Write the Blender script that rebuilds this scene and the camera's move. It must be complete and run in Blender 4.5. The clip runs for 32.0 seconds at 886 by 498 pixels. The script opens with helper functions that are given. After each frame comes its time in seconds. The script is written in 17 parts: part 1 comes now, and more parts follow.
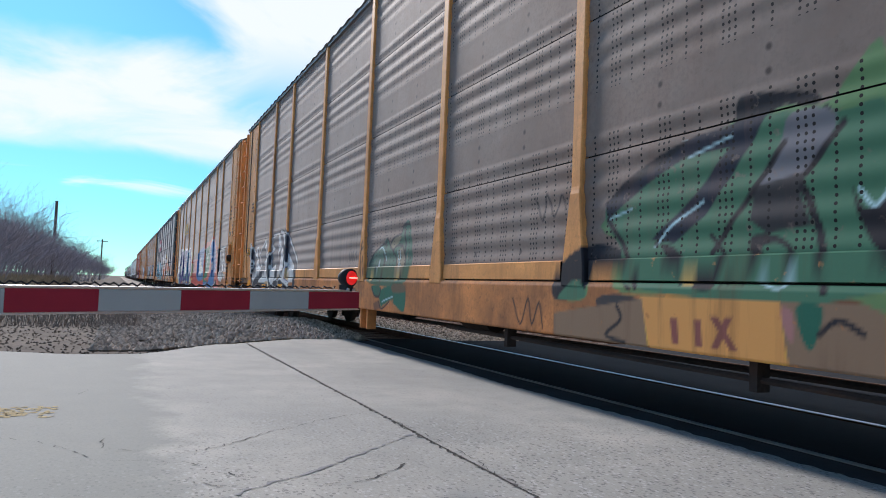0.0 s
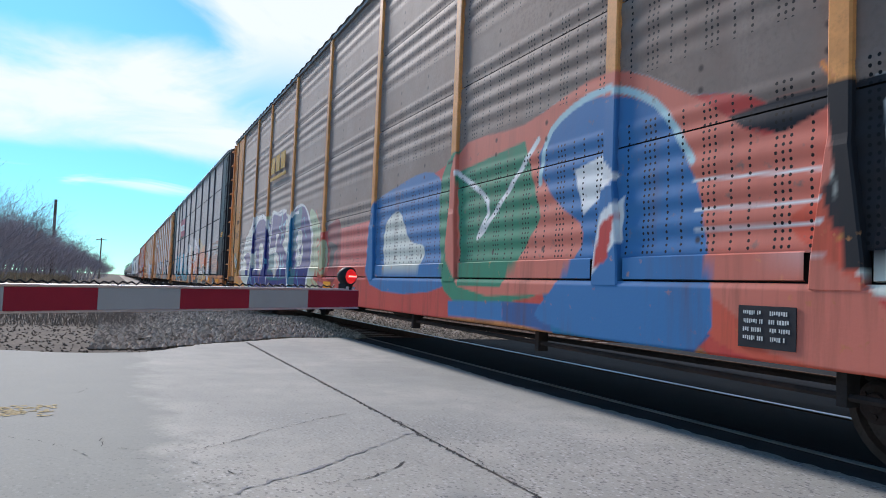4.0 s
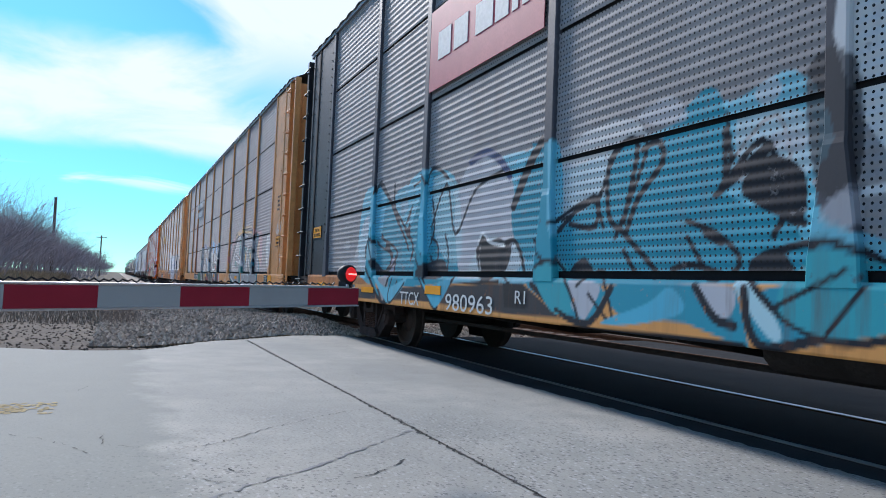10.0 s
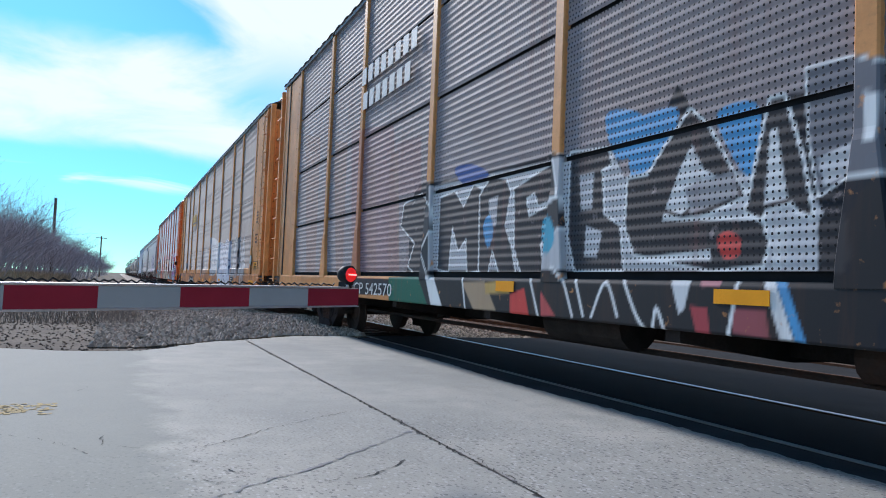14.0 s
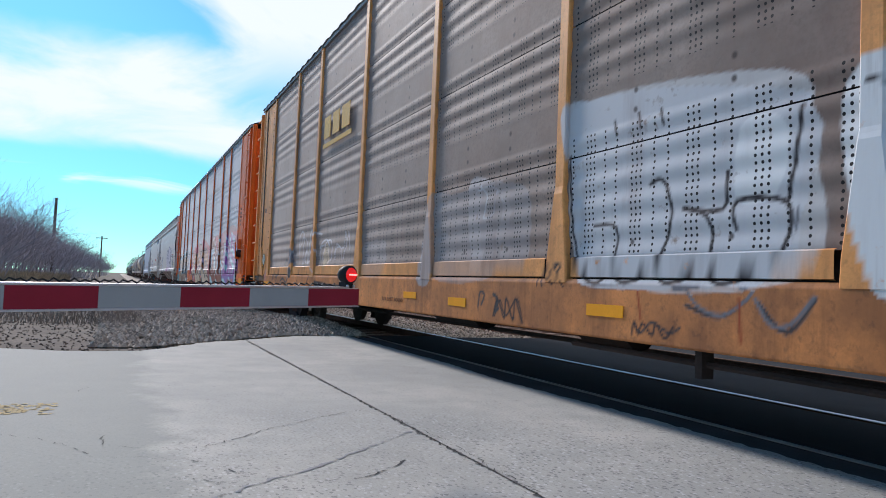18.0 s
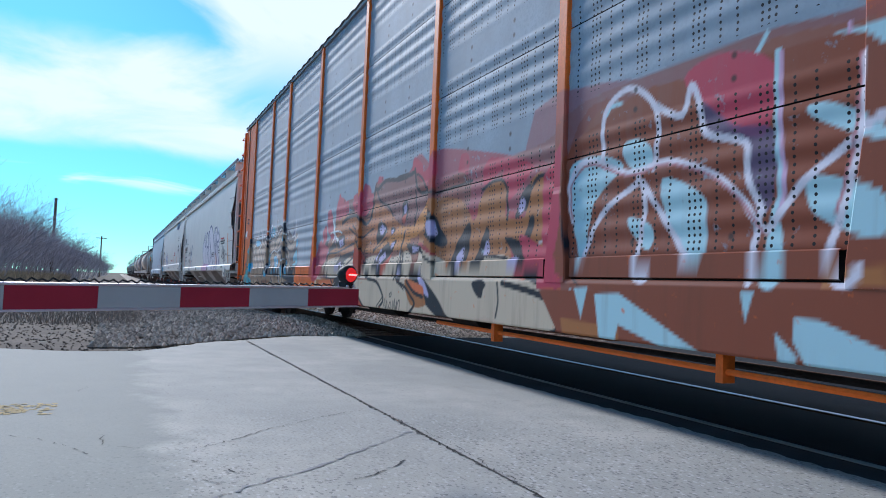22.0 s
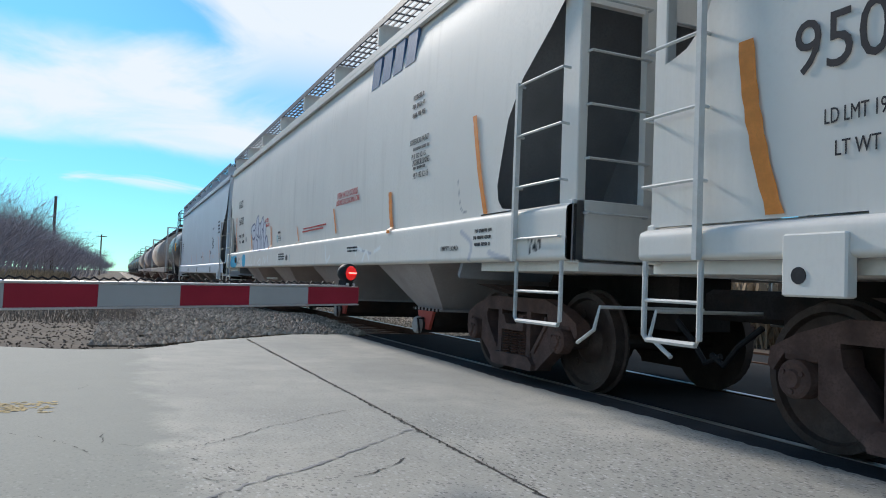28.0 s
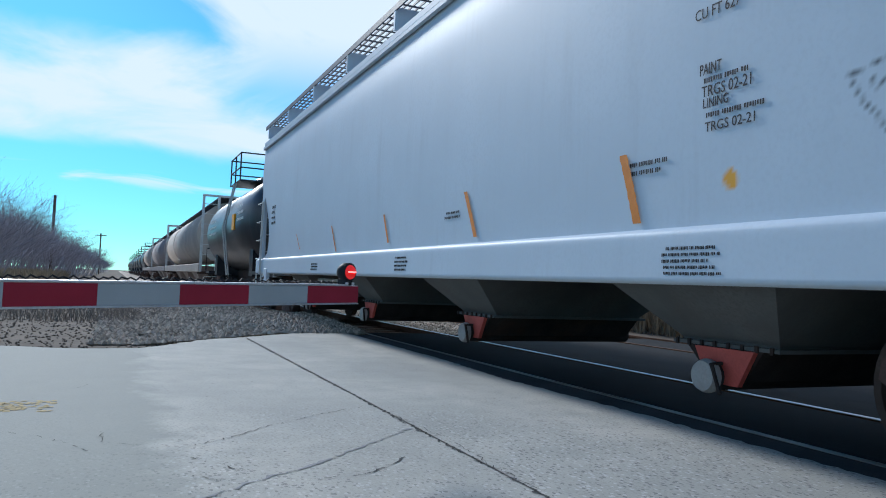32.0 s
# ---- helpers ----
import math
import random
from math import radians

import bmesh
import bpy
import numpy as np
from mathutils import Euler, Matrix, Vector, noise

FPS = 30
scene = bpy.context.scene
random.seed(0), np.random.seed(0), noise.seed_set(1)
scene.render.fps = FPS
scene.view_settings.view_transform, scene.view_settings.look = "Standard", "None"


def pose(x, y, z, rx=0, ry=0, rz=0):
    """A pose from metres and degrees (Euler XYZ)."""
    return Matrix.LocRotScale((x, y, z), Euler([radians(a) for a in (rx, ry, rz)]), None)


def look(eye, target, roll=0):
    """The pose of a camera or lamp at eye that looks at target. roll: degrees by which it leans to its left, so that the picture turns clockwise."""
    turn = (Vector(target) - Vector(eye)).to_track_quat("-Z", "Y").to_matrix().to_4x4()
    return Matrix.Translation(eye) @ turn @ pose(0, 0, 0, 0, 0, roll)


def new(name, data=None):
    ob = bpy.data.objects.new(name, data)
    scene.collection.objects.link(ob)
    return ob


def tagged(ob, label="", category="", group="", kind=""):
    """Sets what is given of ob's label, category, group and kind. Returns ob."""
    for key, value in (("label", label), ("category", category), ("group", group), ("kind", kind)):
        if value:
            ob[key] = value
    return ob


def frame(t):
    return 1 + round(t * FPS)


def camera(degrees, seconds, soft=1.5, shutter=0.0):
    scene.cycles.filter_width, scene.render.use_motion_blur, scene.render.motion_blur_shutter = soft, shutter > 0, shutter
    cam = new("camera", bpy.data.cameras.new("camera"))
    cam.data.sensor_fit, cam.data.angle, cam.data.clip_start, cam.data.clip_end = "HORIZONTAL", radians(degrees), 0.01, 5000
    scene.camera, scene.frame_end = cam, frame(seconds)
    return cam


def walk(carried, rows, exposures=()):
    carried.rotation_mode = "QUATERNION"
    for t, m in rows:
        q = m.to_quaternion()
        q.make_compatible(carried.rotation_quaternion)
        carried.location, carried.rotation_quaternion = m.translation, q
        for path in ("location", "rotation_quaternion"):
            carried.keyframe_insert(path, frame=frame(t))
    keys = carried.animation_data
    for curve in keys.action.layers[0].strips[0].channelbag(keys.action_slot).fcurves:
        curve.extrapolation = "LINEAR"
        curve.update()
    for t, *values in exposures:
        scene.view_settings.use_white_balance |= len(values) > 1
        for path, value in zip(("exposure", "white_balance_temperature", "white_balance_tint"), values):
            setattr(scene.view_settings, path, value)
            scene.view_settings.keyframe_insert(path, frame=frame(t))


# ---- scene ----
# ---- camera: stands at the roadside, looks up the track ----
EYE = (0.0, 0.0, 0.932)
YAW, PITCH, ROLL, FOCAL = 23.971, 2.877, 2.34, 1290.0
cam = camera(62.58, 32.0, soft=1.0, shutter=0.001)


def aim(sway, lift):
    """The camera's pose with a small sway and lift, in thousandths of a radian."""
    yaw, pitch = radians(YAW) - sway / 1000, radians(PITCH) + lift / 1000
    way = (-math.cos(yaw) * math.cos(pitch), math.sin(yaw) * math.cos(pitch), math.sin(pitch))
    return look(EYE, [e + 10 * w for e, w in zip(EYE, way)], ROLL)


SWAY = [(0, 1.1, 4.2), (0.5, 0.8, 3.8), (1, -0.8, 3.4), (2, -0.4, 2.5), (3.5, 0, 2.4), (5.5, 0.2, 1.6), (8, 0.2, 0.9), (9, 0.2, 0),
        (10, 0, -0.8), (11, 0, -0.2), (13, 0, 0), (16.5, 0.2, 0), (19, 0.6, 0.1), (22, 0.2, 0.2), (25, -0.4, 0.1), (25.5, 0.5, 0.8),
        (27.5, 0.6, -1.3), (28, 0, -2.3), (31, 0, -2.4), (31.5, -0.4, -3.4), (32, -0.8, -3.6)]
walk(cam, [(t, aim(a, b)) for t, a, b in SWAY], [(0, 0.17, 6450, 15), (4, 0.19, 6350, 15), (6, 0.16, 5980, 13), (9, 0.2, 6050, 13), (14, 0.21, 6050, 13), (18, 0.18, 6350, 15), (20, 0.17, 6250, 15), (21, 0.18, 5950, 13), (24, 0.17, 5700, 11), (25, 0.07, 5850, 11), (28, 0.05, 6550, 10), (30, 0.0, 6300, 9), (31, 0.0, 6100, 8), (32, 0.0, 5800, 7)])

# ---- sky and sun ----
SUN_EL, SUN_SIDE = 28.0, 8.0
world = bpy.data.worlds.new("sky")
scene.world = world
world.use_nodes = True
wn, wl = world.node_tree.nodes, world.node_tree.links
wn.clear()
sky = wn.new("ShaderNodeTexSky")
sky.sky_type, sky.sun_disc = "NISHITA", False
sky.sun_elevation, sky.sun_rotation = radians(SUN_EL), radians(270 - SUN_SIDE)
sky.air_density, sky.dust_density, sky.ozone_density = 0.9, 0.1, 3.5
back, out = wn.new("ShaderNodeBackground"), wn.new("ShaderNodeOutputWorld")
coord = wn.new("ShaderNodeTexCoord")


def sky_calc(op, *values):
    x = wn.new("ShaderNodeMath")
    x.operation = op
    for k, v in enumerate(values):
        if hasattr(v, "is_linked"):
            wl.new(v, x.inputs[k])
        else:
            x.inputs[k].default_value = v
    return x.outputs[0]


def sky_noise(scale, stretch_up, offset, detail):
    m = wn.new("ShaderNodeMapping")
    m.inputs["Scale"].default_value = (1.0, 1.0, stretch_up)
    m.inputs["Location"].default_value = offset
    wl.new(coord.outputs["Generated"], m.inputs["Vector"])
    t = wn.new("ShaderNodeTexNoise")
    t.inputs["Scale"].default_value, t.inputs["Detail"].default_value = scale, detail
    t.inputs["Roughness"].default_value, t.inputs["Distortion"].default_value = 0.55, 0.5
    wl.new(m.outputs["Vector"], t.inputs["Vector"])
    return t.outputs["Fac"]


def sky_step(value, lo, hi):
    r = wn.new("ShaderNodeMapRange")
    r.interpolation_type = "SMOOTHSTEP"
    r.inputs["From Min"].default_value, r.inputs["From Max"].default_value = lo, hi
    wl.new(value, r.inputs["Value"])
    return r.outputs["Result"]


# a deck of bright cloud above clear air near the horizon, broken above, with thin wisps below
up = wn.new("ShaderNodeSeparateXYZ")
wl.new(coord.outputs["Generated"], up.inputs[0])
swirl = sky_noise(3.0, 3.0, (0.3, 0.1, 0.2), 6)
foot = sky_calc("ADD", up.outputs["Z"], sky_calc("MULTIPLY", sky_calc("SUBTRACT", swirl, 0.5), 0.05))
crest = sky_calc("ADD", up.outputs["Z"], sky_calc("MULTIPLY", sky_calc("SUBTRACT", swirl, 0.5), 0.3))
crest = sky_calc("ADD", crest, sky_calc("MULTIPLY", up.outputs["Y"], 0.15))
deck = sky_calc("MULTIPLY", sky_step(foot, 0.143, 0.168), sky_calc("SUBTRACT", 1.0, sky_step(crest, 0.2, 0.29)))
east = sky_calc("MULTIPLY", sky_calc("MINIMUM", sky_calc("MAXIMUM", up.outputs["Y"], -0.2), 0.3), 0.8)
high = sky_step(sky_calc("ADD", sky_noise(2.6, 2.6, (0.75, 0.3, 0.55), 7), east), 0.53, 0.74)
high = sky_calc("MULTIPLY", high, sky_step(up.outputs["Z"], 0.2, 0.33))
wisp = sky_calc("MULTIPLY", sky_step(sky_noise(5.0, 7.0, (0.1, 0.4, 0.9), 5), 0.5, 0.66), 0.75)
wisp = sky_calc("MULTIPLY", wisp, sky_calc("MULTIPLY", sky_step(up.outputs["Z"], 0.098, 0.112), sky_calc("SUBTRACT", 1.0, sky_step(up.outputs["Z"], 0.116, 0.13))))
streak = sky_step(sky_noise(5.0, 3.5, (0.5, 0.9, 0.1), 8), 0.3, 0.62)
deck = sky_calc("MULTIPLY", deck, sky_calc("ADD", sky_calc("MULTIPLY", streak, 0.45), 0.55))
cover = sky_calc("MINIMUM", sky_calc("ADD", sky_calc("ADD", deck, high), wisp), 0.96)
tint = wn.new("ShaderNodeMix")
tint.data_type = "RGBA"
tint.blend_type = "MULTIPLY"
tint.inputs["Factor"].default_value = 1.0
shade = wn.new("ShaderNodeMix")
shade.data_type = "RGBA"
shade.inputs["A"].default_value, shade.inputs["B"].default_value = (0.4, 0.84, 0.96, 1), (0.5, 1.08, 1.32, 1)
wl.new(sky_step(up.outputs["Z"], 0.02, 0.3), shade.inputs["Factor"])
wl.new(shade.outputs["Result"], tint.inputs["B"])
mixsky = wn.new("ShaderNodeMix")
mixsky.data_type = "RGBA"
mixsky.inputs["B"].default_value = (7.2, 7.8, 8.4, 1)
wl.new(sky.outputs["Color"], tint.inputs["A"])
wl.new(tint.outputs["Result"], mixsky.inputs["A"])
wl.new(cover, mixsky.inputs["Factor"])
wl.new(mixsky.outputs["Result"], back.inputs["Color"])
back.inputs["Strength"].default_value = 0.115
wl.new(back.outputs["Background"], out.inputs["Surface"])

sun = new("sun", bpy.data.lights.new("sun", "SUN"))
sun.data.energy, sun.data.angle, sun.data.color = 3.55, radians(9.0), (1.0, 0.95, 0.89)
toward = Vector((-math.cos(radians(SUN_EL)) * math.cos(radians(SUN_SIDE)), -math.cos(radians(SUN_EL)) * math.sin(radians(SUN_SIDE)), math.sin(radians(SUN_EL))))
sun.matrix_basis = look(toward * 60, (0, 0, 0))


# ---- materials ----
def nodes_of(name):
    m = bpy.data.materials.new(name)
    m.use_nodes = True
    return m, m.node_tree.nodes, m.node_tree.links, m.node_tree.nodes["Principled BSDF"]


def blend(n, l, a, b, fac, mode="MIX"):
    """A colour mix; a, b and fac are sockets or values."""
    x = n.new("ShaderNodeMix")
    x.data_type, x.blend_type = "RGBA", mode
    for key, v in (("Factor", fac), ("A", a), ("B", b)):
        if hasattr(v, "is_linked"):
            l.new(v, x.inputs[key])
        else:
            x.inputs[key].default_value = v if key == "Factor" else (*v, 1)
    return x.outputs["Result"]


def calc(n, l, op, *values):
    x = n.new("ShaderNodeMath")
    x.operation = op
    for i, v in enumerate(values):
        if hasattr(v, "is_linked"):
            l.new(v, x.inputs[i])
        else:
            x.inputs[i].default_value = v
    return x.outputs[0]


def texture(n, l, vector, scale, detail=4, rough=0.55, stretch=None):
    if stretch:
        m = n.new("ShaderNodeMapping")
        m.inputs["Scale"].default_value = stretch
        l.new(vector, m.inputs["Vector"])
        vector = m.outputs["Vector"]
    t = n.new("ShaderNodeTexNoise")
    t.inputs["Scale"].default_value, t.inputs["Detail"].default_value, t.inputs["Roughness"].default_value = scale, detail, rough
    l.new(vector, t.inputs["Vector"])
    return t.outputs["Fac"]


def step(n, l, fac, lo, hi):
    r = n.new("ShaderNodeMapRange")
    r.inputs["From Min"].default_value, r.inputs["From Max"].default_value = lo, hi
    l.new(fac, r.inputs["Value"])
    return r.outputs["Result"]


def material(name, base, rough=0.6, metal=0.0, var=0.18, scale=3.0, fine=40.0, bump=0.12, stain=None, amount=0.5, streaks=False, painted=False, holes=None, island=0.0, spread=0.0, grime=0.0, gloss=0.15, dusty=0.0):
    """A surface with variation at two scales. stain: a second colour in patches or in upright streaks; painted: takes the colours sprayed on it;
    holes: (spacing along, spacing up, radius, share of the row's height) of punched holes."""
    m, n, l, p = nodes_of(name)
    tc = n.new("ShaderNodeTexCoord")
    v = tc.outputs["Object"]
    big, small = texture(n, l, v, scale, 5), texture(n, l, v, fine, 3)
    dark, light = [c * (1 - var) for c in base], [min(1, c * (1 + var)) for c in base]
    col = blend(n, l, dark, light, step(n, l, big, 0.3, 0.7))
    col = blend(n, l, col, [c * (1 - 0.6 * var) for c in base], step(n, l, small, 0.45, 0.75))
    if spread or island:
        info = n.new("ShaderNodeNewGeometry") if island else n.new("ShaderNodeObjectInfo")
        rnd = info.outputs["Random Per Island" if island else "Random"]
        k = island or spread
        col = blend(n, l, col, [c * (1 - k) for c in base], rnd)
    if grime:
        g1 = step(n, l, texture(n, l, v, 0.9, 7, 0.7), 0.42, 0.6)
        g2 = step(n, l, texture(n, l, v, 14, 4, 0.7), 0.55, 0.7)
        col = blend(n, l, col, (0.19, 0.08, 0.042), calc(n, l, "MULTIPLY", g1, grime))
        col = blend(n, l, col, (0.07, 0.045, 0.035), calc(n, l, "MULTIPLY", g2, 0.7 * grime))
    if painted:
        a = n.new("ShaderNodeVertexColor")
        a.layer_name = "paint"
        wear = step(n, l, texture(n, l, v, 9, 5), 0.22, 0.36)
        col = blend(n, l, col, a.outputs["Color"], calc(n, l, "MULTIPLY", a.outputs["Alpha"], wear))
    if stain:
        s = texture(n, l, v, 1.0, 5, 0.65, (5.5, 5.5, 0.5) if streaks else (1.1, 1.1, 1.1))
        s2 = texture(n, l, v, 0.8, 3)
        f = calc(n, l, "MULTIPLY", step(n, l, s, 0.5, 0.78), step(n, l, s2, 0.35, 0.65))
        col = blend(n, l, col, stain, calc(n, l, "MULTIPLY", f, amount))
    if holes:
        dx, dz, rad, share = holes
        xyz = n.new("ShaderNodeSeparateXYZ")
        l.new(v, xyz.inputs[0])
        if share < 0.9:
            along = calc(n, l, "MULTIPLY", calc(n, l, "FRACT", calc(n, l, "DIVIDE", xyz.outputs["X"], 0.57)), 0.57)
            off = [calc(n, l, "ABSOLUTE", calc(n, l, "SUBTRACT", along, c)) for c in (0.05, 0.1, 0.15, 0.29, 0.43)]
            u = off[0]
            for o in off[1:]:
                u = calc(n, l, "MINIMUM", u, o)
            u = calc(n, l, "DIVIDE", u, dx)
        else:
            u = calc(n, l, "SUBTRACT", calc(n, l, "FRACT", calc(n, l, "DIVIDE", xyz.outputs["X"], dx)), 0.5)
        w = calc(n, l, "SUBTRACT", calc(n, l, "FRACT", calc(n, l, "DIVIDE", xyz.outputs["Z"], dz)), 0.5)
        d2 = calc(n, l, "ADD", calc(n, l, "POWER", calc(n, l, "MULTIPLY", u, dx), 2.0), calc(n, l, "POWER", calc(n, l, "MULTIPLY", w, dz), 2.0))
        hole = calc(n, l, "LESS_THAN", d2, rad * rad)
        row = calc(n, l, "FRACT", calc(n, l, "DIVIDE", calc(n, l, "SUBTRACT", xyz.outputs["Z"], 1.08), 1.127))
        hole = calc(n, l, "MULTIPLY", hole, calc(n, l, "GREATER_THAN", row, 0.01))
        if share < 0.9:
            high_row = calc(n, l, "MAXIMUM", calc(n, l, "GREATER_THAN", row, 1 - share), calc(n, l, "LESS_THAN", xyz.outputs["Z"], 2.05))
            hole = calc(n, l, "MULTIPLY", hole, high_row)
            # rivets with dirt round them, in two lines along the flat band
            ru = calc(n, l, "MULTIPLY", calc(n, l, "SUBTRACT", calc(n, l, "FRACT", calc(n, l, "DIVIDE", xyz.outputs["X"], 0.94)), 0.5), 0.94)
            rivet = 0.0
            for at in (0.07, 0.2):
                rz = calc(n, l, "MULTIPLY", calc(n, l, "SUBTRACT", row, at), 1.127)
                dist = calc(n, l, "SQRT", calc(n, l, "ADD", calc(n, l, "MULTIPLY", ru, ru), calc(n, l, "MULTIPLY", rz, rz)))
                rivet = calc(n, l, "MAXIMUM", rivet, step(n, l, dist, 0.032, 0.012))
            col = blend(n, l, col, (0.035, 0.028, 0.03), calc(n, l, "MULTIPLY", rivet, 0.85))
        col = blend(n, l, col, (0.012, 0.012, 0.014), hole)
    l.new(col, p.inputs["Base Color"])
    rr = calc(n, l, "ADD", rough - 0.08, calc(n, l, "MULTIPLY", small, 0.16))
    l.new(rr, p.inputs["Roughness"])
    p.inputs["Metallic"].default_value = metal
    p.inputs["Sheen Weight"].default_value, p.inputs["Sheen Roughness"].default_value = dusty, 0.35
    p.inputs["Specular IOR Level"].default_value = 0.5 if rough < 0.45 else gloss
    if bump:
        b = n.new("ShaderNodeBump")
        b.inputs["Strength"].default_value, b.inputs["Distance"].default_value = bump, 0.01
        l.new(calc(n, l, "ADD", big, calc(n, l, "MULTIPLY", small, 0.6)), b.inputs["Height"])
        l.new(b.outputs["Normal"], p.inputs["Normal"])
    return m


RUST, SOOT = (0.13, 0.055, 0.03), (0.03, 0.027, 0.027)
PANEL_OLD = material("weathered_galvanised_panel", (0.258, 0.199, 0.168), 0.65, 0.0, 0.22, 1.3, 30, 0.1, (0.19, 0.1, 0.085), 0.5, True, True, (0.043, 0.045, 0.0108, 0.7), grime=0.22, gloss=0.12, dusty=0.3)
PANEL_FINE = material("perforated_galvanised_panel", (0.29, 0.28, 0.285), 0.62, 0.0, 0.18, 1.2, 30, 0.08, (0.15, 0.1, 0.09), 0.55, True, True, (0.045, 0.0402, 0.0085, 0.98), gloss=0.12, dusty=0.3)
PANEL_RED = material("reddish_perforated_panel", (0.315, 0.275, 0.28), 0.65, 0.0, 0.2, 1.2, 30, 0.08, (0.2, 0.085, 0.08), 0.75, True, True, (0.045, 0.0402, 0.0085, 0.98), grime=0.15, gloss=0.12, dusty=0.3)
PANEL_BLUE = material("pale_galvanised_panel", (0.28, 0.35, 0.415), 0.65, 0.0, 0.17, 1.3, 30, 0.08, (0.25, 0.22, 0.22), 0.35, True, True, (0.043, 0.045, 0.0108, 0.7), gloss=0.12, dusty=0.3)
YELLOW = material("weathered_yellow_paint", (0.88, 0.375, 0.12), 0.55, 0, 0.16, 2.2, 45, 0.08, RUST, 0.75, True, True, grime=0.3)
YELLOW_DIRTY = material("rust_stained_yellow_paint", (0.68, 0.255, 0.08), 0.6, 0, 0.2, 2.0, 45, 0.1, RUST, 0.95, True, True, grime=0.6)
TAN = material("weathered_tan_paint", (0.8, 0.36, 0.125), 0.5, 0, 0.12, 2.2, 45, 0.06, RUST, 0.5, True, True, grime=0.28)
ORANGE = material("faded_orange_paint", (0.85, 0.16, 0.02), 0.5, 0, 0.15, 2.2, 45, 0.06, RUST, 0.6, True, True, grime=0.2)
BLACK = material("black_painted_steel", (0.03, 0.03, 0.035), 0.5, 0, 0.3, 3, 45, 0.06, (0.1, 0.075, 0.06), 0.4, True, True)
DARKGREY = material("dark_grey_painted_steel", (0.085, 0.085, 0.1), 0.5, 0, 0.2, 3, 45, 0.06, (0.14, 0.09, 0.06), 0.4, True, True)
END_RUST = material("rust_brown_end_steel", (0.2, 0.1, 0.05), 0.75, 0, 0.3, 4, 50, 0.15, (0.5, 0.24, 0.08), 0.6)
# car grey darkened to stand for shadow inside the hoppers' open ends
HOP_END_SHADE = material("shade_darkened_end_grey", (0.26, 0.265, 0.28), 0.6, 0, 0.15, 2, 40, 0.05, RUST, 0.3)
GAP_BLACK = material("black_seam", (0.015, 0.015, 0.017), 0.8, 0, 0.3, 4, 50, 0.05)
ROOF_GREY = material("galvanised_roof", (0.33, 0.34, 0.36), 0.5, 0.3, 0.15, 1.5, 30, 0.08, RUST, 0.3)
UNDER = material("sooty_underframe_steel", (0.035, 0.028, 0.026), 0.85, 0, 0.35, 5, 50, 0.25, RUST, 0.6)
# darker copy of the truck steel; the overhanging body's shade is in its colour
TRUCK_SHADE = material("shade_darkened_cast_steel", (0.042, 0.03, 0.028), 0.9, 0, 0.35, 6, 60, 0.3, (0.09, 0.05, 0.035), 0.5)
SPRING_RUST = material("rusty_spring_steel", (0.1, 0.055, 0.042), 0.8, 0, 0.3, 8, 60, 0.2, (0.07, 0.04, 0.03), 0.6)
TRUCK_BROWN = material("rusty_cast_steel", (0.105, 0.066, 0.056), 0.85, 0, 0.35, 6, 60, 0.3, (0.14, 0.065, 0.04), 0.6)
WHEEL_DARK = material("dark_wheel_steel", (0.075, 0.055, 0.048), 0.6, 0.4, 0.3, 6, 60, 0.15, RUST, 0.5)
TREAD = material("polished_wheel_tread", (0.5, 0.5, 0.5), 0.3, 1.0, 0.1, 6, 60, 0.05)
RAIL_TOP = material("polished_rail_head", (0.5, 0.49, 0.48), 0.34, 1.0, 0.08, 6, 60, 0.03)
RAIL_DULL = material("dusty_rail_head", (0.3, 0.27, 0.25), 0.5, 0.7, 0.35, 2.5, 60, 0.08, RUST, 0.6)
RAIL_RUST = material("rusty_rail_steel", (0.11, 0.06, 0.04), 0.8, 0.1, 0.3, 6, 50, 0.2)
WHITE_CAR = material("cream_white_car_paint", (0.75, 0.71, 0.65), 0.55, 0, 0.05, 0.7, 30, 0.02, (0.42, 0.38, 0.33), 0.35, True, True)
GREY_CAR = material("pale_grey_car_paint", (0.56, 0.62, 0.68), 0.52, 0, 0.05, 0.7, 30, 0.02, (0.4, 0.42, 0.45), 0.3, True, True)
GREY_PIPE = material("pale_painted_steel_tube", (0.62, 0.61, 0.58), 0.5, 0, 0.12, 5, 60, 0.05, RUST, 0.35)
DUSTY_CAP = material("dusty_outlet_cap", (0.33, 0.31, 0.29), 0.7, 0, 0.2, 6, 60, 0.1, RUST, 0.5)
# underbody steel with shade put into its base colour, rust stains on top
BAY_DEEP_SHADE = material("deep_shade_toned_bay_steel", (0.12, 0.12, 0.115), 0.7, 0, 0.2, 2, 40, 0.06, RUST, 0.3)
HOP_SHADE = material("shade_toned_hopper_steel", (0.34, 0.3, 0.29), 0.6, 0, 0.16, 2, 40, 0.06, RUST, 0.35)
RED_GATE = material("faded_red_paint", (0.45, 0.09, 0.07), 0.6, 0, 0.2, 5, 50, 0.08, RUST, 0.4)
TANK_BLACK = material("black_tank_paint", (0.03, 0.035, 0.042), 0.35, 0, 0.3, 1.2, 40, 0.04, (0.13, 0.12, 0.11), 0.45, True)
BROWN_CAR = material("dusty_beige_car_paint", (0.5, 0.43, 0.37), 0.55, 0, 0.14, 0.6, 30, 0.03, (0.24, 0.15, 0.11), 0.6, True)
REFLECT = material("yellow_reflective_sheet", (0.92, 0.36, 0.01), 0.5, 0, 0.06, 6, 60, 0.02)
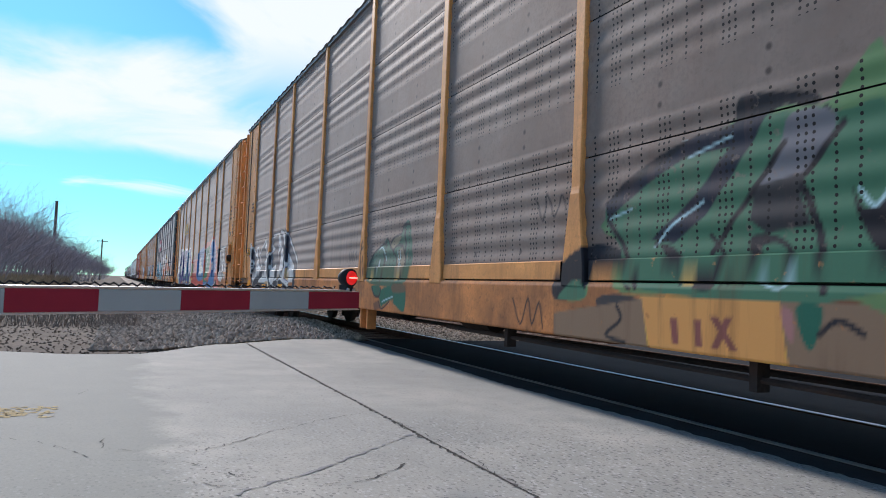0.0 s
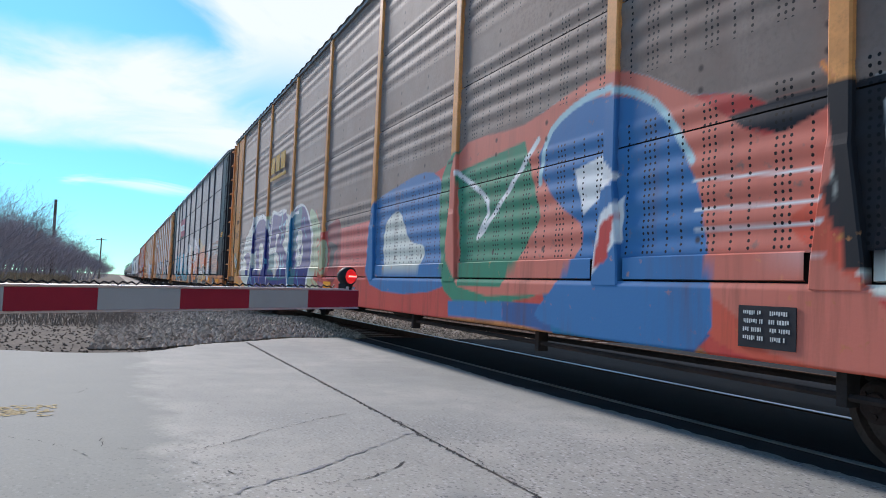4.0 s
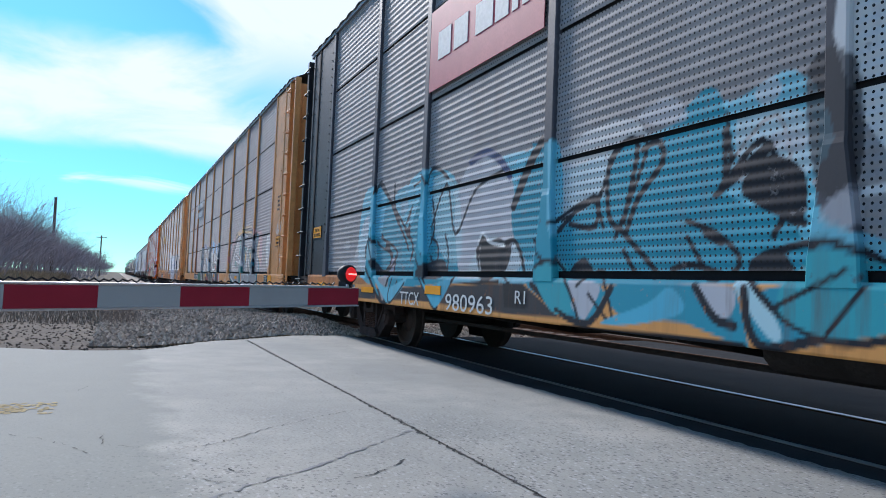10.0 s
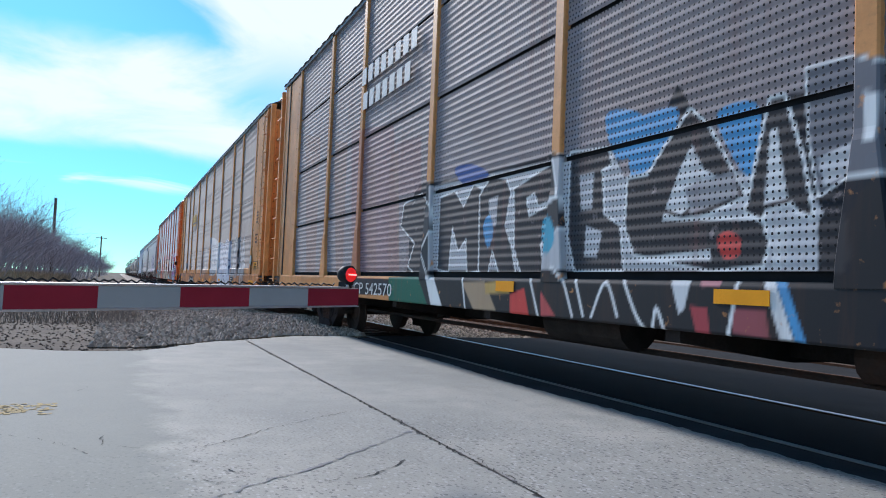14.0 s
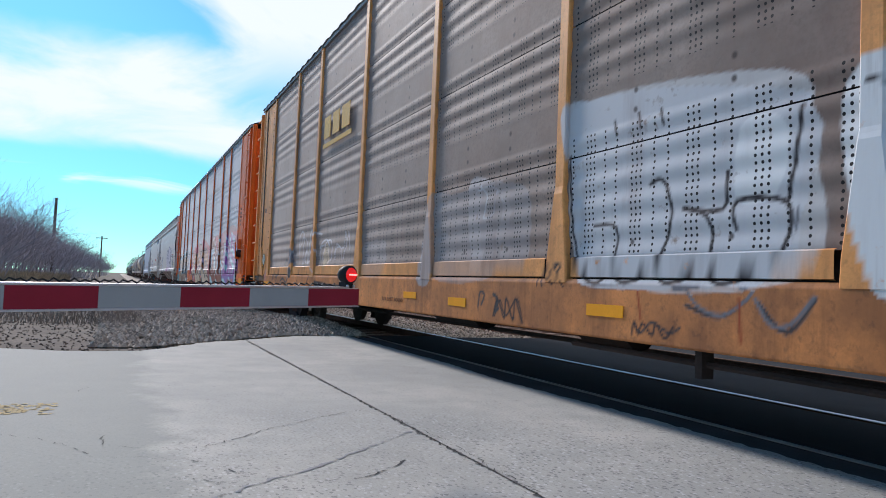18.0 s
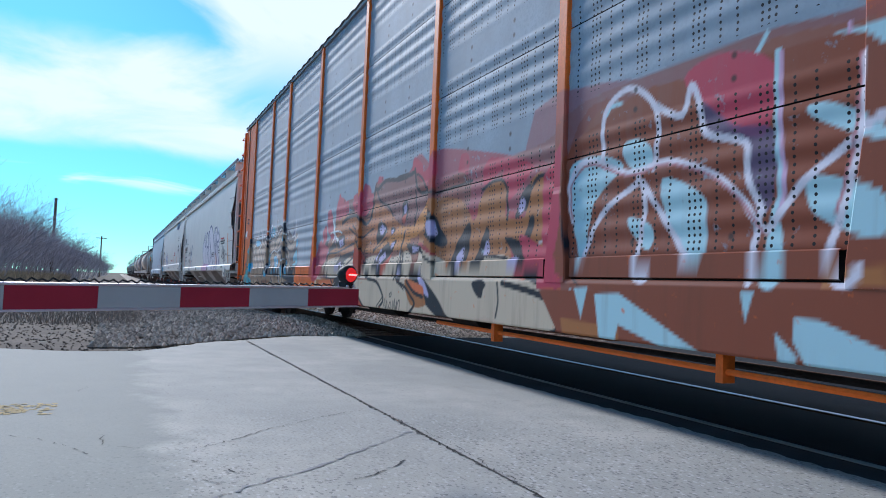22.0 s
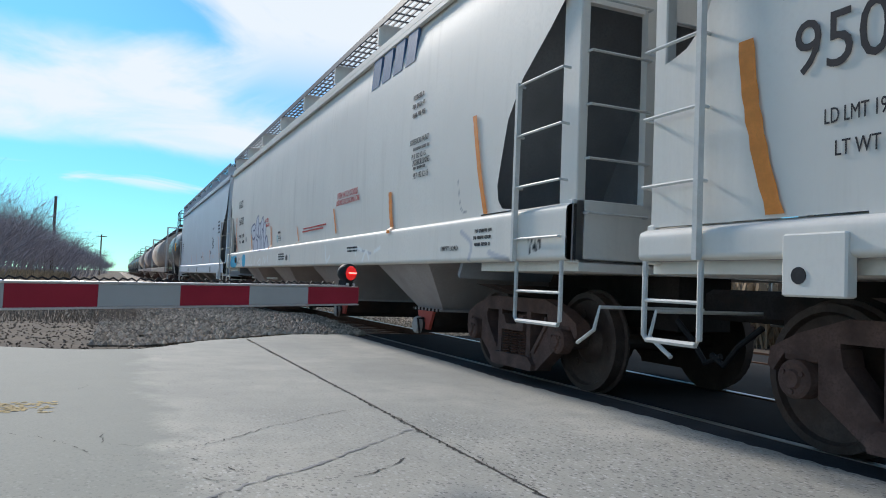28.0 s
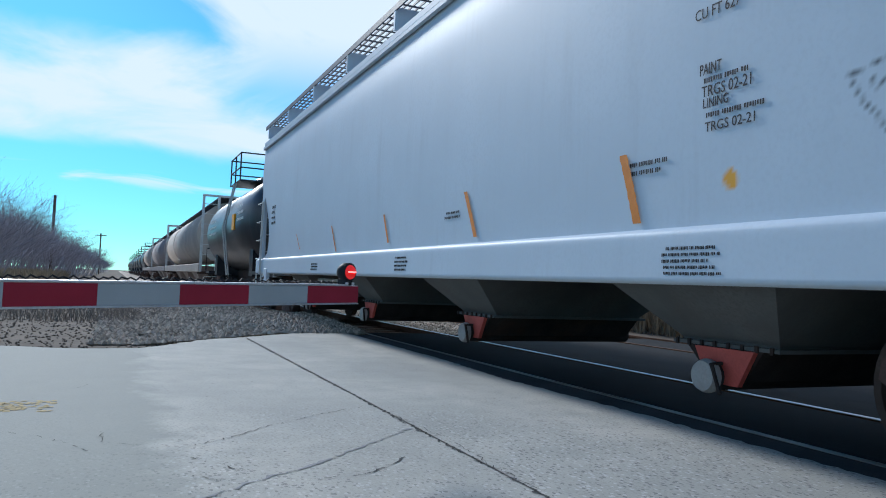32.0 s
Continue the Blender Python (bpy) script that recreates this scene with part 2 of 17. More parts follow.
LETTER_BLACK = material("black_stencil_paint", (0.03, 0.03, 0.035), 0.55, 0, 0.2, 20, 90, 0.02)
LETTER_WHITE = material("white_stencil_paint", (0.72, 0.71, 0.68), 0.55, 0, 0.1, 20, 90, 0.02)
LETTER_BROWN = material("brown_stencil_paint", (0.2, 0.08, 0.04), 0.55, 0, 0.2, 20, 90, 0.02)
LETTER_RED = material("red_stencil_paint", (0.6, 0.08, 0.07), 0.55, 0, 0.2, 20, 90, 0.02)
LETTER_BLUE = material("blue_stencil_paint", (0.09, 0.17, 0.3), 0.55, 0, 0.2, 20, 90, 0.02)
LETTER_YELLOW = material("golden_stencil_paint", (0.68, 0.39, 0.08), 0.55, 0, 0.15, 20, 90, 0.02)
MARK_ORANGE = material("orange_marker_paint", (0.78, 0.27, 0.06), 0.5, 0, 0.12, 12, 70, 0.02)
LOGO_RED = material("faded_red_sign_paint", (0.5, 0.1, 0.13), 0.5, 0, 0.1, 3, 50, 0.02)
DECAL_GREEN = material("dark_green_decal", (0.03, 0.12, 0.07), 0.4, 0, 0.1, 8, 50, 0.02)
CAP_BLUE = material("bright_blue_cap_paint", (0.035, 0.14, 0.21), 0.5, 0, 0.2, 9, 60, 0.05)


def concrete(name):
    """Worn road concrete: blotches, fine aggregate and small dark pits."""
    m, n, l, p = nodes_of(name)
    v = n.new("ShaderNodeTexCoord").outputs["Object"]
    blotch, mid, grain = texture(n, l, v, 0.55, 6, 0.6), texture(n, l, v, 3.2, 5, 0.6), texture(n, l, v, 55, 4, 0.7)
    col = blend(n, l, (0.28, 0.28, 0.25), (0.5, 0.468, 0.4), step(n, l, blotch, 0.3, 0.68))
    col = blend(n, l, col, (0.32, 0.312, 0.272), calc(n, l, "MULTIPLY", step(n, l, mid, 0.42, 0.7), 0.75))
    col = blend(n, l, col, (0.51, 0.49, 0.44), calc(n, l, "MULTIPLY", step(n, l, grain, 0.55, 0.72), 0.55))
    col = blend(n, l, col, (0.17, 0.165, 0.16), calc(n, l, "MULTIPLY", step(n, l, grain, 0.46, 0.32), 0.85))
    pit = n.new("ShaderNodeTexVoronoi")
    pit.inputs["Scale"].default_value = 9.0
    squash = n.new("ShaderNodeMapping")
    squash.inputs["Scale"].default_value = (1.0, 1.6, 1.0)
    l.new(v, squash.inputs["Vector"])
    l.new(squash.outputs["Vector"], pit.inputs["Vector"])
    rough_area = step(n, l, texture(n, l, v, 0.8, 3), 0.4, 0.6)
    hole = calc(n, l, "MULTIPLY", calc(n, l, "LESS_THAN", pit.outputs["Distance"], 0.1), calc(n, l, "GREATER_THAN", rough_area, 0.3))
    lot = n.new("ShaderNodeSeparateXYZ")
    l.new(pit.outputs["Color"], lot.inputs[0])
    hole = calc(n, l, "MULTIPLY", hole, calc(n, l, "GREATER_THAN", lot.outputs["X"], 0.62))
    col = blend(n, l, col, (0.1, 0.098, 0.095), calc(n, l, "MULTIPLY", hole, 0.8))
    chip = n.new("ShaderNodeTexVoronoi")
    chip.inputs["Scale"].default_value = 30.0
    l.new(squash.outputs["Vector"], chip.inputs["Vector"])
    tone = n.new("ShaderNodeSeparateXYZ")
    l.new(chip.outputs["Color"], tone.inputs[0])
    place = n.new("ShaderNodeSeparateXYZ")
    l.new(v, place.inputs[0])
    worn = step(n, l, calc(n, l, "ADD", place.outputs["X"], calc(n, l, "MULTIPLY", texture(n, l, v, 0.7, 4), 5.0)), -3.2, -0.6)
    fleck = calc(n, l, "MULTIPLY", calc(n, l, "LESS_THAN", calc(n, l, "ADD", chip.outputs["Distance"], calc(n, l, "MULTIPLY", grain, 0.5)), 0.66), worn)
    col = blend(n, l, col, (0.13, 0.125, 0.12), calc(n, l, "MULTIPLY", calc(n, l, "MULTIPLY", fleck, calc(n, l, "GREATER_THAN", tone.outputs["X"], 0.72)), 0.75))
    col = blend(n, l, col, (0.6, 0.58, 0.55), calc(n, l, "MULTIPLY", calc(n, l, "MULTIPLY", fleck, calc(n, l, "LESS_THAN", tone.outputs["X"], 0.22)), 0.6))
    lane = calc(n, l, "ADD", place.outputs["Y"], calc(n, l, "MULTIPLY", calc(n, l, "SUBTRACT", texture(n, l, v, 2.2, 6, 0.65), 0.5), 0.9))
    dull = calc(n, l, "MULTIPLY", step(n, l, lane, 0.42, 0.2), calc(n, l, "ADD", 0.4, calc(n, l, "MULTIPLY", blotch, 0.6)))
    col = blend(n, l, col, (0.195, 0.21, 0.183), dull)
    info = n.new("ShaderNodeObjectInfo")
    col = blend(n, l, col, (0.34, 0.33, 0.295), calc(n, l, "MULTIPLY", info.outputs["Random"], 0.35))
    l.new(col, p.inputs["Base Color"])
    p.inputs["Roughness"].default_value = 0.88
    b = n.new("ShaderNodeBump")
    b.inputs["Strength"].default_value, b.inputs["Distance"].default_value = 0.55, 0.006
    l.new(calc(n, l, "SUBTRACT", calc(n, l, "ADD", grain, calc(n, l, "MULTIPLY", mid, 0.7)), hole), b.inputs["Height"])
    l.new(b.outputs["Normal"], p.inputs["Normal"])
    return m


CONCRETE = concrete("worn_concrete")
ASPHALT = material("dark_crossing_asphalt", (0.017, 0.018, 0.021), 0.95, 0, 0.25, 2.5, 90, 0.35, (0.04, 0.038, 0.036), 0.5)
ASPHALT_DUSTY = material("dusty_grey_asphalt", (0.055, 0.05, 0.05), 0.95, 0, 0.25, 2.5, 90, 0.4, (0.1, 0.094, 0.088), 0.5)
SEAM = material("sealed_road_seam", (0.29, 0.285, 0.28), 0.9, 0, 0.2, 5, 80, 0.2)
CRACK = material("dark_crack_filler", (0.09, 0.085, 0.08), 0.95, 0, 0.3, 8, 80, 0.2)
DIRT = material("dry_roadside_dirt", (0.115, 0.092, 0.073), 0.95, 0, 0.3, 1.2, 14, 0.6, (0.17, 0.135, 0.1), 0.7)
BALLAST = material("grey_ballast_bed", (0.45, 0.375, 0.305), 0.95, 0, 0.3, 9, 30, 0.9)
STONE = material("crushed_ballast_stone", (0.66, 0.53, 0.41), 0.9, 0, 0.25, 9, 60, 0.3, island=0.68)
GRASS_SHORT = material("short_dead_grass", (0.25, 0.205, 0.17), 0.95, 0, 0.15, 1.2, 40, 0.0, island=0.25)
GRASS_DRY = material("dry_straw_grass", (0.42, 0.33, 0.225), 0.9, 0, 0.2, 6, 40, 0.0, island=0.5)
TWIG = material("bare_brown_twigs", (0.42, 0.385, 0.415), 0.9, 0, 0.2, 6, 40, 0.0, island=0.4)
POLE_WOOD = material("weathered_pole_wood", (0.12, 0.09, 0.07), 0.9, 0, 0.2, 3, 40, 0.2)
GATE_RED = material("red_reflective_sheeting", (0.3, 0.025, 0.045), 0.45, 0, 0.1, 7, 200, 0.05)
GATE_WHITE = material("greyed_white_reflective_sheeting", (0.36, 0.38, 0.39), 0.45, 0, 0.06, 7, 200, 0.05)
ALUMINIUM = material("bare_aluminium", (0.75, 0.75, 0.76), 0.35, 0.8, 0.08, 6, 60, 0.03)
CABLE = material("black_cable_rubber", (0.02, 0.02, 0.022), 0.6, 0, 0.2, 20, 80, 0.05)
YELLOW_LINE = material("worn_yellow_road_paint", (0.46, 0.35, 0.17), 0.85, 0, 0.2, 4, 80, 0.2, (0.37, 0.355, 0.335), 0.9)

LENS_RED, _n, _l, _p = nodes_of("glowing_red_lens")
_p.inputs["Base Color"].default_value = (0.35, 0.01, 0.01, 1)
_p.inputs["Emission Color"].default_value = (1, 0.02, 0.02, 1)
_p.inputs["Emission Strength"].default_value = 0.45
_p.inputs["Roughness"].default_value = 0.2
LAMP_RED, _n, _l, _p = nodes_of("lit_red_diode")
_p.inputs["Emission Color"].default_value = (1, 0.12, 0.08, 1)
_p.inputs["Emission Strength"].default_value = 3.0


# ---- mesh tools ----
class Shape:
    """Vertices and faces gathered into one mesh."""

    def __init__(self):
        self.v, self.f = [], []

    def add(self, verts, faces):
        k = len(self.v)
        self.v += [tuple(a) for a in verts]
        self.f += [tuple(i + k for i in a) for a in faces]
        return self

    def box(self, x0, x1, y0, y1, z0, z1, cut=0.0):
        if not cut:
            return self.add([(x0, y0, z0), (x1, y0, z0), (x1, y1, z0), (x0, y1, z0), (x0, y0, z1), (x1, y0, z1), (x1, y1, z1), (x0, y1, z1)],
                            [(3, 2, 1, 0), (4, 5, 6, 7), (0, 1, 5, 4), (1, 2, 6, 5), (2, 3, 7, 6), (3, 0, 4, 7)])
        c = min(cut, (x1 - x0) / 2.1, (y1 - y0) / 2.1, (z1 - z0) / 2.1)
        rings = []
        for z, k in ((z0, c), (z0 + c, 0), (z1 - c, 0), (z1, c)):
            rings.append([(x0 + k + c, y0 + k, z), (x1 - k - c, y0 + k, z), (x1 - k, y0 + k + c, z), (x1 - k, y1 - k - c, z),
                          (x1 - k - c, y1 - k, z), (x0 + k + c, y1 - k, z), (x0 + k, y1 - k - c, z), (x0 + k, y0 + k + c, z)])
        return self.loft(rings)

    def loft(self, rings, caps=True):
        n, k = len(rings[0]), len(rings)
        faces = [(i * n + j, i * n + (j + 1) % n, (i + 1) * n + (j + 1) % n, (i + 1) * n + j) for i in range(k - 1) for j in range(n)]
        if caps:
            faces += [tuple(range(n - 1, -1, -1)), tuple((k - 1) * n + j for j in range(n))]
        return self.add([p for r in rings for p in r], faces)

    def prism(self, outline, y0, y1):
        """An outline of (x, z), counter-clockwise as seen from -y, pushed from y0 to y1."""
        return self.loft([[(x, y1, z) for x, z in outline], [(x, y0, z) for x, z in outline]])

    def tube(self, path, r, seg=8):
        path = [Vector(p) for p in path]
        rings = []
        for i, p in enumerate(path):
            d = (path[min(i + 1, len(path) - 1)] - path[max(i - 1, 0)]).normalized()
            s = d.cross(Vector((0, 0, 1)) if abs(d.z) < 0.9 else Vector((1, 0, 0))).normalized()
            u = s.cross(d)
            rings.append([tuple(p + r * (math.cos(a) * s + math.sin(a) * u)) for a in (2 * math.pi * j / seg for j in range(seg))])
        return self.loft(rings)

    def disc(self, c, r0, y0, y1, r1=None, seg=20):
        """A drum round the y axis through c = (x, z), from y0 to y1."""
        r1 = r0 if r1 is None else r1
        return self.loft([[(c[0] + r * math.cos(a), y, c[1] + r * math.sin(a)) for a in (-2 * math.pi * j / seg for j in range(seg))] for y, r in ((y0, r0), (y1, r1))])

    def turned(self, c, profile, seg=28):
        """A body of revolution round the y axis through c = (x, z), from (y, radius) pairs."""
        return self.loft([[(c[0] + r * math.cos(a), y, c[1] + r * math.sin(a)) for a in (-2 * math.pi * j / seg for j in range(seg))] for y, r in profile])

    def mesh(self, name, mat, smooth=False):
        me = bpy.data.meshes.new(name)
        me.from_pydata(self.v, [], self.f)
        me.materials.append(mat)
        if smooth:
            me.polygons.foreach_set("use_smooth", [True] * len(me.polygons))
        me.update()
        return me


def part(name, shape, mat, parent, label="", smooth=False):
    me = shape.mesh(name, mat, smooth) if isinstance(shape, Shape) else shape
    ob = new(name, me)
    ob.parent = parent
    if label:
        tagged(ob, label)
    return ob


def thing(name, label, category, group="", kind="", at=(0, 0, 0)):
    ob = new(name)
    ob.empty_display_size = 0.2
    ob.location = at
    return tagged(ob, label, category, group, kind)


def solo(name, shape, mat, label, category="", kind="", group="", smooth=False):
    ob = new(name, shape.mesh(name, mat, smooth))
    return tagged(ob, label, category, group, kind)


def sheet(name, xs, zs, depth, mat, spray=None, smooth=True, uv=None):
    """An upright sheet facing -y over the grid xs, zs; depth(x, z) gives y; spray(x, z) gives colours with cover."""
    gx, gz = np.meshgrid(np.asarray(xs, float), np.asarray(zs, float))
    gy = depth(gx, gz)
    co = np.stack([gx, gy, gz], -1).reshape(-1, 3)
    nx, nz = len(xs), len(zs)
    i = np.arange(nx - 1)[None, :] + nx * np.arange(nz - 1)[:, None]
    q = np.stack([i, i + 1, i + 1 + nx, i + nx], -1).reshape(-1, 4)
    me = bpy.data.meshes.new(name)
    me.vertices.add(len(co))
    me.vertices.foreach_set("co", co.ravel())
    me.loops.add(q.size)
    me.loops.foreach_set("vertex_index", q.ravel().astype(np.int32))
    me.polygons.add(len(q))
    me.polygons.foreach_set("loop_start", np.arange(0, q.size, 4, dtype=np.int32))
    me.update(calc_edges=True)
    me.polygons.foreach_set("use_smooth", np.full(len(q), smooth))
    me.materials.append(mat)
    if spray is not None:
        at = me.color_attributes.new("paint", "FLOAT_COLOR", "POINT")
        at.data.foreach_set("color", spray(gx.ravel(), gz.ravel()).astype(np.float32).ravel())
    return me


def stencil(text, x, z, height, y, mat, parent, name="stencil_lettering", width=None):
    """Lettering on the near side of a car: x, z of its lower left corner, its height and width."""
    cu = bpy.data.curves.new(name, "FONT")
    cu.body, cu.size, cu.resolution_u = text, height / 0.69, 3
    cu.extrude = 0.001
    tmp = bpy.data.objects.new(name, cu)
    me = bpy.data.meshes.new_from_object(tmp)
    bpy.data.objects.remove(tmp)
    bpy.data.curves.remove(cu)
    across = max(v.co.x for v in me.vertices)
    ends = sorted((min(me.vertices[i].co.x for i in f.vertices), max(me.vertices[i].co.x for i in f.vertices)) for f in me.polygons)
    stops, reach = [], ends[0][1]
    for lo, hi in ends:
        if lo - reach > 0.15 * height / 0.69:
            stops.append((lo + reach) / 2)
        reach = max(reach, hi)
    words = [Shape() for _ in range(len(stops) + 1)]
    for f in me.polygons:
        pts = [me.vertices[i].co for i in f.vertices]
        words[sum(p > stops_x for stops_x in stops for p in (pts[0].x,))].add(pts, [tuple(range(len(pts)))])
    m = Matrix.Translation((x, y, z)) @ pose(0, 0, 0, 90) @ Matrix.Diagonal((width / across if width else 1, 1, 1, 1))
    bpy.data.meshes.remove(me)
    for w in words:
        one = w.mesh(name, mat)
        one.transform(m)
        ob = part(name, one, mat, parent)
    return ob


def bars(x, z, w, h, lines, y, mat, parent, seed=1, name="small_lettering"):
    """Lettering too small to read, as short bars in lines."""
    rnd, s, pitch = random.Random(seed), Shape(), h / lines
    tall = min(0.52 * pitch, 0.08)
    for k in range(lines):
        u, end = x + rnd.uniform(0, 0.1) * w, x + w * rnd.uniform(0.75, 1.0)
        left = rnd.randint(3, 8)
        while u < end - 0.02:
            b = tall * rnd.uniform(0.22, 0.45)
            cut = tall * rnd.choice((0, 0, 0.2))
            z1 = z + h - k * pitch - 0.2 * pitch
            s.box(u, u + b, y - 0.001, y + 0.001, z1 - tall + cut, z1)
            left -= 1
            u += b + tall * (0.28 if left else 0.8)
            left = left or rnd.randint(3, 8)
    return tagged(part(name, s, mat, parent), kind="stuff")


# ---- ground, road and tracks ----
TRACK = 4.797          # centre line of the near track
GAUGE = 0.7525
SPEED = 6.42
s = Shape()
s.add([(-2500, -2500, -0.22), (2500, -2500, -0.22), (2500, 2500, -0.22), (-2500, 2500, -0.22)], [(0, 1, 2, 3)])
solo("ground", s, DIRT, "dry tan dirt and stubble beside the track", kind="structure")

road = thing("road", "worn pale concrete road slabs up to the level crossing", "", kind="structure")


def slab(x0, x1, y0, y1, z0=-0.2, z1=0.0):
    return Shape().box(x0, x1, y0, y1, z0, z1, 0.012)


# road slabs lie in rows along the track, with open joints between them
def ragged(line, seed, gap=0.09, rough=0.03):
    """A line of (x, y) broken up into short uneven lengths."""
    rnd, out = random.Random(seed), []
    for (x0, y0), (x1, y1) in zip(line, line[1:]):
        n = max(1, int(math.hypot(x1 - x0, y1 - y0) / gap))
        out += [(x0 + (x1 - x0) * k / n + rnd.uniform(-rough, rough), y0 + (y1 - y0) * k / n + rnd.uniform(-rough, rough)) for k in range(n)]
    return out + [line[-1]]


def plate(outline):
    """A road slab 0.2 thick over an outline of (x, y)."""
    n = len(outline)
    return Shape().add([(x, y, 0) for x, y in outline] + [(x, y, -0.2) for x, y in outline],
                       [tuple(range(n))] + [(k, k + n, (k + 1) % n + n, (k + 1) % n) for k in range(n)])


part("slab", plate([(9, -7.5), (9, 1.797)] + ragged([(-11.2, 1.797), (-10.87, 1.25), (-10.2, 0.8), (-9.56, 0.3), (-9.5, -0.4), (-9.85, -1.2), (-10.2, -2.6), (-9.5, -7.5)], 2)), CONCRETE, road)
part("slab", plate([(9, 1.8)] + ragged([(9, 3.66), (-4.4, 3.7), (-6.6, 3.6), (-8.2, 3.7), (-12.16, 3.7)], 3, 0.06, 0.022) + ragged([(-12.12, 3.6), (-12.05, 2.72), (-11.25, 1.8)], 4)), CONCRETE, road)
part("slab", slab(-1.0, 9, 10.4, 16), CONCRETE, road)


def crack(path, wide, seed, fill=None):
    """A ragged crack in the road, along (x, y) points."""
    rnd, s, pts = random.Random(seed), Shape(), []
    for (x0, y0), (x1, y1) in zip(path, path[1:]):
        n = max(2, int(math.hypot(x1 - x0, y1 - y0) / 0.035))
        pts += [(x0 + (x1 - x0) * k / n + rnd.uniform(-0.016, 0.016), y0 + (y1 - y0) * k / n + rnd.uniform(-0.018, 0.018)) for k in range(n)]
    v, f = [], []
    for x, y in pts:
        w = 0.42 * wide * rnd.uniform(0.1, 1.0)
        v += [(x - w * 0.3, y - w, 0.003), (x + w * 0.3, y + w, 0.003)]
    for k in range(len(pts) - 1):
        if rnd.random() < 0.8:
            f.append((2 * k, 2 * k + 2, 2 * k + 3, 2 * k + 1))
    return part("crack", s.add(v, f), fill or CRACK, road, "grey sealed seam" if fill else "dark ragged crack")


crack([(-4.21, 0.51), (-4.33, 0.65), (-4.60, 0.92), (-4.91, 1.29), (-5.19, 1.76)], 0.011, 1)
crack([(-3.12, 0.3), (-3.27, 0.48), (-3.64, 0.98), (-4.35, 1.77)], 0.045, 2, SEAM)
crack([(-3.34, 0.89), (-3.38, 1.15), (-3.50, 1.31), (-3.76, 1.53)], 0.016, 3)
crack([(-4.76, -0.55), (-4.55, -0.31), (-4.38, -0.18), (-4.09, -0.05), (-4.03, 0.16), (-3.89, 0.39), (-3.78, 0.46), (-3.66, 0.56), (-3.51, 0.64)], 0.014, 4)
crack([(-4.34, -0.03), (-4.19, 0.31), (-4.16, 0.43), (-4.28, 0.53)], 0.01, 5)
crack([(-3.56, 0.36), (-3.40, 0.50), (-3.33, 0.61)], 0.012, 6)
crack([(-4.81, 1.82), (-3.97, 1.87), (-3.31, 1.82), (-2.87, 1.84)], 0.012, 7)
crack([(-6.29, -0.24), (-6.58, -0.15)], 0.008, 8)
crack([(-4.64, -0.03), (-4.34, -0.01)], 0.008, 9)
flakes, rnd = Shape(), random.Random(12)
for i in range(60):
    for k in range(12):
        if rnd.random() < (0.8 if 1 < k < 10 and i < 55 else 0.45):
            y, x = -2.19 + 0.031 * i, -5.8 + 0.037 * k
            q = [rnd.uniform(-0.012, 0.012) for _ in range(8)]
            flakes.add([(x + q[0], y + q[1], 0.003), (x + q[2], y + 0.028 + q[3], 0.003), (x + 0.034 + q[4], y + 0.028 + q[5], 0.003), (x + 0.034 + q[6], y + q[7], 0.003)], [(3, 2, 1, 0)])
part("road_marking", flakes, YELLOW_LINE, road, "worn patch of yellow road paint")
crack([(-10.9, 1.796), (-1.5, 1.796)], 0.03, 17)
crossing = thing("crossing_surface", "dark asphalt filling between the crossing rails", "", kind="structure")
part("asphalt_strip", Shape().box(-11.9, 9, 3.5, TRACK - GAUGE - 0.04, -0.19, -0.006), ASPHALT_DUSTY, crossing, "narrow strip of dusty grey asphalt")
part("asphalt_strip", Shape().box(-12.4, 9, TRACK - GAUGE + 0.1, TRACK + GAUGE - 0.1, -0.2, -0.008), ASPHALT, crossing)
part("asphalt_strip", Shape().box(-12.2, 9, TRACK + GAUGE + 0.04, 8.3, -0.2, -0.008), ASPHALT, crossing)


def rail(name, y, top, label, lo=-900, hi=300):
    r = thing(name, label, "rail", "rails of the crossing")
    web = Shape()
    for z0, z1, h in ((-0.17, -0.14, 0.075), (-0.14, -0.04, 0.012), (-0.04, -0.006, 0.036)):
        web.box(lo, hi, y - h, y + h, z0, z1)
    part("rail_web", web, RAIL_RUST, r)
    part("rail_head", Shape().box(lo, hi, y - 0.033, y + 0.033, -0.006, 0.0, 0.002), top, r)
    return r


rail("rail", TRACK - GAUGE, RAIL_DULL, "dusty steel rail set in the crossing")
rail("rail", TRACK + GAUGE, RAIL_TOP, "polished steel rail set in the crossing")
for y in (8.45, 9.95):
    rail("rail", y, RAIL_RUST, "rust-brown rail of the second track")
part("asphalt_strip", Shape().box(-11.9, 9, 8.55, 9.85, -0.2, -0.03), ASPHALT, crossing)
# a rotting timber along the second track
bed = Shape()
for x0, x1 in ((-700, -12.4), (9.0, 250)):
    bed.loft([[(x0, 1.3, -0.23), (x0, 2.7, 0.0 - 0.13), (x0, 6.9, -0.13), (x0, 8.0, -0.13), (x0, 11.0, -0.13), (x0, 12.2, -0.23)],
              [(x1, 1.3, -0.23), (x1, 2.7, 0.0 - 0.13), (x1, 6.9, -0.13), (x1, 8.0, -0.13), (x1, 11.0, -0.13), (x1, 12.2, -0.23)]])
solo("ballast_bed", bed, BALLAST, "long bed of grey crushed stone under the tracks", kind="structure")

ties = Shape()
for k in range(150):
    x = -12.9 - 0.53 * k
    for c in (TRACK, 9.2):
        ties.box(x - 0.11, x + 0.11, c - 1.25, c + 1.25, -0.26, -0.115)
solo("sleepers", ties, RAIL_RUST, "dark timber sleepers half sunk in ballast", kind="stuff")


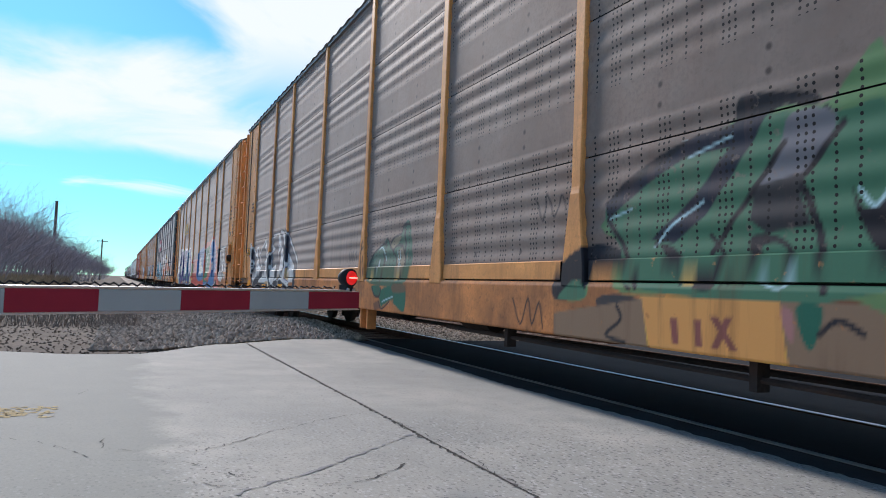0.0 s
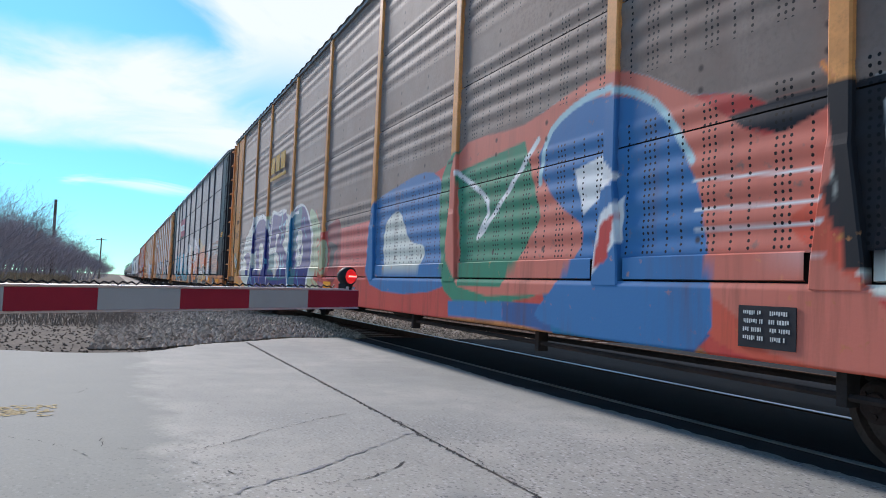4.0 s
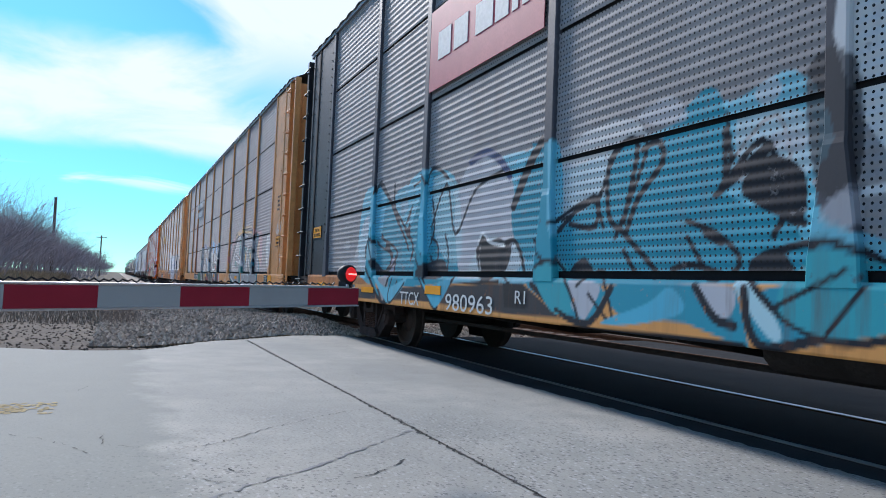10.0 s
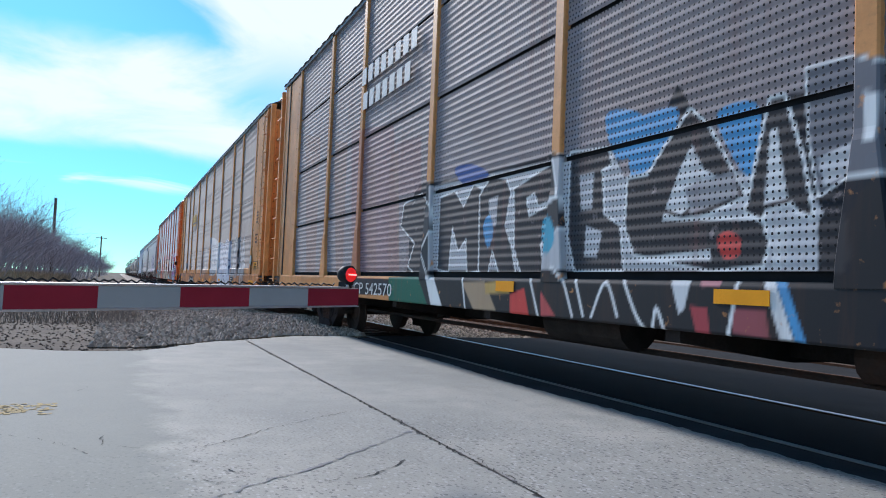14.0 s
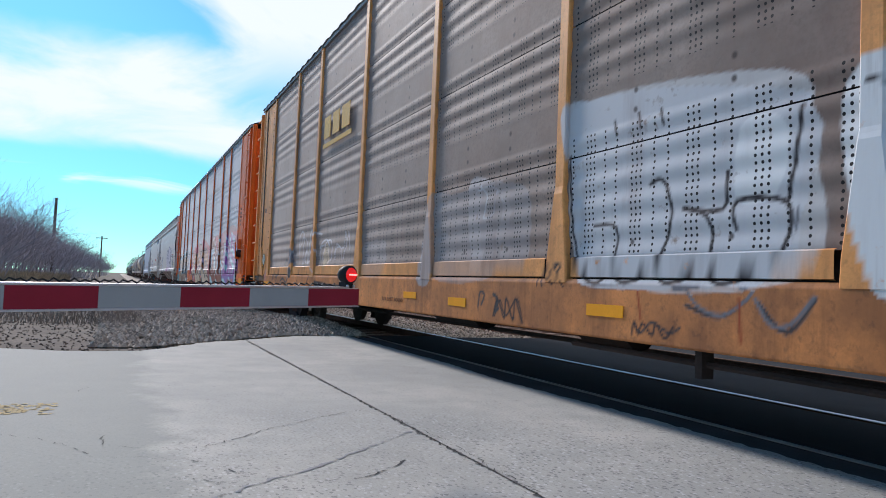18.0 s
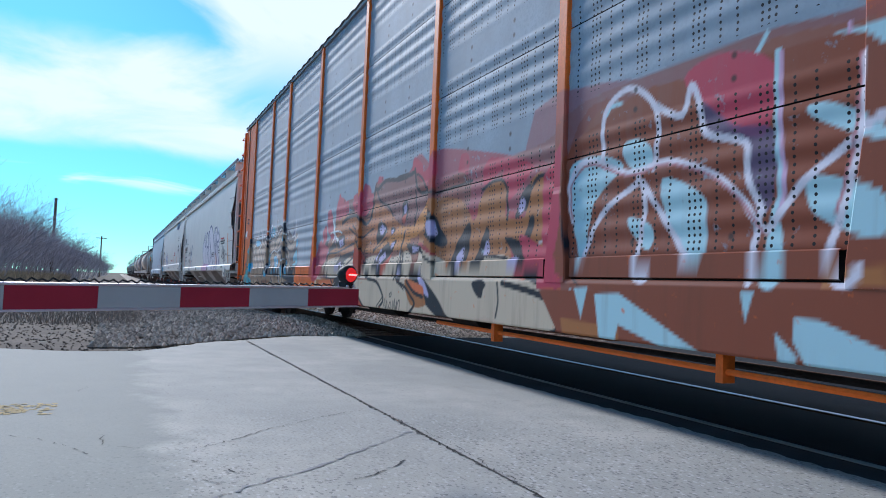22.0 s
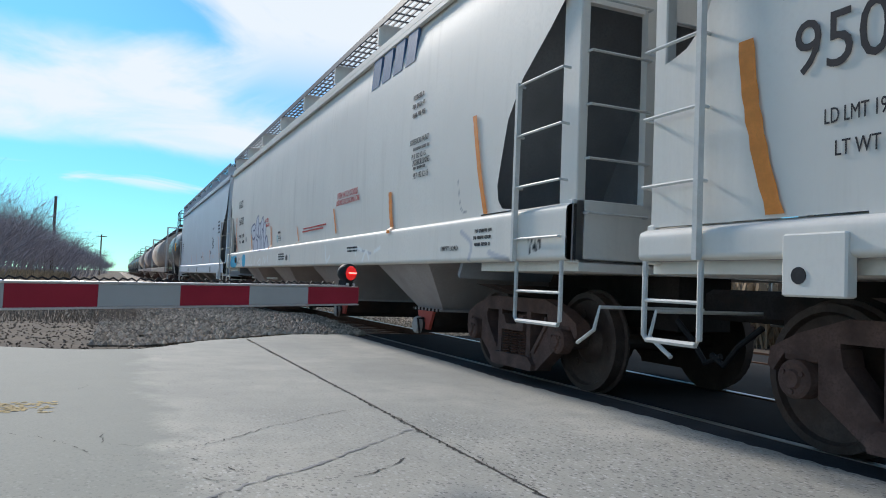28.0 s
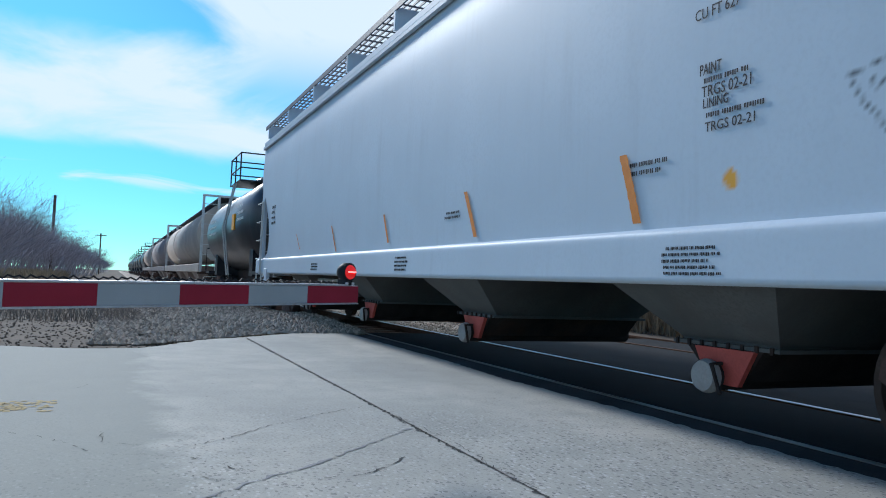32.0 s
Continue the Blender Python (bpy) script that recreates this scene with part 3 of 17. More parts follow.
def stones(count, seed, place, size):
    rnd, s = random.Random(seed), Shape()
    for _ in range(count):
        x, y, z = place(rnd)
        k = size * rnd.uniform(0.5, 1.4)
        a = rnd.uniform(0, 6.28)
        pts = []
        for dx, dy, dz in ((1, 0, 0), (0, 1, 0), (-1, 0, 0), (0, -1, 0), (0, 0, 0.9), (0, 0, -0.8)):
            u, w = dx * math.cos(a) - dy * math.sin(a), dx * math.sin(a) + dy * math.cos(a)
            pts.append((x + k * u * rnd.uniform(0.6, 1.2), y + k * w * rnd.uniform(0.6, 1.2), z + k * dz * rnd.uniform(0.5, 1)))
        s.add(pts, [(0, 1, 4), (1, 2, 4), (2, 3, 4), (3, 0, 4), (1, 0, 5), (2, 1, 5), (3, 2, 5), (0, 3, 5)])
    return s


def shoulder(rnd):
    x = -12.2 - 14 * rnd.random() ** 1.4
    y = 4.0 - 4.3 * rnd.random() ** 1.6
    rise = max(0.0, min(1.0, (y - 0.4) / 2.2))
    return x, y, -0.2 + 0.1 * rise + 0.2 * rise * math.exp(-((x + 15.5) / 4) ** 2)


solo("ballast_stones", stones(9000, 3, shoulder, 0.06), STONE, "loose grey and buff ballast stones beside the rails", kind="stuff")
solo("crossing_gravel", stones(2600, 4, lambda r: (-13 - 40 * r.random() ** 1.5, r.uniform(6.1, 8.2), -0.11), 0.045), STONE, "grey gravel between the two tracks", kind="stuff")
solo("road_edge_grit", stones(4200, 5, lambda r: (-9.7 - 8.5 * r.random() ** 1.6, r.uniform(-7.5, 2.0), -0.215), 0.024), DIRT, "small stones and grit along the road edge", kind="stuff")


def blades(count, seed, place, tall, wide=0.012):
    rnd, s = random.Random(seed), Shape()
    for _ in range(count):
        x, y, z = place(rnd)
        h, a, lean = tall * rnd.uniform(0.45, 1.2), rnd.uniform(0, 6.28), rnd.uniform(0, 0.5)
        b = rnd.uniform(0, 6.28)
        dx, dy = wide * math.cos(a), wide * math.sin(a)
        lx, ly = h * lean * math.cos(b), h * lean * math.sin(b)
        s.add([(x - dx, y - dy, z), (x + dx, y + dy, z), (x + 0.5 * lx + 0.6 * dx, y + 0.5 * ly + 0.6 * dy, z + 0.62 * h), (x + lx, y + ly, z + h * (1 - 0.3 * lean))], [(0, 1, 2), (0, 2, 3)])
    return s


solo("roadside_grass", blades(30000, 6, lambda r: (-17.5 - 22 * r.random() ** 1.2, r.uniform(-12, 0.5) + 1.6 * r.random() ** 4, -0.215), 0.16, 0.006), GRASS_SHORT, "short dry straw-coloured grass beside the road", kind="stuff")
solo("far_side_grass", blades(16000, 7, lambda r: (-60 + 66 * r.random(), r.uniform(13.0, 18.5), -0.23), 2.0, 0.022), GRASS_DRY, "tall dry straw-coloured grass beyond the second track", kind="stuff")
solo("tall_verge_grass", blades(9000, 8, lambda r: (-26 - 45 * r.random(), r.uniform(-9.5, -3.6), -0.23), 1.0, 0.02), GRASS_DRY, "tawny knee-high grass before the shrubs", kind="stuff")


# ---- bare shrubs, poles ----
def shrub_mesh(seed, tall):
    rnd, s = random.Random(seed), Shape()

    def strip(p, q, w0, w1):
        d = q - p
        side = d.cross(Vector((rnd.uniform(-1, 1), rnd.uniform(-1, 1), 0.3)))
        side.normalize()
        s.add([p - side * w0, p + side * w0, q + side * w1, q - side * w1], [(0, 1, 2, 3)])

    def grow(p, d, length, w, level):
        q = p + d * length
        strip(p, q, w, w * 0.6)
        if level == 0:
            return
        for _ in range(rnd.choice((3, 4, 4))):
            nd = (d + Vector((rnd.uniform(-0.75, 0.75), rnd.uniform(-0.75, 0.75), rnd.uniform(-0.25, 0.5)))).normalized()
            grow(p + d * length * rnd.uniform(0.5, 1.0), nd, length * rnd.uniform(0.55, 0.85), w * 0.55, level - 1)

    for _ in range(9):
        a = rnd.uniform(0, 6.28)
        r = rnd.uniform(0, 1.1)
        d = Vector((math.cos(a) * 0.35, math.sin(a) * 0.35, 1)).normalized()
        grow(Vector((r * math.cos(a), r * math.sin(a), 0)), d, tall * 0.36, 0.03, 4)
    return s


SHRUBS = [shrub_mesh(k + 20, 4.2).mesh("shrub_branches", TWIG) for k in range(3)]
rnd = random.Random(5)
k = 0
for row, (y, x0, x1, step_x, tall) in enumerate(((-6.8, -36, -150, 3.3, 1.25), (-9.6, -36, -190, 3.4, 1.5), (-13.0, -40, -240, 4.6, 1.75), (-18, -42, -260, 8.0, 2.0), (-4.6, -110, -330, 5.0, 1.1))):
    x = x0
    while x > x1:
        sh = thing("bare_shrub", "leafless grey-brown roadside shrub with dense twigs", "shrub", "bare shrubs along the track",
                   at=(x + rnd.uniform(-1, 1), y + rnd.uniform(-0.9, 0.9), -0.24))
        sh.rotation_euler = (0, 0, rnd.uniform(0, 6.28))
        sc = tall * rnd.uniform(0.85, 1.15)
        sh.scale = (sc * 1.1, sc * 1.1, sc)
        part("crown", SHRUBS[k % 3], TWIG, sh)
        k += 1
        x -= step_x * (1 + abs(x) / 130)


def utility_pole(x, y, tall):
    p = thing("utility_pole", "weathered wooden utility pole with a short crossarm", "utility pole", "poles along the track", at=(x, y, -0.25))
    part("pole", Shape().tube([(0, 0, 0), (0, 0, tall * 0.5), (0, 0, tall)], 0.14), POLE_WOOD, p)
    return p


p1 = utility_pole(-86, -6.3, 8.7)
p2 = utility_pole(-172, -3.5, 8.8)
part("crossarm", Shape().box(-0.06, 0.06, -1.1, 1.1, 8.3, 8.45), POLE_WOOD, p2)


# ---- crossing gate ----
gate = thing("crossing_gate", "lowered red and white striped crossing gate arm with a red light", "crossing gate", at=(-3.638, -0.09, 0))
GD = Vector((-0.454, 0.891, 0))
gate.rotation_euler = (0, 0, math.atan2(GD.y, GD.x))
# local x runs along the arm to its tip, the striped face looks to -y
slope = 0.0135
EDGES = [-2.85, -2.44, -2.035, -1.63, -1.22, -0.815, -0.385, 0.0, 0.405, 0.81, 1.215, 1.62]


def arm_piece(x0, x1, za, zb, ya, yb):
    return Shape().add([(x0, ya, za + slope * x0), (x1, ya, za + slope * x1), (x1, yb, za + slope * x1), (x0, yb, za + slope * x0),
                        (x0, ya, zb + slope * x0), (x1, ya, zb + slope * x1), (x1, yb, zb + slope * x1), (x0, yb, zb + slope * x0)],
                       [(3, 2, 1, 0), (4, 5, 6, 7), (0, 1, 5, 4), (1, 2, 6, 5), (2, 3, 7, 6), (3, 0, 4, 7)])


part("arm_tube", arm_piece(-2.85, 1.615, 0.764, 0.872, -0.035, 0.035), ALUMINIUM, gate)
for i, (a, b) in enumerate(zip(EDGES, EDGES[1:])):
    red = i % 2 == 0
    part("stripe", arm_piece(a, b - 0.001, 0.768, 0.868, -0.039, -0.036), GATE_RED if red else GATE_WHITE, gate, "dull red reflective stripe" if red else "greyish white reflective stripe")
for nm, za, zb in (("top_rail", 0.872, 0.88), ("bottom_rail", 0.758, 0.764)):
    part(nm, arm_piece(-2.85, 1.53 if nm == "top_rail" else 1.62, za, zb, -0.044, 0.04), ALUMINIUM, gate, "bright aluminium edge of the arm")
wire = [(-2.8 + 0.022 * i, -0.01 + 0.008 * (i % 2), 0.886 + slope * (-2.8 + 0.022 * i) + 0.011 * (i % 2) + 0.003 * math.sin(i * 1.7)) for i in range(194)]
part("lamp_cable", Shape().tube(wire, 0.0045, 5), CABLE, gate, "twisted black cable along the top")
lamp = part("lamp_housing", Shape().turned((1.535, 0.975), [(-0.05, 0.048), (-0.045, 0.056), (0.0, 0.056), (0.03, 0.04), (0.04, 0.02)]), CABLE, gate, "round black lamp housing", True)
part("lens", Shape().turned((1.535, 0.975), [(-0.062, 0.02), (-0.058, 0.04), (-0.048, 0.045), (-0.046, 0.045)]), LENS_RED, lamp, "glowing red lens", True)
part("diode_row", Shape().box(1.505, 1.567, -0.068, -0.062, 0.971, 0.98), LAMP_RED, lamp, "bright red diode row")
part("lamp_bracket", Shape().box(1.505, 1.565, -0.045, 0.03, 0.893, 0.935, 0.006), CABLE, gate)
part("bolt", Shape().disc((1.51, 0.905), 0.009, -0.055, -0.045, seg=8), ALUMINIUM, gate)
part("bolt", Shape().disc((1.56, 0.905), 0.009, -0.055, -0.045, seg=8), ALUMINIUM, gate)
part("mast", Shape().tube([(-3.05, 0.12, -0.2), (-3.05, 0.12, 2.6)], 0.06, 12), ALUMINIUM, gate)
part("hinge_box", Shape().box(-3.3, -2.8, -0.06, 0.3, 0.62, 0.98, 0.02), ALUMINIUM, gate)


# ---- rolling stock: parts that all cars share ----
MOVERS = []        # cars with their place along the track at the start
WHEELS = []        # wheelsets, turning on their trucks
NONE = np.zeros(4)


def plain(x, z):
    return np.zeros((len(x), 4))


def wheelset_mesh(r):
    s = Shape()
    for sgn in (-1, 1):
        c = sgn * 0.75
        prof = [(c - sgn * 0.075, 0.1), (c - sgn * 0.07, r + 0.025), (c - sgn * 0.045, r + 0.027), (c - sgn * 0.035, r), (c + sgn * 0.06, r - 0.005),
                (c + sgn * 0.065, r - 0.055), (c + sgn * 0.03, r - 0.075), (c + sgn * 0.015, 0.2), (c + sgn * 0.07, 0.13), (c + sgn * 0.075, 0.09)]
        if sgn > 0:
            prof = prof[::-1]
        s.turned((0, 0), prof, 32)
        for k in range(3):
            a = 2.1 * k
            s.disc((0.27 * math.cos(a), 0.27 * math.sin(a)), 0.035, c + sgn * 0.012, c + sgn * 0.03, seg=8)
    s.turned((0, 0), [(-1.1, 0.075), (1.1, 0.075)], 12)
    return s.mesh("wheelset", WHEEL_DARK, False)


WHEELSET_LARGE, WHEELSET_SMALL = wheelset_mesh(0.457), wheelset_mesh(0.42)


def spring_mesh():
    """A stack of coils round the z axis, 0.25 high."""
    s, rings = Shape(), []
    for j in range(19):
        w = 0.072 + 0.014 * math.cos(j * math.pi)
        rings.append([(w * math.cos(a), w * math.sin(a), 0.0139 * j + 0.006 * math.sin(a)) for a in (2 * math.pi * k / 8 for k in range(8))])
    return s.loft(rings).mesh("spring", SPRING_RUST, False)


SPRING = spring_mesh()


def side_frame(b, y0, y1):
    """A cast truck side frame: top chord, pedestals over the bearings, diagonals, columns and spring seat; heights from the axle."""
    f = Shape()
    f.prism([(-0.63, 0.23), (0.63, 0.23), (b - 0.16, 0.1), (b - 0.1, 0.14), (b + 0.12, 0.14), (b + 0.2, 0.03), (b + 0.24, 0.06), (b + 0.22, 0.17), (b + 0.02, 0.27), (0.55, 0.37),
             (-0.55, 0.37), (-b - 0.02, 0.27), (-b - 0.22, 0.17), (-b - 0.24, 0.06), (-b - 0.2, 0.03), (-b - 0.12, 0.14), (-b + 0.1, 0.14), (-b + 0.16, 0.1)], y0, y1)
    f.prism([(-0.4, -0.33), (0.4, -0.33), (0.42, -0.27), (0.34, -0.2), (-0.34, -0.2), (-0.42, -0.27)], y0 - 0.05, y1 + 0.05)
    for k in (-1, 1):
        diagonal = [(k * 0.28, -0.32), (k * 0.43, -0.32), (k * (b - 0.12), -0.1), (k * (b - 0.12), 0.2), (k * 0.6, 0.25), (k * 0.6, 0.13), (k * 0.53, 0.06), (k * 0.38, -0.13), (k * 0.28, -0.17)]
        column = [(k * 0.25, -0.22), (k * 0.33, -0.22), (k * 0.33, 0.24), (k * 0.25, 0.24)]
        f.prism(diagonal[::k], y0, y1)
        f.prism(column[::k], y0 - 0.015, y1 + 0.015)
        lip = [(k * 0.34, -0.16), (k * 0.4, -0.16), (k * 0.61, 0.1), (k * 0.61, 0.2), (k * 0.585, 0.2), (k * 0.565, 0.1)]
        f.prism(lip[::k], y0 - 0.02, y1 + 0.02)
    return f


def truck(car, x, r, cap=TRUCK_BROWN, base=0.86, cap_label="", cast=TRUCK_BROWN):
    """A two-axle truck under the car at x: side frames, springs, bolster, bearing caps and turning wheelsets."""
    t = part("truck", Shape().box(-0.2, 0.2, -0.95, 0.95, r - 0.03, r + 0.22, 0.03), cast, car)
    t.location.x = x
    for sgn in (-1, 1):
        y0, y1 = sgn * 1.0 - 0.07, sgn * 1.0 + 0.07
        part("side_frame", side_frame(base, y0, y1), cast, t).location.z = r
        for k in (-0.165, 0.0, 0.165):
            part("spring", SPRING, SPRING_RUST, t).location = (k, sgn * 1.03, r - 0.2)
        part("bolster_end", Shape().prism([(-0.24, 0.04), (0.24, 0.04), (0.24, 0.19), (0.15, 0.19), (0.1, 0.1), (-0.1, 0.1), (-0.15, 0.19), (-0.24, 0.19)], y0 - 0.05, y1 + 0.03), cast, t).location.z = r
        for k in (-1, 1):
            c = Shape().turned((k * base, r), [(sgn * 1.02, 0.12), (sgn * 1.12, 0.115), (sgn * 1.135, 0.095), (sgn * 1.137, 0.06), (sgn * 1.155, 0.05), (sgn * 1.157, 0.01)][::sgn])
            cp = part("bearing_cap", c, cap if cap is not TRUCK_BROWN else cast, t, cap_label)
            for q in range(3):
                part("cap_bolt", Shape().disc((k * base + 0.075 * math.cos(q * 2.09 + 0.5), r + 0.075 * math.sin(q * 2.09 + 0.5)), 0.016, sgn * 1.13 - 0.02, sgn * 1.13 + 0.02, seg=6), cast, cp)
            part("bearing_adapter", Shape().box(k * base - 0.12, k * base + 0.12, y0, y1, r + 0.1, r + 0.15, 0.01), cast, t)
    for k in (-1, 1):
        w = part("wheelset", WHEELSET_LARGE if r > 0.44 else WHEELSET_SMALL, WHEEL_DARK, t)
        w.location = (k * base, 0, r)
        WHEELS.append((w, k * base, r))
    return t


def rungs(car, x0, x1, zs, y, mat, r=0.011, name="rung", out=0.07):
    for z in zs:
        part(name, Shape().tube([(x0, y, z), (x0, y - out, z + 0.005), (x1, y - out, z + 0.005), (x1, y, z)], r, 6), mat, car)


def coupler(car, x, sgn, mat=UNDER, lever=GREY_PIPE):
    part("coupler", Shape().box(min(x, x + sgn * 0.5), max(x, x + sgn * 0.5), -0.13, 0.13, 0.72, 0.98, 0.04), mat, car)
    part("air_hose", Shape().tube([(x, -0.4, 0.7), (x + sgn * 0.2, -0.42, 0.55), (x + sgn * 0.35, -0.42, 0.38), (x + sgn * 0.5, -0.4, 0.45)], 0.025), CABLE, car)
    part("uncoupling_lever", Shape().tube([(x - sgn * 0.1, -1.35, 0.5), (x + sgn * 0.12, -1.35, 0.62), (x + sgn * 0.12, -1.3, 0.8), (x + sgn * 0.14, -0.25, 0.8)], 0.016, 6), lever, car)


def stirrup(car, x0, x1, y, z0, z1, mat):
    part("sill_step", Shape().tube([(x0, y, z1), (x0, y, z0 + 0.03), (x0 + 0.03, y, z0), (x1 - 0.03, y, z0), (x1, y, z0 + 0.03), (x1, y, z1)], 0.02, 6), mat, car)
    part("sill_step", Shape().tube([(x0, y, (z0 + z1) / 2), (x1, y, (z0 + z1) / 2)], 0.014, 6), mat, car)


def holed_plate(x0, x1, y0, y1, z0, z1, h0, h1, k0, k1):
    """An upright plate across the car with one rectangular opening."""
    loop = [((y0, z0), (y1, z0), (y1, z1), (y0, z1)), ((h0, k0), (h1, k0), (h1, k1), (h0, k1))]
    v = [(x, y, z) for x in (x0, x1) for ring in loop for y, z in ring]
    f = []
    for i in range(4):
        j = (i + 1) % 4
        f += [(8 + i, 8 + j, 12 + j, 12 + i), (i, 4 + i, 4 + j, j), (i, j, 8 + j, 8 + i), (4 + i, 12 + i, 12 + j, 4 + j)]
    return Shape().add(v, f)


# ---- auto racks ----
HALF, BODY, SIDE = 13.62, 27.24, 1.408
ROWS = ((1.09, 2.02), (2.06, 3.16), (3.2, 4.3), (4.34, 5.4))
POSTS = (-9.02, -7.07, -4.22, -1.42, 1.42, 4.22, 7.07, 9.02)
BAYS = (-11.55,) + POSTS + (11.55,)


def wave(style):
    """How far the panel stands out, by height above the row's foot."""
    if style == "fine":
        return lambda x, z: -SIDE + 0.022 + 0.0038 * np.sin(2 * np.pi * (z - 1.09) / 0.0804)
    return lambda x, z: -SIDE + 0.02 + 0.0055 * np.sin(2 * np.pi * (z - 1.09) / 0.187) * np.clip(np.where(z < 2.05, 1.0, 4 * np.mod((z - 1.08) / 1.127, 1.0) - 1.0), 0.0, 1)


def autorack(place, label, style, panel, post, sill, end, spray, coarse=False, seam=GAP_BLACK, door=None, tall=5.46, gear=""):
    car = thing("auto_rack_car", label, "railroad car", "freight cars of the train")
    MOVERS.append((car, place))
    yf = wave(style)
    foot = 0.585 if style != "fine" else 0.7 if panel is PANEL_RED else 0.64
    rows = ROWS if style == "fine" else ((1.2, 2.03), (2.042, 3.158), (3.17, 4.286), (4.298, 5.4))
    dz = 0.0134 if style == "fine" else 0.0205
    if coarse:
        dz *= 2
    seen = {}
    # panels: near side with sprayed paint, far side plain
    for i, (a, b) in enumerate(zip(BAYS, BAYS[1:])):
        a, b = a + 0.05, b - 0.05
        for j, (z0, z1) in enumerate(rows):
            if j == 3:
                z1 = tall - 0.02
            tx, tz = np.meshgrid(np.linspace(a, b, 16), np.linspace(z0, z1, 10))
            dense = spray(tx.ravel(), tz.ravel())[:, 3].max() > 0.05
            xs = np.linspace(a, b, int((b - a) / (0.0165 if not coarse else 0.06)) + 1) if dense else np.linspace(a, b, 3)
            zs = np.linspace(z0, z1, int((z1 - z0) / (dz * (0.85 if dense and style != "fine" else 1.0))) + 1)
            me = sheet("panel", xs, zs, yf, panel, spray)
            part("panel", me, panel, car)
            key = (round(b - a, 2), j)
            if key not in seen:
                seen[key] = (sheet("panel", [-(b - a) / 2, (b - a) / 2], np.linspace(z0, z1, int((z1 - z0) / (dz * 3)) + 1), yf, panel, plain), 0)
            o = part("panel", seen[key][0], panel, car)
            o.location.x, o.rotation_euler.z = (a + b) / 2, math.pi
    # dark backing seen in the seams, and the decks inside
    part("inner_lining", Shape().box(-11.6, 11.6, -SIDE + 0.05, -SIDE + 0.07, 1.0, tall), seam, car)
    part("inner_lining", Shape().box(-11.6, 11.6, SIDE - 0.07, SIDE - 0.05, 1.0, tall), seam, car)
    # posts with flared feet
    for x in POSTS + (-11.55, 11.55):
        wide = 0.07 if abs(x) < 11 else 0.05
        for sgn in (-1, 1):
            zs = np.array([1.02, 1.3, 1.62, 1.66, 2.2, 3.2, 4.3, tall])
            if sgn < 0:
                zz = np.concatenate([np.arange(1.0, 3.6, 0.03), [4.3, tall]])
                half = np.interp(zz, [1.0, 1.15, 1.75, 1.8, 9], [2.3 * wide, 2.2 * wide, 1.05 * wide, wide, wide])
                yy = np.interp(zz, [1.0, 1.75, 1.8, 9], [-SIDE - 0.035, -SIDE - 0.03, -SIDE - 0.02, -SIDE - 0.02])
                s = Shape()
                rings = [[(x - h, y + 0.07, z), (x - h, y + 0.012, z)] + [(x - h + 0.012 + (2 * h - 0.024) * k / 8, y, z) for k in range(9)] + [(x + h, y + 0.012, z), (x + h, y + 0.07, z)] for z, h, y in zip(zz, half, yy)]
                s.loft(rings)
                me = s.mesh("post", post)
                c = np.array(s.v)
                at = me.color_attributes.new("paint", "FLOAT_COLOR", "POINT")
                at.data.foreach_set("color", spray(c[:, 0], c[:, 2]).astype(np.float32).ravel())
                part("post", me, post, car)
            else:
                part("post", Shape().box(x - wide, x + wide, SIDE - 0.06, SIDE + 0.02, 1.0, tall), post, car)
    # side sills
    reach = 13.3 if style == "fine" else 12.9
    start = -12.72 if style == "fine" else -12.4 if end is ORANGE else -11.95
    xs = np.linspace(start, reach, 1500)
    prof = np.concatenate([[foot, foot + 0.006], np.arange(foot + 0.02, 1.01, 0.019), [1.02, 1.03]])
    me = sheet("side_sill", xs, prof, lambda x, z: -SIDE - 0.03 + 0.01 * (z > 1.015) + 0.012 * (z < foot + 0.004), sill, spray)
    part("side_sill", me, sill, car, "rust-stained side sill with sprayed paint")
    part("side_sill", Shape().box(-12.72, 12.9, SIDE - 0.05, SIDE + 0.02, foot, 1.03, 0.01), sill, car)
    part("deck", Shape().box(-HALF, HALF, -SIDE + 0.004, SIDE - 0.06, 0.86, 1.0), UNDER, car)
    part("sill_flange", Shape().box(start + 0.02, reach - 0.02, -SIDE - 0.022, -SIDE + 0.1, foot + 0.005, foot + 0.025), UNDER, car)
    part("sill_end", Shape().box(reach - 0.03, reach, -SIDE - 0.028, -SIDE + 0.1, foot + 0.03, 1.02), sill, car)
    if style != "fine":
        part("sill_end", Shape().box(start, start + 0.03, -SIDE - 0.028, -SIDE + 0.1, foot + 0.03, 1.02), sill, car)
        part("tail_sill", Shape().box(-12.86, start, -SIDE - 0.0, -SIDE + 0.09, 0.86, 1.03, 0.01), END_RUST if end is not ORANGE else ORANGE, car, "rust-stained stub of the sill")
        if end is not ORANGE:
            part("gusset", Shape().prism([(-12.62, 1.03), (-12.2, 1.0), (-12.36, 1.25), (-12.62, 1.9)], -SIDE - 0.03, -SIDE - 0.004), end, car)
        for x0, x1, z1, z0 in ((-13.08, -12.32, 0.62, 0.36), (-12.12, -11.66, 0.55, 0.32)):
            loop = [(x0 + (x1 - x0) * k / 12, -1.05, z1 - (z1 - z0) * math.sin(math.pi * k / 12)) for k in range(13)]
            part("air_hose", Shape().tube(loop, 0.022, 6), CABLE, car)
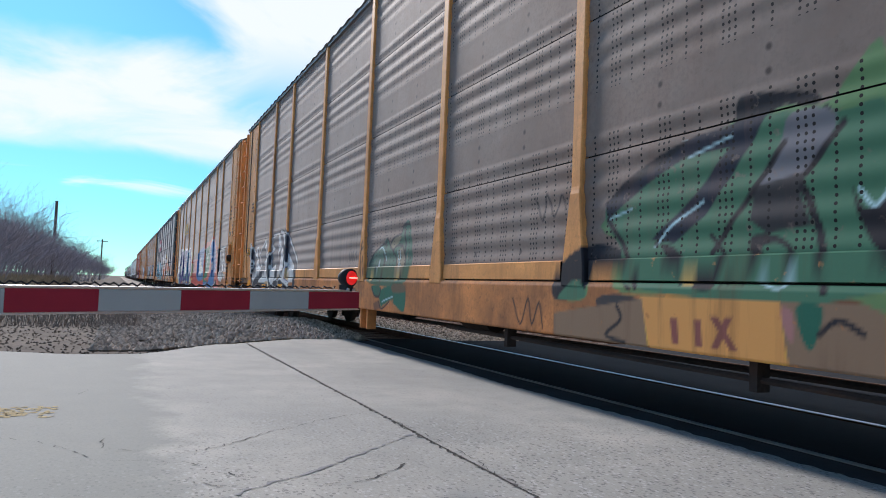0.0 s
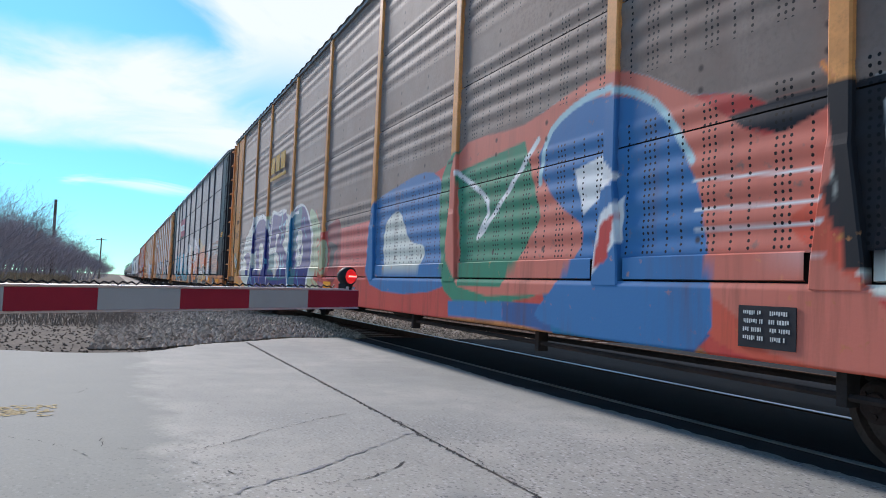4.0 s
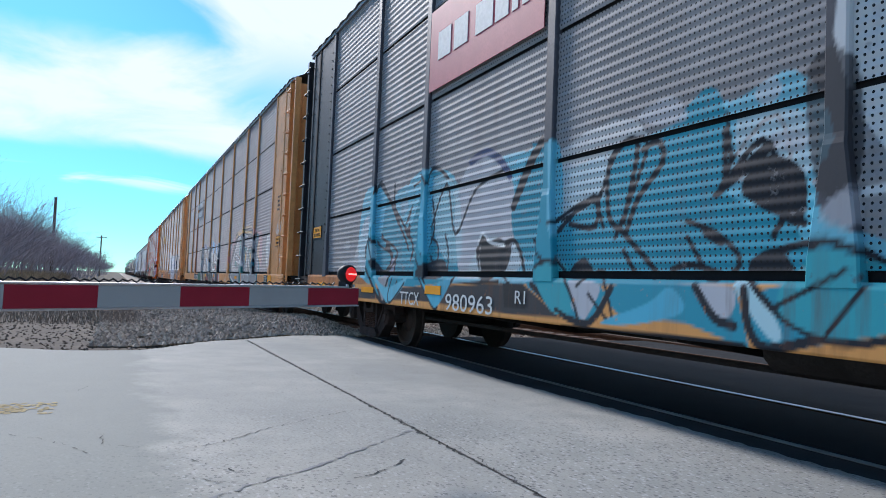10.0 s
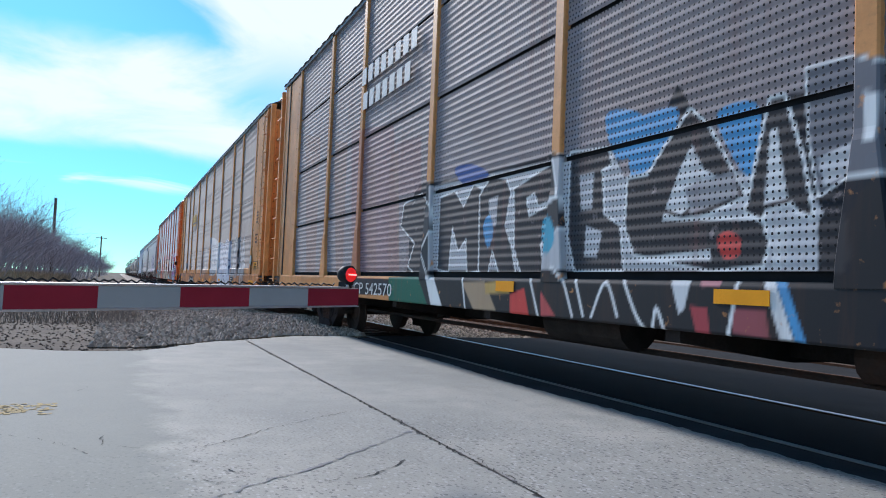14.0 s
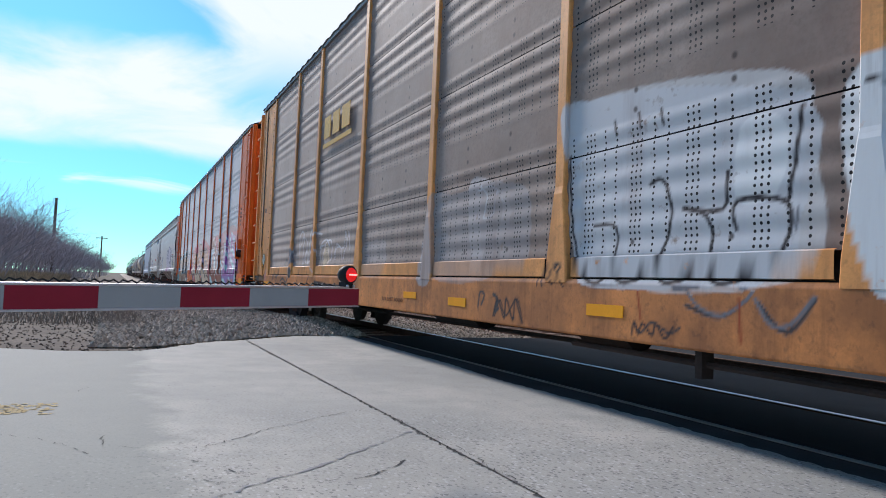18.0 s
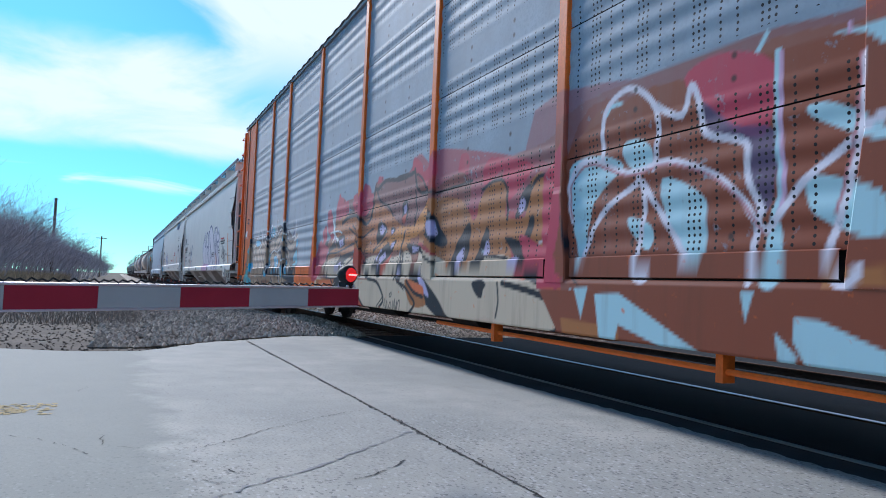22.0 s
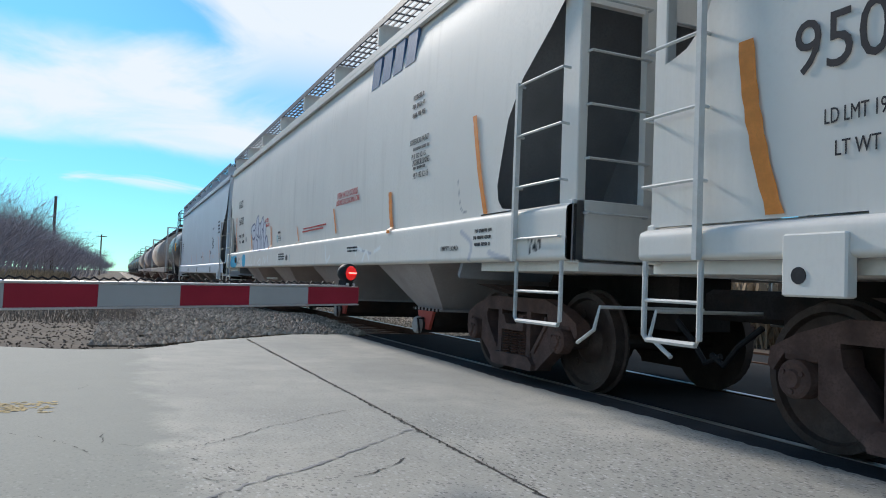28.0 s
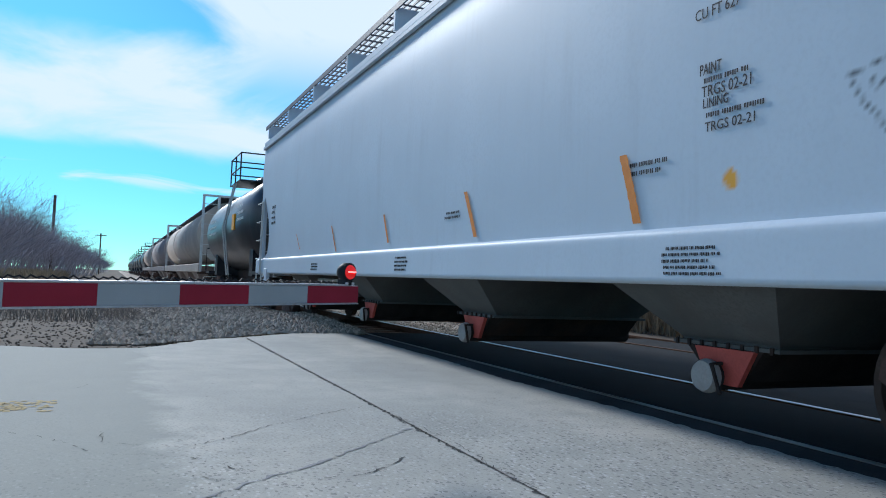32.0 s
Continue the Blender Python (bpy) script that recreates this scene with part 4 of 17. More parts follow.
        for a, b in zip(BAYS, BAYS[1:]):
            me = sheet("kick_plate", np.linspace(a + 0.2, b - 0.2, 40), [1.042, 1.048, 1.2, 1.21], lambda x, z: -SIDE - 0.012 + 0.02 * ((z < 1.045) | (z > 1.205)), post, spray, False)
            part("kick_plate", me, post, car)
    # roof: shallow arch with crosswise ribs
    n = 217
    arch = [(y, tall + 0.33 * (1 - (abs(y) / (SIDE + 0.05)) ** 2.4)) for y in np.linspace(-SIDE - 0.05, SIDE + 0.05, 9)]
    v, f = [], []
    for i in range(n):
        x = -HALF + 0.35 + (BODY - 0.7) * i / (n - 1)
        up = 0.025 * (i % 4 in (1, 2))
        v += [(x, y, z + up) for y, z in arch]
    for i in range(n - 1):
        f += [(i * 9 + j, i * 9 + j + 9, i * 9 + j + 10, i * 9 + j + 1) for j in range(8)]
    part("roof", Shape().add(v, f), ROOF_GREY, car, "ribbed galvanised roof")
    part("roof_rail", Shape().box(-HALF + 0.3, HALF - 0.3, -SIDE - 0.02, -SIDE + 0.06, tall - 0.05, tall + 0.015), ROOF_GREY, car)
    part("roof_rail", Shape().box(-HALF + 0.3, HALF - 0.3, SIDE - 0.06, SIDE + 0.02, tall - 0.05, tall + 0.015), ROOF_GREY, car)
    # ends
    for sgn in (-1, 1):
        g = lambda u: sgn * u
        lo, hi = sorted((g(11.6), g(13.05)))
        for side in (-1, 1):
            if side < 0:
                me = sheet("end_panel", np.linspace(lo, hi, 60), np.concatenate([np.arange(1.03, 3.4, 0.025), [4.2, tall - 0.1]]), lambda x, z: np.full_like(x, -SIDE - 0.006), end, spray, False)
                part("end_panel", me, end, car, "flat painted steel end panel")
            y0, y1 = sorted((side * (SIDE - 0.005), side * (SIDE - 0.05)))
            part("end_panel", Shape().box(lo, hi, y0, y1, 1.03, tall - 0.1), end, car)
            y0, y1 = sorted((side * (SIDE + 0.02), side * (SIDE - 0.1)))
            for u0, u1, nm in ((13.5, 13.62, "corner_post"), (12.98, 13.08, "corner_post"), (12.55, 12.63, "door_track")):
                a, b = sorted((g(u0), g(u1)))
                part(nm, Shape().box(a, b, y0, y1, 0.87 if nm == "corner_post" and u0 > 13 else 1.0, tall - 0.05, 0.008), end if nm == "corner_post" else (seam if sgn < 0 else end), car)
            if side < 0:
                a, b = sorted((g(13.06), g(13.55)))
                part("ladder_back", Shape().box(a, b, -SIDE + 0.07, -SIDE + 0.1, 0.87, tall - 0.1), end, car)
                rungs(car, a + 0.02, b - 0.02, [0.93 + 0.47 * k for k in range(10)], -SIDE - 0.02, end, 0.014)
        # end doors: riveted plates, a pocket in the near one
        leaf = end if door is None else door
        a, b = sorted((g(13.3), g(13.36)))
        da = part("end_door", holed_plate(a, b, -SIDE + 0.1, 0.0, 1.02, tall - 0.12, -0.93, -0.5, 1.32, 2.22), leaf, car)
        part("door_pocket", Shape().box(*sorted((g(13.28), g(13.31))), -0.95, -0.48, 1.3, 2.24), leaf, da, "pressed pocket in the door")
        part("end_door", Shape().box(a, b, 0.01, SIDE - 0.1, 1.02, tall - 0.12), leaf, car)
        a, b = sorted((g(13.355), g(13.372)))
        for y in (-1.22, -0.98, -0.2, 0.3, 1.1):
            row = Shape()
            for i in range(21):
                row.box(a, b, y - 0.011, y + 0.011, 1.12 + 0.2 * i, 1.142 + 0.2 * i, 0.006)
            tagged(part("riveting", row, RAIL_RUST if end is YELLOW else leaf, da), kind="stuff")
        part("door_sill", Shape().box(*sorted((g(13.3), g(13.44))), -SIDE + 0.06, SIDE - 0.06, 0.97, 1.03, 0.01), sill, car)
        part("end_platform", Shape().box(*sorted((g(13.15), g(13.5))), -SIDE + 0.02, SIDE - 0.02, 0.84, 0.97, 0.02), END_RUST if end is not ORANGE else ORANGE, car)
        part("draft_box", Shape().box(*sorted((g(12.9), g(13.55))), -0.45, 0.45, 0.55, 0.84, 0.02), UNDER, car)
        for u in (11.72, 12.46, 12.9):
            row = Shape()
            for i in range(27):
                row.disc((g(u), 1.2 + 0.15 * i), 0.013, -SIDE - 0.018, -SIDE - 0.004, 0.009, seg=6)
            tagged(part("riveting", row, RAIL_RUST if end is YELLOW else end, car), kind="stuff")
        coupler(car, g(13.6), sgn, lever=end if end is YELLOW or end is TAN else GREY_PIPE)
        lo, hi = (13.16, 13.5) if sgn > 0 else (-13.1, -12.6)
        stirrup(car, lo, hi, -SIDE - 0.0, 0.42, 0.88, END_RUST if end is not ORANGE else UNDER)
        stirrup(car, lo, hi, SIDE + 0.01, 0.42, 0.88, end)
        # brake gear hung at the car's end
        a, b = sorted((g(12.1), g(12.32)))
        if sgn > 0 or style == "fine":
            part("tie_down_box", Shape().box(a, b, -SIDE - 0.09, -SIDE - 0.02, 0.66, 0.78, 0.01), sill, car)
        # auto rack trucks take the cast steel with shade in its colour
        truck(car, g(9.9), 0.42, cast=TRUCK_SHADE)
    # underframe
    part("centre_sill", Shape().box(-13.5, 13.5, -0.33, 0.33, 0.52, 0.9), UNDER, car)
    for x in (-8, -5.4, -2.7, 0, 2.7, 5.4, 8):
        part("cross_bearer", Shape().loft([[(x - 0.07, -SIDE + 0.05, 0.62), (x + 0.07, -SIDE + 0.05, 0.62), (x + 0.07, -SIDE + 0.05, 0.88), (x - 0.07, -SIDE + 0.05, 0.88)],
                                           [(x - 0.07, -0.3, 0.48), (x + 0.07, -0.3, 0.48), (x + 0.07, -0.3, 0.88), (x - 0.07, -0.3, 0.88)],
                                           [(x - 0.07, 0.3, 0.48), (x + 0.07, 0.3, 0.48), (x + 0.07, 0.3, 0.88), (x - 0.07, 0.3, 0.88)],
                                           [(x - 0.07, SIDE - 0.05, 0.62), (x + 0.07, SIDE - 0.05, 0.62), (x + 0.07, SIDE - 0.05, 0.88), (x - 0.07, SIDE - 0.05, 0.88)]]), UNDER, car)
    part("brake_rod", Shape().tube([(-8.5, -0.7, 0.45), (8.5, -0.7, 0.45)], 0.025, 6), UNDER, car)
    # side brake rod, and the hand brake with its chain at the leading end
    part("side_brake_rod", Shape().tube([(1.5, -SIDE + 0.12, 0.5), (10.9, -SIDE + 0.08, 0.44)], 0.022, 6), sill if end is ORANGE else UNDER, car)
    for x in (3.0, 6.0, 9.0):
        part("rod_hanger", Shape().box(x - 0.03, x + 0.03, -SIDE + 0.06, -SIDE + 0.16, 0.4, 0.6), sill if end is ORANGE else UNDER, car)
    if gear:
        part("brake_bracket", Shape().box(11.78, 12.13, -SIDE - 0.1, -SIDE - 0.01, 1.5, 1.72, 0.015), end, car)
        part("brake_housing", Shape().turned((12.33, 1.66), [(-SIDE - 0.15, 0.05), (-SIDE - 0.13, 0.1), (-SIDE - 0.04, 0.12), (-SIDE - 0.01, 0.12)], 14), UNDER, car, "greasy dark brake housing")
        part("brake_lever", Shape().tube([(12.2, -SIDE - 0.16, 2.0), (12.5, -SIDE - 0.18, 1.55)], 0.018, 6), end, car)
        part("brake_mast", Shape().box(12.26, 12.38, -SIDE - 0.1, -SIDE - 0.01, 1.8, 2.1, 0.01), end, car)
        chain = [(12.33, -SIDE - 0.12, 1.45 - 0.06 * k) for k in range(15)] + [(12.28 - 0.055 * k, -SIDE - 0.08, 0.6 - 0.28 * math.sin(k / 18 * 3.14)) for k in range(19)]
        for k, (x, y, z) in enumerate(chain):
            w, d = (0.022, 0.008) if k % 2 else (0.008, 0.022)
            part("chain_link", Shape().box(x - w, x + w, y - d, y + d, z - 0.034, z + 0.034, 0.006), UNDER, car)
        part("chain_guide", Shape().box(12.18, 12.48, -SIDE - 0.13, -SIDE, 0.5, 0.64, 0.015), sill, car)
    part("brake_cylinder", Shape().tube([(1.0, -0.75, 0.62), (1.7, -0.75, 0.62)], 0.17, 12), UNDER, car)
    part("air_reservoir", Shape().tube([(-2.3, -0.75, 0.64), (-1.1, -0.75, 0.64)], 0.2, 12), UNDER, car)
    return car


# ---- covered hoppers ----
def hopper(place, length, label, paint, end_shade, spray, wide=1.552, tall=4.28, sill=(0.98, 1.37), post=0.25, rail=0.74, rail_top=2.76, pads=True, pipe=GREY_PIPE, cap=TRUCK_BROWN, cap_label="", bays=4, truck_at=None, shade=HOP_SHADE, lead="wide", trail="wide"):
    car = thing("covered_hopper_car", label, "railroad car", "freight cars of the train")
    MOVERS.append((car, place))
    h = length / 2
    top = tall
    low, base_z = sill
    rim = base_z - low

    def bulge(x, z):
        k = np.clip((z - base_z) / (top - base_z), 0, 1)
        return -wide + 0.03 + 0.1 * (k - 0.42) ** 2 * 1.2 + 0.14 * np.clip(k - 0.75, 0, 1) ** 2 * 6

    inner = h - 1.62
    xs = np.linspace(-inner, inner, int(2 * inner / 0.026))
    zs = np.concatenate([np.linspace(base_z - 0.03, 3.0, 66), np.linspace(3.04, top, 34)])
    part("side_sheet", sheet("side_sheet", xs, zs, bulge, paint, spray), paint, car, "smooth curved side sheet")
    o = part("side_sheet", sheet("side_sheet", [-inner, inner], np.linspace(base_z, top, 14), bulge, paint, plain), paint, car)
    o.rotation_euler.z = math.pi
    # end side plates: taper round the open corner at each end
    CUTS = {"wide": ([1.37, 1.47, 1.75, 1.95, 2.28, 2.78, 3.08, 3.3, 4.28], [0.95, 0.49, 0.33, 0.3, 0.41, 0.88, 1.33, 1.5, 1.55]),
            "deep": ([1.62, 1.66, 1.78, 1.91, 2.11, 2.46, 2.8, 3.22, 4.28], [1.4, 0.05, 0.0, 0.03, 0.23, 0.58, 0.98, 1.5, 1.55]),
            "round": ([1.62, 1.66, 1.75, 1.9, 2.5, 2.83, 3.16, 3.4, 4.28], [0.9, 0.45, 0.36, 0.34, 0.53, 0.78, 1.22, 1.5, 1.55]),
            "small": ([1.37, 2.44, 2.5, 2.64, 3.0, 3.4, 4.28], [1.55, 1.55, 1.27, 1.1, 0.95, 1.4, 1.55])}
    for sgn in (-1, 1):
        for side in (-1, 1):
            def outline(z):
                return float(np.interp(z, *CUTS[lead if sgn > 0 else trail]))
            m = 48 if side < 0 else 4
            zz = list(np.linspace(base_z, top, 90 if side < 0 else 40))
            v, f = [], []
            for z in zz:
                w = outline(z)
                for k in range(m + 1):
                    x = sgn * (inner + w * k / m)
                    v.append((x, -side * float(bulge(0, z)) * -1 if side > 0 else float(bulge(0, z)), z))
            if side > 0:
                v = [(x, -y if y < 0 else y, z) for x, y, z in v]
            for i in range(len(zz) - 1):
                for k in range(m):
                    q = (i * (m + 1) + k, i * (m + 1) + k + 1, (i + 1) * (m + 1) + k + 1, (i + 1) * (m + 1) + k)
                    f.append(q if sgn * side < 0 else q[::-1])
            me = Shape().add(v, f).mesh("end_side_plate", paint, True)
            c = np.array(v)
            me.color_attributes.new("paint", "FLOAT_COLOR", "POINT").data.foreach_set("color", (spray if side < 0 else plain)(c[:, 0], c[:, 2]).astype(np.float32).ravel())
            part("end_side_plate", me, paint, car)
        # slope sheet and centre web, shade put into their colour; end frame
        g = lambda u: sgn * u
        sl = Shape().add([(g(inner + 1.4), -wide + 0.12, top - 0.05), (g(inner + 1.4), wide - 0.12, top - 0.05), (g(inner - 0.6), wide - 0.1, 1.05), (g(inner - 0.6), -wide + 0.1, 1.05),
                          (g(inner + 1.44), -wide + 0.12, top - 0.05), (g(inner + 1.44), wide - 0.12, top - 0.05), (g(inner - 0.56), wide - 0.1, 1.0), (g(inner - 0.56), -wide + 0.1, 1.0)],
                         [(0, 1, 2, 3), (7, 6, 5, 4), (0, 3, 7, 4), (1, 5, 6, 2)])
        part("slope_sheet", sl, end_shade, car, "sloping steel end sheet")
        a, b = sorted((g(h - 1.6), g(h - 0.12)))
        part("end_web", Shape().box(a, b, -0.03, 0.03, 1.0, top - 0.1), end_shade, car)
        for y in (-wide + 0.08, wide - 0.16):
            a, b = sorted((g(h - post), g(h)))
            part("corner_post", Shape().box(a, b, y, y + 0.09, low, top + 0.05, 0.01), paint, car)
        a, b = sorted((g(h - 0.1), g(h - 0.04)))
        part("end_sheet_top", Shape().box(a, b, -wide + 0.18, wide - 0.18, 3.3, top + 0.02), paint, car)
        a, b = sorted((g(h - 1.7), g(h)))
        part("end_platform", Shape().box(a, b, -wide + 0.12, wide - 0.12, low - 0.08, low + 0.02), paint, car)
        a, b = sorted((g(h - 0.08), g(h)))
        part("end_sill", Shape().box(a, b, -wide + 0.05, wide - 0.05, low - 0.02, base_z + 0.02, 0.01), paint, car)
        for y in (-0.75, 0.0, 0.75):
            part("end_post", Shape().box(a, b - 0.0, y - 0.05, y + 0.05, base_z, 3.35), paint, car)
        # end ladder and side ladder
        for k in range(7):
            z = 1.55 + 0.44 * k
            part("end_rung", Shape().tube([(g(h + 0.005), -wide + 0.15, z), (g(h + 0.06), -wide + 0.15, z), (g(h + 0.06), -wide + 0.75, z), (g(h + 0.005), -wide + 0.75, z)], 0.012, 6), pipe, car)
        if not (sgn > 0 and rail_top > 3):
            part("ladder_rail", Shape().box(min(g(h - rail - 0.02), g(h - rail + 0.02)), max(g(h - rail - 0.02), g(h - rail + 0.02)), -wide - 0.06, -wide - 0.015, low, rail_top), pipe, car)
        a, b = sorted((g(h - rail), g(h - 0.06)))
        rungs(car, a, b, [rail_top - 0.03 - 0.46 * k for k in range(int((rail_top - low - 0.1) / 0.46) + 1)], -wide + 0.03, pipe, 0.012)
        stirrup(car, a, b, -wide - 0.0, low - 0.52, low, pipe)
        stirrup(car, a, b, wide + 0.0, low - 0.52, low, pipe)
        coupler(car, g(h), sgn)
        if not pads:
            continue
        part("jacking_pad", Shape().box(min(g(h - 1.57), g(h - 1.19)), max(g(h - 1.57), g(h - 1.19)), -wide - 0.035, -wide + 0.05, low - 0.2, low + 0.13, 0.01), paint, car)
        part("jacking_eye", Shape().disc((g(h - 1.3), low - 0.09), 0.045, -wide - 0.04, -wide - 0.02, seg=14), LETTER_BLACK, car)
    # side sill with a rounded upper lip
    zs = np.concatenate([[low, low + 0.012], np.linspace(low + 0.03, base_z - 0.07, int(rim / 0.024)), base_z - np.array([0.05, 0.035, 0.02, 0.008, 0.0])])
    me = sheet("side_sill", np.linspace(-h, h, int(length / 0.027)), zs, lambda x, z: -wide + np.interp(z, [low, low + 0.015, base_z - 0.08, base_z - 0.04, base_z], [0.06, -0.012, -0.012, -0.004, 0.09]), paint, spray)
    part("side_sill", me, paint, car, "deep side sill with a rounded lip")
    part("side_sill", Shape().box(-h, h, wide - 0.05, wide + 0.012, low, base_z, 0.02), paint, car)
    # back of the sill, in the bays' shade-darkened colour
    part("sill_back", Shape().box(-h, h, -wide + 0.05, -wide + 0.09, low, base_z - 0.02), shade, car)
    # roof with top chord, hatches and walkway
    chord = Shape().box(-h, h, -wide + 0.06, -wide + 0.3, top - 0.04, top + 0.07, 0.015).box(-h, h, -wide + 0.03, -wide + 0.09, top - 0.13, top - 0.05, 0.012)
    part("top_chord", chord, paint, car)
    part("top_chord", Shape().box(-h, h, wide - 0.3, wide - 0.06, top - 0.1, top + 0.07, 0.015), paint, car)
    ring = [(y, top + 0.05 + 0.22 * (1 - (abs(y) / (wide - 0.1)) ** 2)) for y in np.linspace(-wide + 0.1, wide - 0.1, 11)]
    part("roof", Shape().loft([[(-h + 0.05, y, z) for y, z in ring], [(h - 0.05, y, z) for y, z in ring]], False), paint, car, "", True)
    for k in range(6):
        x = -h + 1.7 + (length - 3.4) * k / 5
        part("roof_hatch", Shape().turned((0, 0), [(0, 0.36), (0.1, 0.36), (0.14, 0.2)], 18), paint, car).matrix_basis = pose(x, 0, top + 0.24, 90)
    wk = top + 0.42
    for y in (-1.2, 1.2):
        g = Shape()
        for j in range(7):
            yy = y - 0.27 + 0.09 * j
            g.box(-h + 0.1, h - 0.1, yy - 0.008, yy + 0.008, wk, wk + 0.03)
        x = -h + 0.2
        while x < h - 0.1:
            g.box(x - 0.01, x + 0.01, y - 0.28, y + 0.28, wk + 0.004, wk + 0.024)
            x += 0.28
        for yy in (y - 0.29, y + 0.29):
            g.box(-h + 0.1, h - 0.1, yy - 0.012, yy + 0.012, wk - 0.05, wk + 0.04)
        part("walkway_grating", g, DARKGREY, car, "open steel roof walkway")
        for k in range(9):
            x = -h + 0.5 + (length - 1.0) * k / 8
            part("walkway_bracket", Shape().box(x - 0.03, x + 0.03, y - 0.3, y + 0.3, top + 0.1, wk - 0.002), paint, car)
    for sgn in (-1, 1):
        part("handhold", Shape().tube([(sgn * (h - 0.02), -1.3, top), (sgn * (h - 0.02), -1.28, wk + 0.12), (sgn * (h - 0.3), -1.28, wk + 0.22), (sgn * (h - 0.6), -1.28, wk + 0.04)], 0.02, 6), DARKGREY, car)
    # hopper bays under the body, their colour darkened to stand for shade
    pitch = 2 * (inner - 0.5) / bays
    for i in range(bays):
        c = -(inner - 0.5) + pitch * (i + 0.5)
        a = pitch / 2
        rings = []
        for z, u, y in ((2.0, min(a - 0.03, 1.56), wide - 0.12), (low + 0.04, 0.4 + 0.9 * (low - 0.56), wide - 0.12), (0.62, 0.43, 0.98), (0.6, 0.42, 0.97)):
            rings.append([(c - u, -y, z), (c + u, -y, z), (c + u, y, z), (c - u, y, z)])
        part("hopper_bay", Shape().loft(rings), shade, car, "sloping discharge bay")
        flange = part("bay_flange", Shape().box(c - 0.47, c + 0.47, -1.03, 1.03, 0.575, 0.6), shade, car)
        for k in range(8):
            part("flange_bolt", Shape().box(c - 0.42 + 0.12 * k - 0.012, c - 0.42 + 0.12 * k + 0.012, -1.045, -1.03, 0.565, 0.61), UNDER, flange)
        gate_shape = [[(c - 0.34, -1.02, 0.575), (c + 0.34, -1.02, 0.575), (c + 0.34, 1.02, 0.575), (c - 0.34, 1.02, 0.575)],
                      [(c - 0.16, -0.98, 0.36), (c + 0.16, -0.98, 0.36), (c + 0.16, 0.98, 0.36), (c - 0.16, 0.98, 0.36)]]
        part("outlet_gate", Shape().loft(gate_shape), UNDER, car)
        part("gate_plate", Shape().prism([(c - 0.1, 0.33), (c + 0.17, 0.33), (c + 0.3, 0.57), (c - 0.22, 0.57)], -1.06, -1.02), RED_GATE, car, "faded red outlet gate plate")
        part("gate_lever", Shape().tube([(c + 0.04, -1.07, 0.47), (c + 0.04, -1.16, 0.47), (c + 0.12, -1.16, 0.28)], 0.015, 6), UNDER, car)
        part("outlet_tube", Shape().turned((c - 0.04, 0.38), [(-1.12, 0.1), (1.12, 0.1)], 16), UNDER, car)
        part("outlet_cap", Shape().turned((c - 0.04, 0.38), [(-1.17, 0.05), (-1.165, 0.1), (-1.13, 0.115), (-1.1, 0.115)], 18), DUSTY_CAP, car, "dusty outlet cap")
    for a, b in ((-h + 0.1, -inner + 0.6), (inner - 0.6, h - 0.1)):
        part("stub_sill", Shape().box(a, b, -0.3, 0.3, 0.6, low - 0.06), UNDER, car)
    ta = truck_at or h - 1.75
    for sgn in (-1, 1):
        truck(car, sgn * ta, 0.457, cap if sgn < 0 else TRUCK_BROWN, cap_label=cap_label if sgn < 0 else "")
        part("bolster_web", Shape().loft([[(sgn * ta - 0.15, -wide + 0.1, 0.95), (sgn * ta + 0.15, -wide + 0.1, 0.95), (sgn * ta + 0.15, wide - 0.1, 0.95), (sgn * ta - 0.15, wide - 0.1, 0.95)],
                                          [(sgn * ta - 0.15, -0.5, 0.72), (sgn * ta + 0.15, -0.5, 0.72), (sgn * ta + 0.15, 0.5, 0.72), (sgn * ta - 0.15, 0.5, 0.72)]]), UNDER, car)
    part("brake_rod", Shape().tube([(-h + 2.4, -1.1, 0.9), (-h + 6, -1.1, 0.9)], 0.03, 6), GREY_PIPE, car)
    return car


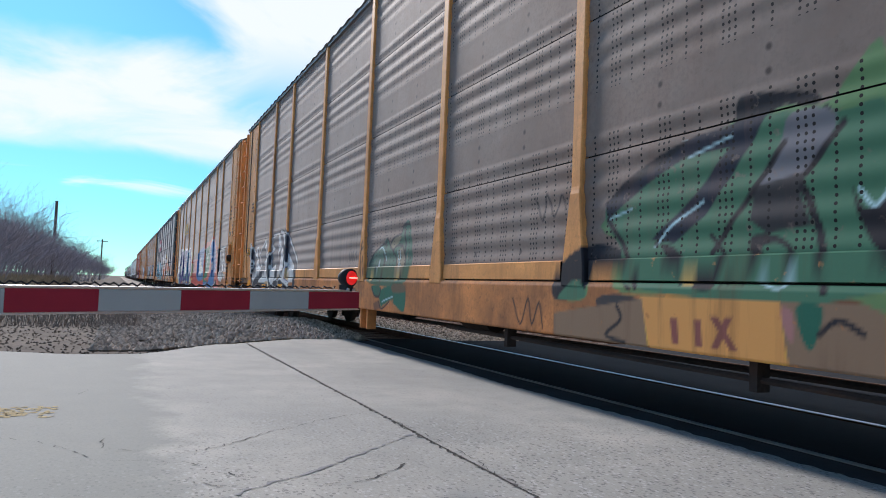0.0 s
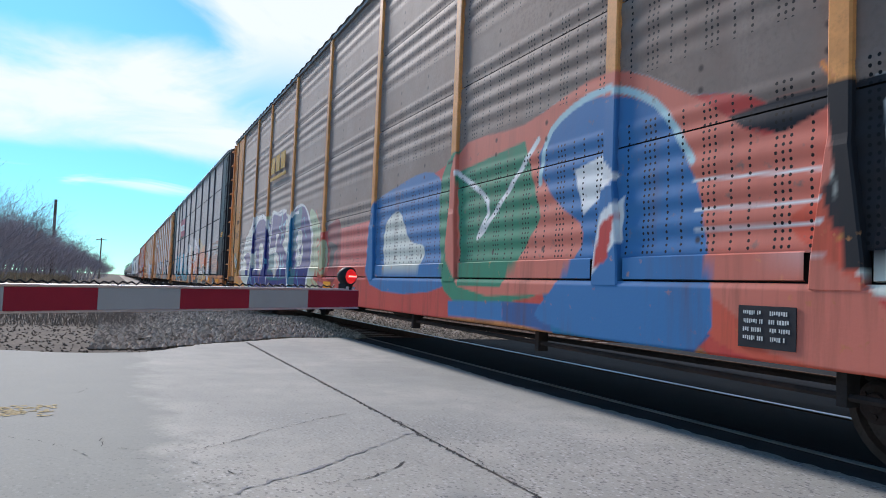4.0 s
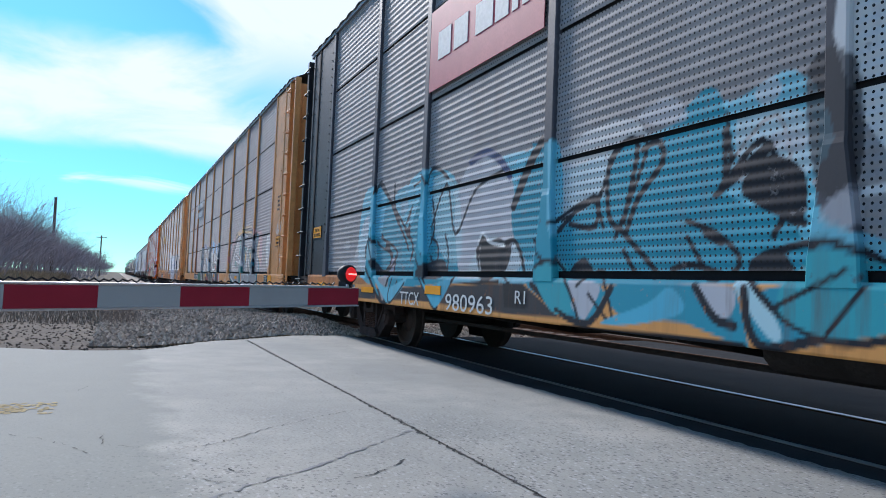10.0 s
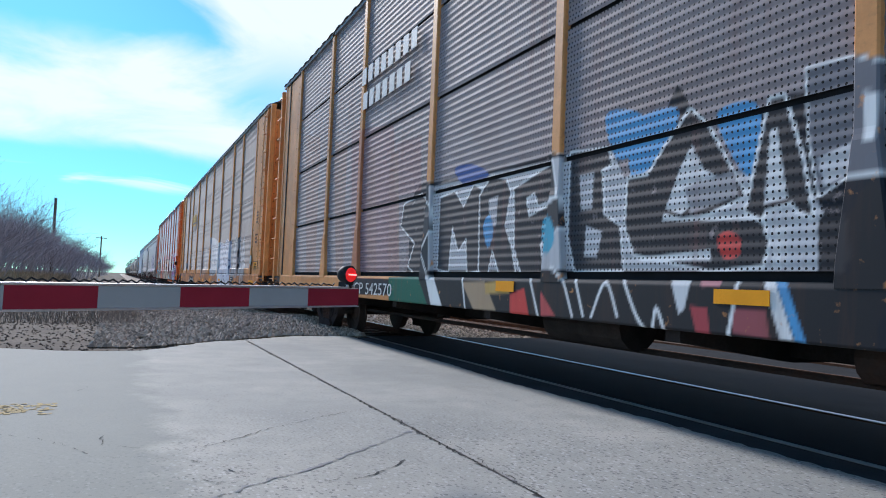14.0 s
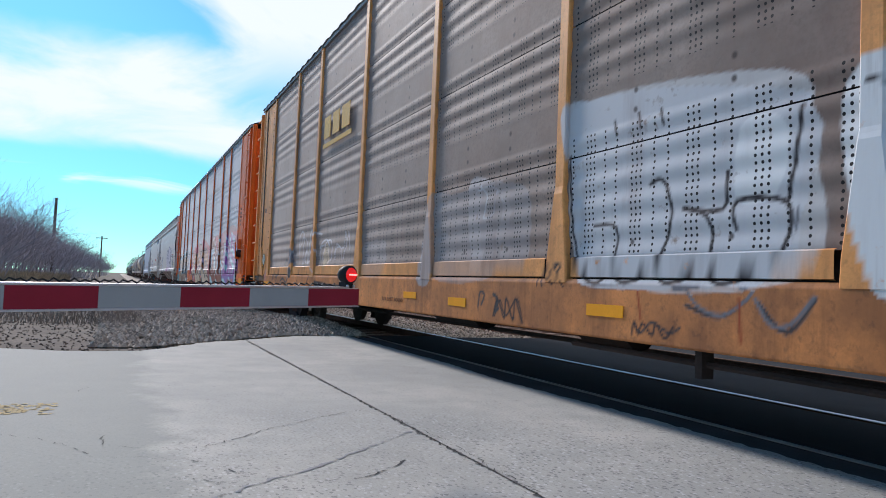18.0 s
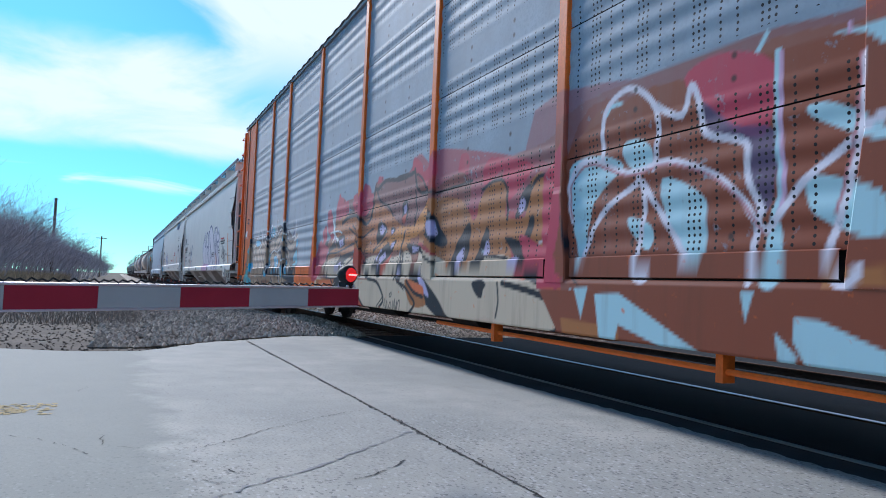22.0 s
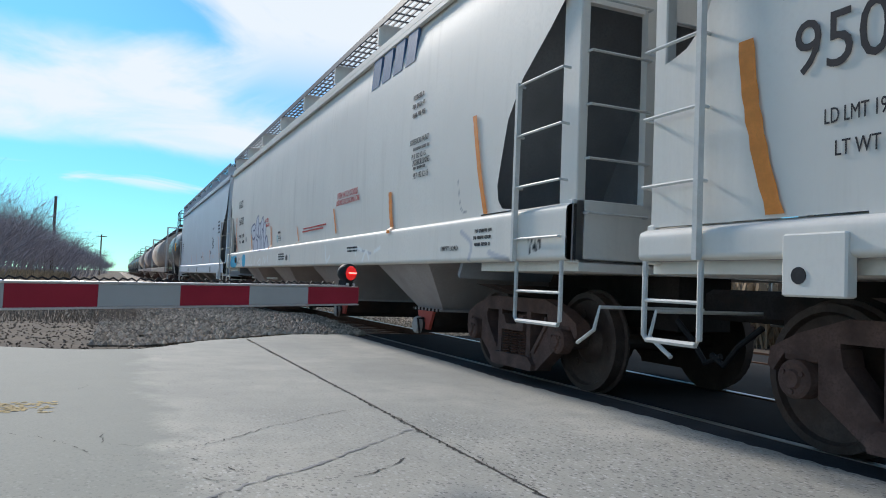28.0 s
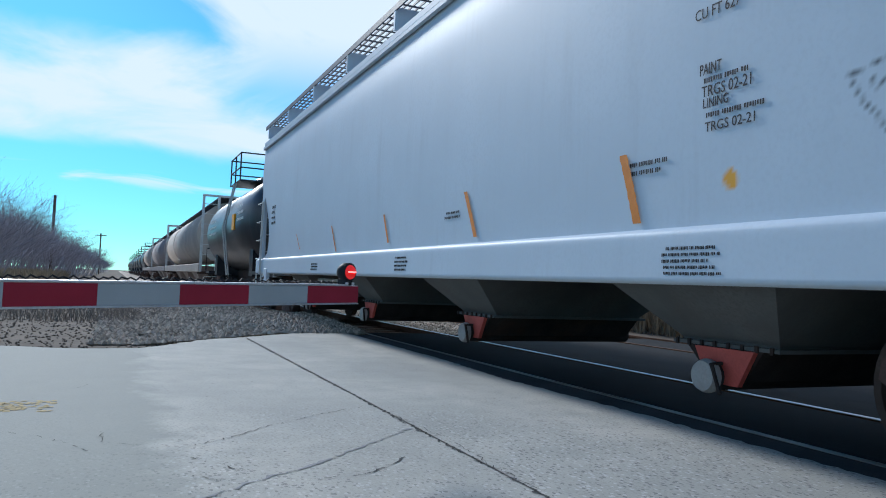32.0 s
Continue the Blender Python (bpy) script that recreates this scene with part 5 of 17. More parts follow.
def ribbed_hopper(place, length, label, paint, tall=4.3):
    """A far covered hopper with a rounded side, end frames and ladders."""
    car = thing("covered_hopper_car", label, "railroad car", "freight cars of the train")
    MOVERS.append((car, place))
    h, w = length / 2, 1.56
    arc = [(-w * math.cos(a), 2.75 + 1.5 * math.sin(a)) for a in np.linspace(-0.95, math.pi + 0.95, 22)]
    part("side_shell", Shape().loft([[(-h + 1.0, y, z) for y, z in arc], [(h - 1.0, y, z) for y, z in arc]]), paint, car, "", True)
    for x in (-h + 1.02, -h / 3, h / 3, h - 1.02):
        part("side_rib", Shape().loft([[(x - 0.05, y * 1.015, z) for y, z in arc], [(x + 0.05, y * 1.015, z) for y, z in arc]]), paint, car)
    part("side_sill", Shape().box(-h, h, -w, -w + 0.12, 0.98, 1.35, 0.02), paint, car)
    part("side_sill", Shape().box(-h, h, w - 0.12, w, 0.98, 1.35, 0.02), paint, car)
    part("walkway_grating", Shape().box(-h, h, -0.75, 0.75, 4.36, 4.4), DARKGREY, car)
    for sgn in (-1, 1):
        for y in (-w + 0.1, -w + 0.75, w - 0.75, w - 0.1):
            part("end_post", Shape().box(sgn * h - 0.05, sgn * h + 0.05, y - 0.05, y + 0.05, 1.0, 4.4), GREY_PIPE, car)
        for k in range(7):
            part("end_rung", Shape().tube([(sgn * h, -w + 0.1, 1.3 + 0.45 * k), (sgn * h, -w + 0.75, 1.3 + 0.45 * k)], 0.015, 6), GREY_PIPE, car)
        part("end_frame", Shape().box(sgn * h - 0.04, sgn * h + 0.04, -w + 0.05, w - 0.05, 4.33, 4.42), GREY_PIPE, car)
        part("end_platform", Shape().box(min(sgn * h, sgn * (h - 1.3)), max(sgn * h, sgn * (h - 1.3)), -w + 0.1, w - 0.1, 0.9, 1.02), UNDER, car)
        coupler(car, sgn * h, sgn)
        truck(car, sgn * (h - 1.9), 0.457)
    for k in range(3):
        c = (k - 1) * (length - 7) / 3
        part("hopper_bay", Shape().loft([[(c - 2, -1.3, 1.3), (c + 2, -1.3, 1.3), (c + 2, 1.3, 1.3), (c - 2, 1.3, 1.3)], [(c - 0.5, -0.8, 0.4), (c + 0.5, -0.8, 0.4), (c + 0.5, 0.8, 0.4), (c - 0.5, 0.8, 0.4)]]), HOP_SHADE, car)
    part("centre_sill", Shape().box(-h, h, -0.3, 0.3, 0.6, 0.95), UNDER, car)
    return car


def tank_car(place, length, label, first=True):
    car = thing("tank_car", label, "railroad car", "freight cars of the train")
    MOVERS.append((car, place))
    h, r, c = length / 2, 1.48, 2.55
    ring = lambda x, k: [(x, k * r * math.cos(a), c + k * r * math.sin(a)) for a in (2 * math.pi * j / 36 for j in range(36))]
    stops = [(-h + 0.55, 0.3), (-h + 0.62, 0.6), (-h + 0.8, 0.85), (-h + 1.05, 1.0), (-2, 1.0), (2, 1.0), (h - 1.05, 1.0), (h - 0.8, 0.85), (h - 0.62, 0.6), (h - 0.55, 0.3)]
    part("tank_shell", Shape().loft([ring(x, k) for x, k in stops]), TANK_BLACK, car, "glossy black tank shell", True)
    part("dome", Shape().turned((0, 0), [(0, 0.5), (0.35, 0.5), (0.42, 0.42)], 20), TANK_BLACK, car).matrix_basis = pose(0, 0, c + r - 0.1, 90)
    # railed platform round the dome
    z0 = c + r + 0.05
    part("platform_floor", Shape().box(-1.1, 1.1, -1.2, 1.2, z0, z0 + 0.05), BLACK, car)
    for z in (z0 + 0.45, z0 + 0.95):
        part("platform_rail", Shape().tube([(-1.1, -1.2, z), (1.1, -1.2, z), (1.1, 1.2, z), (-1.1, 1.2, z), (-1.1, -1.2, z)], 0.025, 6), BLACK, car)
    for x in (-1.1, 0, 1.1):
        for y in (-1.2, 1.2):
            part("platform_post", Shape().tube([(x, y, z0), (x, y, z0 + 0.95)], 0.025, 6), BLACK, car)
    part("side_ladder", Shape().tube([(-0.25, -1.3, 0.9), (-0.25, -1.52, c), (-0.25, -1.2, z0)], 0.025, 6).tube([(0.25, -1.3, 0.9), (0.25, -1.52, c), (0.25, -1.2, z0)], 0.025, 6), GREY_PIPE, car)
    part("hazard_placard", Shape().box(h - 4.4, h - 3.9, -r - 0.03, -r + 0.02, 2.35, 2.85), REFLECT, car, "yellow warning placard")
    bars(h - 3.4, 2.5, 1.4, 0.6, 3, -r - 0.02, LETTER_WHITE, car, 4)
    bars(-h + 2, 2.3, 2.2, 0.7, 3, -r - 0.02, LETTER_WHITE, car, 5)
    part("centre_sill", Shape().box(-h, h, -0.4, 0.4, 0.7, 1.1), UNDER, car)
    for sgn in (-1, 1):
        part("end_platform", Shape().box(min(sgn * h, sgn * (h - 1.2)), max(sgn * h, sgn * (h - 1.2)), -1.35, 1.35, 0.95, 1.05), BLACK, car)
        part("end_rail", Shape().tube([(sgn * h, -1.35, 1.05), (sgn * h, -1.35, 2.0), (sgn * h, 1.35, 2.0), (sgn * h, 1.35, 1.05)], 0.03, 6), BLACK, car)
        part("tank_saddle", Shape().box(sgn * (h - 2.2) - 0.3, sgn * (h - 2.2) + 0.3, -1.2, 1.2, 0.9, 1.7), BLACK, car)
        coupler(car, sgn * h, sgn)
        truck(car, sgn * (h - 1.9), 0.457)
    return car


# ---- sprayed paint: shapes by car, in metres along the car and above the rails ----
PAINT = {
    "blue": (0.05, 0.19, 0.42), "blue2": (0.05, 0.12, 0.3), "bluep": (0.06, 0.12, 0.36), "bluep2": (0.015, 0.17, 0.32), "blush": (0.62, 0.46, 0.33), "blush2": (0.64, 0.5, 0.36),
    "brownp": (0.3, 0.11, 0.075), "cyan": (0.16, 0.5, 0.62), "cyan2": (0.13, 0.4, 0.46), "cyanl": (0.1, 0.45, 0.6), "gold": (0.68, 0.4, 0.07), "green": (0.12, 0.26, 0.11),
    "green2": (0.05, 0.26, 0.15), "greenf": (0.07, 0.19, 0.115), "grey": (0.22, 0.23, 0.27), "grey2": (0.4, 0.39, 0.36), "greyd": (0.18, 0.18, 0.2), "greyw": (0.5, 0.5, 0.53),
    "greyw2": (0.36, 0.35, 0.36), "grn": (0.04, 0.2, 0.12), "ink": (0.018, 0.022, 0.03), "ink2": (0.05, 0.048, 0.052), "ink3": (0.025, 0.025, 0.028), "khaki": (0.37, 0.25, 0.165), "khaki2": (0.26, 0.165, 0.105),
    "lav": (0.76, 0.7, 0.75), "lav2": (0.6, 0.61, 0.68), "lilac": (0.5, 0.43, 0.62), "ltgreen": (0.5, 0.62, 0.38), "ltpurp": (0.42, 0.25, 0.36), "maroon": (0.32, 0.09, 0.1),
    "mauve": (0.27, 0.12, 0.11), "maroon2": (0.27, 0.09, 0.075), "navy": (0.025, 0.035, 0.2), "navy2": (0.045, 0.05, 0.15), "navyd": (0.06, 0.09, 0.2), "ochre": (0.55, 0.36, 0.12), "ochre2": (0.42, 0.26, 0.12),
    "orange": (0.66, 0.26, 0.07), "orange2": (0.7, 0.17, 0.06), "orange3": (0.5, 0.17, 0.06), "orangec": (0.68, 0.24, 0.06), "orangec2": (0.8, 0.38, 0.05), "orangeh": (0.72, 0.42, 0.14),
    "pinkh": (0.6, 0.25, 0.28), "pinkl": (0.66, 0.42, 0.58), "pinkr": (0.52, 0.06, 0.1), "purp": (0.3, 0.2, 0.45), "purple": (0.36, 0.12, 0.36), "purple2": (0.25, 0.1, 0.25),
    "red": (0.62, 0.07, 0.06), "red2": (0.7, 0.2, 0.14), "redd": (0.26, 0.025, 0.03), "redd2": (0.12, 0.02, 0.025), "redk": (0.42, 0.05, 0.07), "redo": (0.5, 0.08, 0.05),
    "redp": (0.42, 0.07, 0.08), "redpk": (0.5, 0.2, 0.22), "redr": (0.7, 0.12, 0.07), "redw": (0.55, 0.1, 0.1), "rustb": (0.2, 0.09, 0.05), "rustor": (0.42, 0.16, 0.055),
    "rustr": (0.33, 0.06, 0.02), "rustw": (0.33, 0.17, 0.12), "silver": (0.33, 0.32, 0.33), "silverd": (0.28, 0.28, 0.3), "skyb": (0.1, 0.34, 0.62), "skyb2": (0.09, 0.4, 0.55),
    "skyb3": (0.04, 0.42, 0.66), "skyw": (0.45, 0.66, 0.7), "slate": (0.025, 0.024, 0.03), "slateb": (0.022, 0.03, 0.05), "orangef": (0.8, 0.16, 0.02), "rustr2": (0.27, 0.075, 0.04), "cyan3": (0.035, 0.3, 0.4), "yel": (0.72, 0.33, 0.1), "green3": (0.02, 0.13, 0.085), "tan": (0.56, 0.4, 0.22), "tan2": (0.42, 0.3, 0.19),
    "teal": (0.02, 0.19, 0.24), "tealb": (0.01, 0.14, 0.2), "tealc": (0.05, 0.36, 0.42), "tealp": (0.04, 0.2, 0.2), "white": (0.74, 0.74, 0.72), "white2": (0.66, 0.68, 0.6),
    "whiteb": (0.82, 0.82, 0.8), "whitew": (0.7, 0.7, 0.69), "whitew2": (0.55, 0.55, 0.56), "yellowp": (0.66, 0.5, 0.26), "yelt": (0.62, 0.5, 0.15),
}
CANS = {k: [] for k in "abcdefghi"}


def rounded(p, closed):
    """A smooth curve through the points p."""
    n, out = len(p), []
    for i in range(n if closed else n - 1):
        a, b, c, d = (p[(i + k) % n] if closed else p[min(max(i + k, 0), n - 1)] for k in (-1, 0, 1, 2))
        for t in (0, 0.25, 0.5, 0.75):
            out.append(0.5 * (2 * b + (c - a) * t + (2 * a - 5 * b + 4 * c - d) * t * t + (3 * b - a - 3 * c + d) * t ** 3))
    if not closed:
        out.append(p[-1])
    return np.array(out)


def spray(car, colour, cover, width, xz, smooth, closed):
    p = np.array(xz, float).reshape(-1, 2)
    if smooth and len(p) > 2:
        p = rounded(p, closed)
    r = width / 2 + 0.05
    CANS[car].append((PAINT[colour], cover, width, closed, p, p.min(0) - r, p.max(0) + r))


def blob(car, colour, cover, *xz):
    spray(car, colour, cover, 0, xz, True, True)


def patch(car, colour, cover, *xz):
    spray(car, colour, cover, 0, xz, False, True)


def curl(car, colour, width, *xz):
    spray(car, colour, 1, width, xz, True, False)


def dash(car, colour, width, *xz):
    spray(car, colour, 1, width, xz, False, False)


def sprayed(car):
    """The colours with cover that the shapes of a car leave at places x, z."""
    def colours(x, z):
        out = np.zeros((len(x), 4))
        for colour, cover, width, closed, p, lo, hi in CANS[car]:
            k = np.nonzero((x > lo[0]) & (x < hi[0]) & (z > lo[1]) & (z < hi[1]))[0]
            if not len(k):
                continue
            q = np.stack([x[k], z[k]], -1)
            a = p if closed else p[:-1]
            b = np.roll(p, -1, 0) if closed else p[1:]
            d = b - a
            w = q[:, None, :] - a[None]
            t = np.clip((w * d[None]).sum(-1) / np.maximum((d * d).sum(-1), 1e-9)[None], 0, 1)
            dist = np.sqrt(((w - t[..., None] * d[None]) ** 2).sum(-1).min(1))
            if closed:
                up = (a[None, :, 1] <= q[:, None, 1]) != (b[None, :, 1] <= q[:, None, 1])
                cut = a[None, :, 0] + (q[:, None, 1] - a[None, :, 1]) / np.where(np.abs(d[None, :, 1]) < 1e-9, 1e-9, d[None, :, 1]) * d[None, :, 0]
                inside = (up & (cut > q[:, None, 0])).sum(1) % 2 == 1
                f = np.clip(0.5 + np.where(inside, dist, -dist) / 0.014, 0, 1)
            else:
                f = np.clip(0.5 + (width / 2 - dist) / 0.012, 0, 1)
            f = (f * cover)[:, None]
            keep = out[k]
            full = np.maximum(keep[:, 3:], f)
            tone = np.where(keep[:, 3:] > 0.01, keep[:, :3] * (1 - f) + np.array(colour) * f, np.array(colour))
            out[k] = np.concatenate([tone, full], -1)
        return out
    return colours


blob("a", "green", 0.92, 4.52, 1.47, 5.05, 1.72, 5.59, 1.91, 6, 2.09, 6.47, 2.01, 6.63, 2.13, 6.84, 2.18, 6.85, 0.67, 6.35, 0.74, 6.31, 0.98, 4.89, 0.95, 4.78, 1.16, 5.01, 1.24)
blob("a", "ink", 1, 4.62, 1.66, 5.04, 1.88, 5.54, 2, 5.83, 2, 5.87, 2.12, 5.96, 2.18, 6.41, 2.09, 6.43, 2.01, 6.17, 2.05, 6.01, 1.81, 5.83, 1.88, 5.5, 1.78, 5.05, 1.68, 4.7, 1.5)
patch("a", "ink", 1, 4.61, 1.5, 4.88, 1.61, 5.02, 1.2, 4.81, 1.28)
blob("a", "ink", 1, 3.96, 0.89, 3.99, 1.12, 4.38, 1.32, 4.74, 1.29, 4.98, 1.16, 4.95, 0.97, 4.75, 1.1, 4.47, 1.16, 4.33, 0.92)
blob("a", "green", 1, 4.13, 0.89, 4.32, 1.12, 4.44, 1.03, 4.4, 0.9)
blob("a", "ink", 1, 5.98, 1.24, 6.02, 1.59, 6.44, 1.66, 6.55, 1.55, 6.52, 1.01, 6.45, 1.01, 6.41, 1.32, 6.3, 1.53, 6.19, 1.52, 6.11, 1.14)
blob("a", "ink", 1, 6.02, 1.38, 6.28, 1.33, 6.31, 1.23, 6.11, 1.2)
curl("a", "ink", 0.05, 5.06, 1.36, 5.55, 1.66, 5.88, 1.94)
curl("a", "ink", 0.055, 5.12, 1.41, 5.33, 1.23, 5.66, 1.4, 5.93, 1.76)
curl("a", "ink", 0.04, 6.5, 1.98, 6.64, 1.78, 6.56, 1.55, 6.62, 1.05)
blob("a", "ink", 1, 6.64, 1.57, 6.84, 1.52, 6.85, 1.27, 6.71, 1.33)
curl("a", "white", 0.018, 6.64, 1.54, 6.71, 1.38, 6.83, 1.49)
curl("a", "white", 0.014, 4.67, 1.46, 4.81, 1.28, 5.01, 1.16)
blob("a", "ink2", 1, 4.55, 0.9, 5.05, 0.92, 5.15, 0.6, 4.84, 0.6)
blob("a", "rustb", 1, 6.31, 0.94, 6.77, 0.94, 6.83, 0.61, 6.35, 0.62)
patch("a", "gold", 1, 5.07, 0.94, 6.26, 0.95, 6.32, 0.58, 5.16, 0.6)
dash("a", "rustr", 0.05, 5.29, 0.81, 5.5, 0.81)
dash("a", "rustr", 0.05, 5.4, 0.8, 5.46, 0.61)
dash("a", "rustr", 0.05, 5.54, 0.81, 5.74, 0.81)
dash("a", "rustr", 0.05, 5.63, 0.8, 5.69, 0.62)
dash("a", "rustr", 0.05, 5.75, 0.81, 5.95, 0.64)
dash("a", "rustr", 0.05, 5.91, 0.82, 5.77, 0.62)
patch("a", "ink", 1, -11.59, 1.12, -5.99, 1.23, -5.98, 0.66, -6.52, 0.73, -7.51, 0.8, -8.73, 0.74, -10.94, 0.62)
blob("a", "white", 1, -11.85, 1.94, -11.04, 1.67, -10.87, 1.83, -10.59, 1.8, -10.45, 1.69, -9.64, 1.97, -9.54, 1.73, -9.38, 1.62, -9.4, 1.48, -8.8, 1.72, -8.77, 1.9, -8.64, 2.01, -8.01, 2.07, -7.93, 2.01, -7.94, 1.85, -7.85, 1.96, -7.83, 2.08, -7.47, 2.05, -7.41, 1.99, -7.31, 2.06, -7.16, 2.07, -6.99, 2.01, -6.76, 1.86, -6.26, 1.54, -5.99, 1.35, -5.99, 1.04, -6.6, 1.1, -7.41, 1.03, -8.74, 0.92, -10.97, 0.93, -11.46, 1.18, -11.81, 1.53)
blob("a", "ink", 1, -11.67, 1.84, -11, 1.61, -10.82, 1.76, -10.67, 1.74, -10.16, 1.34, -10.51, 1.16, -11.01, 1.42, -11.14, 1.18, -11.54, 1.27, -11.47, 1.53, -11.73, 1.65)
blob("a", "ink", 1, -10.37, 1.65, -9.71, 1.9, -9.59, 1.63, -9.44, 1.59, -9.66, 1.37, -10.1, 1.43, -9.74, 1.33, -9.65, 1.12, -10.17, 1.11, -10.97, 0.99, -10.57, 1.23, -10.01, 1.35, -10.2, 1.52)
blob("a", "ink", 1, -9.32, 1.51, -8.7, 1.67, -8.69, 1.87, -8.55, 1.94, -8.02, 2.02, -7.99, 1.86, -8.1, 1.66, -8.46, 1.65, -8.61, 1.57, -8.27, 1.67, -8.29, 1.28, -8.93, 1.3, -8.98, 1.35, -8.77, 1.49, -9.12, 1.38)
blob("a", "ink", 1, -7.9, 1.8, -7.72, 1.82, -7.66, 1.74, -7.83, 1.65, -7.83, 1.43, -7.65, 1.34, -7.83, 1.15, -7.93, 1.11, -7.99, 1.44)
blob("a", "ink", 1, -7.78, 2.03, -7.47, 2.01, -7.36, 1.77, -7.29, 1.91, -7.14, 2.02, -7, 1.97, -6.78, 1.83, -6.26, 1.5, -5.99, 1.32, -5.99, 0.99, -6.19, 1.04, -6.25, 1.25, -6.46, 1.41, -6.9, 1.58, -6.94, 1.41, -7.12, 1.46, -7.1, 1.31, -7.21, 1.03, -7.38, 0.99, -7.31, 1.14, -7.48, 1.33, -7.54, 1.6, -7.71, 1.78)
blob("a", "ink", 1, -7.07, 1.38, -6.81, 1.37, -6.93, 1.24, -6.93, 0.97, -6.38, 0.92, -5.98, 0.88, -5.99, 0.99, -6.72, 1.04)
blob("a", "white", 1, -6.94, 1.56, -6.65, 1.45, -6.64, 1.2, -6.89, 1.32, -6.87, 1.44)
blob("a", "white", 1, -7.43, 1.67, -7.3, 1.49, -7.24, 1.25, -7.4, 1.33)
blob("a", "white", 1, -7.11, 1.24, -6.94, 1.31, -6.97, 1.07, -7.06, 1, -6.6, 0.86, -6.92, 0.86, -7.18, 0.96)
blob("a", "white", 1, -6.53, 1.35, -6.29, 1.31, -6.19, 1.16, -6.19, 1, -6.45, 1.01)
patch("a", "yellowp", 1, -6.49, 0.98, -6.18, 0.97, -6.18, 0.87, -6.49, 0.85)
patch("a", "yellowp", 1, -7.94, 1.11, -7.69, 1.1, -7.78, 0.98, -7.95, 0.98)
blob("a", "tan", 1, -9.38, 0.91, -8.74, 0.92, -8.65, 0.74, -8.84, 0.54, -9.36, 0.7)
curl("a", "white", 0.03, -9.35, 1.32, -9.09, 1.01, -8.73, 0.74)
curl("a", "white", 0.02, -8.29, 1.28, -8.24, 0.98, -8.17, 0.59)
curl("a", "white", 0.02, -7.82, 1.1, -7.72, 0.95, -7.68, 0.63)
curl("a", "white", 0.025, -11.12, 0.99, -11.18, 0.73, -11, 0.55)
curl("a", "tan", 0.05, -7.4, 0.69, -6.75, 0.61, -6.45, 0.61)
patch("a", "tan", 1, -11.02, 0.68, -10.01, 0.7, -10.12, 0.55, -10.93, 0.53)
curl("a", "purp", 0.05, -12.48, 1.76, -12.17, 1.77, -12.06, 1.67)
curl("a", "purp", 0.04, -12.02, 1.62, -11.89, 1.65)
curl("a", "rustb", 0.014, -11.8, 1.11, -11.84, 1.36, -11.62, 1.43, -11.58, 1.1, -11.76, 1.06)
curl("a", "white", 0.03, -12, 1.94, -11.77, 1.97, -11.4, 1.82, -11.03, 1.68, -10.8, 1.55)
curl("a", "white", 0.03, -11.82, 1.65, -11.63, 1.55, -11.33, 1.37, -11.53, 1.34, -11.55, 1.18, -11.27, 1.1, -11.06, 0.96)
curl("a", "white", 0.03, -10.85, 1.83, -10.63, 1.83, -10.51, 1.68, -10.25, 1.77, -9.85, 1.93)
blob("a", "white", 1, -11.03, 1.5, -10.66, 1.42, -10.38, 1.26, -10.46, 1.2, -10.79, 1.14, -10.83, 1.1, -10.93, 1.31)
blob("a", "white", 1, -10.25, 1.56, -10.15, 1.75, -10.25, 1.62, -10.32, 1.44, -10.28, 1.34, -10.04, 1.33, -10.21, 1.37)
blob("a", "white", 1, -11.06, 0.96, -10.83, 1.03, -10.66, 1.13, -11.02, 1.17, -11.38, 1.14, -11.16, 0.99)
blob("a", "tan", 1, -10.53, 0.86, -10.38, 0.98, -10.24, 0.93, -10.45, 0.85)
blob("b", "blue", 1, 7.08, 2.21, 7.67, 1.96, 7.86, 0.94, 7.34, 0.93)
blob("b", "red", 0.9, -14.16, 1.2, -6.49, 1.82, 1.28, 1.89, 4.01, 2.36, 6.7, 2.36, 8.2, 2.22, 8.7, 1.93, 9.1, 1.52, 9.17, 1.16, 9.52, 0.72, 8.34, 0.55, 7.21, 0.73, 1.56, 0.51, -10.67, 0.42)
blob("b", "blue", 1, 1.26, 2, 2.4, 2.28, 3.57, 2.31, 4.09, 1.83, 4.22, 0.96, 1.48, 0.93)
blob("b", "green2", 1, 4, 2.4, 5.51, 2.4, 5.78, 2.33, 6.02, 1.71, 6.4, 0.98, 4.38, 0.79, 3.85, 1.49)
blob("b", "white", 1, 4.18, 1.22, 5.33, 2.07, 5.6, 1.73, 6.49, 1.82, 6.91, 2.03, 7.05, 1.51, 6.93, 0.99, 6.5, 0.95)
blob("b", "blue", 1, 6.21, 0.94, 5.92, 1.72, 6.35, 2.26, 6.78, 2.45, 7.35, 2.4, 7.75, 2.1, 7.97, 1.59, 7.98, 1, 7.74, 0.63, 6.89, 0.59, 6.76, 0.98)
blob("b", "white", 1, 6.44, 1.12, 6.47, 1.54, 6.91, 1.99, 7.05, 1.65, 7.28, 1.57, 7.09, 1.12, 6.58, 0.98)
blob("b", "red", 1, 6.97, 1.45, 7.11, 1.38, 7.09, 1.12, 6.91, 1.19)
blob("b", "white2", 1, 4.65, 1.71, 5.6, 1.7, 5.44, 1.2, 4.79, 1.05)
blob("b", "white2", 1, 1.93, 1.75, 2.46, 1.92, 2.89, 1.52, 3.4, 1.41, 3.12, 1.13, 2.04, 1.14)
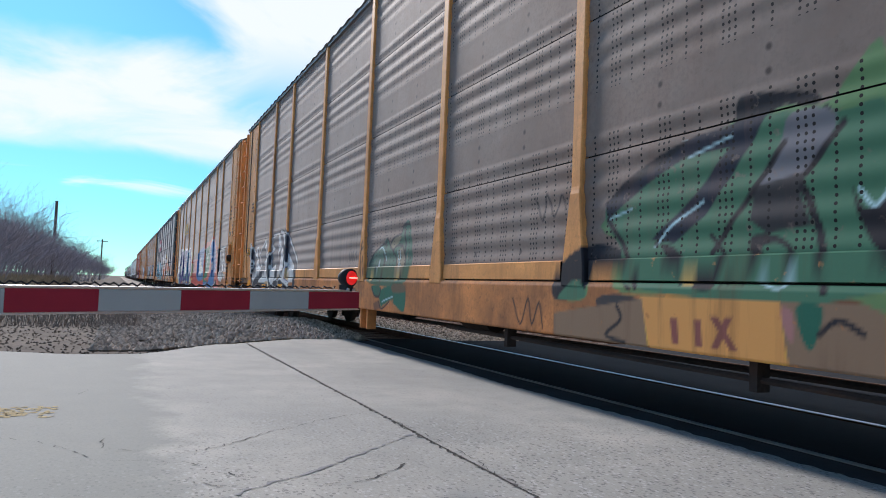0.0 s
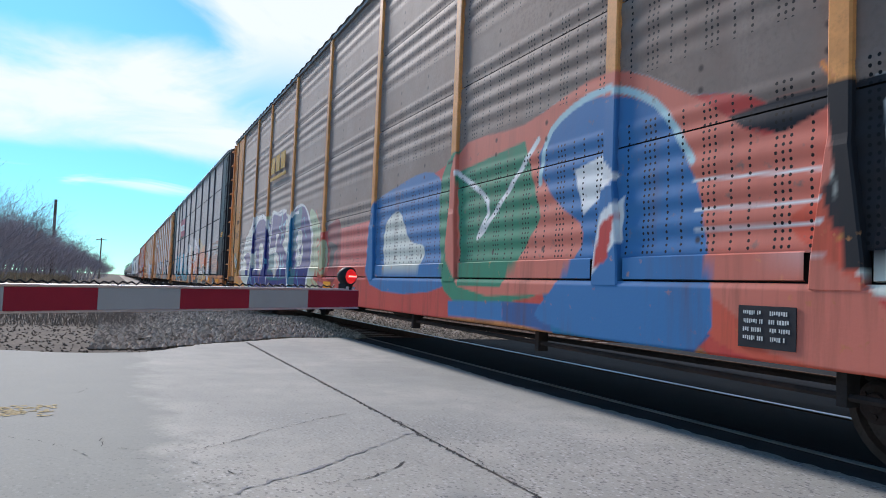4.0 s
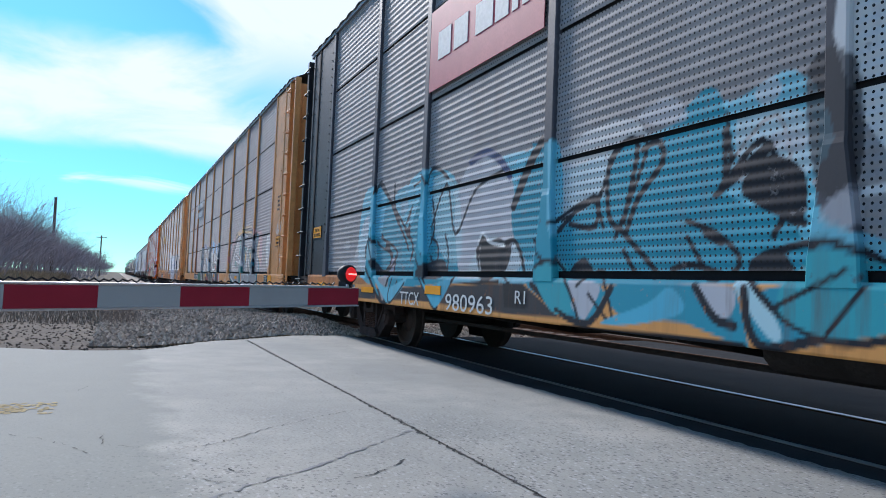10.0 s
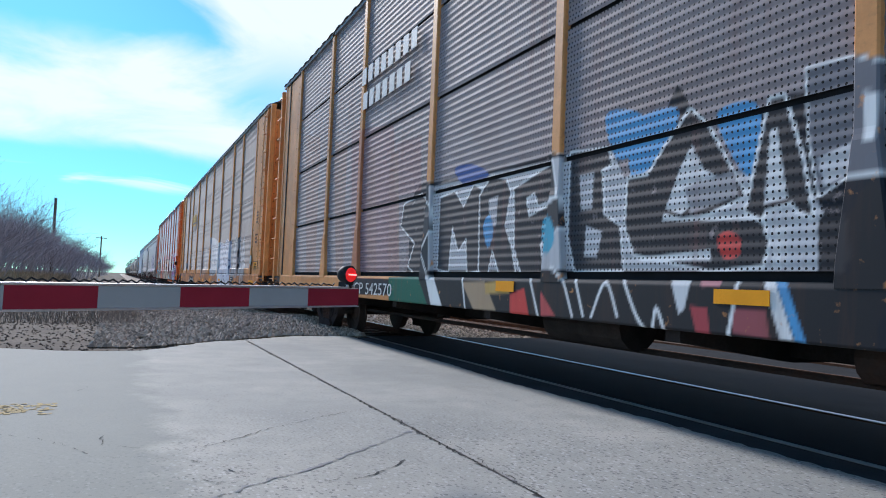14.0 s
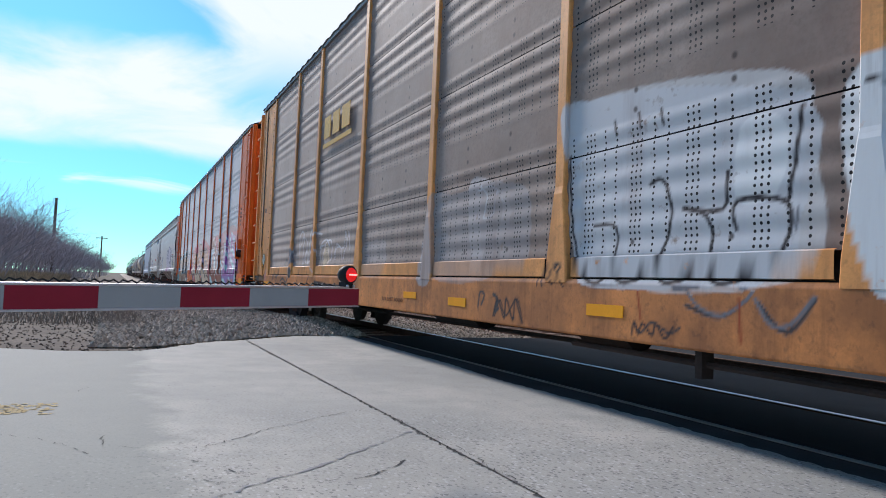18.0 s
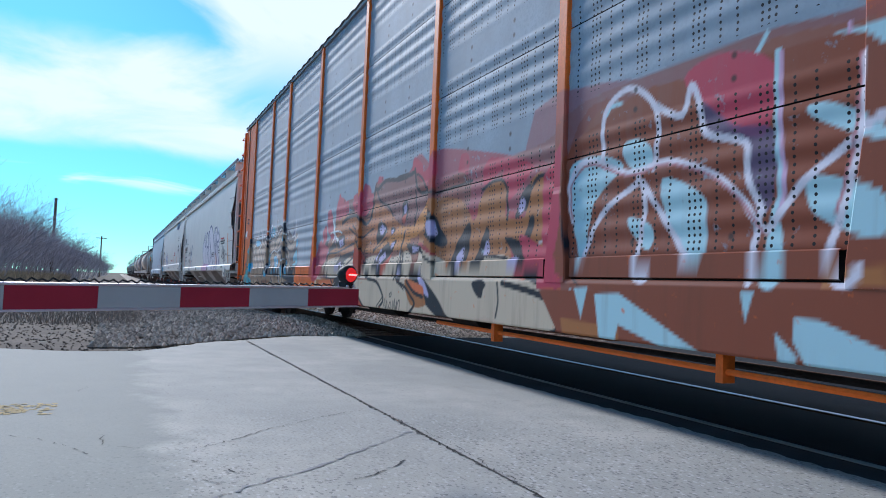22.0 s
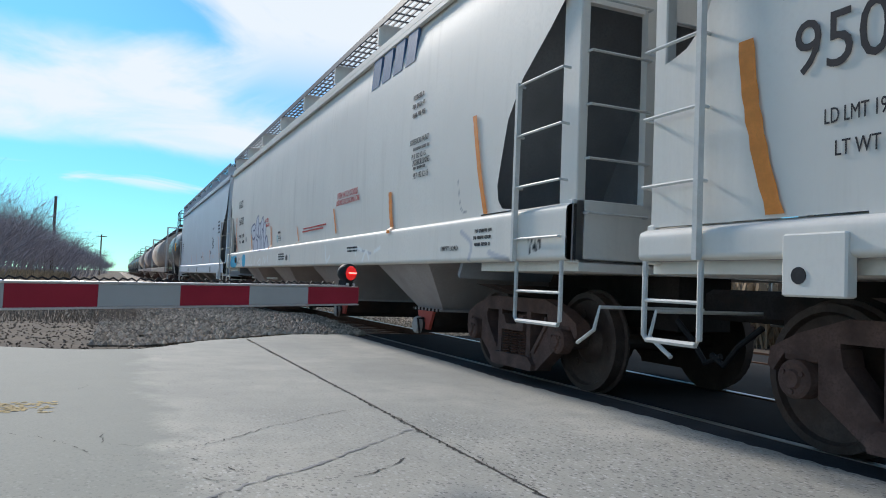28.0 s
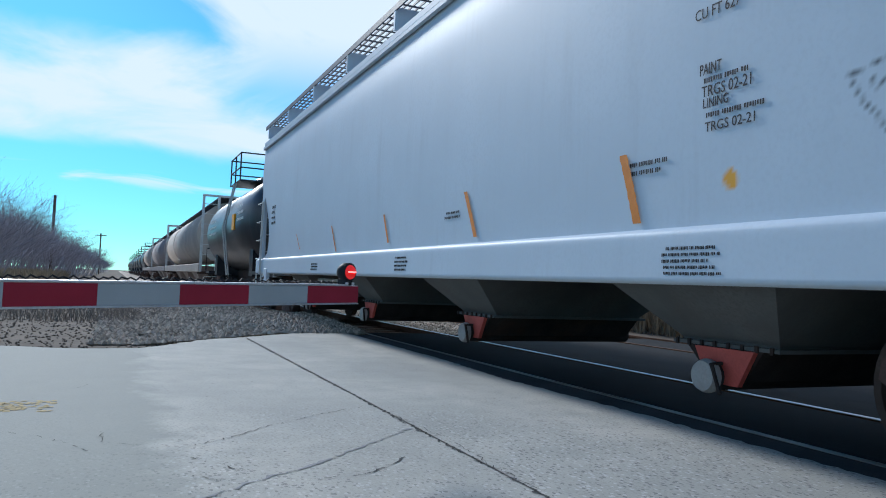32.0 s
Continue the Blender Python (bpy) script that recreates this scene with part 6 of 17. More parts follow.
curl("b", "white", 0.03, 5.79, 2.25, 5.69, 1.88, 5.38, 1.67)
curl("b", "white", 0.03, 6.06, 2.44, 6.68, 2.58, 7.35, 2.45, 7.89, 2.11, 8.01, 1.71)
curl("b", "ink", 0.03, 4.01, 2.36, 5.52, 2.36)
curl("b", "red", 0.05, 8.04, 1.11, 8.74, 1.33, 9.12, 1.21, 9.39, 0.72)
curl("b", "white", 0.012, 8.04, 1.82, 8.14, 1.46)
curl("b", "white", 0.012, 8.36, 1.8, 8.45, 1.39)
curl("b", "white", 0.012, 8.71, 1.76, 8.79, 1.38)
curl("b", "orange", 0.03, 8.89, 2.23, 9.06, 1.99, 9.24, 1.62, 9.06, 1.27)
blob("b", "ink", 1, 8.15, 2.05, 9.21, 2.03, 9.16, 1.31, 8.67, 1.55, 8.7, 1.85)
blob("b", "white", 1, 8.92, 1.91, 9.35, 2.01, 9.53, 2.03, 9.83, 2.01, 10.03, 1.96, 10.28, 2.05, 10.64, 2.12, 10.59, 1.84, 10.64, 1.35, 10.56, 1.02, 10.19, 0.89, 9.37, 0.99, 9.26, 1.31)
blob("b", "ink", 1, 9.17, 1.42, 9.27, 1.76, 9.54, 1.97, 9.64, 1.73, 9.63, 1.2, 9.46, 1.11, 9.25, 1.16)
blob("b", "ink", 1, 9.67, 1.97, 9.87, 1.99, 10, 1.79, 9.98, 1.38, 9.88, 1.11, 9.7, 1.11, 9.74, 1.48)
blob("b", "ink", 1, 10.06, 2.05, 10.53, 2.07, 10.55, 1.72, 10.55, 1.31, 10.39, 1.06, 10.19, 1, 9.98, 1.06, 10.06, 1.37)
curl("b", "white", 0.02, 10.09, 1.73, 10.15, 1.46, 10.1, 1.28, 10.2, 1.15)
blob("b", "white", 1, 9.55, 1.76, 9.63, 1.39, 9.58, 1.25, 9.52, 1.5)
blob("b", "white", 1, 9.29, 1.11, 9.72, 1.01, 10.46, 1.02, 10.2, 0.85, 9.37, 0.94)
curl("b", "white", 0.025, 10.77, 1.1, 10.84, 0.97, 10.92, 1.12, 11, 0.97, 11.08, 1.12, 11.19, 0.98, 11.33, 1.14)
curl("b", "white", 0.02, 11.11, 0.99, 11.24, 0.76)
patch("b", "blue2", 1, 5.49, 0.82, 8.32, 0.83, 7.96, 0.52, 5.52, 0.63)
patch("b", "blue", 1, 4.25, 0.79, 5.49, 0.82, 5.52, 0.63, 4.27, 0.62)
patch("b", "red", 1, 8.32, 0.83, 9.38, 0.81, 9.53, 0.58, 8.22, 0.55)
curl("b", "red2", 0.02, 8.45, 0.67, 8.78, 0.79, 9.11, 0.6, 9.39, 0.72)
blob("b", "ltgreen", 0.85, -11.44, 1.24, -9.96, 1.51, -8.75, 1.73, -8.79, 2, -7.58, 2.54, -6.15, 2.42, -5.45, 1.94, -5.4, 1.49, -6, 0.98, -8.34, 0.87, -11.35, 0.81)
blob("b", "ltgreen", 0.9, -2.58, 2.32, -2.12, 2.25, -1.8, 2.05, -1.67, 1.76, -1.65, 1.61, -1.36, 1.7, -1.15, 1.59, -1.1, 1.29, -1.18, 1.13, -1.35, 1.06, -1.58, 1.14, -1.66, 1.03, -1.95, 1.1, -1.89, 0.99, -1.53, 0.89, -1.34, 0.62, -2.36, 0.61, -2.51, 1.02, -2.4, 1.44)
blob("b", "redd", 1, -1.17, 1.87, -0.92, 1.98, -0.37, 1.96, -0.36, 1, -1.09, 1.02, -1.13, 1.1, -0.94, 1.16)
blob("b", "ink", 1, -1.03, 1.65, -0.57, 1.59, -0.47, 1.52, -0.66, 1.45, -0.76, 1.22, -0.98, 1.26, -0.91, 1.44)
patch("b", "redw", 1, -0.98, 1.13, -0.36, 1.15, -0.36, 1.01, -0.99, 1)
curl("b", "redd2", 0.04, -0.5, 1.61, -0.51, 1.04)
patch("b", "ltpurp", 0.6, -1.58, 0.96, -1.17, 0.92, -1.16, 0.57, -1.33, 0.6, -1.43, 0.82)
blob("b", "white", 1, -10.01, 1.8, -9.32, 2.59, -8.07, 2.65, -6.91, 2.45, -6.39, 2.17, -6.52, 2.47, -5.07, 2.58, -4.78, 2.35, -4.62, 1.98, -4.18, 2.43, -3.57, 2.55, -3.12, 2.5, -2.72, 2.31, -2.36, 1.98, -2.25, 1.76, -2.33, 1.35, -2.35, 1.02, -2.49, 0.51, -2.63, 0.58, -4.3, 1, -4.27, 0.56, -6.72, 0.83, -9.19, 0.76, -9.91, 1.22)
blob("b", "navy", 1, -9.15, 0.9, -9.12, 2.29, -8.44, 2.47, -7.56, 2.44, -6.99, 2.2, -6.65, 1.55, -6.62, 0.83, -9.12, 0.77)
blob("b", "white2", 1, -8.16, 1.78, -7.84, 1.86, -7.46, 1.66, -7.4, 1.19, -7.86, 1.1, -8.14, 1.28)
curl("b", "redr", 0.025, -7.73, 1.6, -7.63, 1.2)
blob("b", "navy", 1, -6.52, 0.83, -6.53, 1.68, -6.45, 2.18, -6.62, 2.49, -4.95, 2.47, -4.78, 1.99, -5.43, 1.81, -4.46, 1.45, -4.18, 0.89, -4.22, 0.67, -6.41, 0.69)
blob("b", "white2", 1, -6.1, 1.93, -5.45, 2, -5.74, 1.77, -5.18, 1.42, -5.22, 1.17, -5.51, 1.05, -5.95, 1.38)
blob("b", "navy", 1, -4.01, 0.89, -4.35, 1.55, -4.27, 2.11, -3.97, 2.44, -3.47, 2.48, -3.12, 2.46, -2.79, 2.27, -2.48, 1.96, -2.38, 1.69, -2.39, 1.27, -2.48, 0.98, -2.7, 0.53, -3.99, 0.58)
blob("b", "teal", 1, -4.37, 1.89, -4.12, 2.3, -3.57, 2.46, -3.29, 2.46, -3.36, 2.08, -3.82, 1.89, -3.86, 1, -4.2, 1.16, -4.29, 1.55)
blob("b", "white2", 1, -3.81, 1.73, -3.58, 1.96, -3.22, 1.97, -3.16, 1.72, -3.37, 1.59, -3.23, 1.49, -3.09, 1.71, -3.05, 1.48, -3.26, 1.25, -3.78, 1.31, -3.7, 1.62)
patch("b", "white2", 1, -2.32, 1.14, -1.79, 1.14, -1.98, 1, -2.35, 1)
curl("b", "redr", 0.025, -2.12, 2.31, -1.88, 2.1, -1.82, 1.94)
curl("b", "redr", 0.03, -1.97, 1.65, -1.87, 1.75, -1.73, 1.66, -1.89, 1.6)
curl("b", "redr", 0.03, -1.86, 1.48, -1.75, 1.51, -1.77, 1.32)
curl("b", "redr", 0.025, -1.46, 1.63, -1.41, 1.41)
curl("b", "redr", 0.025, -1.59, 1.32, -1.49, 1.17, -1.26, 1.18, -1.27, 1.44)
curl("b", "redr", 0.02, -1.95, 1.1, -1.98, 0.95, -1.73, 0.84, -1.57, 0.67)
curl("b", "cyanl", 0.02, -3.19, 2.2, -3.02, 2.22, -2.97, 1.93, -2.77, 1.82)
curl("b", "cyanl", 0.02, -3.48, 1.11, -3.2, 0.96, -3.11, 0.82)
patch("b", "navy", 1, -6.62, 0.79, -4.17, 0.78, -4.04, 0.57, -6.59, 0.57)
patch("b", "navy2", 1, -4.06, 0.79, -2.5, 0.78, -2.56, 0.55, -4.04, 0.55)
blob("b", "white", 0.8, -11.7, 1.42, -10.91, 1.54, -10.56, 1.66, -10.25, 1.9, -9.79, 1.99, -9.36, 1.83, -9.26, 1.4, -9.57, 1.17, -10, 0.99, -11.53, 0.97)
blob("b", "navy", 1, -10.64, 1.59, -10.22, 1.67, -10.02, 1.98, -9.83, 1.65, -9.46, 1.47, -9.59, 1.36, -9.89, 1.4, -9.93, 1.11, -10.04, 1.11, -10.11, 1.37, -10.45, 1.45)
blob("b", "ltgreen", 0.8, -10.11, 2.09, -9.26, 2.17, -9.2, 1.46, -9.42, 0.99, -9.81, 0.61, -9.96, 0.61, -9.85, 0.99)
blob("b", "white", 1, -9.22, 1.99, -9.07, 2.2, -8.46, 2.44, -7.7, 2.47, -7.21, 2.28, -6.91, 1.86, -6.77, 1.72, -6.69, 1.26, -6.77, 0.98, -6.79, 0.69, -6.92, 0.68, -6.99, 0.76, -9.17, 1.11, -9.33, 1.47)
blob("b", "navy", 1, -9.06, 2.09, -8.66, 2.3, -8.05, 2.41, -7.44, 2.29, -7.05, 2.01, -6.87, 1.73, -6.82, 1.35, -6.87, 1.02, -6.96, 0.7, -7.35, 0.66, -9, 0.66, -9.52, 0.63, -9.32, 1.35, -8.58, 1.11, -8.45, 1.64, -8.96, 1.59)
blob("b", "white2", 1, -8.88, 1.33, -8.67, 1.65, -8.46, 1.75, -8.42, 1.16, -8.76, 1.25)
blob("b", "white2", 1, -8.06, 1.81, -7.79, 1.86, -7.57, 1.76, -7.44, 1.52, -7.51, 1.29, -7.7, 1.13, -8.02, 1.16)
curl("b", "redr", 0.03, -7.78, 1.59, -7.76, 1.3, -7.69, 0.92)
blob("b", "navy", 1, -6.71, 1.65, -6.65, 1.79, -6.05, 1.75, -5.98, 2.03, -6.43, 2.03, -6.73, 2.25, -6.74, 2.34, -4.86, 1.93, -4.85, 0.88, -6.67, 0.86)
blob("b", "teal", 1, -6.67, 1.61, -6.09, 1.59, -6.06, 1.39, -6.1, 1.14, -6.62, 1.06)
blob("b", "white", 1, -6.71, 1.75, -6.07, 1.76, -6.03, 2.07, -5.65, 2.05, -5.63, 1.98, -5.93, 1.91, -5.97, 1.63, -5.68, 1.5, -5.51, 1.32, -5.47, 1.16, -5.59, 1.07, -5.8, 1.03, -5.98, 1.1, -6.08, 1.32, -6.07, 1.57, -6.7, 1.59)
blob("b", "ltgreen", 1, -5.81, 1.48, -5.64, 1.43, -5.53, 1.23, -5.59, 1.1, -5.75, 1.13)
curl("b", "redr", 0.02, -5.81, 1.44, -5.61, 1.36, -5.57, 1.2, -5.71, 1.13, -5.8, 1.27)
blob("b", "white2", 1, -5.23, 1.76, -4.86, 1.87, -4.86, 1.59)
curl("b", "cyanl", 0.025, -5.44, 1.57, -5.26, 1.43, -5.06, 1.59, -5.09, 1.36, -4.95, 1.24, -5.15, 1.21, -5.18, 1.04, -5.29, 1.25, -5.49, 1.19, -5.34, 1.38, -5.44, 1.57)
curl("b", "cyanl", 0.015, -7.2, 2.03, -7.15, 1.89, -7.26, 1.86)
curl("b", "cyanl", 0.015, -7.17, 1.54, -7.06, 1.4, -7.2, 1.28)
patch("b", "navy2", 1, -9.26, 0.67, -6.86, 0.73, -6.92, 0.56, -9.38, 0.55)
curl("b", "orange", 0.03, -7.95, 0.81, -7.67, 0.59, -7.82, 0.82)
curl("b", "orange", 0.04, -7.44, 0.83, -7.21, 0.8)
curl("b", "ink2", 0.025, -10.87, 2.26, -10.66, 2.25, -10.75, 2, -10.92, 2.03, -10.82, 2.21)
curl("b", "ink2", 0.025, -10.51, 2.21, -10.23, 2.22, -10.36, 2.08, -10.23, 1.91, -10.45, 1.95)
curl("b", "ink2", 0.03, -10.97, 1.8, -10.75, 1.85, -10.59, 1.72, -10.66, 1.54, -10.87, 1.56, -10.97, 1.76)
curl("b", "ink2", 0.02, -10.8, 1.82, -10.76, 1.32)
blob("b", "white", 0.85, -11.13, 1.5, -11.01, 1.49, -10.97, 1.14, -11.09, 1.14)
blob("b", "white", 0.85, -10.85, 1.6, -10.69, 1.54, -10.62, 1.13, -10.75, 1.14)
blob("b", "ltgreen", 0.85, -10.44, 1.63, -10.32, 2.07, -9.95, 2.15, -9.56, 2.15, -9.36, 2.18, -9.36, 1.87, -9.9, 1.73, -10.31, 1.72, -10.34, 1.3)
blob("b", "white", 1, -10.4, 1.66, -9.9, 1.76, -9.76, 2.02, -9.73, 2.05, -9.38, 1.87, -9.35, 1.09, -9.75, 1.1, -9.89, 1.38)
blob("b", "navy", 1, -10.33, 1.63, -9.98, 1.67, -9.76, 1.8, -9.73, 2.04, -9.66, 1.81, -9.35, 1.7, -9.35, 1.37, -9.65, 1.42, -9.71, 1.22, -9.75, 1.1, -9.78, 1.22, -9.82, 1.4, -10.13, 1.53)
blob("b", "orange", 0.8, -10.63, 1.43, -10.39, 1.38, -10.33, 0.93, -10.67, 0.95)
blob("b", "green2", 0.85, -10.25, 1.13, -9.96, 1.13, -9.88, 0.85, -10.11, 0.77, -10.24, 0.93)
blob("b", "ltgreen", 0.9, -9.81, 0.85, -9.34, 0.88, -9.34, 0.55, -9.77, 0.55)
blob("c", "ochre", 0.8, 3.27, 2.22, 5.38, 2.27, 6.55, 2.35, 6.7, 1.78, 3.93, 1.81)
blob("c", "orange2", 1, 2.7, 1.69, 3.91, 1.99, 5.4, 2.11, 6.38, 2.3, 6.8, 1.64, 5.46, 1.57, 4.53, 1.44, 3.13, 1.12)
blob("c", "whitew", 0.9, 7.14, 1.49, 7.67, 2.02, 8.29, 2.35, 8.79, 2.32, 8.83, 1.73, 8.61, 1.1, 7.33, 1.04)
blob("c", "orange2", 1, 7.12, 1.62, 7.54, 1.97, 7.93, 2.11, 7.71, 1.59, 7.3, 1.36)
blob("c", "ochre", 1, 7.68, 1.95, 8.06, 2.09, 7.95, 1.93)
blob("c", "rustb", 0.7, 9.17, 1.85, 11.55, 1.59, 11.6, 1.13, 9.39, 1.15)
blob("c", "orange2", 0.6, 9.26, 1.79, 11.5, 1.6, 11.55, 1.23, 9.38, 1.29)
blob("c", "whitew", 0.85, -1.4, 2.65, 0.64, 2.43, 1.63, 2.89, 3.34, 2.41, 3.98, 2.52, 4.31, 2.21, 4.05, 1.86, 3.81, 1.1, -0.38, 1.02)
blob("c", "orange2", 1, 1.26, 1.94, 2.58, 2.44, 3.35, 2.27, 4.05, 1.86, 3.81, 1.1, 0.86, 0.94, -0.13, 1.48)
blob("c", "ochre", 0.8, 4.11, 2.75, 6.29, 2.24, 6.98, 2.3, 7.13, 1.93, 7.39, 1.73, 8.15, 2.1, 8.2, 1.84, 7.78, 1.69, 7.59, 1.09, 4.42, 1.04, 4.45, 2.2)
blob("c", "orange2", 1, 4.59, 2.18, 5.96, 1.85, 6.37, 2.28, 6.69, 2.27, 6.63, 1.91, 6.41, 1.56, 6.16, 1.48, 5.8, 1.35, 4.91, 1.44)
blob("c", "orange2", 1, 7.22, 1.42, 7.39, 1.69, 8.06, 2.08, 8.11, 1.93, 7.63, 1.47, 7.53, 1.13, 7.29, 1.13)
blob("c", "whitew", 0.9, 7.73, 1.66, 8.33, 1.92, 8.67, 2.02, 8.72, 1.39, 8.66, 1.06, 7.59, 1.06, 7.89, 1.38)
blob("c", "ink", 1, 6.5, 1.51, 6.77, 2.21, 6.91, 2.27, 7.06, 2.03, 7.14, 1.68, 6.98, 1.48, 7.02, 1.31, 7.29, 1.18, 7.1, 1.09, 6.81, 1.45)
blob("c", "whitew", 1, 6.8, 2.31, 6.95, 2.17, 6.78, 1.94, 6.64, 1.87, 6.74, 2.12)
blob("c", "ink", 1, 4.53, 1.34, 5.39, 1.26, 5.99, 1.35, 6.67, 1.19, 6.75, 1.05, 4.55, 1.04)
blob("c", "whitew", 1, 4.67, 1.28, 5.71, 1.2, 6.43, 1.24, 6.36, 1.05, 4.75, 1.04)
blob("c", "whitew", 1, 6.33, 1.52, 6.81, 1.47, 7.09, 1.26, 7.23, 1.09, 7.03, 1.14, 6.66, 1.36, 6.34, 1.43)
blob("c", "tealp", 1, 6.51, 1.33, 6.78, 1.27, 6.83, 1.1, 6.6, 1.1)
blob("c", "tealp", 1, 4.75, 1.8, 5.14, 1.49, 5.22, 1.32, 4.91, 1.44)
blob("c", "ink", 1, 3.73, 2.69, 4, 2.32, 4.24, 2.16, 4.03, 2.06, 3.92, 1.62, 4.11, 1.16, 4.42, 0.98, 3.97, 1.04, 3.76, 1.63, 3.87, 2.14)
blob("c", "whitew", 1, 3.68, 2.43, 4.01, 2.25, 4.21, 2.48, 4.17, 2.11, 3.95, 2.07)
blob("c", "ink", 1, 7.35, 1.29, 7.49, 1.29, 7.41, 1.09, 7.23, 1.09)
blob("c", "whitew", 1, 7.15, 1.51, 7.19, 1.3, 7.26, 1.14, 7.13, 1.26)
curl("c", "ink", 0.04, 0.94, 2.31, 2.02, 1.73, 2.62, 2.06, 3, 2.17)
curl("c", "whitew", 0.03, 0.92, 2.4, 1.51, 1.92, 2.24, 1.71, 2.51, 2.15)
curl("c", "ink", 0.035, 0.71, 1.98, 1.35, 1.27, 2.38, 0.65)
patch("c", "ink", 1, 0.28, 0.88, 4.14, 0.91, 4.85, 0.64, 0.34, 0.53)
patch("c", "orange2", 1, 1.9, 0.87, 2.76, 0.89, 3.17, 0.65, 2.38, 0.62)
patch("c", "tan", 1, 4.95, 0.96, 6.37, 0.96, 6.38, 0.65, 5.04, 0.62)
blob("c", "orange2", 1, 5.07, 0.93, 5.3, 0.94, 5.21, 0.66, 5.03, 0.65)
patch("c", "ink", 1, 6.98, 0.84, 7.65, 0.76, 7.85, 0.95, 8.18, 0.89, 7.91, 0.7, 6.85, 0.68)
patch("c", "tan2", 1, 6.97, 0.97, 7.59, 0.98, 7.54, 0.82, 7.05, 0.82)
patch("c", "tealp", 1, 6.84, 0.75, 7.71, 0.72, 7.91, 0.77, 7.86, 0.66, 6.85, 0.62)
blob("c", "whitew", 1, 6.68, 0.98, 6.83, 0.92, 6.77, 0.7, 6.62, 0.69)
blob("c", "orange2", 1, 8.18, 0.99, 7.95, 0.99, 7.91, 0.88, 7.7, 0.91, 7.7, 0.98)
blob("c", "whitew", 1, 8.39, 0.99, 8.73, 0.97, 8.73, 0.82, 8.47, 0.84)
dash("c", "rustr", 0.05, 5.31, 0.8, 5.58, 0.78)
dash("c", "rustr", 0.05, 5.45, 0.78, 5.5, 0.65)
dash("c", "rustr", 0.05, 5.66, 0.79, 5.89, 0.78)
dash("c", "rustr", 0.05, 5.79, 0.77, 5.87, 0.65)
dash("c", "rustr", 0.05, 5.93, 0.78, 6.21, 0.66)
dash("c", "rustr", 0.05, 6.16, 0.78, 5.96, 0.63)
blob("c", "greyw", 0.6, 3.07, 2.44, 3.41, 2.19, 3.96, 2.38, 4.34, 1.99, 4.37, 1.09, 1.47, 1.04, 0.26, 1.1, -0.21, 2.17, 1.08, 2.34)
blob("c", "ochre", 0.85, 0.13, 2.41, 1.22, 2.38, 1.39, 1.99, 2.57, 1.66, 3.51, 1.72, 4.23, 2, 4.2, 1.09, 1.6, 1.04, 0.21, 1.64)
blob("c", "orange2", 1, 0.01, 1.86, 0.86, 1.6, 1.27, 1.82, 2.76, 1.64, 3.58, 1.8, 3.54, 1.09, 2.8, 1.05, 1.72, 1.1, 0.54, 1.62)
blob("c", "ochre2", 1, 3.51, 1.76, 4.17, 1.93, 4.2, 1.09, 3.62, 1.05, 3.74, 1.44)
blob("c", "ink", 1, 1.15, 2.45, 1.35, 2.48, 1.63, 2.2, 2.14, 1.8, 2.56, 1.74, 2.43, 2.2, 2.72, 2.31, 2.97, 1.97, 3.03, 1.72, 2.74, 1.95, 2.66, 1.7, 2.14, 1.69, 1.53, 1.92, 1.24, 2.19)
blob("c", "whitew", 1, 1.5, 2.28, 2.12, 2.02, 2.27, 2.28, 2.59, 2.02, 2.56, 1.76, 2.13, 1.83)
blob("c", "bluep", 1, 2.78, 1.39, 3.21, 1.42, 2.98, 1.09, 2.6, 1.15)
blob("c", "bluep", 1, 2.19, 1.15, 2.79, 1.24, 2.41, 0.99)
blob("c", "ink", 1, 0.36, 1.77, 0.86, 1.6, 1.6, 1.1, 1.99, 0.77, 1.23, 0.74, 0.9, 1.16)
blob("c", "ink", 1, 4, 2.29, 4.16, 2.14, 4.35, 1.67, 4.25, 1.41, 4.37, 1.13, 4.65, 0.8, 4.38, 0.94, 4.08, 1.25, 4.18, 1.69)
blob("c", "orange2", 1, 4.34, 2.06, 4.61, 2.02, 4.67, 1.64, 4.73, 1.31, 4.97, 1.02, 4.54, 1.02, 4.42, 1.32)
blob("c", "whitew", 1, 4.55, 2.14, 4.71, 1.89, 4.83, 1.3, 4.59, 1.09, 4.57, 1.65)
blob("c", "orange3", 1, 4.61, 2.07, 5.91, 1.82, 5.91, 1.31, 5.51, 1.33, 4.91, 1.44, 4.76, 1.81)
blob("c", "whitew", 0.9, 4.53, 1.32, 4.96, 1.33, 5.51, 1.27, 5.91, 1.25, 5.91, 1.06, 4.54, 1.05)
blob("c", "tealp", 1, 4.83, 1.87, 5, 1.7, 5.29, 1.28, 4.96, 1.33, 4.82, 1.55)
blob("c", "ink", 1, 4.68, 1.31, 5.37, 1.25, 5.54, 1.36, 5.91, 1.36, 5.91, 1.28, 5.65, 1.24, 5.44, 1.12, 4.97, 1.19)
blob("c", "ink", 1, 4.64, 1.06, 4.83, 1.16, 5.01, 1.16, 4.93, 1.02)
curl("c", "whitew", 0.03, 4.47, 1.51, 4.56, 1.24, 4.68, 1.31)
curl("c", "whitew", 0.03, 4.5, 2.11, 4.59, 1.91, 4.54, 1.65)
curl("c", "ink", 0.03, 3.52, 1.54, 3.82, 1.26, 4.02, 1.05)
patch("c", "ink", 1, 0.77, 0.94, 1.74, 0.95, 2.11, 0.72, 0.95, 0.69)
blob("c", "orange2", 1, 1.61, 0.95, 1.97, 0.96, 2.54, 0.64, 2.11, 0.66)
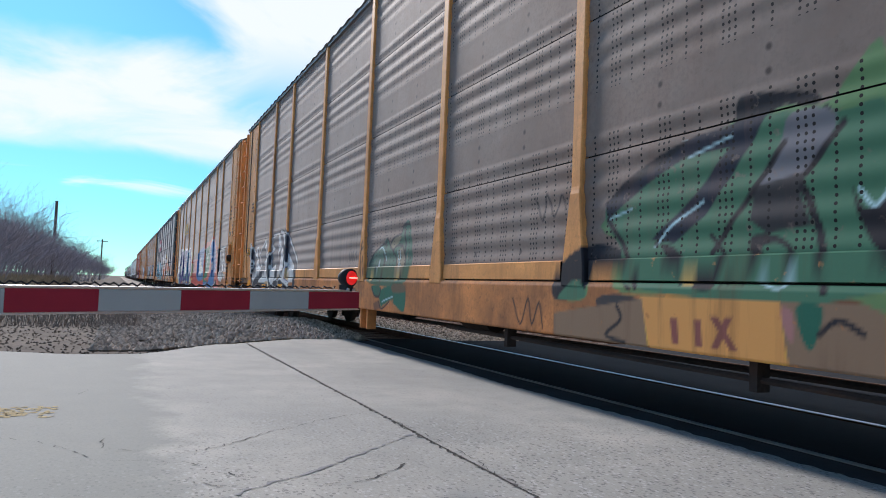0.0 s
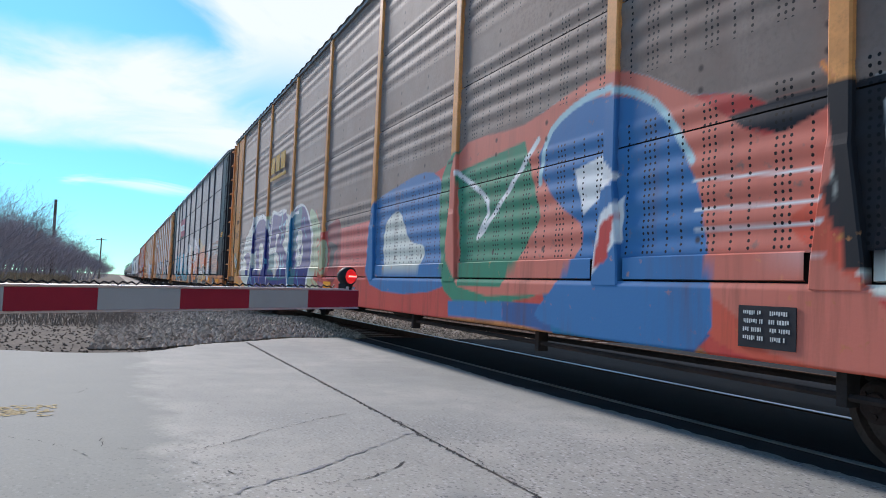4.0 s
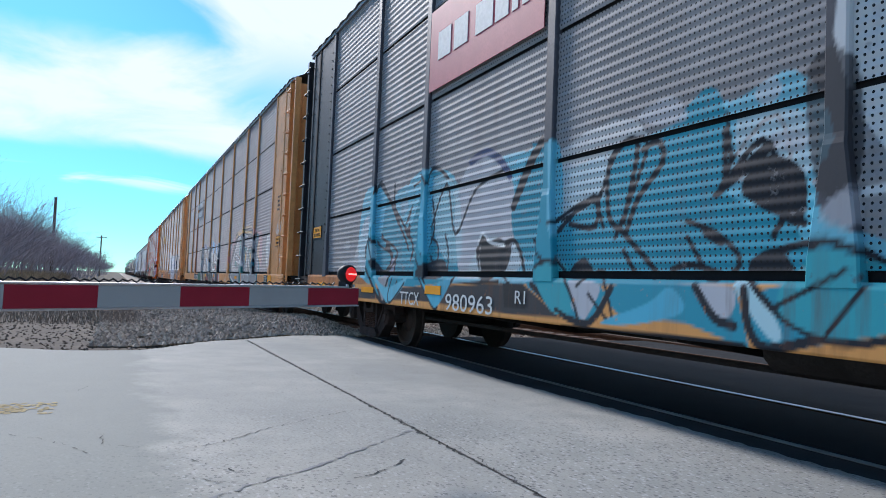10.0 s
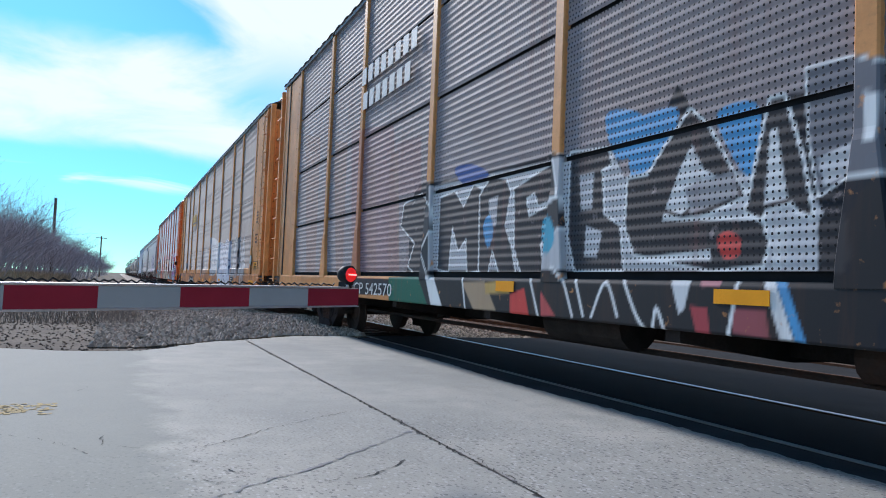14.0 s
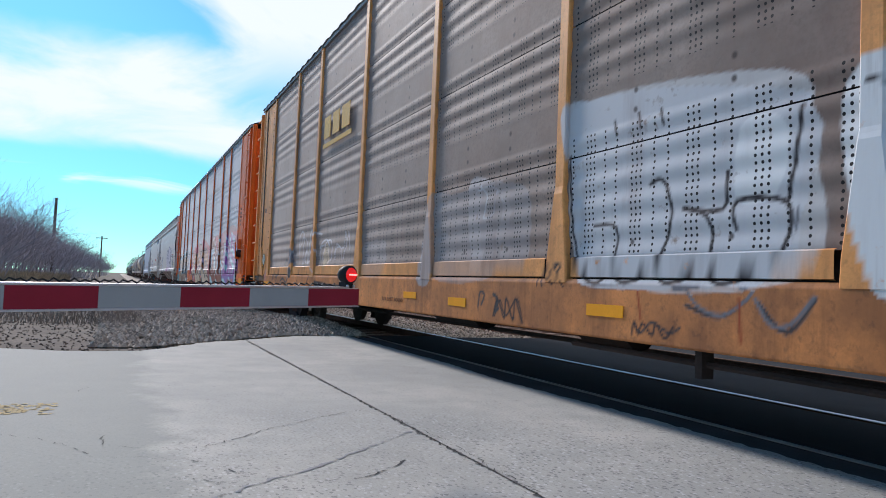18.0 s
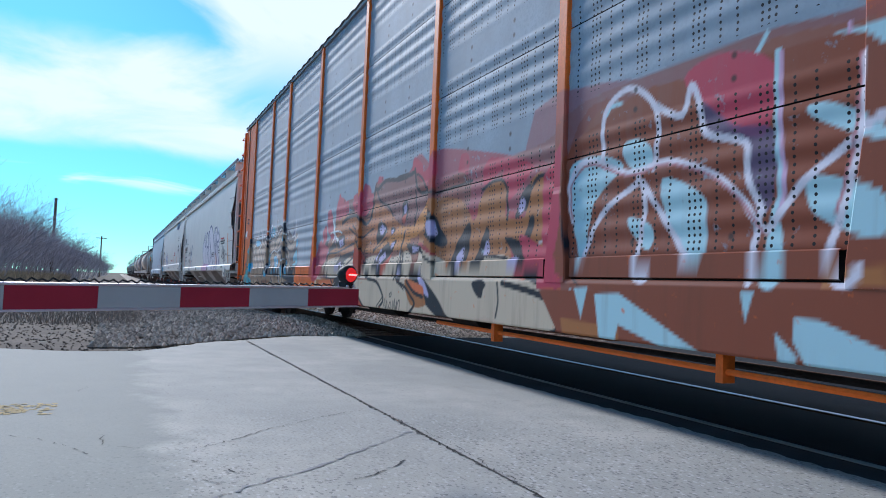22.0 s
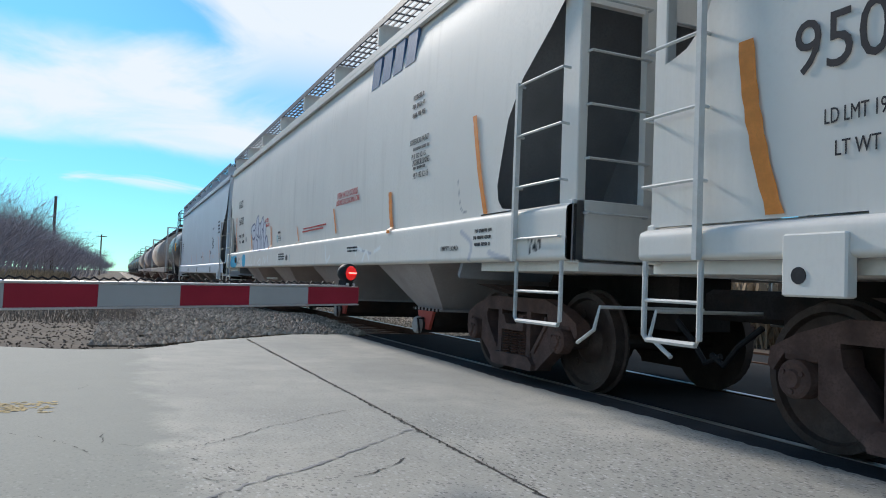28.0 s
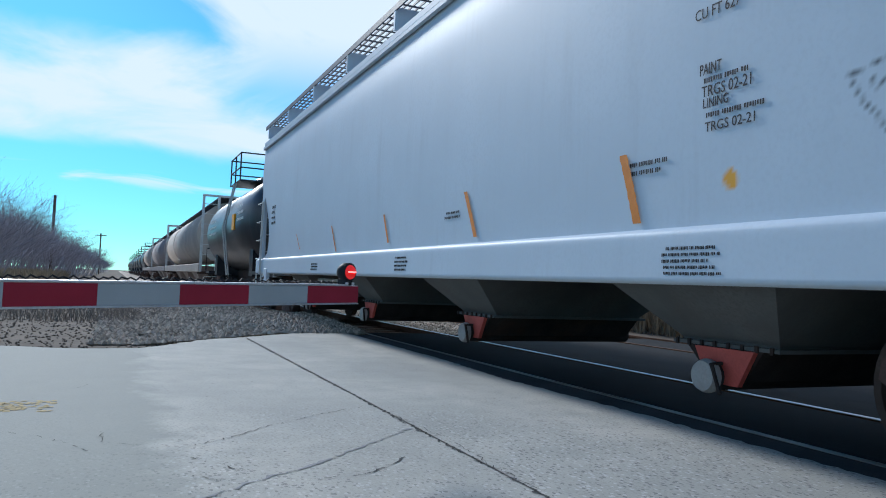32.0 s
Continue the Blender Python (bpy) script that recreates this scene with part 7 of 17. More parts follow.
curl("c", "whitew", 0.035, 2.09, 0.93, 2.26, 0.83, 2.54, 0.64)
patch("c", "orange2", 1, 2.51, 0.94, 3.62, 0.96, 3.48, 0.74, 2.72, 0.77)
patch("c", "ink", 1, 3.83, 0.97, 4.44, 0.94, 4.7, 0.7, 3.63, 0.75)
curl("c", "tealp", 0.05, 4.09, 0.85, 4.44, 0.72, 4.7, 0.7)
patch("c", "ochre2", 1, 3.63, 0.83, 4.15, 0.83, 4.33, 0.71, 3.63, 0.68)
blob("c", "rustb", 1, 4.69, 0.95, 4.93, 0.99, 4.89, 0.68, 4.75, 0.67)
curl("c", "whitew", 0.03, 4.7, 0.7, 4.88, 0.92, 5.01, 1.01)
blob("c", "orange3", 1, 5.06, 0.99, 5.22, 0.99, 5.31, 0.68, 4.94, 0.68)
patch("c", "gold", 1, 5.26, 0.99, 5.91, 0.99, 5.92, 0.66, 5.34, 0.67)
dash("c", "rustr", 0.06, 5.45, 0.88, 5.65, 0.87)
dash("c", "rustr", 0.06, 5.54, 0.86, 5.59, 0.68)
dash("c", "rustr", 0.06, 5.67, 0.86, 5.84, 0.85)
dash("c", "rustr", 0.06, 5.75, 0.85, 5.8, 0.67)
blob("c", "cyan", 0.85, -8.47, 1.75, -7.75, 2.23, -5.69, 1.8, -5.74, 2.15, -4.7, 2.22, -4.21, 1.94, -2.71, 2.09, -2.11, 2.15, -1.7, 2.22, -1.42, 1.78, -1.64, 1.45, -1.02, 1.1, -2.93, 0.96, -8.3, 0.9)
blob("c", "whitew", 0.7, -7.26, 1.6, -5.71, 1.98, -5.61, 1.28, -6.82, 1.11)
blob("c", "whitew", 0.6, -4.22, 2.02, -3.06, 2.2, -2.79, 1.23, -3.69, 1.17)
curl("c", "ink", 0.03, -6.99, 2.07, -6.23, 1.47, -7.19, 1.2)
curl("c", "ink", 0.03, -5.69, 1.8, -5.04, 1.1, -4.28, 0.79)
curl("c", "ink", 0.03, -3.55, 1.6, -3.22, 2, -2.86, 1.97, -2.95, 1.17, -3.5, 1.17)
curl("c", "ink", 0.03, -2.21, 1.72, -1.82, 1.99, -1.64, 1.45, -1.24, 1.1)
blob("c", "greyw", 0.7, -0.63, 1.5, -0.46, 1.79, -0.11, 1.9, 0.3, 1.72, 0.53, 1.44, -0.07, 1.28, -0.43, 1.29)
blob("c", "greyw", 0.6, -1.05, 1.47, -0.73, 1.51, -0.61, 1.25, -0.91, 1.15)
patch("c", "cyan2", 1, -4.3, 0.91, -1.6, 0.95, -1.33, 0.71, -4.05, 0.69)
curl("c", "ink", 0.025, -4.08, 0.95, -3.44, 0.68, -2.92, 0.9)
curl("c", "ink", 0.025, -1.86, 0.98, -1.33, 0.73, -0.8, 0.97)
blob("c", "orange2", 0.8, 0.21, 1.95, 0.5, 2.05, 1.14, 1.87, 1.2, 1.7, 0.37, 1.84)
blob("c", "ink", 1, 0.37, 1.8, 1.15, 1.52, 1.21, 1.28, 1.11, 1.17, 0.73, 1.42)
blob("c", "bluep", 1, 0.37, 1.82, 0.72, 1.68, 0.79, 1.54, 0.59, 1.65)
blob("c", "greyw", 0.5, 0.52, 1.61, 1.22, 1.24, 1.22, 1.05, 0.41, 1.05)
blob("c", "ochre", 0.8, 0.4, 1.18, 0.8, 1.3, 1.22, 1.13, 1.22, 1.05, 0.41, 1.05)
blob("c", "ink", 1, 0.34, 0.96, 0.61, 1.14, 1.05, 1.05, 1.48, 0.95, 1.77, 0.62, 1.39, 0.65, 0.42, 0.7)
blob("c", "tan2", 1, -0.31, 0.97, 0.41, 0.98, 0.42, 0.7, -0.21, 0.71)
curl("c", "ochre", 0.03, 1.13, 2.18, 1.3, 1.92, 1.41, 1.72)
blob("c", "orange2", 1, 1.2, 1.59, 1.47, 1.38, 1.67, 1.2, 1.81, 0.99, 2.1, 0.71, 2.31, 0.61, 1.86, 0.63, 1.48, 1.06)
blob("c", "whitew", 1, 1.23, 2.24, 1.5, 1.96, 1.74, 1.68, 1.87, 1.9, 1.73, 2.09, 1.91, 1.89, 1.96, 1.68, 1.75, 1.61, 1.51, 1.81)
blob("c", "whitew", 1, 1.99, 1.81, 2.11, 1.82, 2.15, 1.56, 1.97, 1.25, 1.84, 1.16, 2.08, 1.57)
blob("c", "bluep", 1, 2.05, 1.19, 2.3, 1.24, 2.44, 1.12, 2.16, 1.03)
curl("c", "whitew", 0.04, 1.93, 0.99, 2.09, 0.84, 2.2, 0.91, 2.41, 0.62)
curl("c", "tealp", 0.03, 1.12, 0.9, 1.34, 0.83, 1.49, 0.77)
patch("c", "ink", 1, 2.44, 1.03, 2.7, 1.03, 2.71, 0.66, 2.48, 0.72)
patch("c", "orange2", 1, 2.24, 1, 2.7, 1.01, 2.71, 0.82, 2.28, 0.82)
blob("c", "cyan", 1, -9.42, 1, -9.59, 2.14, -8.94, 2.33, -7.6, 1.68, -7.67, 2.2, -7.11, 2.35, -6.25, 2.17, -6.05, 1.59, -6.46, 1.09)
blob("c", "whitew", 0.75, -6.24, 1.98, -5.3, 2.17, -4.72, 1.93, -4.58, 1.5, -4.76, 1.09, -6.15, 1.09)
blob("c", "cyan", 1, -5.05, 2.03, -4.34, 2.25, -4.06, 2.1, -4.01, 1.37, -4.18, 1.14, -4.9, 1.52)
blob("c", "cyan", 1, -4, 1.13, -3.85, 1.51, -3.34, 1.73, -3.21, 1.97, -2.96, 2.06, -2.71, 1.82, -2.26, 2.15, -2.16, 2.03, -2.15, 1.57, -1.98, 1.69, -1.63, 1.64, -1.62, 1.09)
blob("c", "whitew", 0.5, -2.12, 2.02, -1.6, 1.95, -1.59, 1.64, -1.97, 1.49)
blob("c", "ink", 1, -2.06, 1.56, -1.66, 1.65, -1.66, 1.33, -1.69, 1.27, -1.85, 1.44)
curl("c", "ink", 0.04, -8.93, 2.25, -8.47, 1.57, -7.54, 1.16)
curl("c", "ink", 0.035, -7.46, 2.18, -6.92, 2.26, -6.25, 2.11)
curl("c", "ink", 0.05, -3.38, 1.87, -3.4, 1.56, -3.25, 1.43, -3.12, 1.42, -2.83, 1.84, -2.66, 1.85, -2.76, 1.63, -2.99, 1.41)
curl("c", "ink", 0.05, -3.22, 1.42, -2.98, 1.17, -2.8, 1.09)
curl("c", "ink", 0.04, -2.21, 2.07, -2.16, 1.78, -2.2, 1.61, -1.82, 1.83)
blob("c", "ink", 1, -2.33, 1.37, -2.19, 1.26, -2.14, 1.19, -2.28, 1.26)
curl("c", "ink", 0.04, -2.48, 1.27, -2.32, 1.09, -1.92, 1.02)
blob("c", "ink", 1, -3.75, 1.13, -3.53, 1.22, -3.44, 1.04, -3.67, 1.04)
blob("c", "ink", 1, -5.46, 1.09, -5.36, 1.37, -4.89, 1.41, -4.98, 1.09)
curl("c", "ink", 0.03, -4.02, 1.52, -3.62, 1.63, -3.48, 1.7)
curl("c", "ink", 0.04, -4.93, 1.9, -4.58, 1.5, -4.19, 1.28)
patch("c", "cyan2", 1, -8.87, 0.93, -5.85, 0.97, -6.11, 0.68, -8.12, 0.67)
patch("c", "ink3", 1, -6.13, 0.93, -4.65, 0.93, -4.68, 0.67, -6.11, 0.68)
patch("c", "cyan2", 1, -4.55, 0.96, -2.09, 0.95, -2.17, 0.71, -3.89, 0.71)
curl("c", "ink", 0.03, -3.91, 0.97, -3.5, 0.69, -3.03, 0.88)
blob("c", "greyw", 1, -3.82, 0.97, -3.44, 0.98, -3.5, 0.74, -3.65, 0.73)
blob("c", "ink2", 1, -2.47, 0.98, -2.05, 0.97, -2.13, 0.78, -2.31, 0.8)
blob("c", "cyan2", 1, -2, 1, -1.48, 1.26, -1.15, 0.98, -1.14, 0.79, -1.87, 0.63)
curl("c", "ink", 0.035, -1.95, 0.69, -1.69, 0.96, -1.61, 0.81, -1.92, 0.95)
blob("c", "cyan", 1, -9.18, 0.98, -9.35, 1.56, -8.99, 1.54, -8.92, 2.26, -8.71, 2.34, -7.98, 1.73, -7.47, 1.5, -7.17, 1.26, -7.09, 1.01, -8.4, 0.99)
blob("c", "cyan", 1, -7.34, 1.8, -7.12, 1.82, -7.08, 2.24, -6.88, 2.33, -6.86, 1.78, -6.97, 1.3, -7.09, 1.09, -7.32, 1.44)
blob("c", "greyw", 0.8, -7.1, 1.22, -6.54, 1.09, -6.53, 0.98, -7.02, 1.09)
blob("c", "whitew", 0.5, -10.01, 1.1, -9.38, 1.92, -9.22, 1.44, -9.32, 1.1)
blob("c", "cyan", 0.7, -6.97, 1.42, -6.67, 1.56, -6.19, 1.45, -6.13, 1.06, -6.96, 1.05)
blob("c", "ink2", 0.9, -6.78, 1.33, -6.5, 1.4, -6.48, 1.09, -6.71, 1.05)
curl("c", "ink", 0.035, -8.76, 2.32, -8.17, 1.84, -7.71, 1.47, -7.53, 1.14)
curl("c", "ink", 0.035, -9, 1.71, -8.64, 1.47, -8.32, 1.3, -8.61, 1.04)
curl("c", "ink", 0.035, -6.91, 1.54, -6.66, 1.41, -6.66, 1.25)
blob("c", "ink2", 1, -7.72, 1.7, -7.49, 1.95, -7.56, 1.78)
blob("c", "ink", 1, -5.62, 1.34, -5.51, 1.46, -5.37, 1.39, -5.08, 1.31, -5.2, 1.26, -5.3, 1.06, -5.47, 1.03, -5.58, 1.18)
curl("c", "whitew", 0.02, -5.61, 1.47, -5.55, 1.31, -5.5, 1.06)
curl("c", "whitew", 0.02, -6.1, 1.09, -6.19, 1.45, -6.25, 1.75)
patch("c", "cyan2", 1, -9.31, 0.98, -8.72, 0.99, -8.28, 0.69, -8.11, 0.99, -7.37, 1, -8.09, 0.65)
patch("c", "cyan2", 1, -7.29, 0.96, -6.95, 1.01, -6.64, 0.78, -6.17, 0.98, -6.52, 0.67, -6.88, 0.65)
patch("c", "ink3", 1, -6.37, 0.94, -5, 1.01, -5, 0.63, -6.31, 0.69)
blob("d", "pinkh", 0.5, 9.69, 2.11, 10.14, 2.1, 10.3, 1.3, 9.98, 1.37)
blob("d", "whitew", 0.6, 10.91, 1.95, 11.52, 1.91, 11.56, 1.22, 10.94, 1.28)
curl("d", "whitew", 0.025, 10.91, 1.85, 11.15, 1.97, 11.1, 1.46, 11.39, 1.75)
curl("d", "whitew", 0.02, 10.16, 1.89, 10.39, 1.4, 10.56, 1.79)
curl("d", "whitew", 0.02, 10.74, 1.78, 10.94, 1.38, 10.66, 1.59)
blob("d", "pinkh", 0.6, 6.92, 2.27, 7.68, 2.34, 8.43, 2.33, 8.93, 2.3, 10.13, 2.03, 10.24, 1.74, 10.18, 1.42, 9.89, 1.35, 7.71, 1.76)
blob("d", "orangeh", 0.6, 5.24, 2.27, 6.1, 2.28, 6.92, 2.27, 8.3, 2.27, 8.29, 2.4, 7.11, 2.44, 6.22, 2.38)
blob("d", "orangeh", 0.7, 9.55, 1.71, 10.03, 1.96, 9.95, 2.01, 9.89, 1.51, 10.07, 1.43, 10.24, 1.44, 10.04, 1.27, 10.04, 0.97, 9.97, 0.97)
blob("d", "ink", 1, 4.71, 0.96, 4.83, 1.44, 5.4, 2.25, 6.1, 2.28, 6.92, 2.26, 7.02, 2.36, 8.43, 2.33, 8.93, 2.18, 8.99, 2.05, 9.2, 2.17, 9.67, 2.1, 9.68, 1.9, 9.51, 1.61, 9.93, 1.37, 10.02, 1.21, 10.05, 0.69, 9.79, 0.7, 9.48, 0.82, 8.7, 0.61, 8.37, 0.71, 7.42, 0.7, 6.35, 0.76, 4.89, 0.9)
blob("d", "silver", 1, 4.86, 1.17, 5.15, 1.62, 5.56, 2.17, 6.11, 2.22, 6.01, 1.75, 5.46, 1.67, 5.33, 1.35, 5.93, 1.22, 6.21, 0.98, 5.05, 1)
blob("d", "tealb", 1, 6.11, 2.16, 6.36, 2.18, 6.5, 1.94, 6.29, 1.56, 6.03, 1.63)
blob("d", "silver", 1, 5.46, 1.6, 6.29, 1.56, 6.3, 1.38, 5.92, 1.28, 5.48, 1.41)
blob("d", "silver", 1, 6.61, 1.98, 6.93, 2.16, 7.01, 1.67, 7.14, 1.25, 7.35, 1, 6.8, 0.99, 6.66, 1.37, 6.4, 1.66)
blob("d", "silver", 1, 7.13, 2.18, 8.16, 2.16, 8.57, 2.21, 8.64, 2.03, 8.46, 1.72, 7.34, 1.9)
blob("d", "silver", 1, 7.71, 1.76, 7.95, 1.73, 7.98, 1.23, 8.07, 1, 7.66, 1.09, 7.64, 1.48)
blob("d", "tealb", 1, 7.16, 1.79, 7.62, 1.74, 7.57, 1.24, 7.52, 1.29)
blob("d", "silver", 1, 8.18, 1.71, 8.4, 1.69, 8.49, 1.13, 8.13, 1.36)
blob("d", "tealb", 1, 8.03, 1.73, 8.32, 1.74, 8.53, 1.55, 8.2, 1.44)
blob("d", "orangeh", 1, 8.26, 1.62, 8.46, 1.64, 8.41, 1.35)
blob("d", "silver", 1, 8.6, 1.5, 8.71, 1.82, 9, 1.98, 9.05, 1.93, 8.89, 1.72, 9.12, 1.5, 9.07, 1.39, 8.6, 1.54)
blob("d", "silver", 1, 9.05, 1.93, 9.49, 2.1, 9.37, 1.66, 9.06, 1.74)
blob("d", "tealb", 1, 9.45, 2.11, 9.67, 2.07, 9.55, 1.78, 9.42, 1.59, 9.32, 1.67)
blob("d", "silver", 1, 9.07, 1.58, 9.51, 1.58, 9.77, 1.39, 9.78, 1.09, 9.34, 1.06, 9.28, 1.27)
blob("d", "tealb", 1, 9.81, 1.35, 9.97, 1.31, 10.01, 1.03, 9.98, 0.72, 9.86, 0.74, 9.8, 1.03)
blob("d", "tealb", 1, 8.79, 1.41, 9.23, 1.31, 8.91, 1.17)
blob("d", "silver", 1, 8.61, 1.38, 8.76, 1.41, 8.8, 1.13, 9.08, 1.2, 9.14, 1.02, 8.68, 1.01)
blob("d", "silver", 1, 5.05, 0.97, 6.46, 0.93, 6.36, 0.7, 5.55, 0.72)
blob("d", "silver", 1, 7.12, 0.94, 7.67, 0.95, 7.77, 0.72, 7.33, 0.72)
blob("d", "silver", 1, 7.84, 0.96, 8.29, 0.96, 8.7, 0.69, 7.93, 0.73)
blob("d", "silver", 1, 8.43, 0.97, 9.78, 0.99, 9.7, 0.73, 8.88, 0.67, 8.75, 0.81)
blob("d", "tealb", 1, 6.78, 1.2, 7, 1.2, 6.98, 0.68, 6.82, 0.72)
blob("d", "orangeh", 1, 6.91, 0.99, 7.11, 0.99, 7.28, 0.64, 7.03, 0.68)
curl("d", "whitew", 0.022, 4.88, 0.96, 4.92, 1.43, 5.41, 2.18)
curl("d", "whitew", 0.022, 9.81, 1.35, 9.82, 1.06, 9.74, 0.76)
curl("d", "whitew", 0.02, 7.96, 1.69, 8.06, 1.14, 8.36, 1.01, 8.76, 0.74)
curl("d", "whitew", 0.02, 7.15, 1.87, 7.38, 1.39, 7.58, 1.09, 7.76, 0.81)
curl("d", "whitew", 0.02, 5.37, 0.97, 6.23, 0.72, 6.58, 0.93)
curl("d", "ink", 0.035, 6.92, 2.24, 7.18, 1.5, 7.35, 1.09)
curl("d", "ink", 0.03, 8.99, 2.05, 8.95, 1.67, 9.28, 1.27)
blob("d", "pinkh", 0.5, 4.16, 1.49, 4.66, 1.79, 5.09, 2.18, 5.55, 2.22, 5.72, 2.3, 5.43, 2.07, 4.97, 1.75, 4.6, 1.37)
blob("d", "ink", 1, 4.7, 1, 4.68, 1.37, 4.9, 1.67, 5.37, 2, 5.78, 2.23, 6.74, 2.04, 6.55, 1.85, 6.39, 1.5, 6.4, 1.16, 6.31, 1.02, 6.27, 0.81, 5.89, 0.68, 4.86, 0.91)
blob("d", "silver", 1, 4.86, 1.05, 4.84, 1.41, 5.05, 1.66, 5.49, 1.98, 5.83, 2.12, 6.04, 2.1, 5.95, 1.8, 5.74, 1.63, 5.45, 1.62, 5.33, 1.38, 5.46, 1.21, 5.59, 1.05)
blob("d", "silver", 1, 6.04, 2.08, 6.09, 2.11, 6.06, 1.75, 5.85, 1.73)
blob("d", "tealb", 1, 6.1, 2, 6.37, 2.08, 6.42, 1.9, 6.2, 1.62, 6.06, 1.67)
blob("d", "orangeh", 1, 6.29, 1.71, 6.5, 2.06, 6.58, 2.04, 6.55, 1.78, 6.39, 1.46, 6.25, 1.54)
blob("d", "silver", 1, 5.32, 1.59, 6.3, 1.44, 6.26, 1.26, 5.52, 1.37)
blob("d", "tealb", 1, 5.2, 1.35, 5.76, 1.24, 5.65, 1.13, 5.34, 1.22)
blob("d", "silver", 1, 5.59, 1.21, 5.86, 1.28, 6.13, 1.05, 5.71, 1.03)
blob("d", "tealb", 1, 5.97, 1.27, 6.4, 1.23, 6.27, 1.06)
blob("d", "silver", 1, 6.4, 1.16, 6.71, 1.66, 6.74, 1.78, 6.75, 1.34, 6.72, 1.03, 6.4, 1.02)
blob("d", "silver", 1, 4.86, 1, 6.17, 1.02, 6.27, 0.81, 5.83, 0.68, 5.01, 0.92)
blob("d", "silver", 1, 6.78, 2, 7.02, 1.95, 7.09, 1.61, 7.22, 1.2, 7.3, 1.01, 6.83, 1, 6.79, 1.34)
blob("d", "tealb", 1, 6.76, 1.25, 7, 1.18, 6.97, 1.03, 6.73, 0.75, 6.72, 1.03)
blob("d", "orangeh", 1, 6.87, 1.03, 7, 1.03, 7.1, 0.72, 6.91, 0.73)
blob("d", "redp", 1, 6.92, 1, 6.99, 1, 7.04, 0.74, 6.96, 0.73)
blob("d", "silver", 1, 7.07, 1.03, 7.3, 1.01, 7.3, 0.71, 7.23, 0.7)
curl("d", "whitew", 0.025, 7, 1.21, 7.04, 1.03, 7.17, 0.78, 7.3, 0.71)
curl("d", "whitew", 0.025, 4.84, 1.36, 4.82, 1, 5.01, 0.87, 5.48, 0.73)
curl("d", "whitew", 0.022, 5.38, 1.63, 5.46, 1.42, 5.65, 1.17)
curl("d", "whitew", 0.02, 6.13, 1.02, 6.27, 0.85, 6.09, 0.73)
curl("d", "ink", 0.05, 7.02, 1.98, 7.12, 1.61, 7.3, 1.25)
curl("d", "ink", 0.04, 6.75, 1.59, 6.82, 1.46, 7, 1.41)
blob("d", "tealp", 1, 7.18, 1.94, 7.29, 1.92, 7.3, 1.36, 7.18, 1.74)
blob("d", "ink", 1, -4.87, 1.18, -4.77, 2.1, -3.96, 2.16, -3.09, 2.14, -1.86, 2.11, -1.52, 2.12, -1.21, 2.07, -0.65, 2, -0.47, 1.65, -0.05, 2.27, 0.09, 2.28, 0.55, 1.56, 0.7, 2, 0.86, 2.09, 1.1, 2.08, 1.28, 2.11, 1.82, 1.96, 1.76, 1.64, 1.96, 1.41, 1.96, 1.09, 1.83, 1.03, 0.74, 1.05, -4.63, 1.02)
blob("d", "redpk", 1, 1.69, 1.55, 1.83, 1.57, 1.9, 1.32, 1.73, 1.27)
blob("d", "greyw", 1, 1.69, 1.21, 1.76, 1.42, 1.96, 1.09, 1.77, 1.06)
curl("d", "whitew", 0.025, 1.6, 2.01, 1.61, 1.69, 1.83, 1.51)
patch("d", "ink", 1, -4.84, 0.91, 2.16, 1.02, 2.17, 0.65, 1.63, 0.69, -4.59, 0.69)
blob("d", "redp", 1, 1.7, 0.97, 1.84, 0.94, 1.87, 0.74, 1.74, 0.76)
blob("d", "greyw", 1, 1.97, 0.97, 2.16, 1.03, 2.17, 0.71, 1.97, 0.75)
patch("d", "rustw", 0.6, -11.02, 3.94, -9.8, 3.68, -9.7, 1.1, -10.41, 1.1)
patch("d", "rustw", 0.6, -8.79, 3.46, -7.94, 3.27, -7.88, 1.1, -8.28, 1.1)
patch("d", "rustw", 0.6, -6.88, 3.04, -6.43, 2.95, -6.13, 1.1, -6.54, 1.1)
patch("d", "rustw", 0.6, -5.77, 2.8, -5.42, 2.73, -5.2, 1.1, -5.64, 1.1)
patch("d", "slate", 1, -7.15, 1, -5.24, 0.99, -5.23, 0.78, -7.04, 0.74)
blob("e", "whitew", 1, 4.2, 1.1, 4.05, 2.08, 4.73, 2.19, 5.7, 2.1, 6.11, 2.21, 6.88, 2.13, 7.1, 1.63, 7.1, 0.9, 4.65, 0.93)
curl("e", "ink", 0.025, 4.2, 2.05, 5.02, 1.92, 5.48, 2.08, 5.75, 1.71, 6.35, 1.89)
blob("e", "ink", 1, 6.02, 2.11, 6.42, 2.14, 6.53, 1.99, 6.25, 1.94)
curl("e", "bluep", 0.02, 4.8, 1.68, 4.99, 1.27, 5.54, 1.65, 5.7, 1.25, 6.18, 1.61, 6.43, 1.24)
curl("e", "bluep", 0.025, 6.18, 1.69, 6.77, 1.51, 6.81, 1.17, 7.17, 0.97)
curl("e", "ink", 0.02, 4.55, 1.61, 4.74, 1.19)
blob("e", "greyw2", 0.9, 7.63, 1.16, 7.58, 1.6, 7.97, 2.07, 8.23, 2.22, 8.49, 2.12, 8.52, 1.66, 8.32, 1.15)
curl("e", "ink", 0.025, 7.63, 1.16, 7.65, 1.66, 8.11, 2.11, 8.23, 2.22)
curl("e", "ink", 0.025, 8.36, 2.2, 8.51, 1.89, 8.42, 1.38, 7.9, 1.28, 8.18, 1.21)
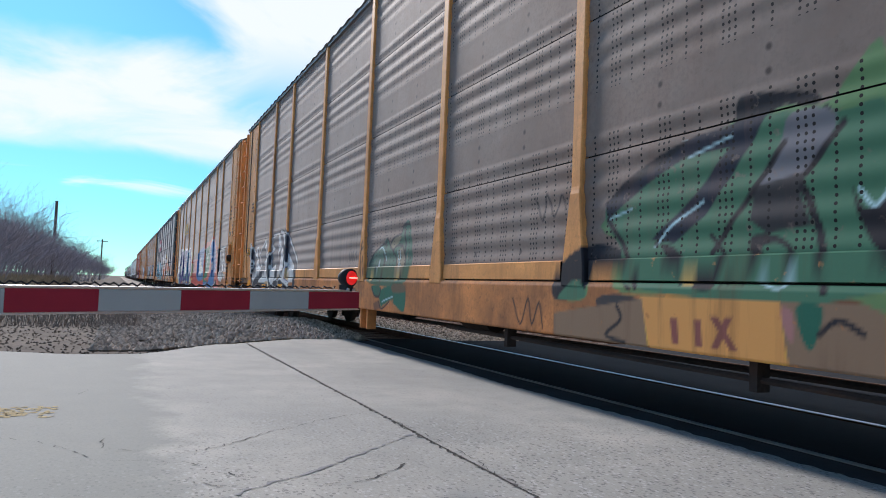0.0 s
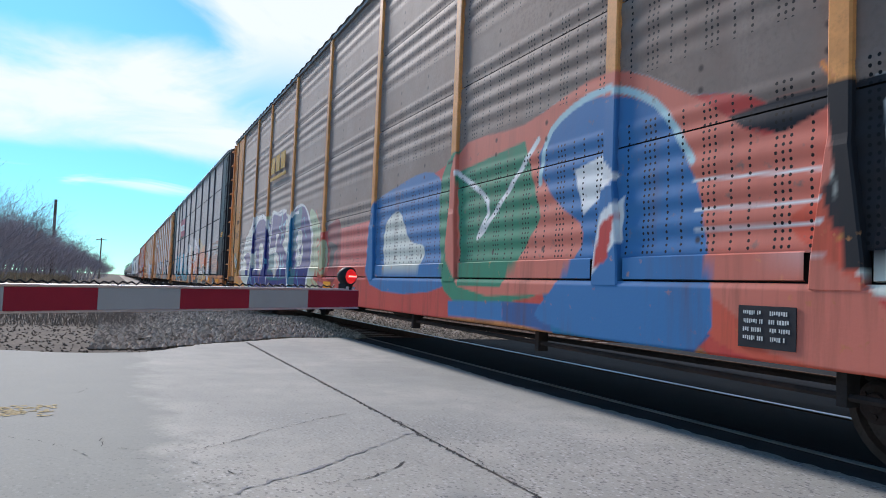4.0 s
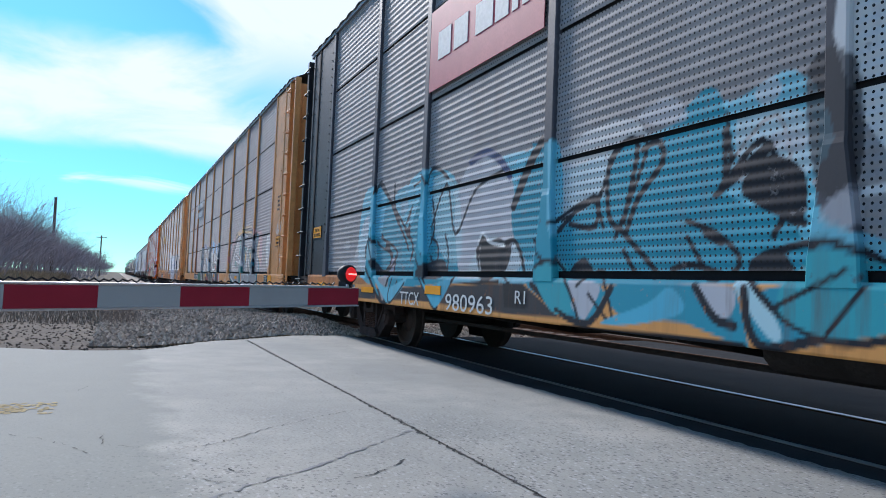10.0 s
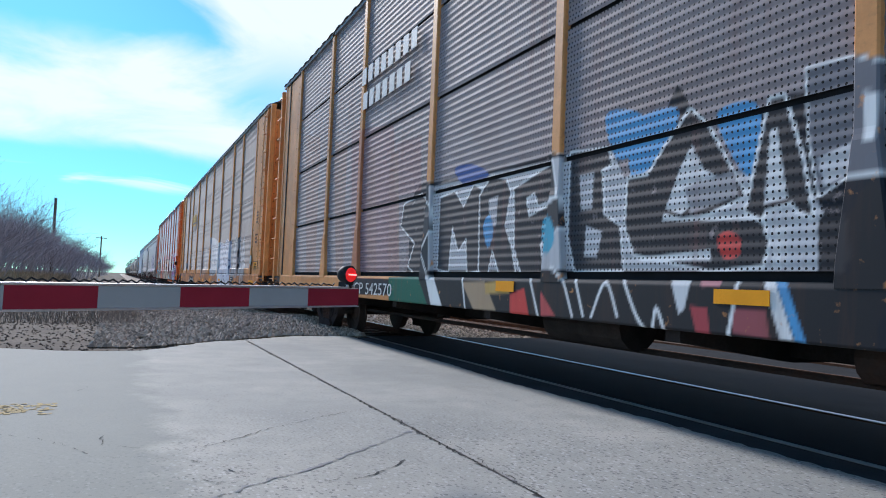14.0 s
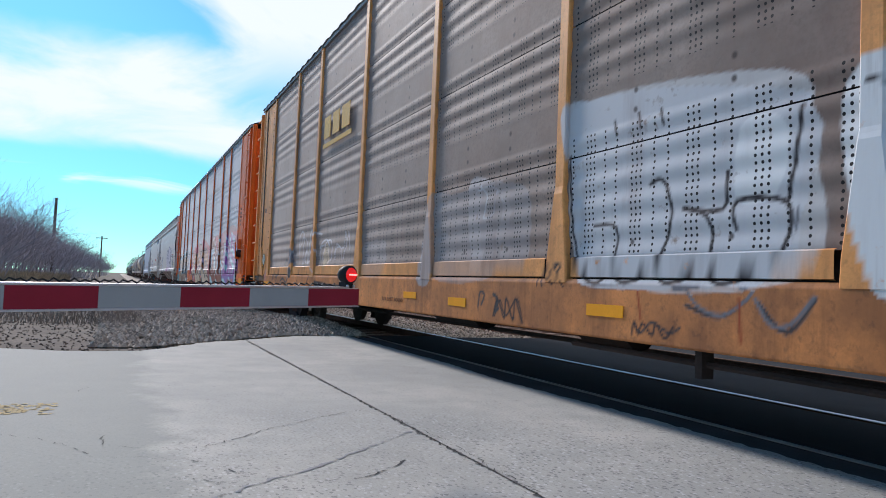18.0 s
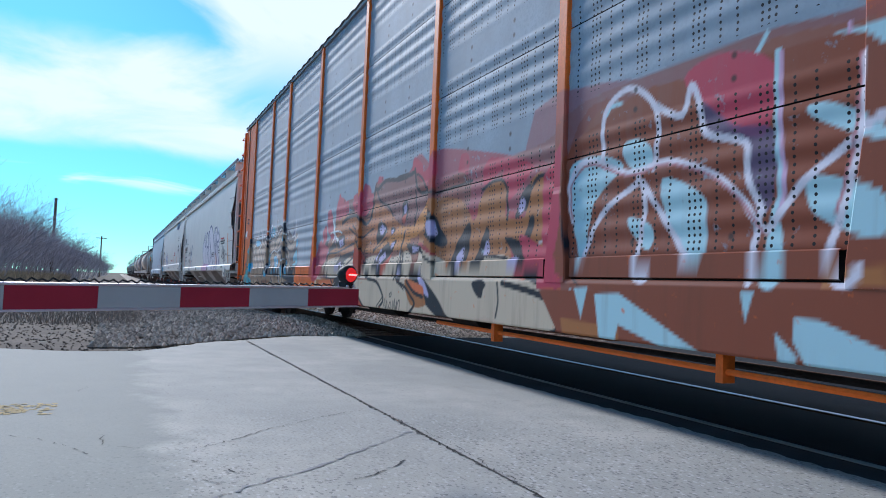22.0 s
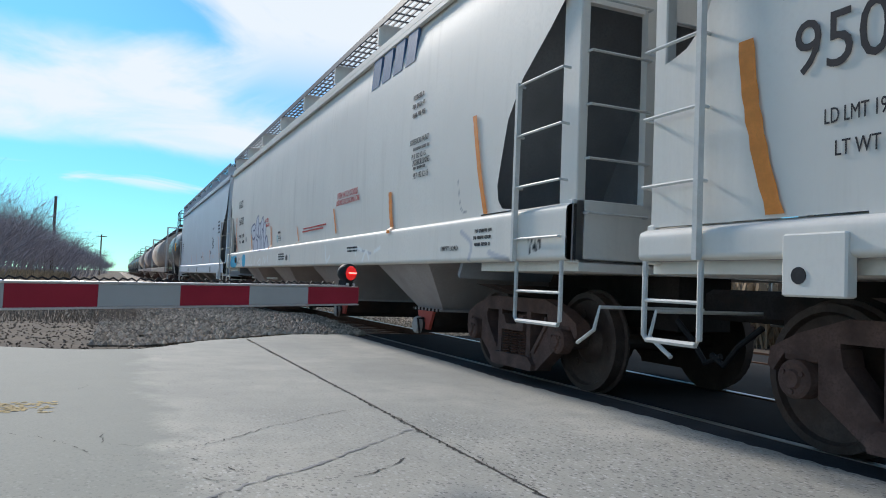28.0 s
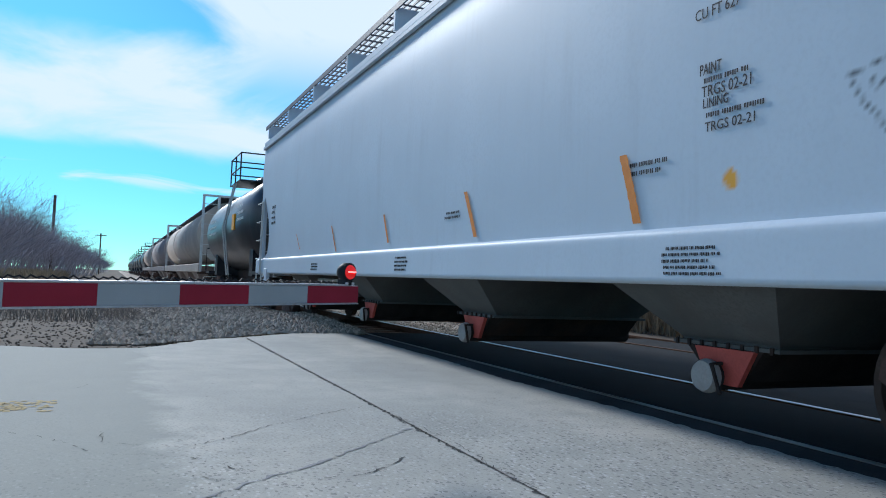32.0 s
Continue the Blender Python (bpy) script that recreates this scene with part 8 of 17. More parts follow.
curl("e", "ink", 0.025, 8.02, 1.58, 7.9, 1.28)
blob("e", "greyw2", 0.9, 8.5, 1.95, 8.72, 2.15, 9.05, 2.16, 9.27, 1.97, 9.2, 1.51, 8.92, 1.04, 8.67, 1.37)
curl("e", "ink", 0.025, 8.5, 1.95, 8.84, 2.11, 9.22, 1.98, 9.38, 1.7, 8.99, 1.52, 9.31, 1.35, 9.61, 1.09)
blob("e", "greyw2", 0.9, 9.58, 1.64, 9.98, 2.07, 10.07, 1.83, 9.92, 1.61, 10.23, 1.76, 10.25, 1.36, 9.7, 1.09, 9.5, 1.39)
curl("e", "ink", 0.022, 9.58, 1.59, 9.98, 2.12, 10, 1.79, 9.76, 1.62, 10.15, 1.77, 10.18, 1.36)
curl("e", "ink", 0.022, 9.86, 1.33, 10.25, 1.4, 10.41, 1.09)
blob("e", "greyw2", 0.8, 8.66, 1.43, 9.13, 0.99, 8.58, 0.93)
blob("e", "greyw2", 0.7, 9.71, 0.95, 10.34, 0.98, 10.36, 0.62, 9.73, 0.62)
patch("e", "ink2", 1, 8.07, 0.95, 8.58, 0.93, 8.6, 0.68, 8.16, 0.68)
curl("e", "ink", 0.02, 11.51, 1.02, 11.53, 1.2, 11.64, 1.23, 11.65, 1.02, 11.73, 1.19, 11.82, 1.06)
blob("e", "whitew", 0.6, 1.74, 1.1, 1.59, 2.28, 2.01, 2.47, 3.66, 2.25, 3.85, 1.85, 3.78, 1.03)
curl("e", "greyw", 0.03, 1.98, 1.03, 2.38, 1.1, 2.78, 1.03, 3.3, 1.1, 3.77, 1.16)
blob("e", "whitew", 1, 4.51, 2.02, 5.2, 2.13, 5.36, 1.93, 5.6, 2.1, 6.04, 2.13, 6.21, 2.01, 6.27, 2.23, 6.64, 2.12, 6.79, 1.97, 6.78, 2.04, 7.32, 2.1, 7.4, 2.03, 7.37, 1.47, 7.47, 1.39, 7.46, 0.95, 7.42, 0.58, 4.63, 0.59, 4.43, 1.45)
curl("e", "ink", 0.03, 4.54, 2.01, 5.14, 2.11, 5.27, 1.78, 5.53, 1.7, 5.6, 2)
curl("e", "ink", 0.03, 5.6, 2, 5.89, 1.72, 6.22, 1.78, 6.29, 1.96)
blob("e", "ink", 1, 6.32, 2.06, 6.47, 2.13, 6.65, 1.99, 6.44, 1.93)
curl("e", "ink", 0.03, 6.24, 2.1, 6.44, 1.85, 6.73, 1.81, 6.79, 1.97)
curl("e", "bluep", 0.045, 6.59, 1.7, 6.8, 1.55, 7.05, 1.53, 7.23, 1.36, 7.15, 1.21, 7.25, 1.02, 7.25, 0.9)
curl("e", "ink", 0.03, 6.22, 1.83, 6.3, 1.68, 6.53, 1.66)
curl("e", "bluep", 0.035, 4.94, 1.1, 5.28, 0.99, 5.57, 1.04, 5.94, 0.95, 6.26, 1.05, 6.49, 0.92)
curl("e", "ink", 0.03, 5.07, 1.58, 5.04, 1.31, 5.27, 1.1)
curl("e", "bluep", 0.035, 5.13, 1.58, 5.28, 1.62, 5.41, 1.25, 5.54, 1.5, 5.65, 1.24)
curl("e", "bluep", 0.035, 5.77, 1.53, 5.83, 1.24, 5.99, 1.47, 6.09, 1.23)
curl("e", "bluep", 0.035, 6.23, 1.6, 6.17, 1.28, 6.39, 1.45, 6.37, 1.18)
curl("e", "bluep", 0.035, 6.58, 1.35, 6.62, 1.09, 6.71, 1.35, 6.79, 1.09, 6.81, 1.34)
curl("e", "ink", 0.03, 7.37, 2.11, 7.31, 1.59, 7.42, 1.31, 7.51, 0.95)
curl("e", "ink", 0.03, 5.67, 0.95, 5.87, 0.66, 5.96, 0.53)
curl("e", "ink", 0.03, 6.42, 0.92, 6.64, 0.84, 6.84, 0.64)
curl("e", "ink", 0.03, 7.08, 0.86, 7.15, 0.67, 7.2, 0.86, 7.31, 0.68, 7.36, 0.87)
curl("e", "ink", 0.03, 4.86, 0.66, 4.96, 0.82, 5.2, 0.62)
patch("e", "ink2", 1, 7.84, 0.93, 8.28, 0.94, 8.34, 0.65, 7.89, 0.64)
blob("e", "greyw2", 0.85, 7.79, 1.09, 7.96, 1.39, 8.03, 1.85, 8.33, 1.99, 8.77, 1.95, 8.78, 1.06, 8.45, 1.09, 8.39, 0.67, 7.84, 0.89)
curl("e", "ink2", 0.05, 7.96, 1.19, 8.02, 1.39, 8.03, 1.75, 8.33, 1.99)
curl("e", "ink2", 0.05, 8.2, 1.34, 8.67, 1.34, 8.7, 1.6, 8.78, 1.61)
curl("e", "ink2", 0.05, 8.24, 1.31, 8.38, 1.09, 8.52, 0.74)
blob("e", "whitew2", 0.9, 1.44, 2.49, 2.07, 2.4, 3.13, 2.19, 3.87, 1.98, 3.85, 1.55, 3.78, 1.34, 3.75, 1.15, 3.35, 0.99, 1.99, 0.96, 1.68, 1.09, 1.58, 1.47, 1.51, 1.95)
curl("e", "greyd", 0.05, 1.9, 1.45, 2.11, 1.44, 2.13, 1.09)
curl("e", "greyd", 0.05, 2.55, 1.73, 2.73, 1.67, 2.74, 1.32, 2.64, 1.09, 2.33, 1.01)
curl("e", "greyd", 0.05, 2.9, 1.47, 3.1, 1.45, 3.16, 1.2, 3.11, 1.02, 2.86, 0.98)
curl("e", "greyd", 0.05, 3.2, 1.48, 3.7, 1.47, 3.74, 1.34, 3.59, 1.09, 3.43, 0.99)
curl("e", "greyd", 0.04, 1.68, 1.09, 1.92, 1.01, 2.27, 1.01)
curl("e", "greyd", 0.04, 3.24, 1.48, 3.24, 1.72)
curl("e", "whitew", 0.03, 3.84, 1.99, 3.74, 1.56, 3.71, 1.19)
curl("e", "ink2", 0.03, 2.97, 0.87, 3.26, 0.81, 3.48, 0.93)
curl("e", "ink2", 0.03, 3.56, 0.9, 3.75, 0.75, 3.93, 0.94)
curl("e", "ink", 0.02, 0.37, 0.66, 0.47, 0.82, 0.59, 0.67, 0.79, 0.84, 0.91, 0.63)
curl("e", "ink", 0.018, 1.22, 1.05, 1.26, 1.14, 1.31, 1.02, 1.39, 1.14, 1.48, 1.05)
curl("e", "ink2", 0.02, 2.47, 0.73, 2.53, 0.66, 2.65, 0.74, 2.82, 0.68, 2.92, 0.72)
blob("e", "greyw", 0.5, -0.38, 2.07, 0.27, 1.94, 0.52, 1.58, -0.04, 1.15, -0.32, 1.34)
curl("e", "greyw", 0.02, -0.23, 1.93, 0.15, 1.95, 0.4, 1.76)
blob("e", "greyw2", 0.45, -1.43, 1.99, -0.77, 1.96, -0.05, 1.99, 0.43, 1.92, 0.44, 1.09, -1.33, 1.05)
curl("e", "greyw", 0.02, -6.64, 1.33, -6.55, 1.56, -6.12, 1.54, -5.99, 1.32)
curl("e", "greyw", 0.02, -5.6, 1.31, -5.53, 1.52, -5.09, 1.5, -5.04, 1.76, -4.94, 1.62)
curl("e", "greyw", 0.03, -0.12, 1.98, 0.03, 1.85, -0.04, 1.65, 0.16, 1.68, 0.23, 1.91)
blob("e", "ink2", 0.6, 0.03, 1.7, 0.29, 1.89, 0.35, 1.6, 0.17, 1.5)
blob("e", "ink2", 0.6, 0.03, 1.39, 0.2, 1.47, 0.36, 1.26, 0.24, 1.09, 0, 1.15)
patch("e", "slate", 1, -6.58, 0.89, -4.63, 0.88, -4.68, 0.62, -6.54, 0.6)
blob("e", "greyw2", 0.8, -1.56, 1.84, -1.43, 1.83, -1.27, 1.01, -1.72, 1.01)
curl("e", "ink2", 0.03, 0.01, 0.73, 0.04, 0.88, 0.14, 0.86, 0.08, 0.76)
curl("e", "ink2", 0.04, 0.33, 0.87, 0.42, 0.82, 0.36, 0.7, 0.44, 0.74)
curl("e", "greyw", 0.03, -8.38, 1.54, -8.32, 1.85, -8.11, 1.91, -7.97, 1.76, -8.01, 1.26)
curl("e", "greyw", 0.03, -7.95, 1.26, -7.71, 1.53, -7.58, 1.25, -7.44, 1.86, -7.28, 1.83, -7.42, 1.32, -6.97, 1.09)
curl("e", "greyw", 0.03, -7.28, 1.79, -6.99, 1.83, -6.54, 1.79)
curl("e", "greyw", 0.02, -6.38, 1.27, -6.35, 1.52, -6.19, 1.53, -6.01, 1.42)
curl("e", "greyw", 0.03, -6.69, 1.52, -6.46, 1.65, -6.19, 1.67, -5.99, 1.56)
blob("e", "tan", 0.7, -6.42, 1.49, -6.19, 1.62, -6.04, 1.51, -6, 1.26, -6.38, 1.21)
curl("e", "ink2", 0.025, -8.28, 1.01, -8.14, 1.14, -8.34, 0.75)
curl("e", "ink2", 0.03, -7.7, 1.21, -7.52, 1.06, -7.36, 1.17, -7.25, 1.02, -7.57, 0.79)
curl("e", "greyw", 0.02, -7.4, 0.8, -7.19, 0.67, -6.83, 0.66)
patch("e", "slate", 1, -6.84, 0.93, -5.98, 0.9, -5.98, 0.55, -6.79, 0.6)
curl("e", "ink", 0.02, -12, 1.11, -11.92, 1.24, -11.81, 1.04)
blob("f", "maroon", 0.7, 3.74, 2.57, 6.09, 2.4, 7.55, 2.51, 8.38, 2.59, 9.69, 2.65, 10.5, 2.63, 11.52, 2.36, 11.78, 1.98, 11.92, 1.56, 11.87, 1.25, 11.64, 1.01, 4.67, 0.93)
blob("f", "brownp", 1, 4.35, 0.93, 4.44, 2.31, 5.32, 2.36, 6.39, 1.89, 6.34, 2.29, 7.19, 2.27, 7.42, 1.96, 8.3, 1.82, 8.22, 0.97)
blob("f", "skyw", 1, 4.86, 1.65, 5.39, 1.88, 6.22, 1.43, 6.02, 1.11)
blob("f", "purple", 1, 8.37, 1.04, 8.46, 1.74, 8.71, 2.22, 8.98, 2.3, 9.38, 2.07, 9.73, 2.08, 9.86, 1.85, 9.93, 2.27, 10.23, 2.33, 10.43, 2.24, 10.71, 2.05, 10.78, 2.23, 10.95, 2.06, 11.12, 1.86, 10.98, 1.46, 10.93, 1.05, 10.12, 1.05, 9.81, 0.99)
blob("f", "skyw", 1, 8.6, 1.79, 9.28, 1.79, 9.55, 1.44, 8.76, 1.66)
blob("f", "skyw", 1, 8.64, 1.41, 9.57, 1.21, 9.46, 1.05, 8.8, 1.22)
blob("f", "skyw", 1, 10.17, 1.87, 10.73, 1.72, 11.21, 1.4, 11.14, 1.36, 10.56, 1.54, 10.18, 1.72)
blob("f", "skyw", 1, 10.09, 1.51, 10.38, 1.5, 11.07, 1.23, 11.08, 1.1, 10.67, 1.19)
blob("f", "skyw", 1, 10.97, 1.65, 11.19, 1.85, 11.54, 1.81, 11.67, 1.67, 11.62, 1.42, 11.57, 1.01, 11.45, 0.8, 11.37, 1.1, 11.35, 1.44, 11.06, 1.46)
curl("f", "skyw", 0.03, 8.53, 1.04, 8.47, 1.61, 8.64, 2.23, 8.9, 2.38, 9.26, 2.09, 9.63, 1.93, 9.72, 2.2, 9.79, 2.02)
curl("f", "skyw", 0.03, 9.99, 1.52, 9.99, 2.16, 10.23, 2.33, 10.62, 2.07, 10.88, 1.98, 10.78, 2.28)
curl("f", "skyw", 0.03, 9.97, 1, 9.99, 1.52, 10.36, 1.9, 10.8, 1.9, 11.2, 1.71, 11.42, 1.56)
curl("f", "pinkl", 0.02, 8.82, 1.04, 8.93, 1.34, 9.02, 1.82, 9.27, 1.91)
curl("f", "pinkl", 0.02, 10.41, 1.05, 10.4, 1.3, 10.74, 1.48, 11.05, 1.78)
curl("f", "skyw", 0.02, 4.61, 1.29, 4.77, 2.19, 5.33, 2.31, 5.65, 1.94, 6.37, 2.05)
curl("f", "skyw", 0.02, 6.72, 1.03, 6.64, 1.72, 7.02, 2.07, 7.64, 1.66, 7.8, 1.79, 8.17, 1.5)
blob("f", "maroon", 1, 5.54, 0.9, 7.9, 0.9, 8.56, 0.64, 6.78, 0.58)
curl("f", "skyw", 0.06, 5.27, 0.85, 6.34, 0.56)
curl("f", "skyw", 0.06, 6.95, 0.89, 7.76, 0.6)
blob("f", "tealb", 1, 8.38, 0.98, 9.1, 0.87, 9.84, 0.57, 9.25, 0.59, 8.56, 0.7)
patch("f", "purple2", 1, 9.1, 0.93, 11.51, 0.93, 11.53, 0.6, 10.05, 0.58)
curl("f", "skyw", 0.1, 10.23, 0.85, 10.78, 0.73, 11.26, 0.58)
blob("f", "skyw", 1, 11.24, 0.97, 11.64, 0.97, 11.59, 0.57, 11.46, 0.55)
blob("f", "redo", 0.7, 11.6, 1.84, 11.91, 1.8, 11.98, 1.33, 11.93, 1.1, 11.63, 1.1)
blob("f", "maroon2", 0.85, -2.23, 2.18, 0.57, 2.24, 2.51, 2.21, 3.92, 2.25, 4.47, 2.48, 5.83, 2.51, 6.67, 2.48, 8.06, 2.17, 8.14, 1.02, 4.04, 0.97)
blob("f", "brownp", 1, -2.14, 1.75, 0.64, 1.8, 2.96, 1.74, 3.84, 1.48, 3.88, 1.03, -2, 1)
blob("f", "brownp", 1, 4.19, 0.97, 4.25, 1.84, 4.74, 2.38, 5.22, 2.3, 5.86, 2, 6.05, 1.88, 6.2, 2.39, 6.67, 2.43, 7.28, 2.26, 7.47, 1.79, 7.79, 1.9, 8.03, 1.82, 8.09, 1.06)
blob("f", "skyw", 1, 4.26, 1.71, 4.79, 1.85, 5.04, 1.71, 4.82, 1.44, 4.46, 1.1, 4.24, 1.16)
blob("f", "skyw", 1, 5.06, 1.43, 5.26, 1.75, 5.79, 1.55, 5.71, 1.3, 5.91, 1.14, 5.52, 1.15)
blob("f", "skyw", 1, 6.48, 1.73, 6.55, 1.91, 7.18, 1.75, 7.31, 1.57, 7.59, 1.51, 7.54, 1.4, 6.85, 1.61)
blob("f", "skyw", 1, 6.64, 1.49, 7.32, 1.33, 7.66, 1.13, 7.61, 1.02, 7.14, 1.22, 6.73, 1.31)
blob("f", "skyw", 1, 7.54, 1.44, 8, 1.34, 8.13, 1.16, 8.14, 1.02, 8, 1.09, 7.95, 1.27, 7.6, 1.28)
blob("f", "skyw", 1, 6.82, 2.36, 7.28, 2.3, 7.22, 2.19, 6.89, 2.3)
curl("f", "skyw", 0.035, 4.25, 1.1, 4.26, 1.71, 4.65, 1.98, 5.04, 1.71, 5.48, 1.78, 5.88, 1.69, 6.17, 1.38)
curl("f", "skyw", 0.035, 4.65, 1.92, 4.87, 2.36, 5.23, 2.25, 5.46, 2.05, 5.65, 2.29, 5.86, 1.95, 6.15, 1.77)
curl("f", "skyw", 0.035, 6.28, 1, 6.29, 1.47, 6.21, 2.19, 6.36, 2.5)
curl("f", "skyw", 0.035, 7.47, 1.79, 7.69, 1.87, 7.89, 1.84, 7.99, 1.69, 7.99, 1.41)
curl("f", "pinkl", 0.03, 6.34, 1.37, 6.56, 1.73, 6.98, 1.85, 7.47, 1.79, 7.9, 1.52, 8.09, 1.3)
curl("f", "pinkl", 0.025, 6.89, 2.39, 6.88, 1.87, 6.72, 1.36, 6.81, 1.09)
curl("f", "pinkl", 0.025, 7.3, 1.69, 7.26, 1.21, 7.27, 0.97)
blob("f", "brownp", 1, -1.95, 0.79, 8.18, 0.96, 8.19, 0.53, 7.04, 0.47, -1.85, 0.28)
curl("f", "skyw", 0.1, 4.74, 0.87, 5.35, 0.62, 5.96, 0.51)
curl("f", "skyw", 0.1, 6.61, 0.78, 7.04, 0.6, 7.41, 0.51)
curl("f", "skyw", 0.06, 4.47, 0.92, 4.76, 0.64)
curl("f", "skyw", 0.06, 6.28, 0.95, 6.38, 0.54)
blob("f", "blush", 1, 0.2, 0.84, 2.66, 0.96, 3.91, 0.78, 4.08, 0.6, 2.29, 0.58, 0.81, 0.68)
blob("f", "ink2", 1, 8.23, 0.89, 8.46, 0.9, 8.54, 0.69, 8.27, 0.6)
blob("f", "skyw", 1, 8.5, 0.87, 8.78, 0.83, 9.04, 0.71, 9.04, 0.55, 8.68, 0.62)
blob("f", "purple", 1, 8.18, 1.02, 8.2, 1.83, 8.48, 2.04, 9.03, 1.92, 9.04, 0.95, 8.5, 0.94)
blob("f", "skyw", 1, 8.45, 1.44, 8.67, 1.51, 9.03, 1.34, 9.04, 1.17, 8.7, 1.24, 8.49, 1.31)
blob("f", "skyw", 1, 8.48, 2.01, 8.76, 1.98, 9.03, 1.81, 9.03, 1.67, 8.63, 1.82)
curl("f", "skyw", 0.06, 8.22, 1.03, 8.25, 1.42, 8.27, 1.75, 8.28, 2.05)
curl("f", "pinkl", 0.04, 8.25, 1.45, 8.48, 1.72, 8.79, 1.88)
curl("f", "pinkl", 0.04, 8.95, 1.91, 8.92, 1.51, 8.83, 1.21, 8.87, 1, 8.99, 1.03)
blob("f", "tealb", 0.6, 8.22, 0.96, 8.5, 0.97, 8.5, 0.89, 8.23, 0.88)
blob("f", "redk", 0.8, -4.03, 1.1, -3.87, 1.5, -3, 1.7, -2, 1.95, -1.2, 1.9, -0.59, 2.2, 0.5, 2.36, 0.93, 2.59, 1.34, 2.41, 1.7, 2.54, 4.27, 1.98, 4.3, 1.62, 4.34, 1.03, 3.6, 1.02, -3.44, 0.94)
blob("f", "tealp", 0.6, 4.27, 1.62, 4.53, 1.92, 4.54, 1.31, 4.34, 1.03)
blob("f", "pinkr", 1, -2.83, 1.98, -2.65, 2.36, -2.19, 2.23, -2.15, 1.93)
blob("f", "pinkr", 1, -1.57, 2.09, -1.24, 2.41, -1.04, 2.11, -1.2, 1.99)
blob("f", "pinkr", 1, 0.73, 2.36, 0.77, 2.57, 1.04, 2.46, 1.15, 2.34, 1.43, 2.49, 1.54, 2.27, 1.26, 2.17, 0.96, 2.1)
blob("f", "pinkr", 1, 2.12, 2.08, 2.18, 2.39, 2.4, 2.34, 2.34, 2)
blob("f", "pinkr", 1, 2.73, 2.11, 2.85, 2.25, 3.07, 2.24, 3.38, 2.17, 3.08, 2.08, 2.8, 1.97)
blob("f", "pinkr", 1, 3.14, 1.96, 3.29, 2.19, 3.75, 2.06, 3.53, 1.89, 3.3, 1.78)
blob("f", "maroon2", 1, -0.87, 2.09, -0.28, 2.34, 0.73, 2.36, 1.36, 2.1, 2.19, 2.2, 2.48, 1.98, 2.21, 1.71, 1.38, 1.74, 0.31, 1.67, -0.84, 1.82)
blob("f", "rustor", 1, -2.83, 1.98, -1.56, 2.02, 0.04, 1.75, 1.18, 1.97, 2.21, 1.89, 2.56, 1.63, 2.74, 1.9, 3.08, 2.02, 3.29, 1.89, 3.25, 1.64, 3.63, 1.6, 3.62, 1.84, 3.83, 1.98, 3.99, 1.94, 4.06, 1.77, 3.96, 1.57, 4.07, 1.34, 4, 1.25, 3.5, 1.37, 3.31, 1.38, 3.41, 1.2, 3.11, 1.17, 2.83, 1.25, 2.52, 1.13, 1.94, 1.09, 1.41, 1.39, 0.79, 1.47, 0.08, 1.39, -1.16, 1.64, -2.32, 1.56)
blob("f", "blush2", 1, -3.48, 1.19, -3, 1.43, -1.15, 1.51, 0.8, 1.42, 1.77, 1.24, 2.24, 1.14, 2.77, 1.25, 3.36, 1.23, 3.37, 0.98, 1.79, 0.91, -3.18, 0.94)
blob("f", "ink", 1, -3.82, 1.62, -2.34, 1.71, -1.95, 1.98, -1.72, 1.75, -2.3, 1.4)
blob("f", "ink", 1, -1.65, 1.1, -1.52, 1.66, -0.81, 1.49, -1.09, 1.03)
blob("f", "ink", 1, 1.19, 1.76, 1.38, 1.85, 1.75, 1.57, 1.92, 1.42, 1.68, 1.38, 1.3, 1.55)
blob("f", "lilac", 1, 1.34, 1.67, 1.48, 1.71, 1.62, 1.55, 1.45, 1.52)
blob("f", "ink", 1, 2.02, 1.09, 2.09, 1.32, 2.36, 1.57, 2.5, 1.6, 2.45, 1.26, 2.25, 1.05)
blob("f", "lilac", 1, 2.17, 1.23, 2.23, 1.31, 2.36, 1.35, 2.31, 1.14)
blob("f", "ink", 1, 2.59, 1.09, 2.76, 1.41, 2.87, 1.56, 2.94, 1.4, 2.83, 1.21, 3.01, 1.09)
blob("f", "lilac", 1, 2.82, 1.33, 2.91, 1.42, 2.94, 1.29, 2.83, 1.25)
blob("f", "ink", 1, 3.26, 1.42, 3.59, 1.36, 3.85, 1.12, 4.01, 0.9, 3.73, 1.02, 3.55, 1.16)
blob("f", "lilac", 1, 3.37, 1.2, 3.51, 1.23, 3.6, 1.13, 3.42, 1.09)
blob("f", "ink", 1, 3.45, 1.62, 3.58, 1.85, 3.71, 1.9, 3.71, 1.76, 3.54, 1.61)
blob("f", "lilac", 1, 3.49, 1.69, 3.56, 1.78, 3.63, 1.74, 3.56, 1.63)
blob("f", "ink", 1, 3.63, 1.4, 3.72, 1.59, 3.8, 1.58, 3.72, 1.36)
blob("f", "ink", 1, -0.2, 1.46, -0.09, 1.7, 0.06, 1.63, 0.01, 1.34)
blob("f", "lilac", 1, -0.52, 1.73, -0.23, 1.77, -0.19, 1.65, -0.43, 1.6)
blob("f", "lilac", 1, 0.28, 1.96, 0.47, 2, 0.54, 1.82, 0.36, 1.78)
blob("f", "pinkr", 1, -0.48, 1.29, -0.06, 1.4, -0.16, 1.04, -0.46, 1.1)
blob("f", "pinkr", 1, 3.55, 1.44, 4, 1.28, 4.14, 1.15, 4.08, 1.06, 3.68, 1.19)
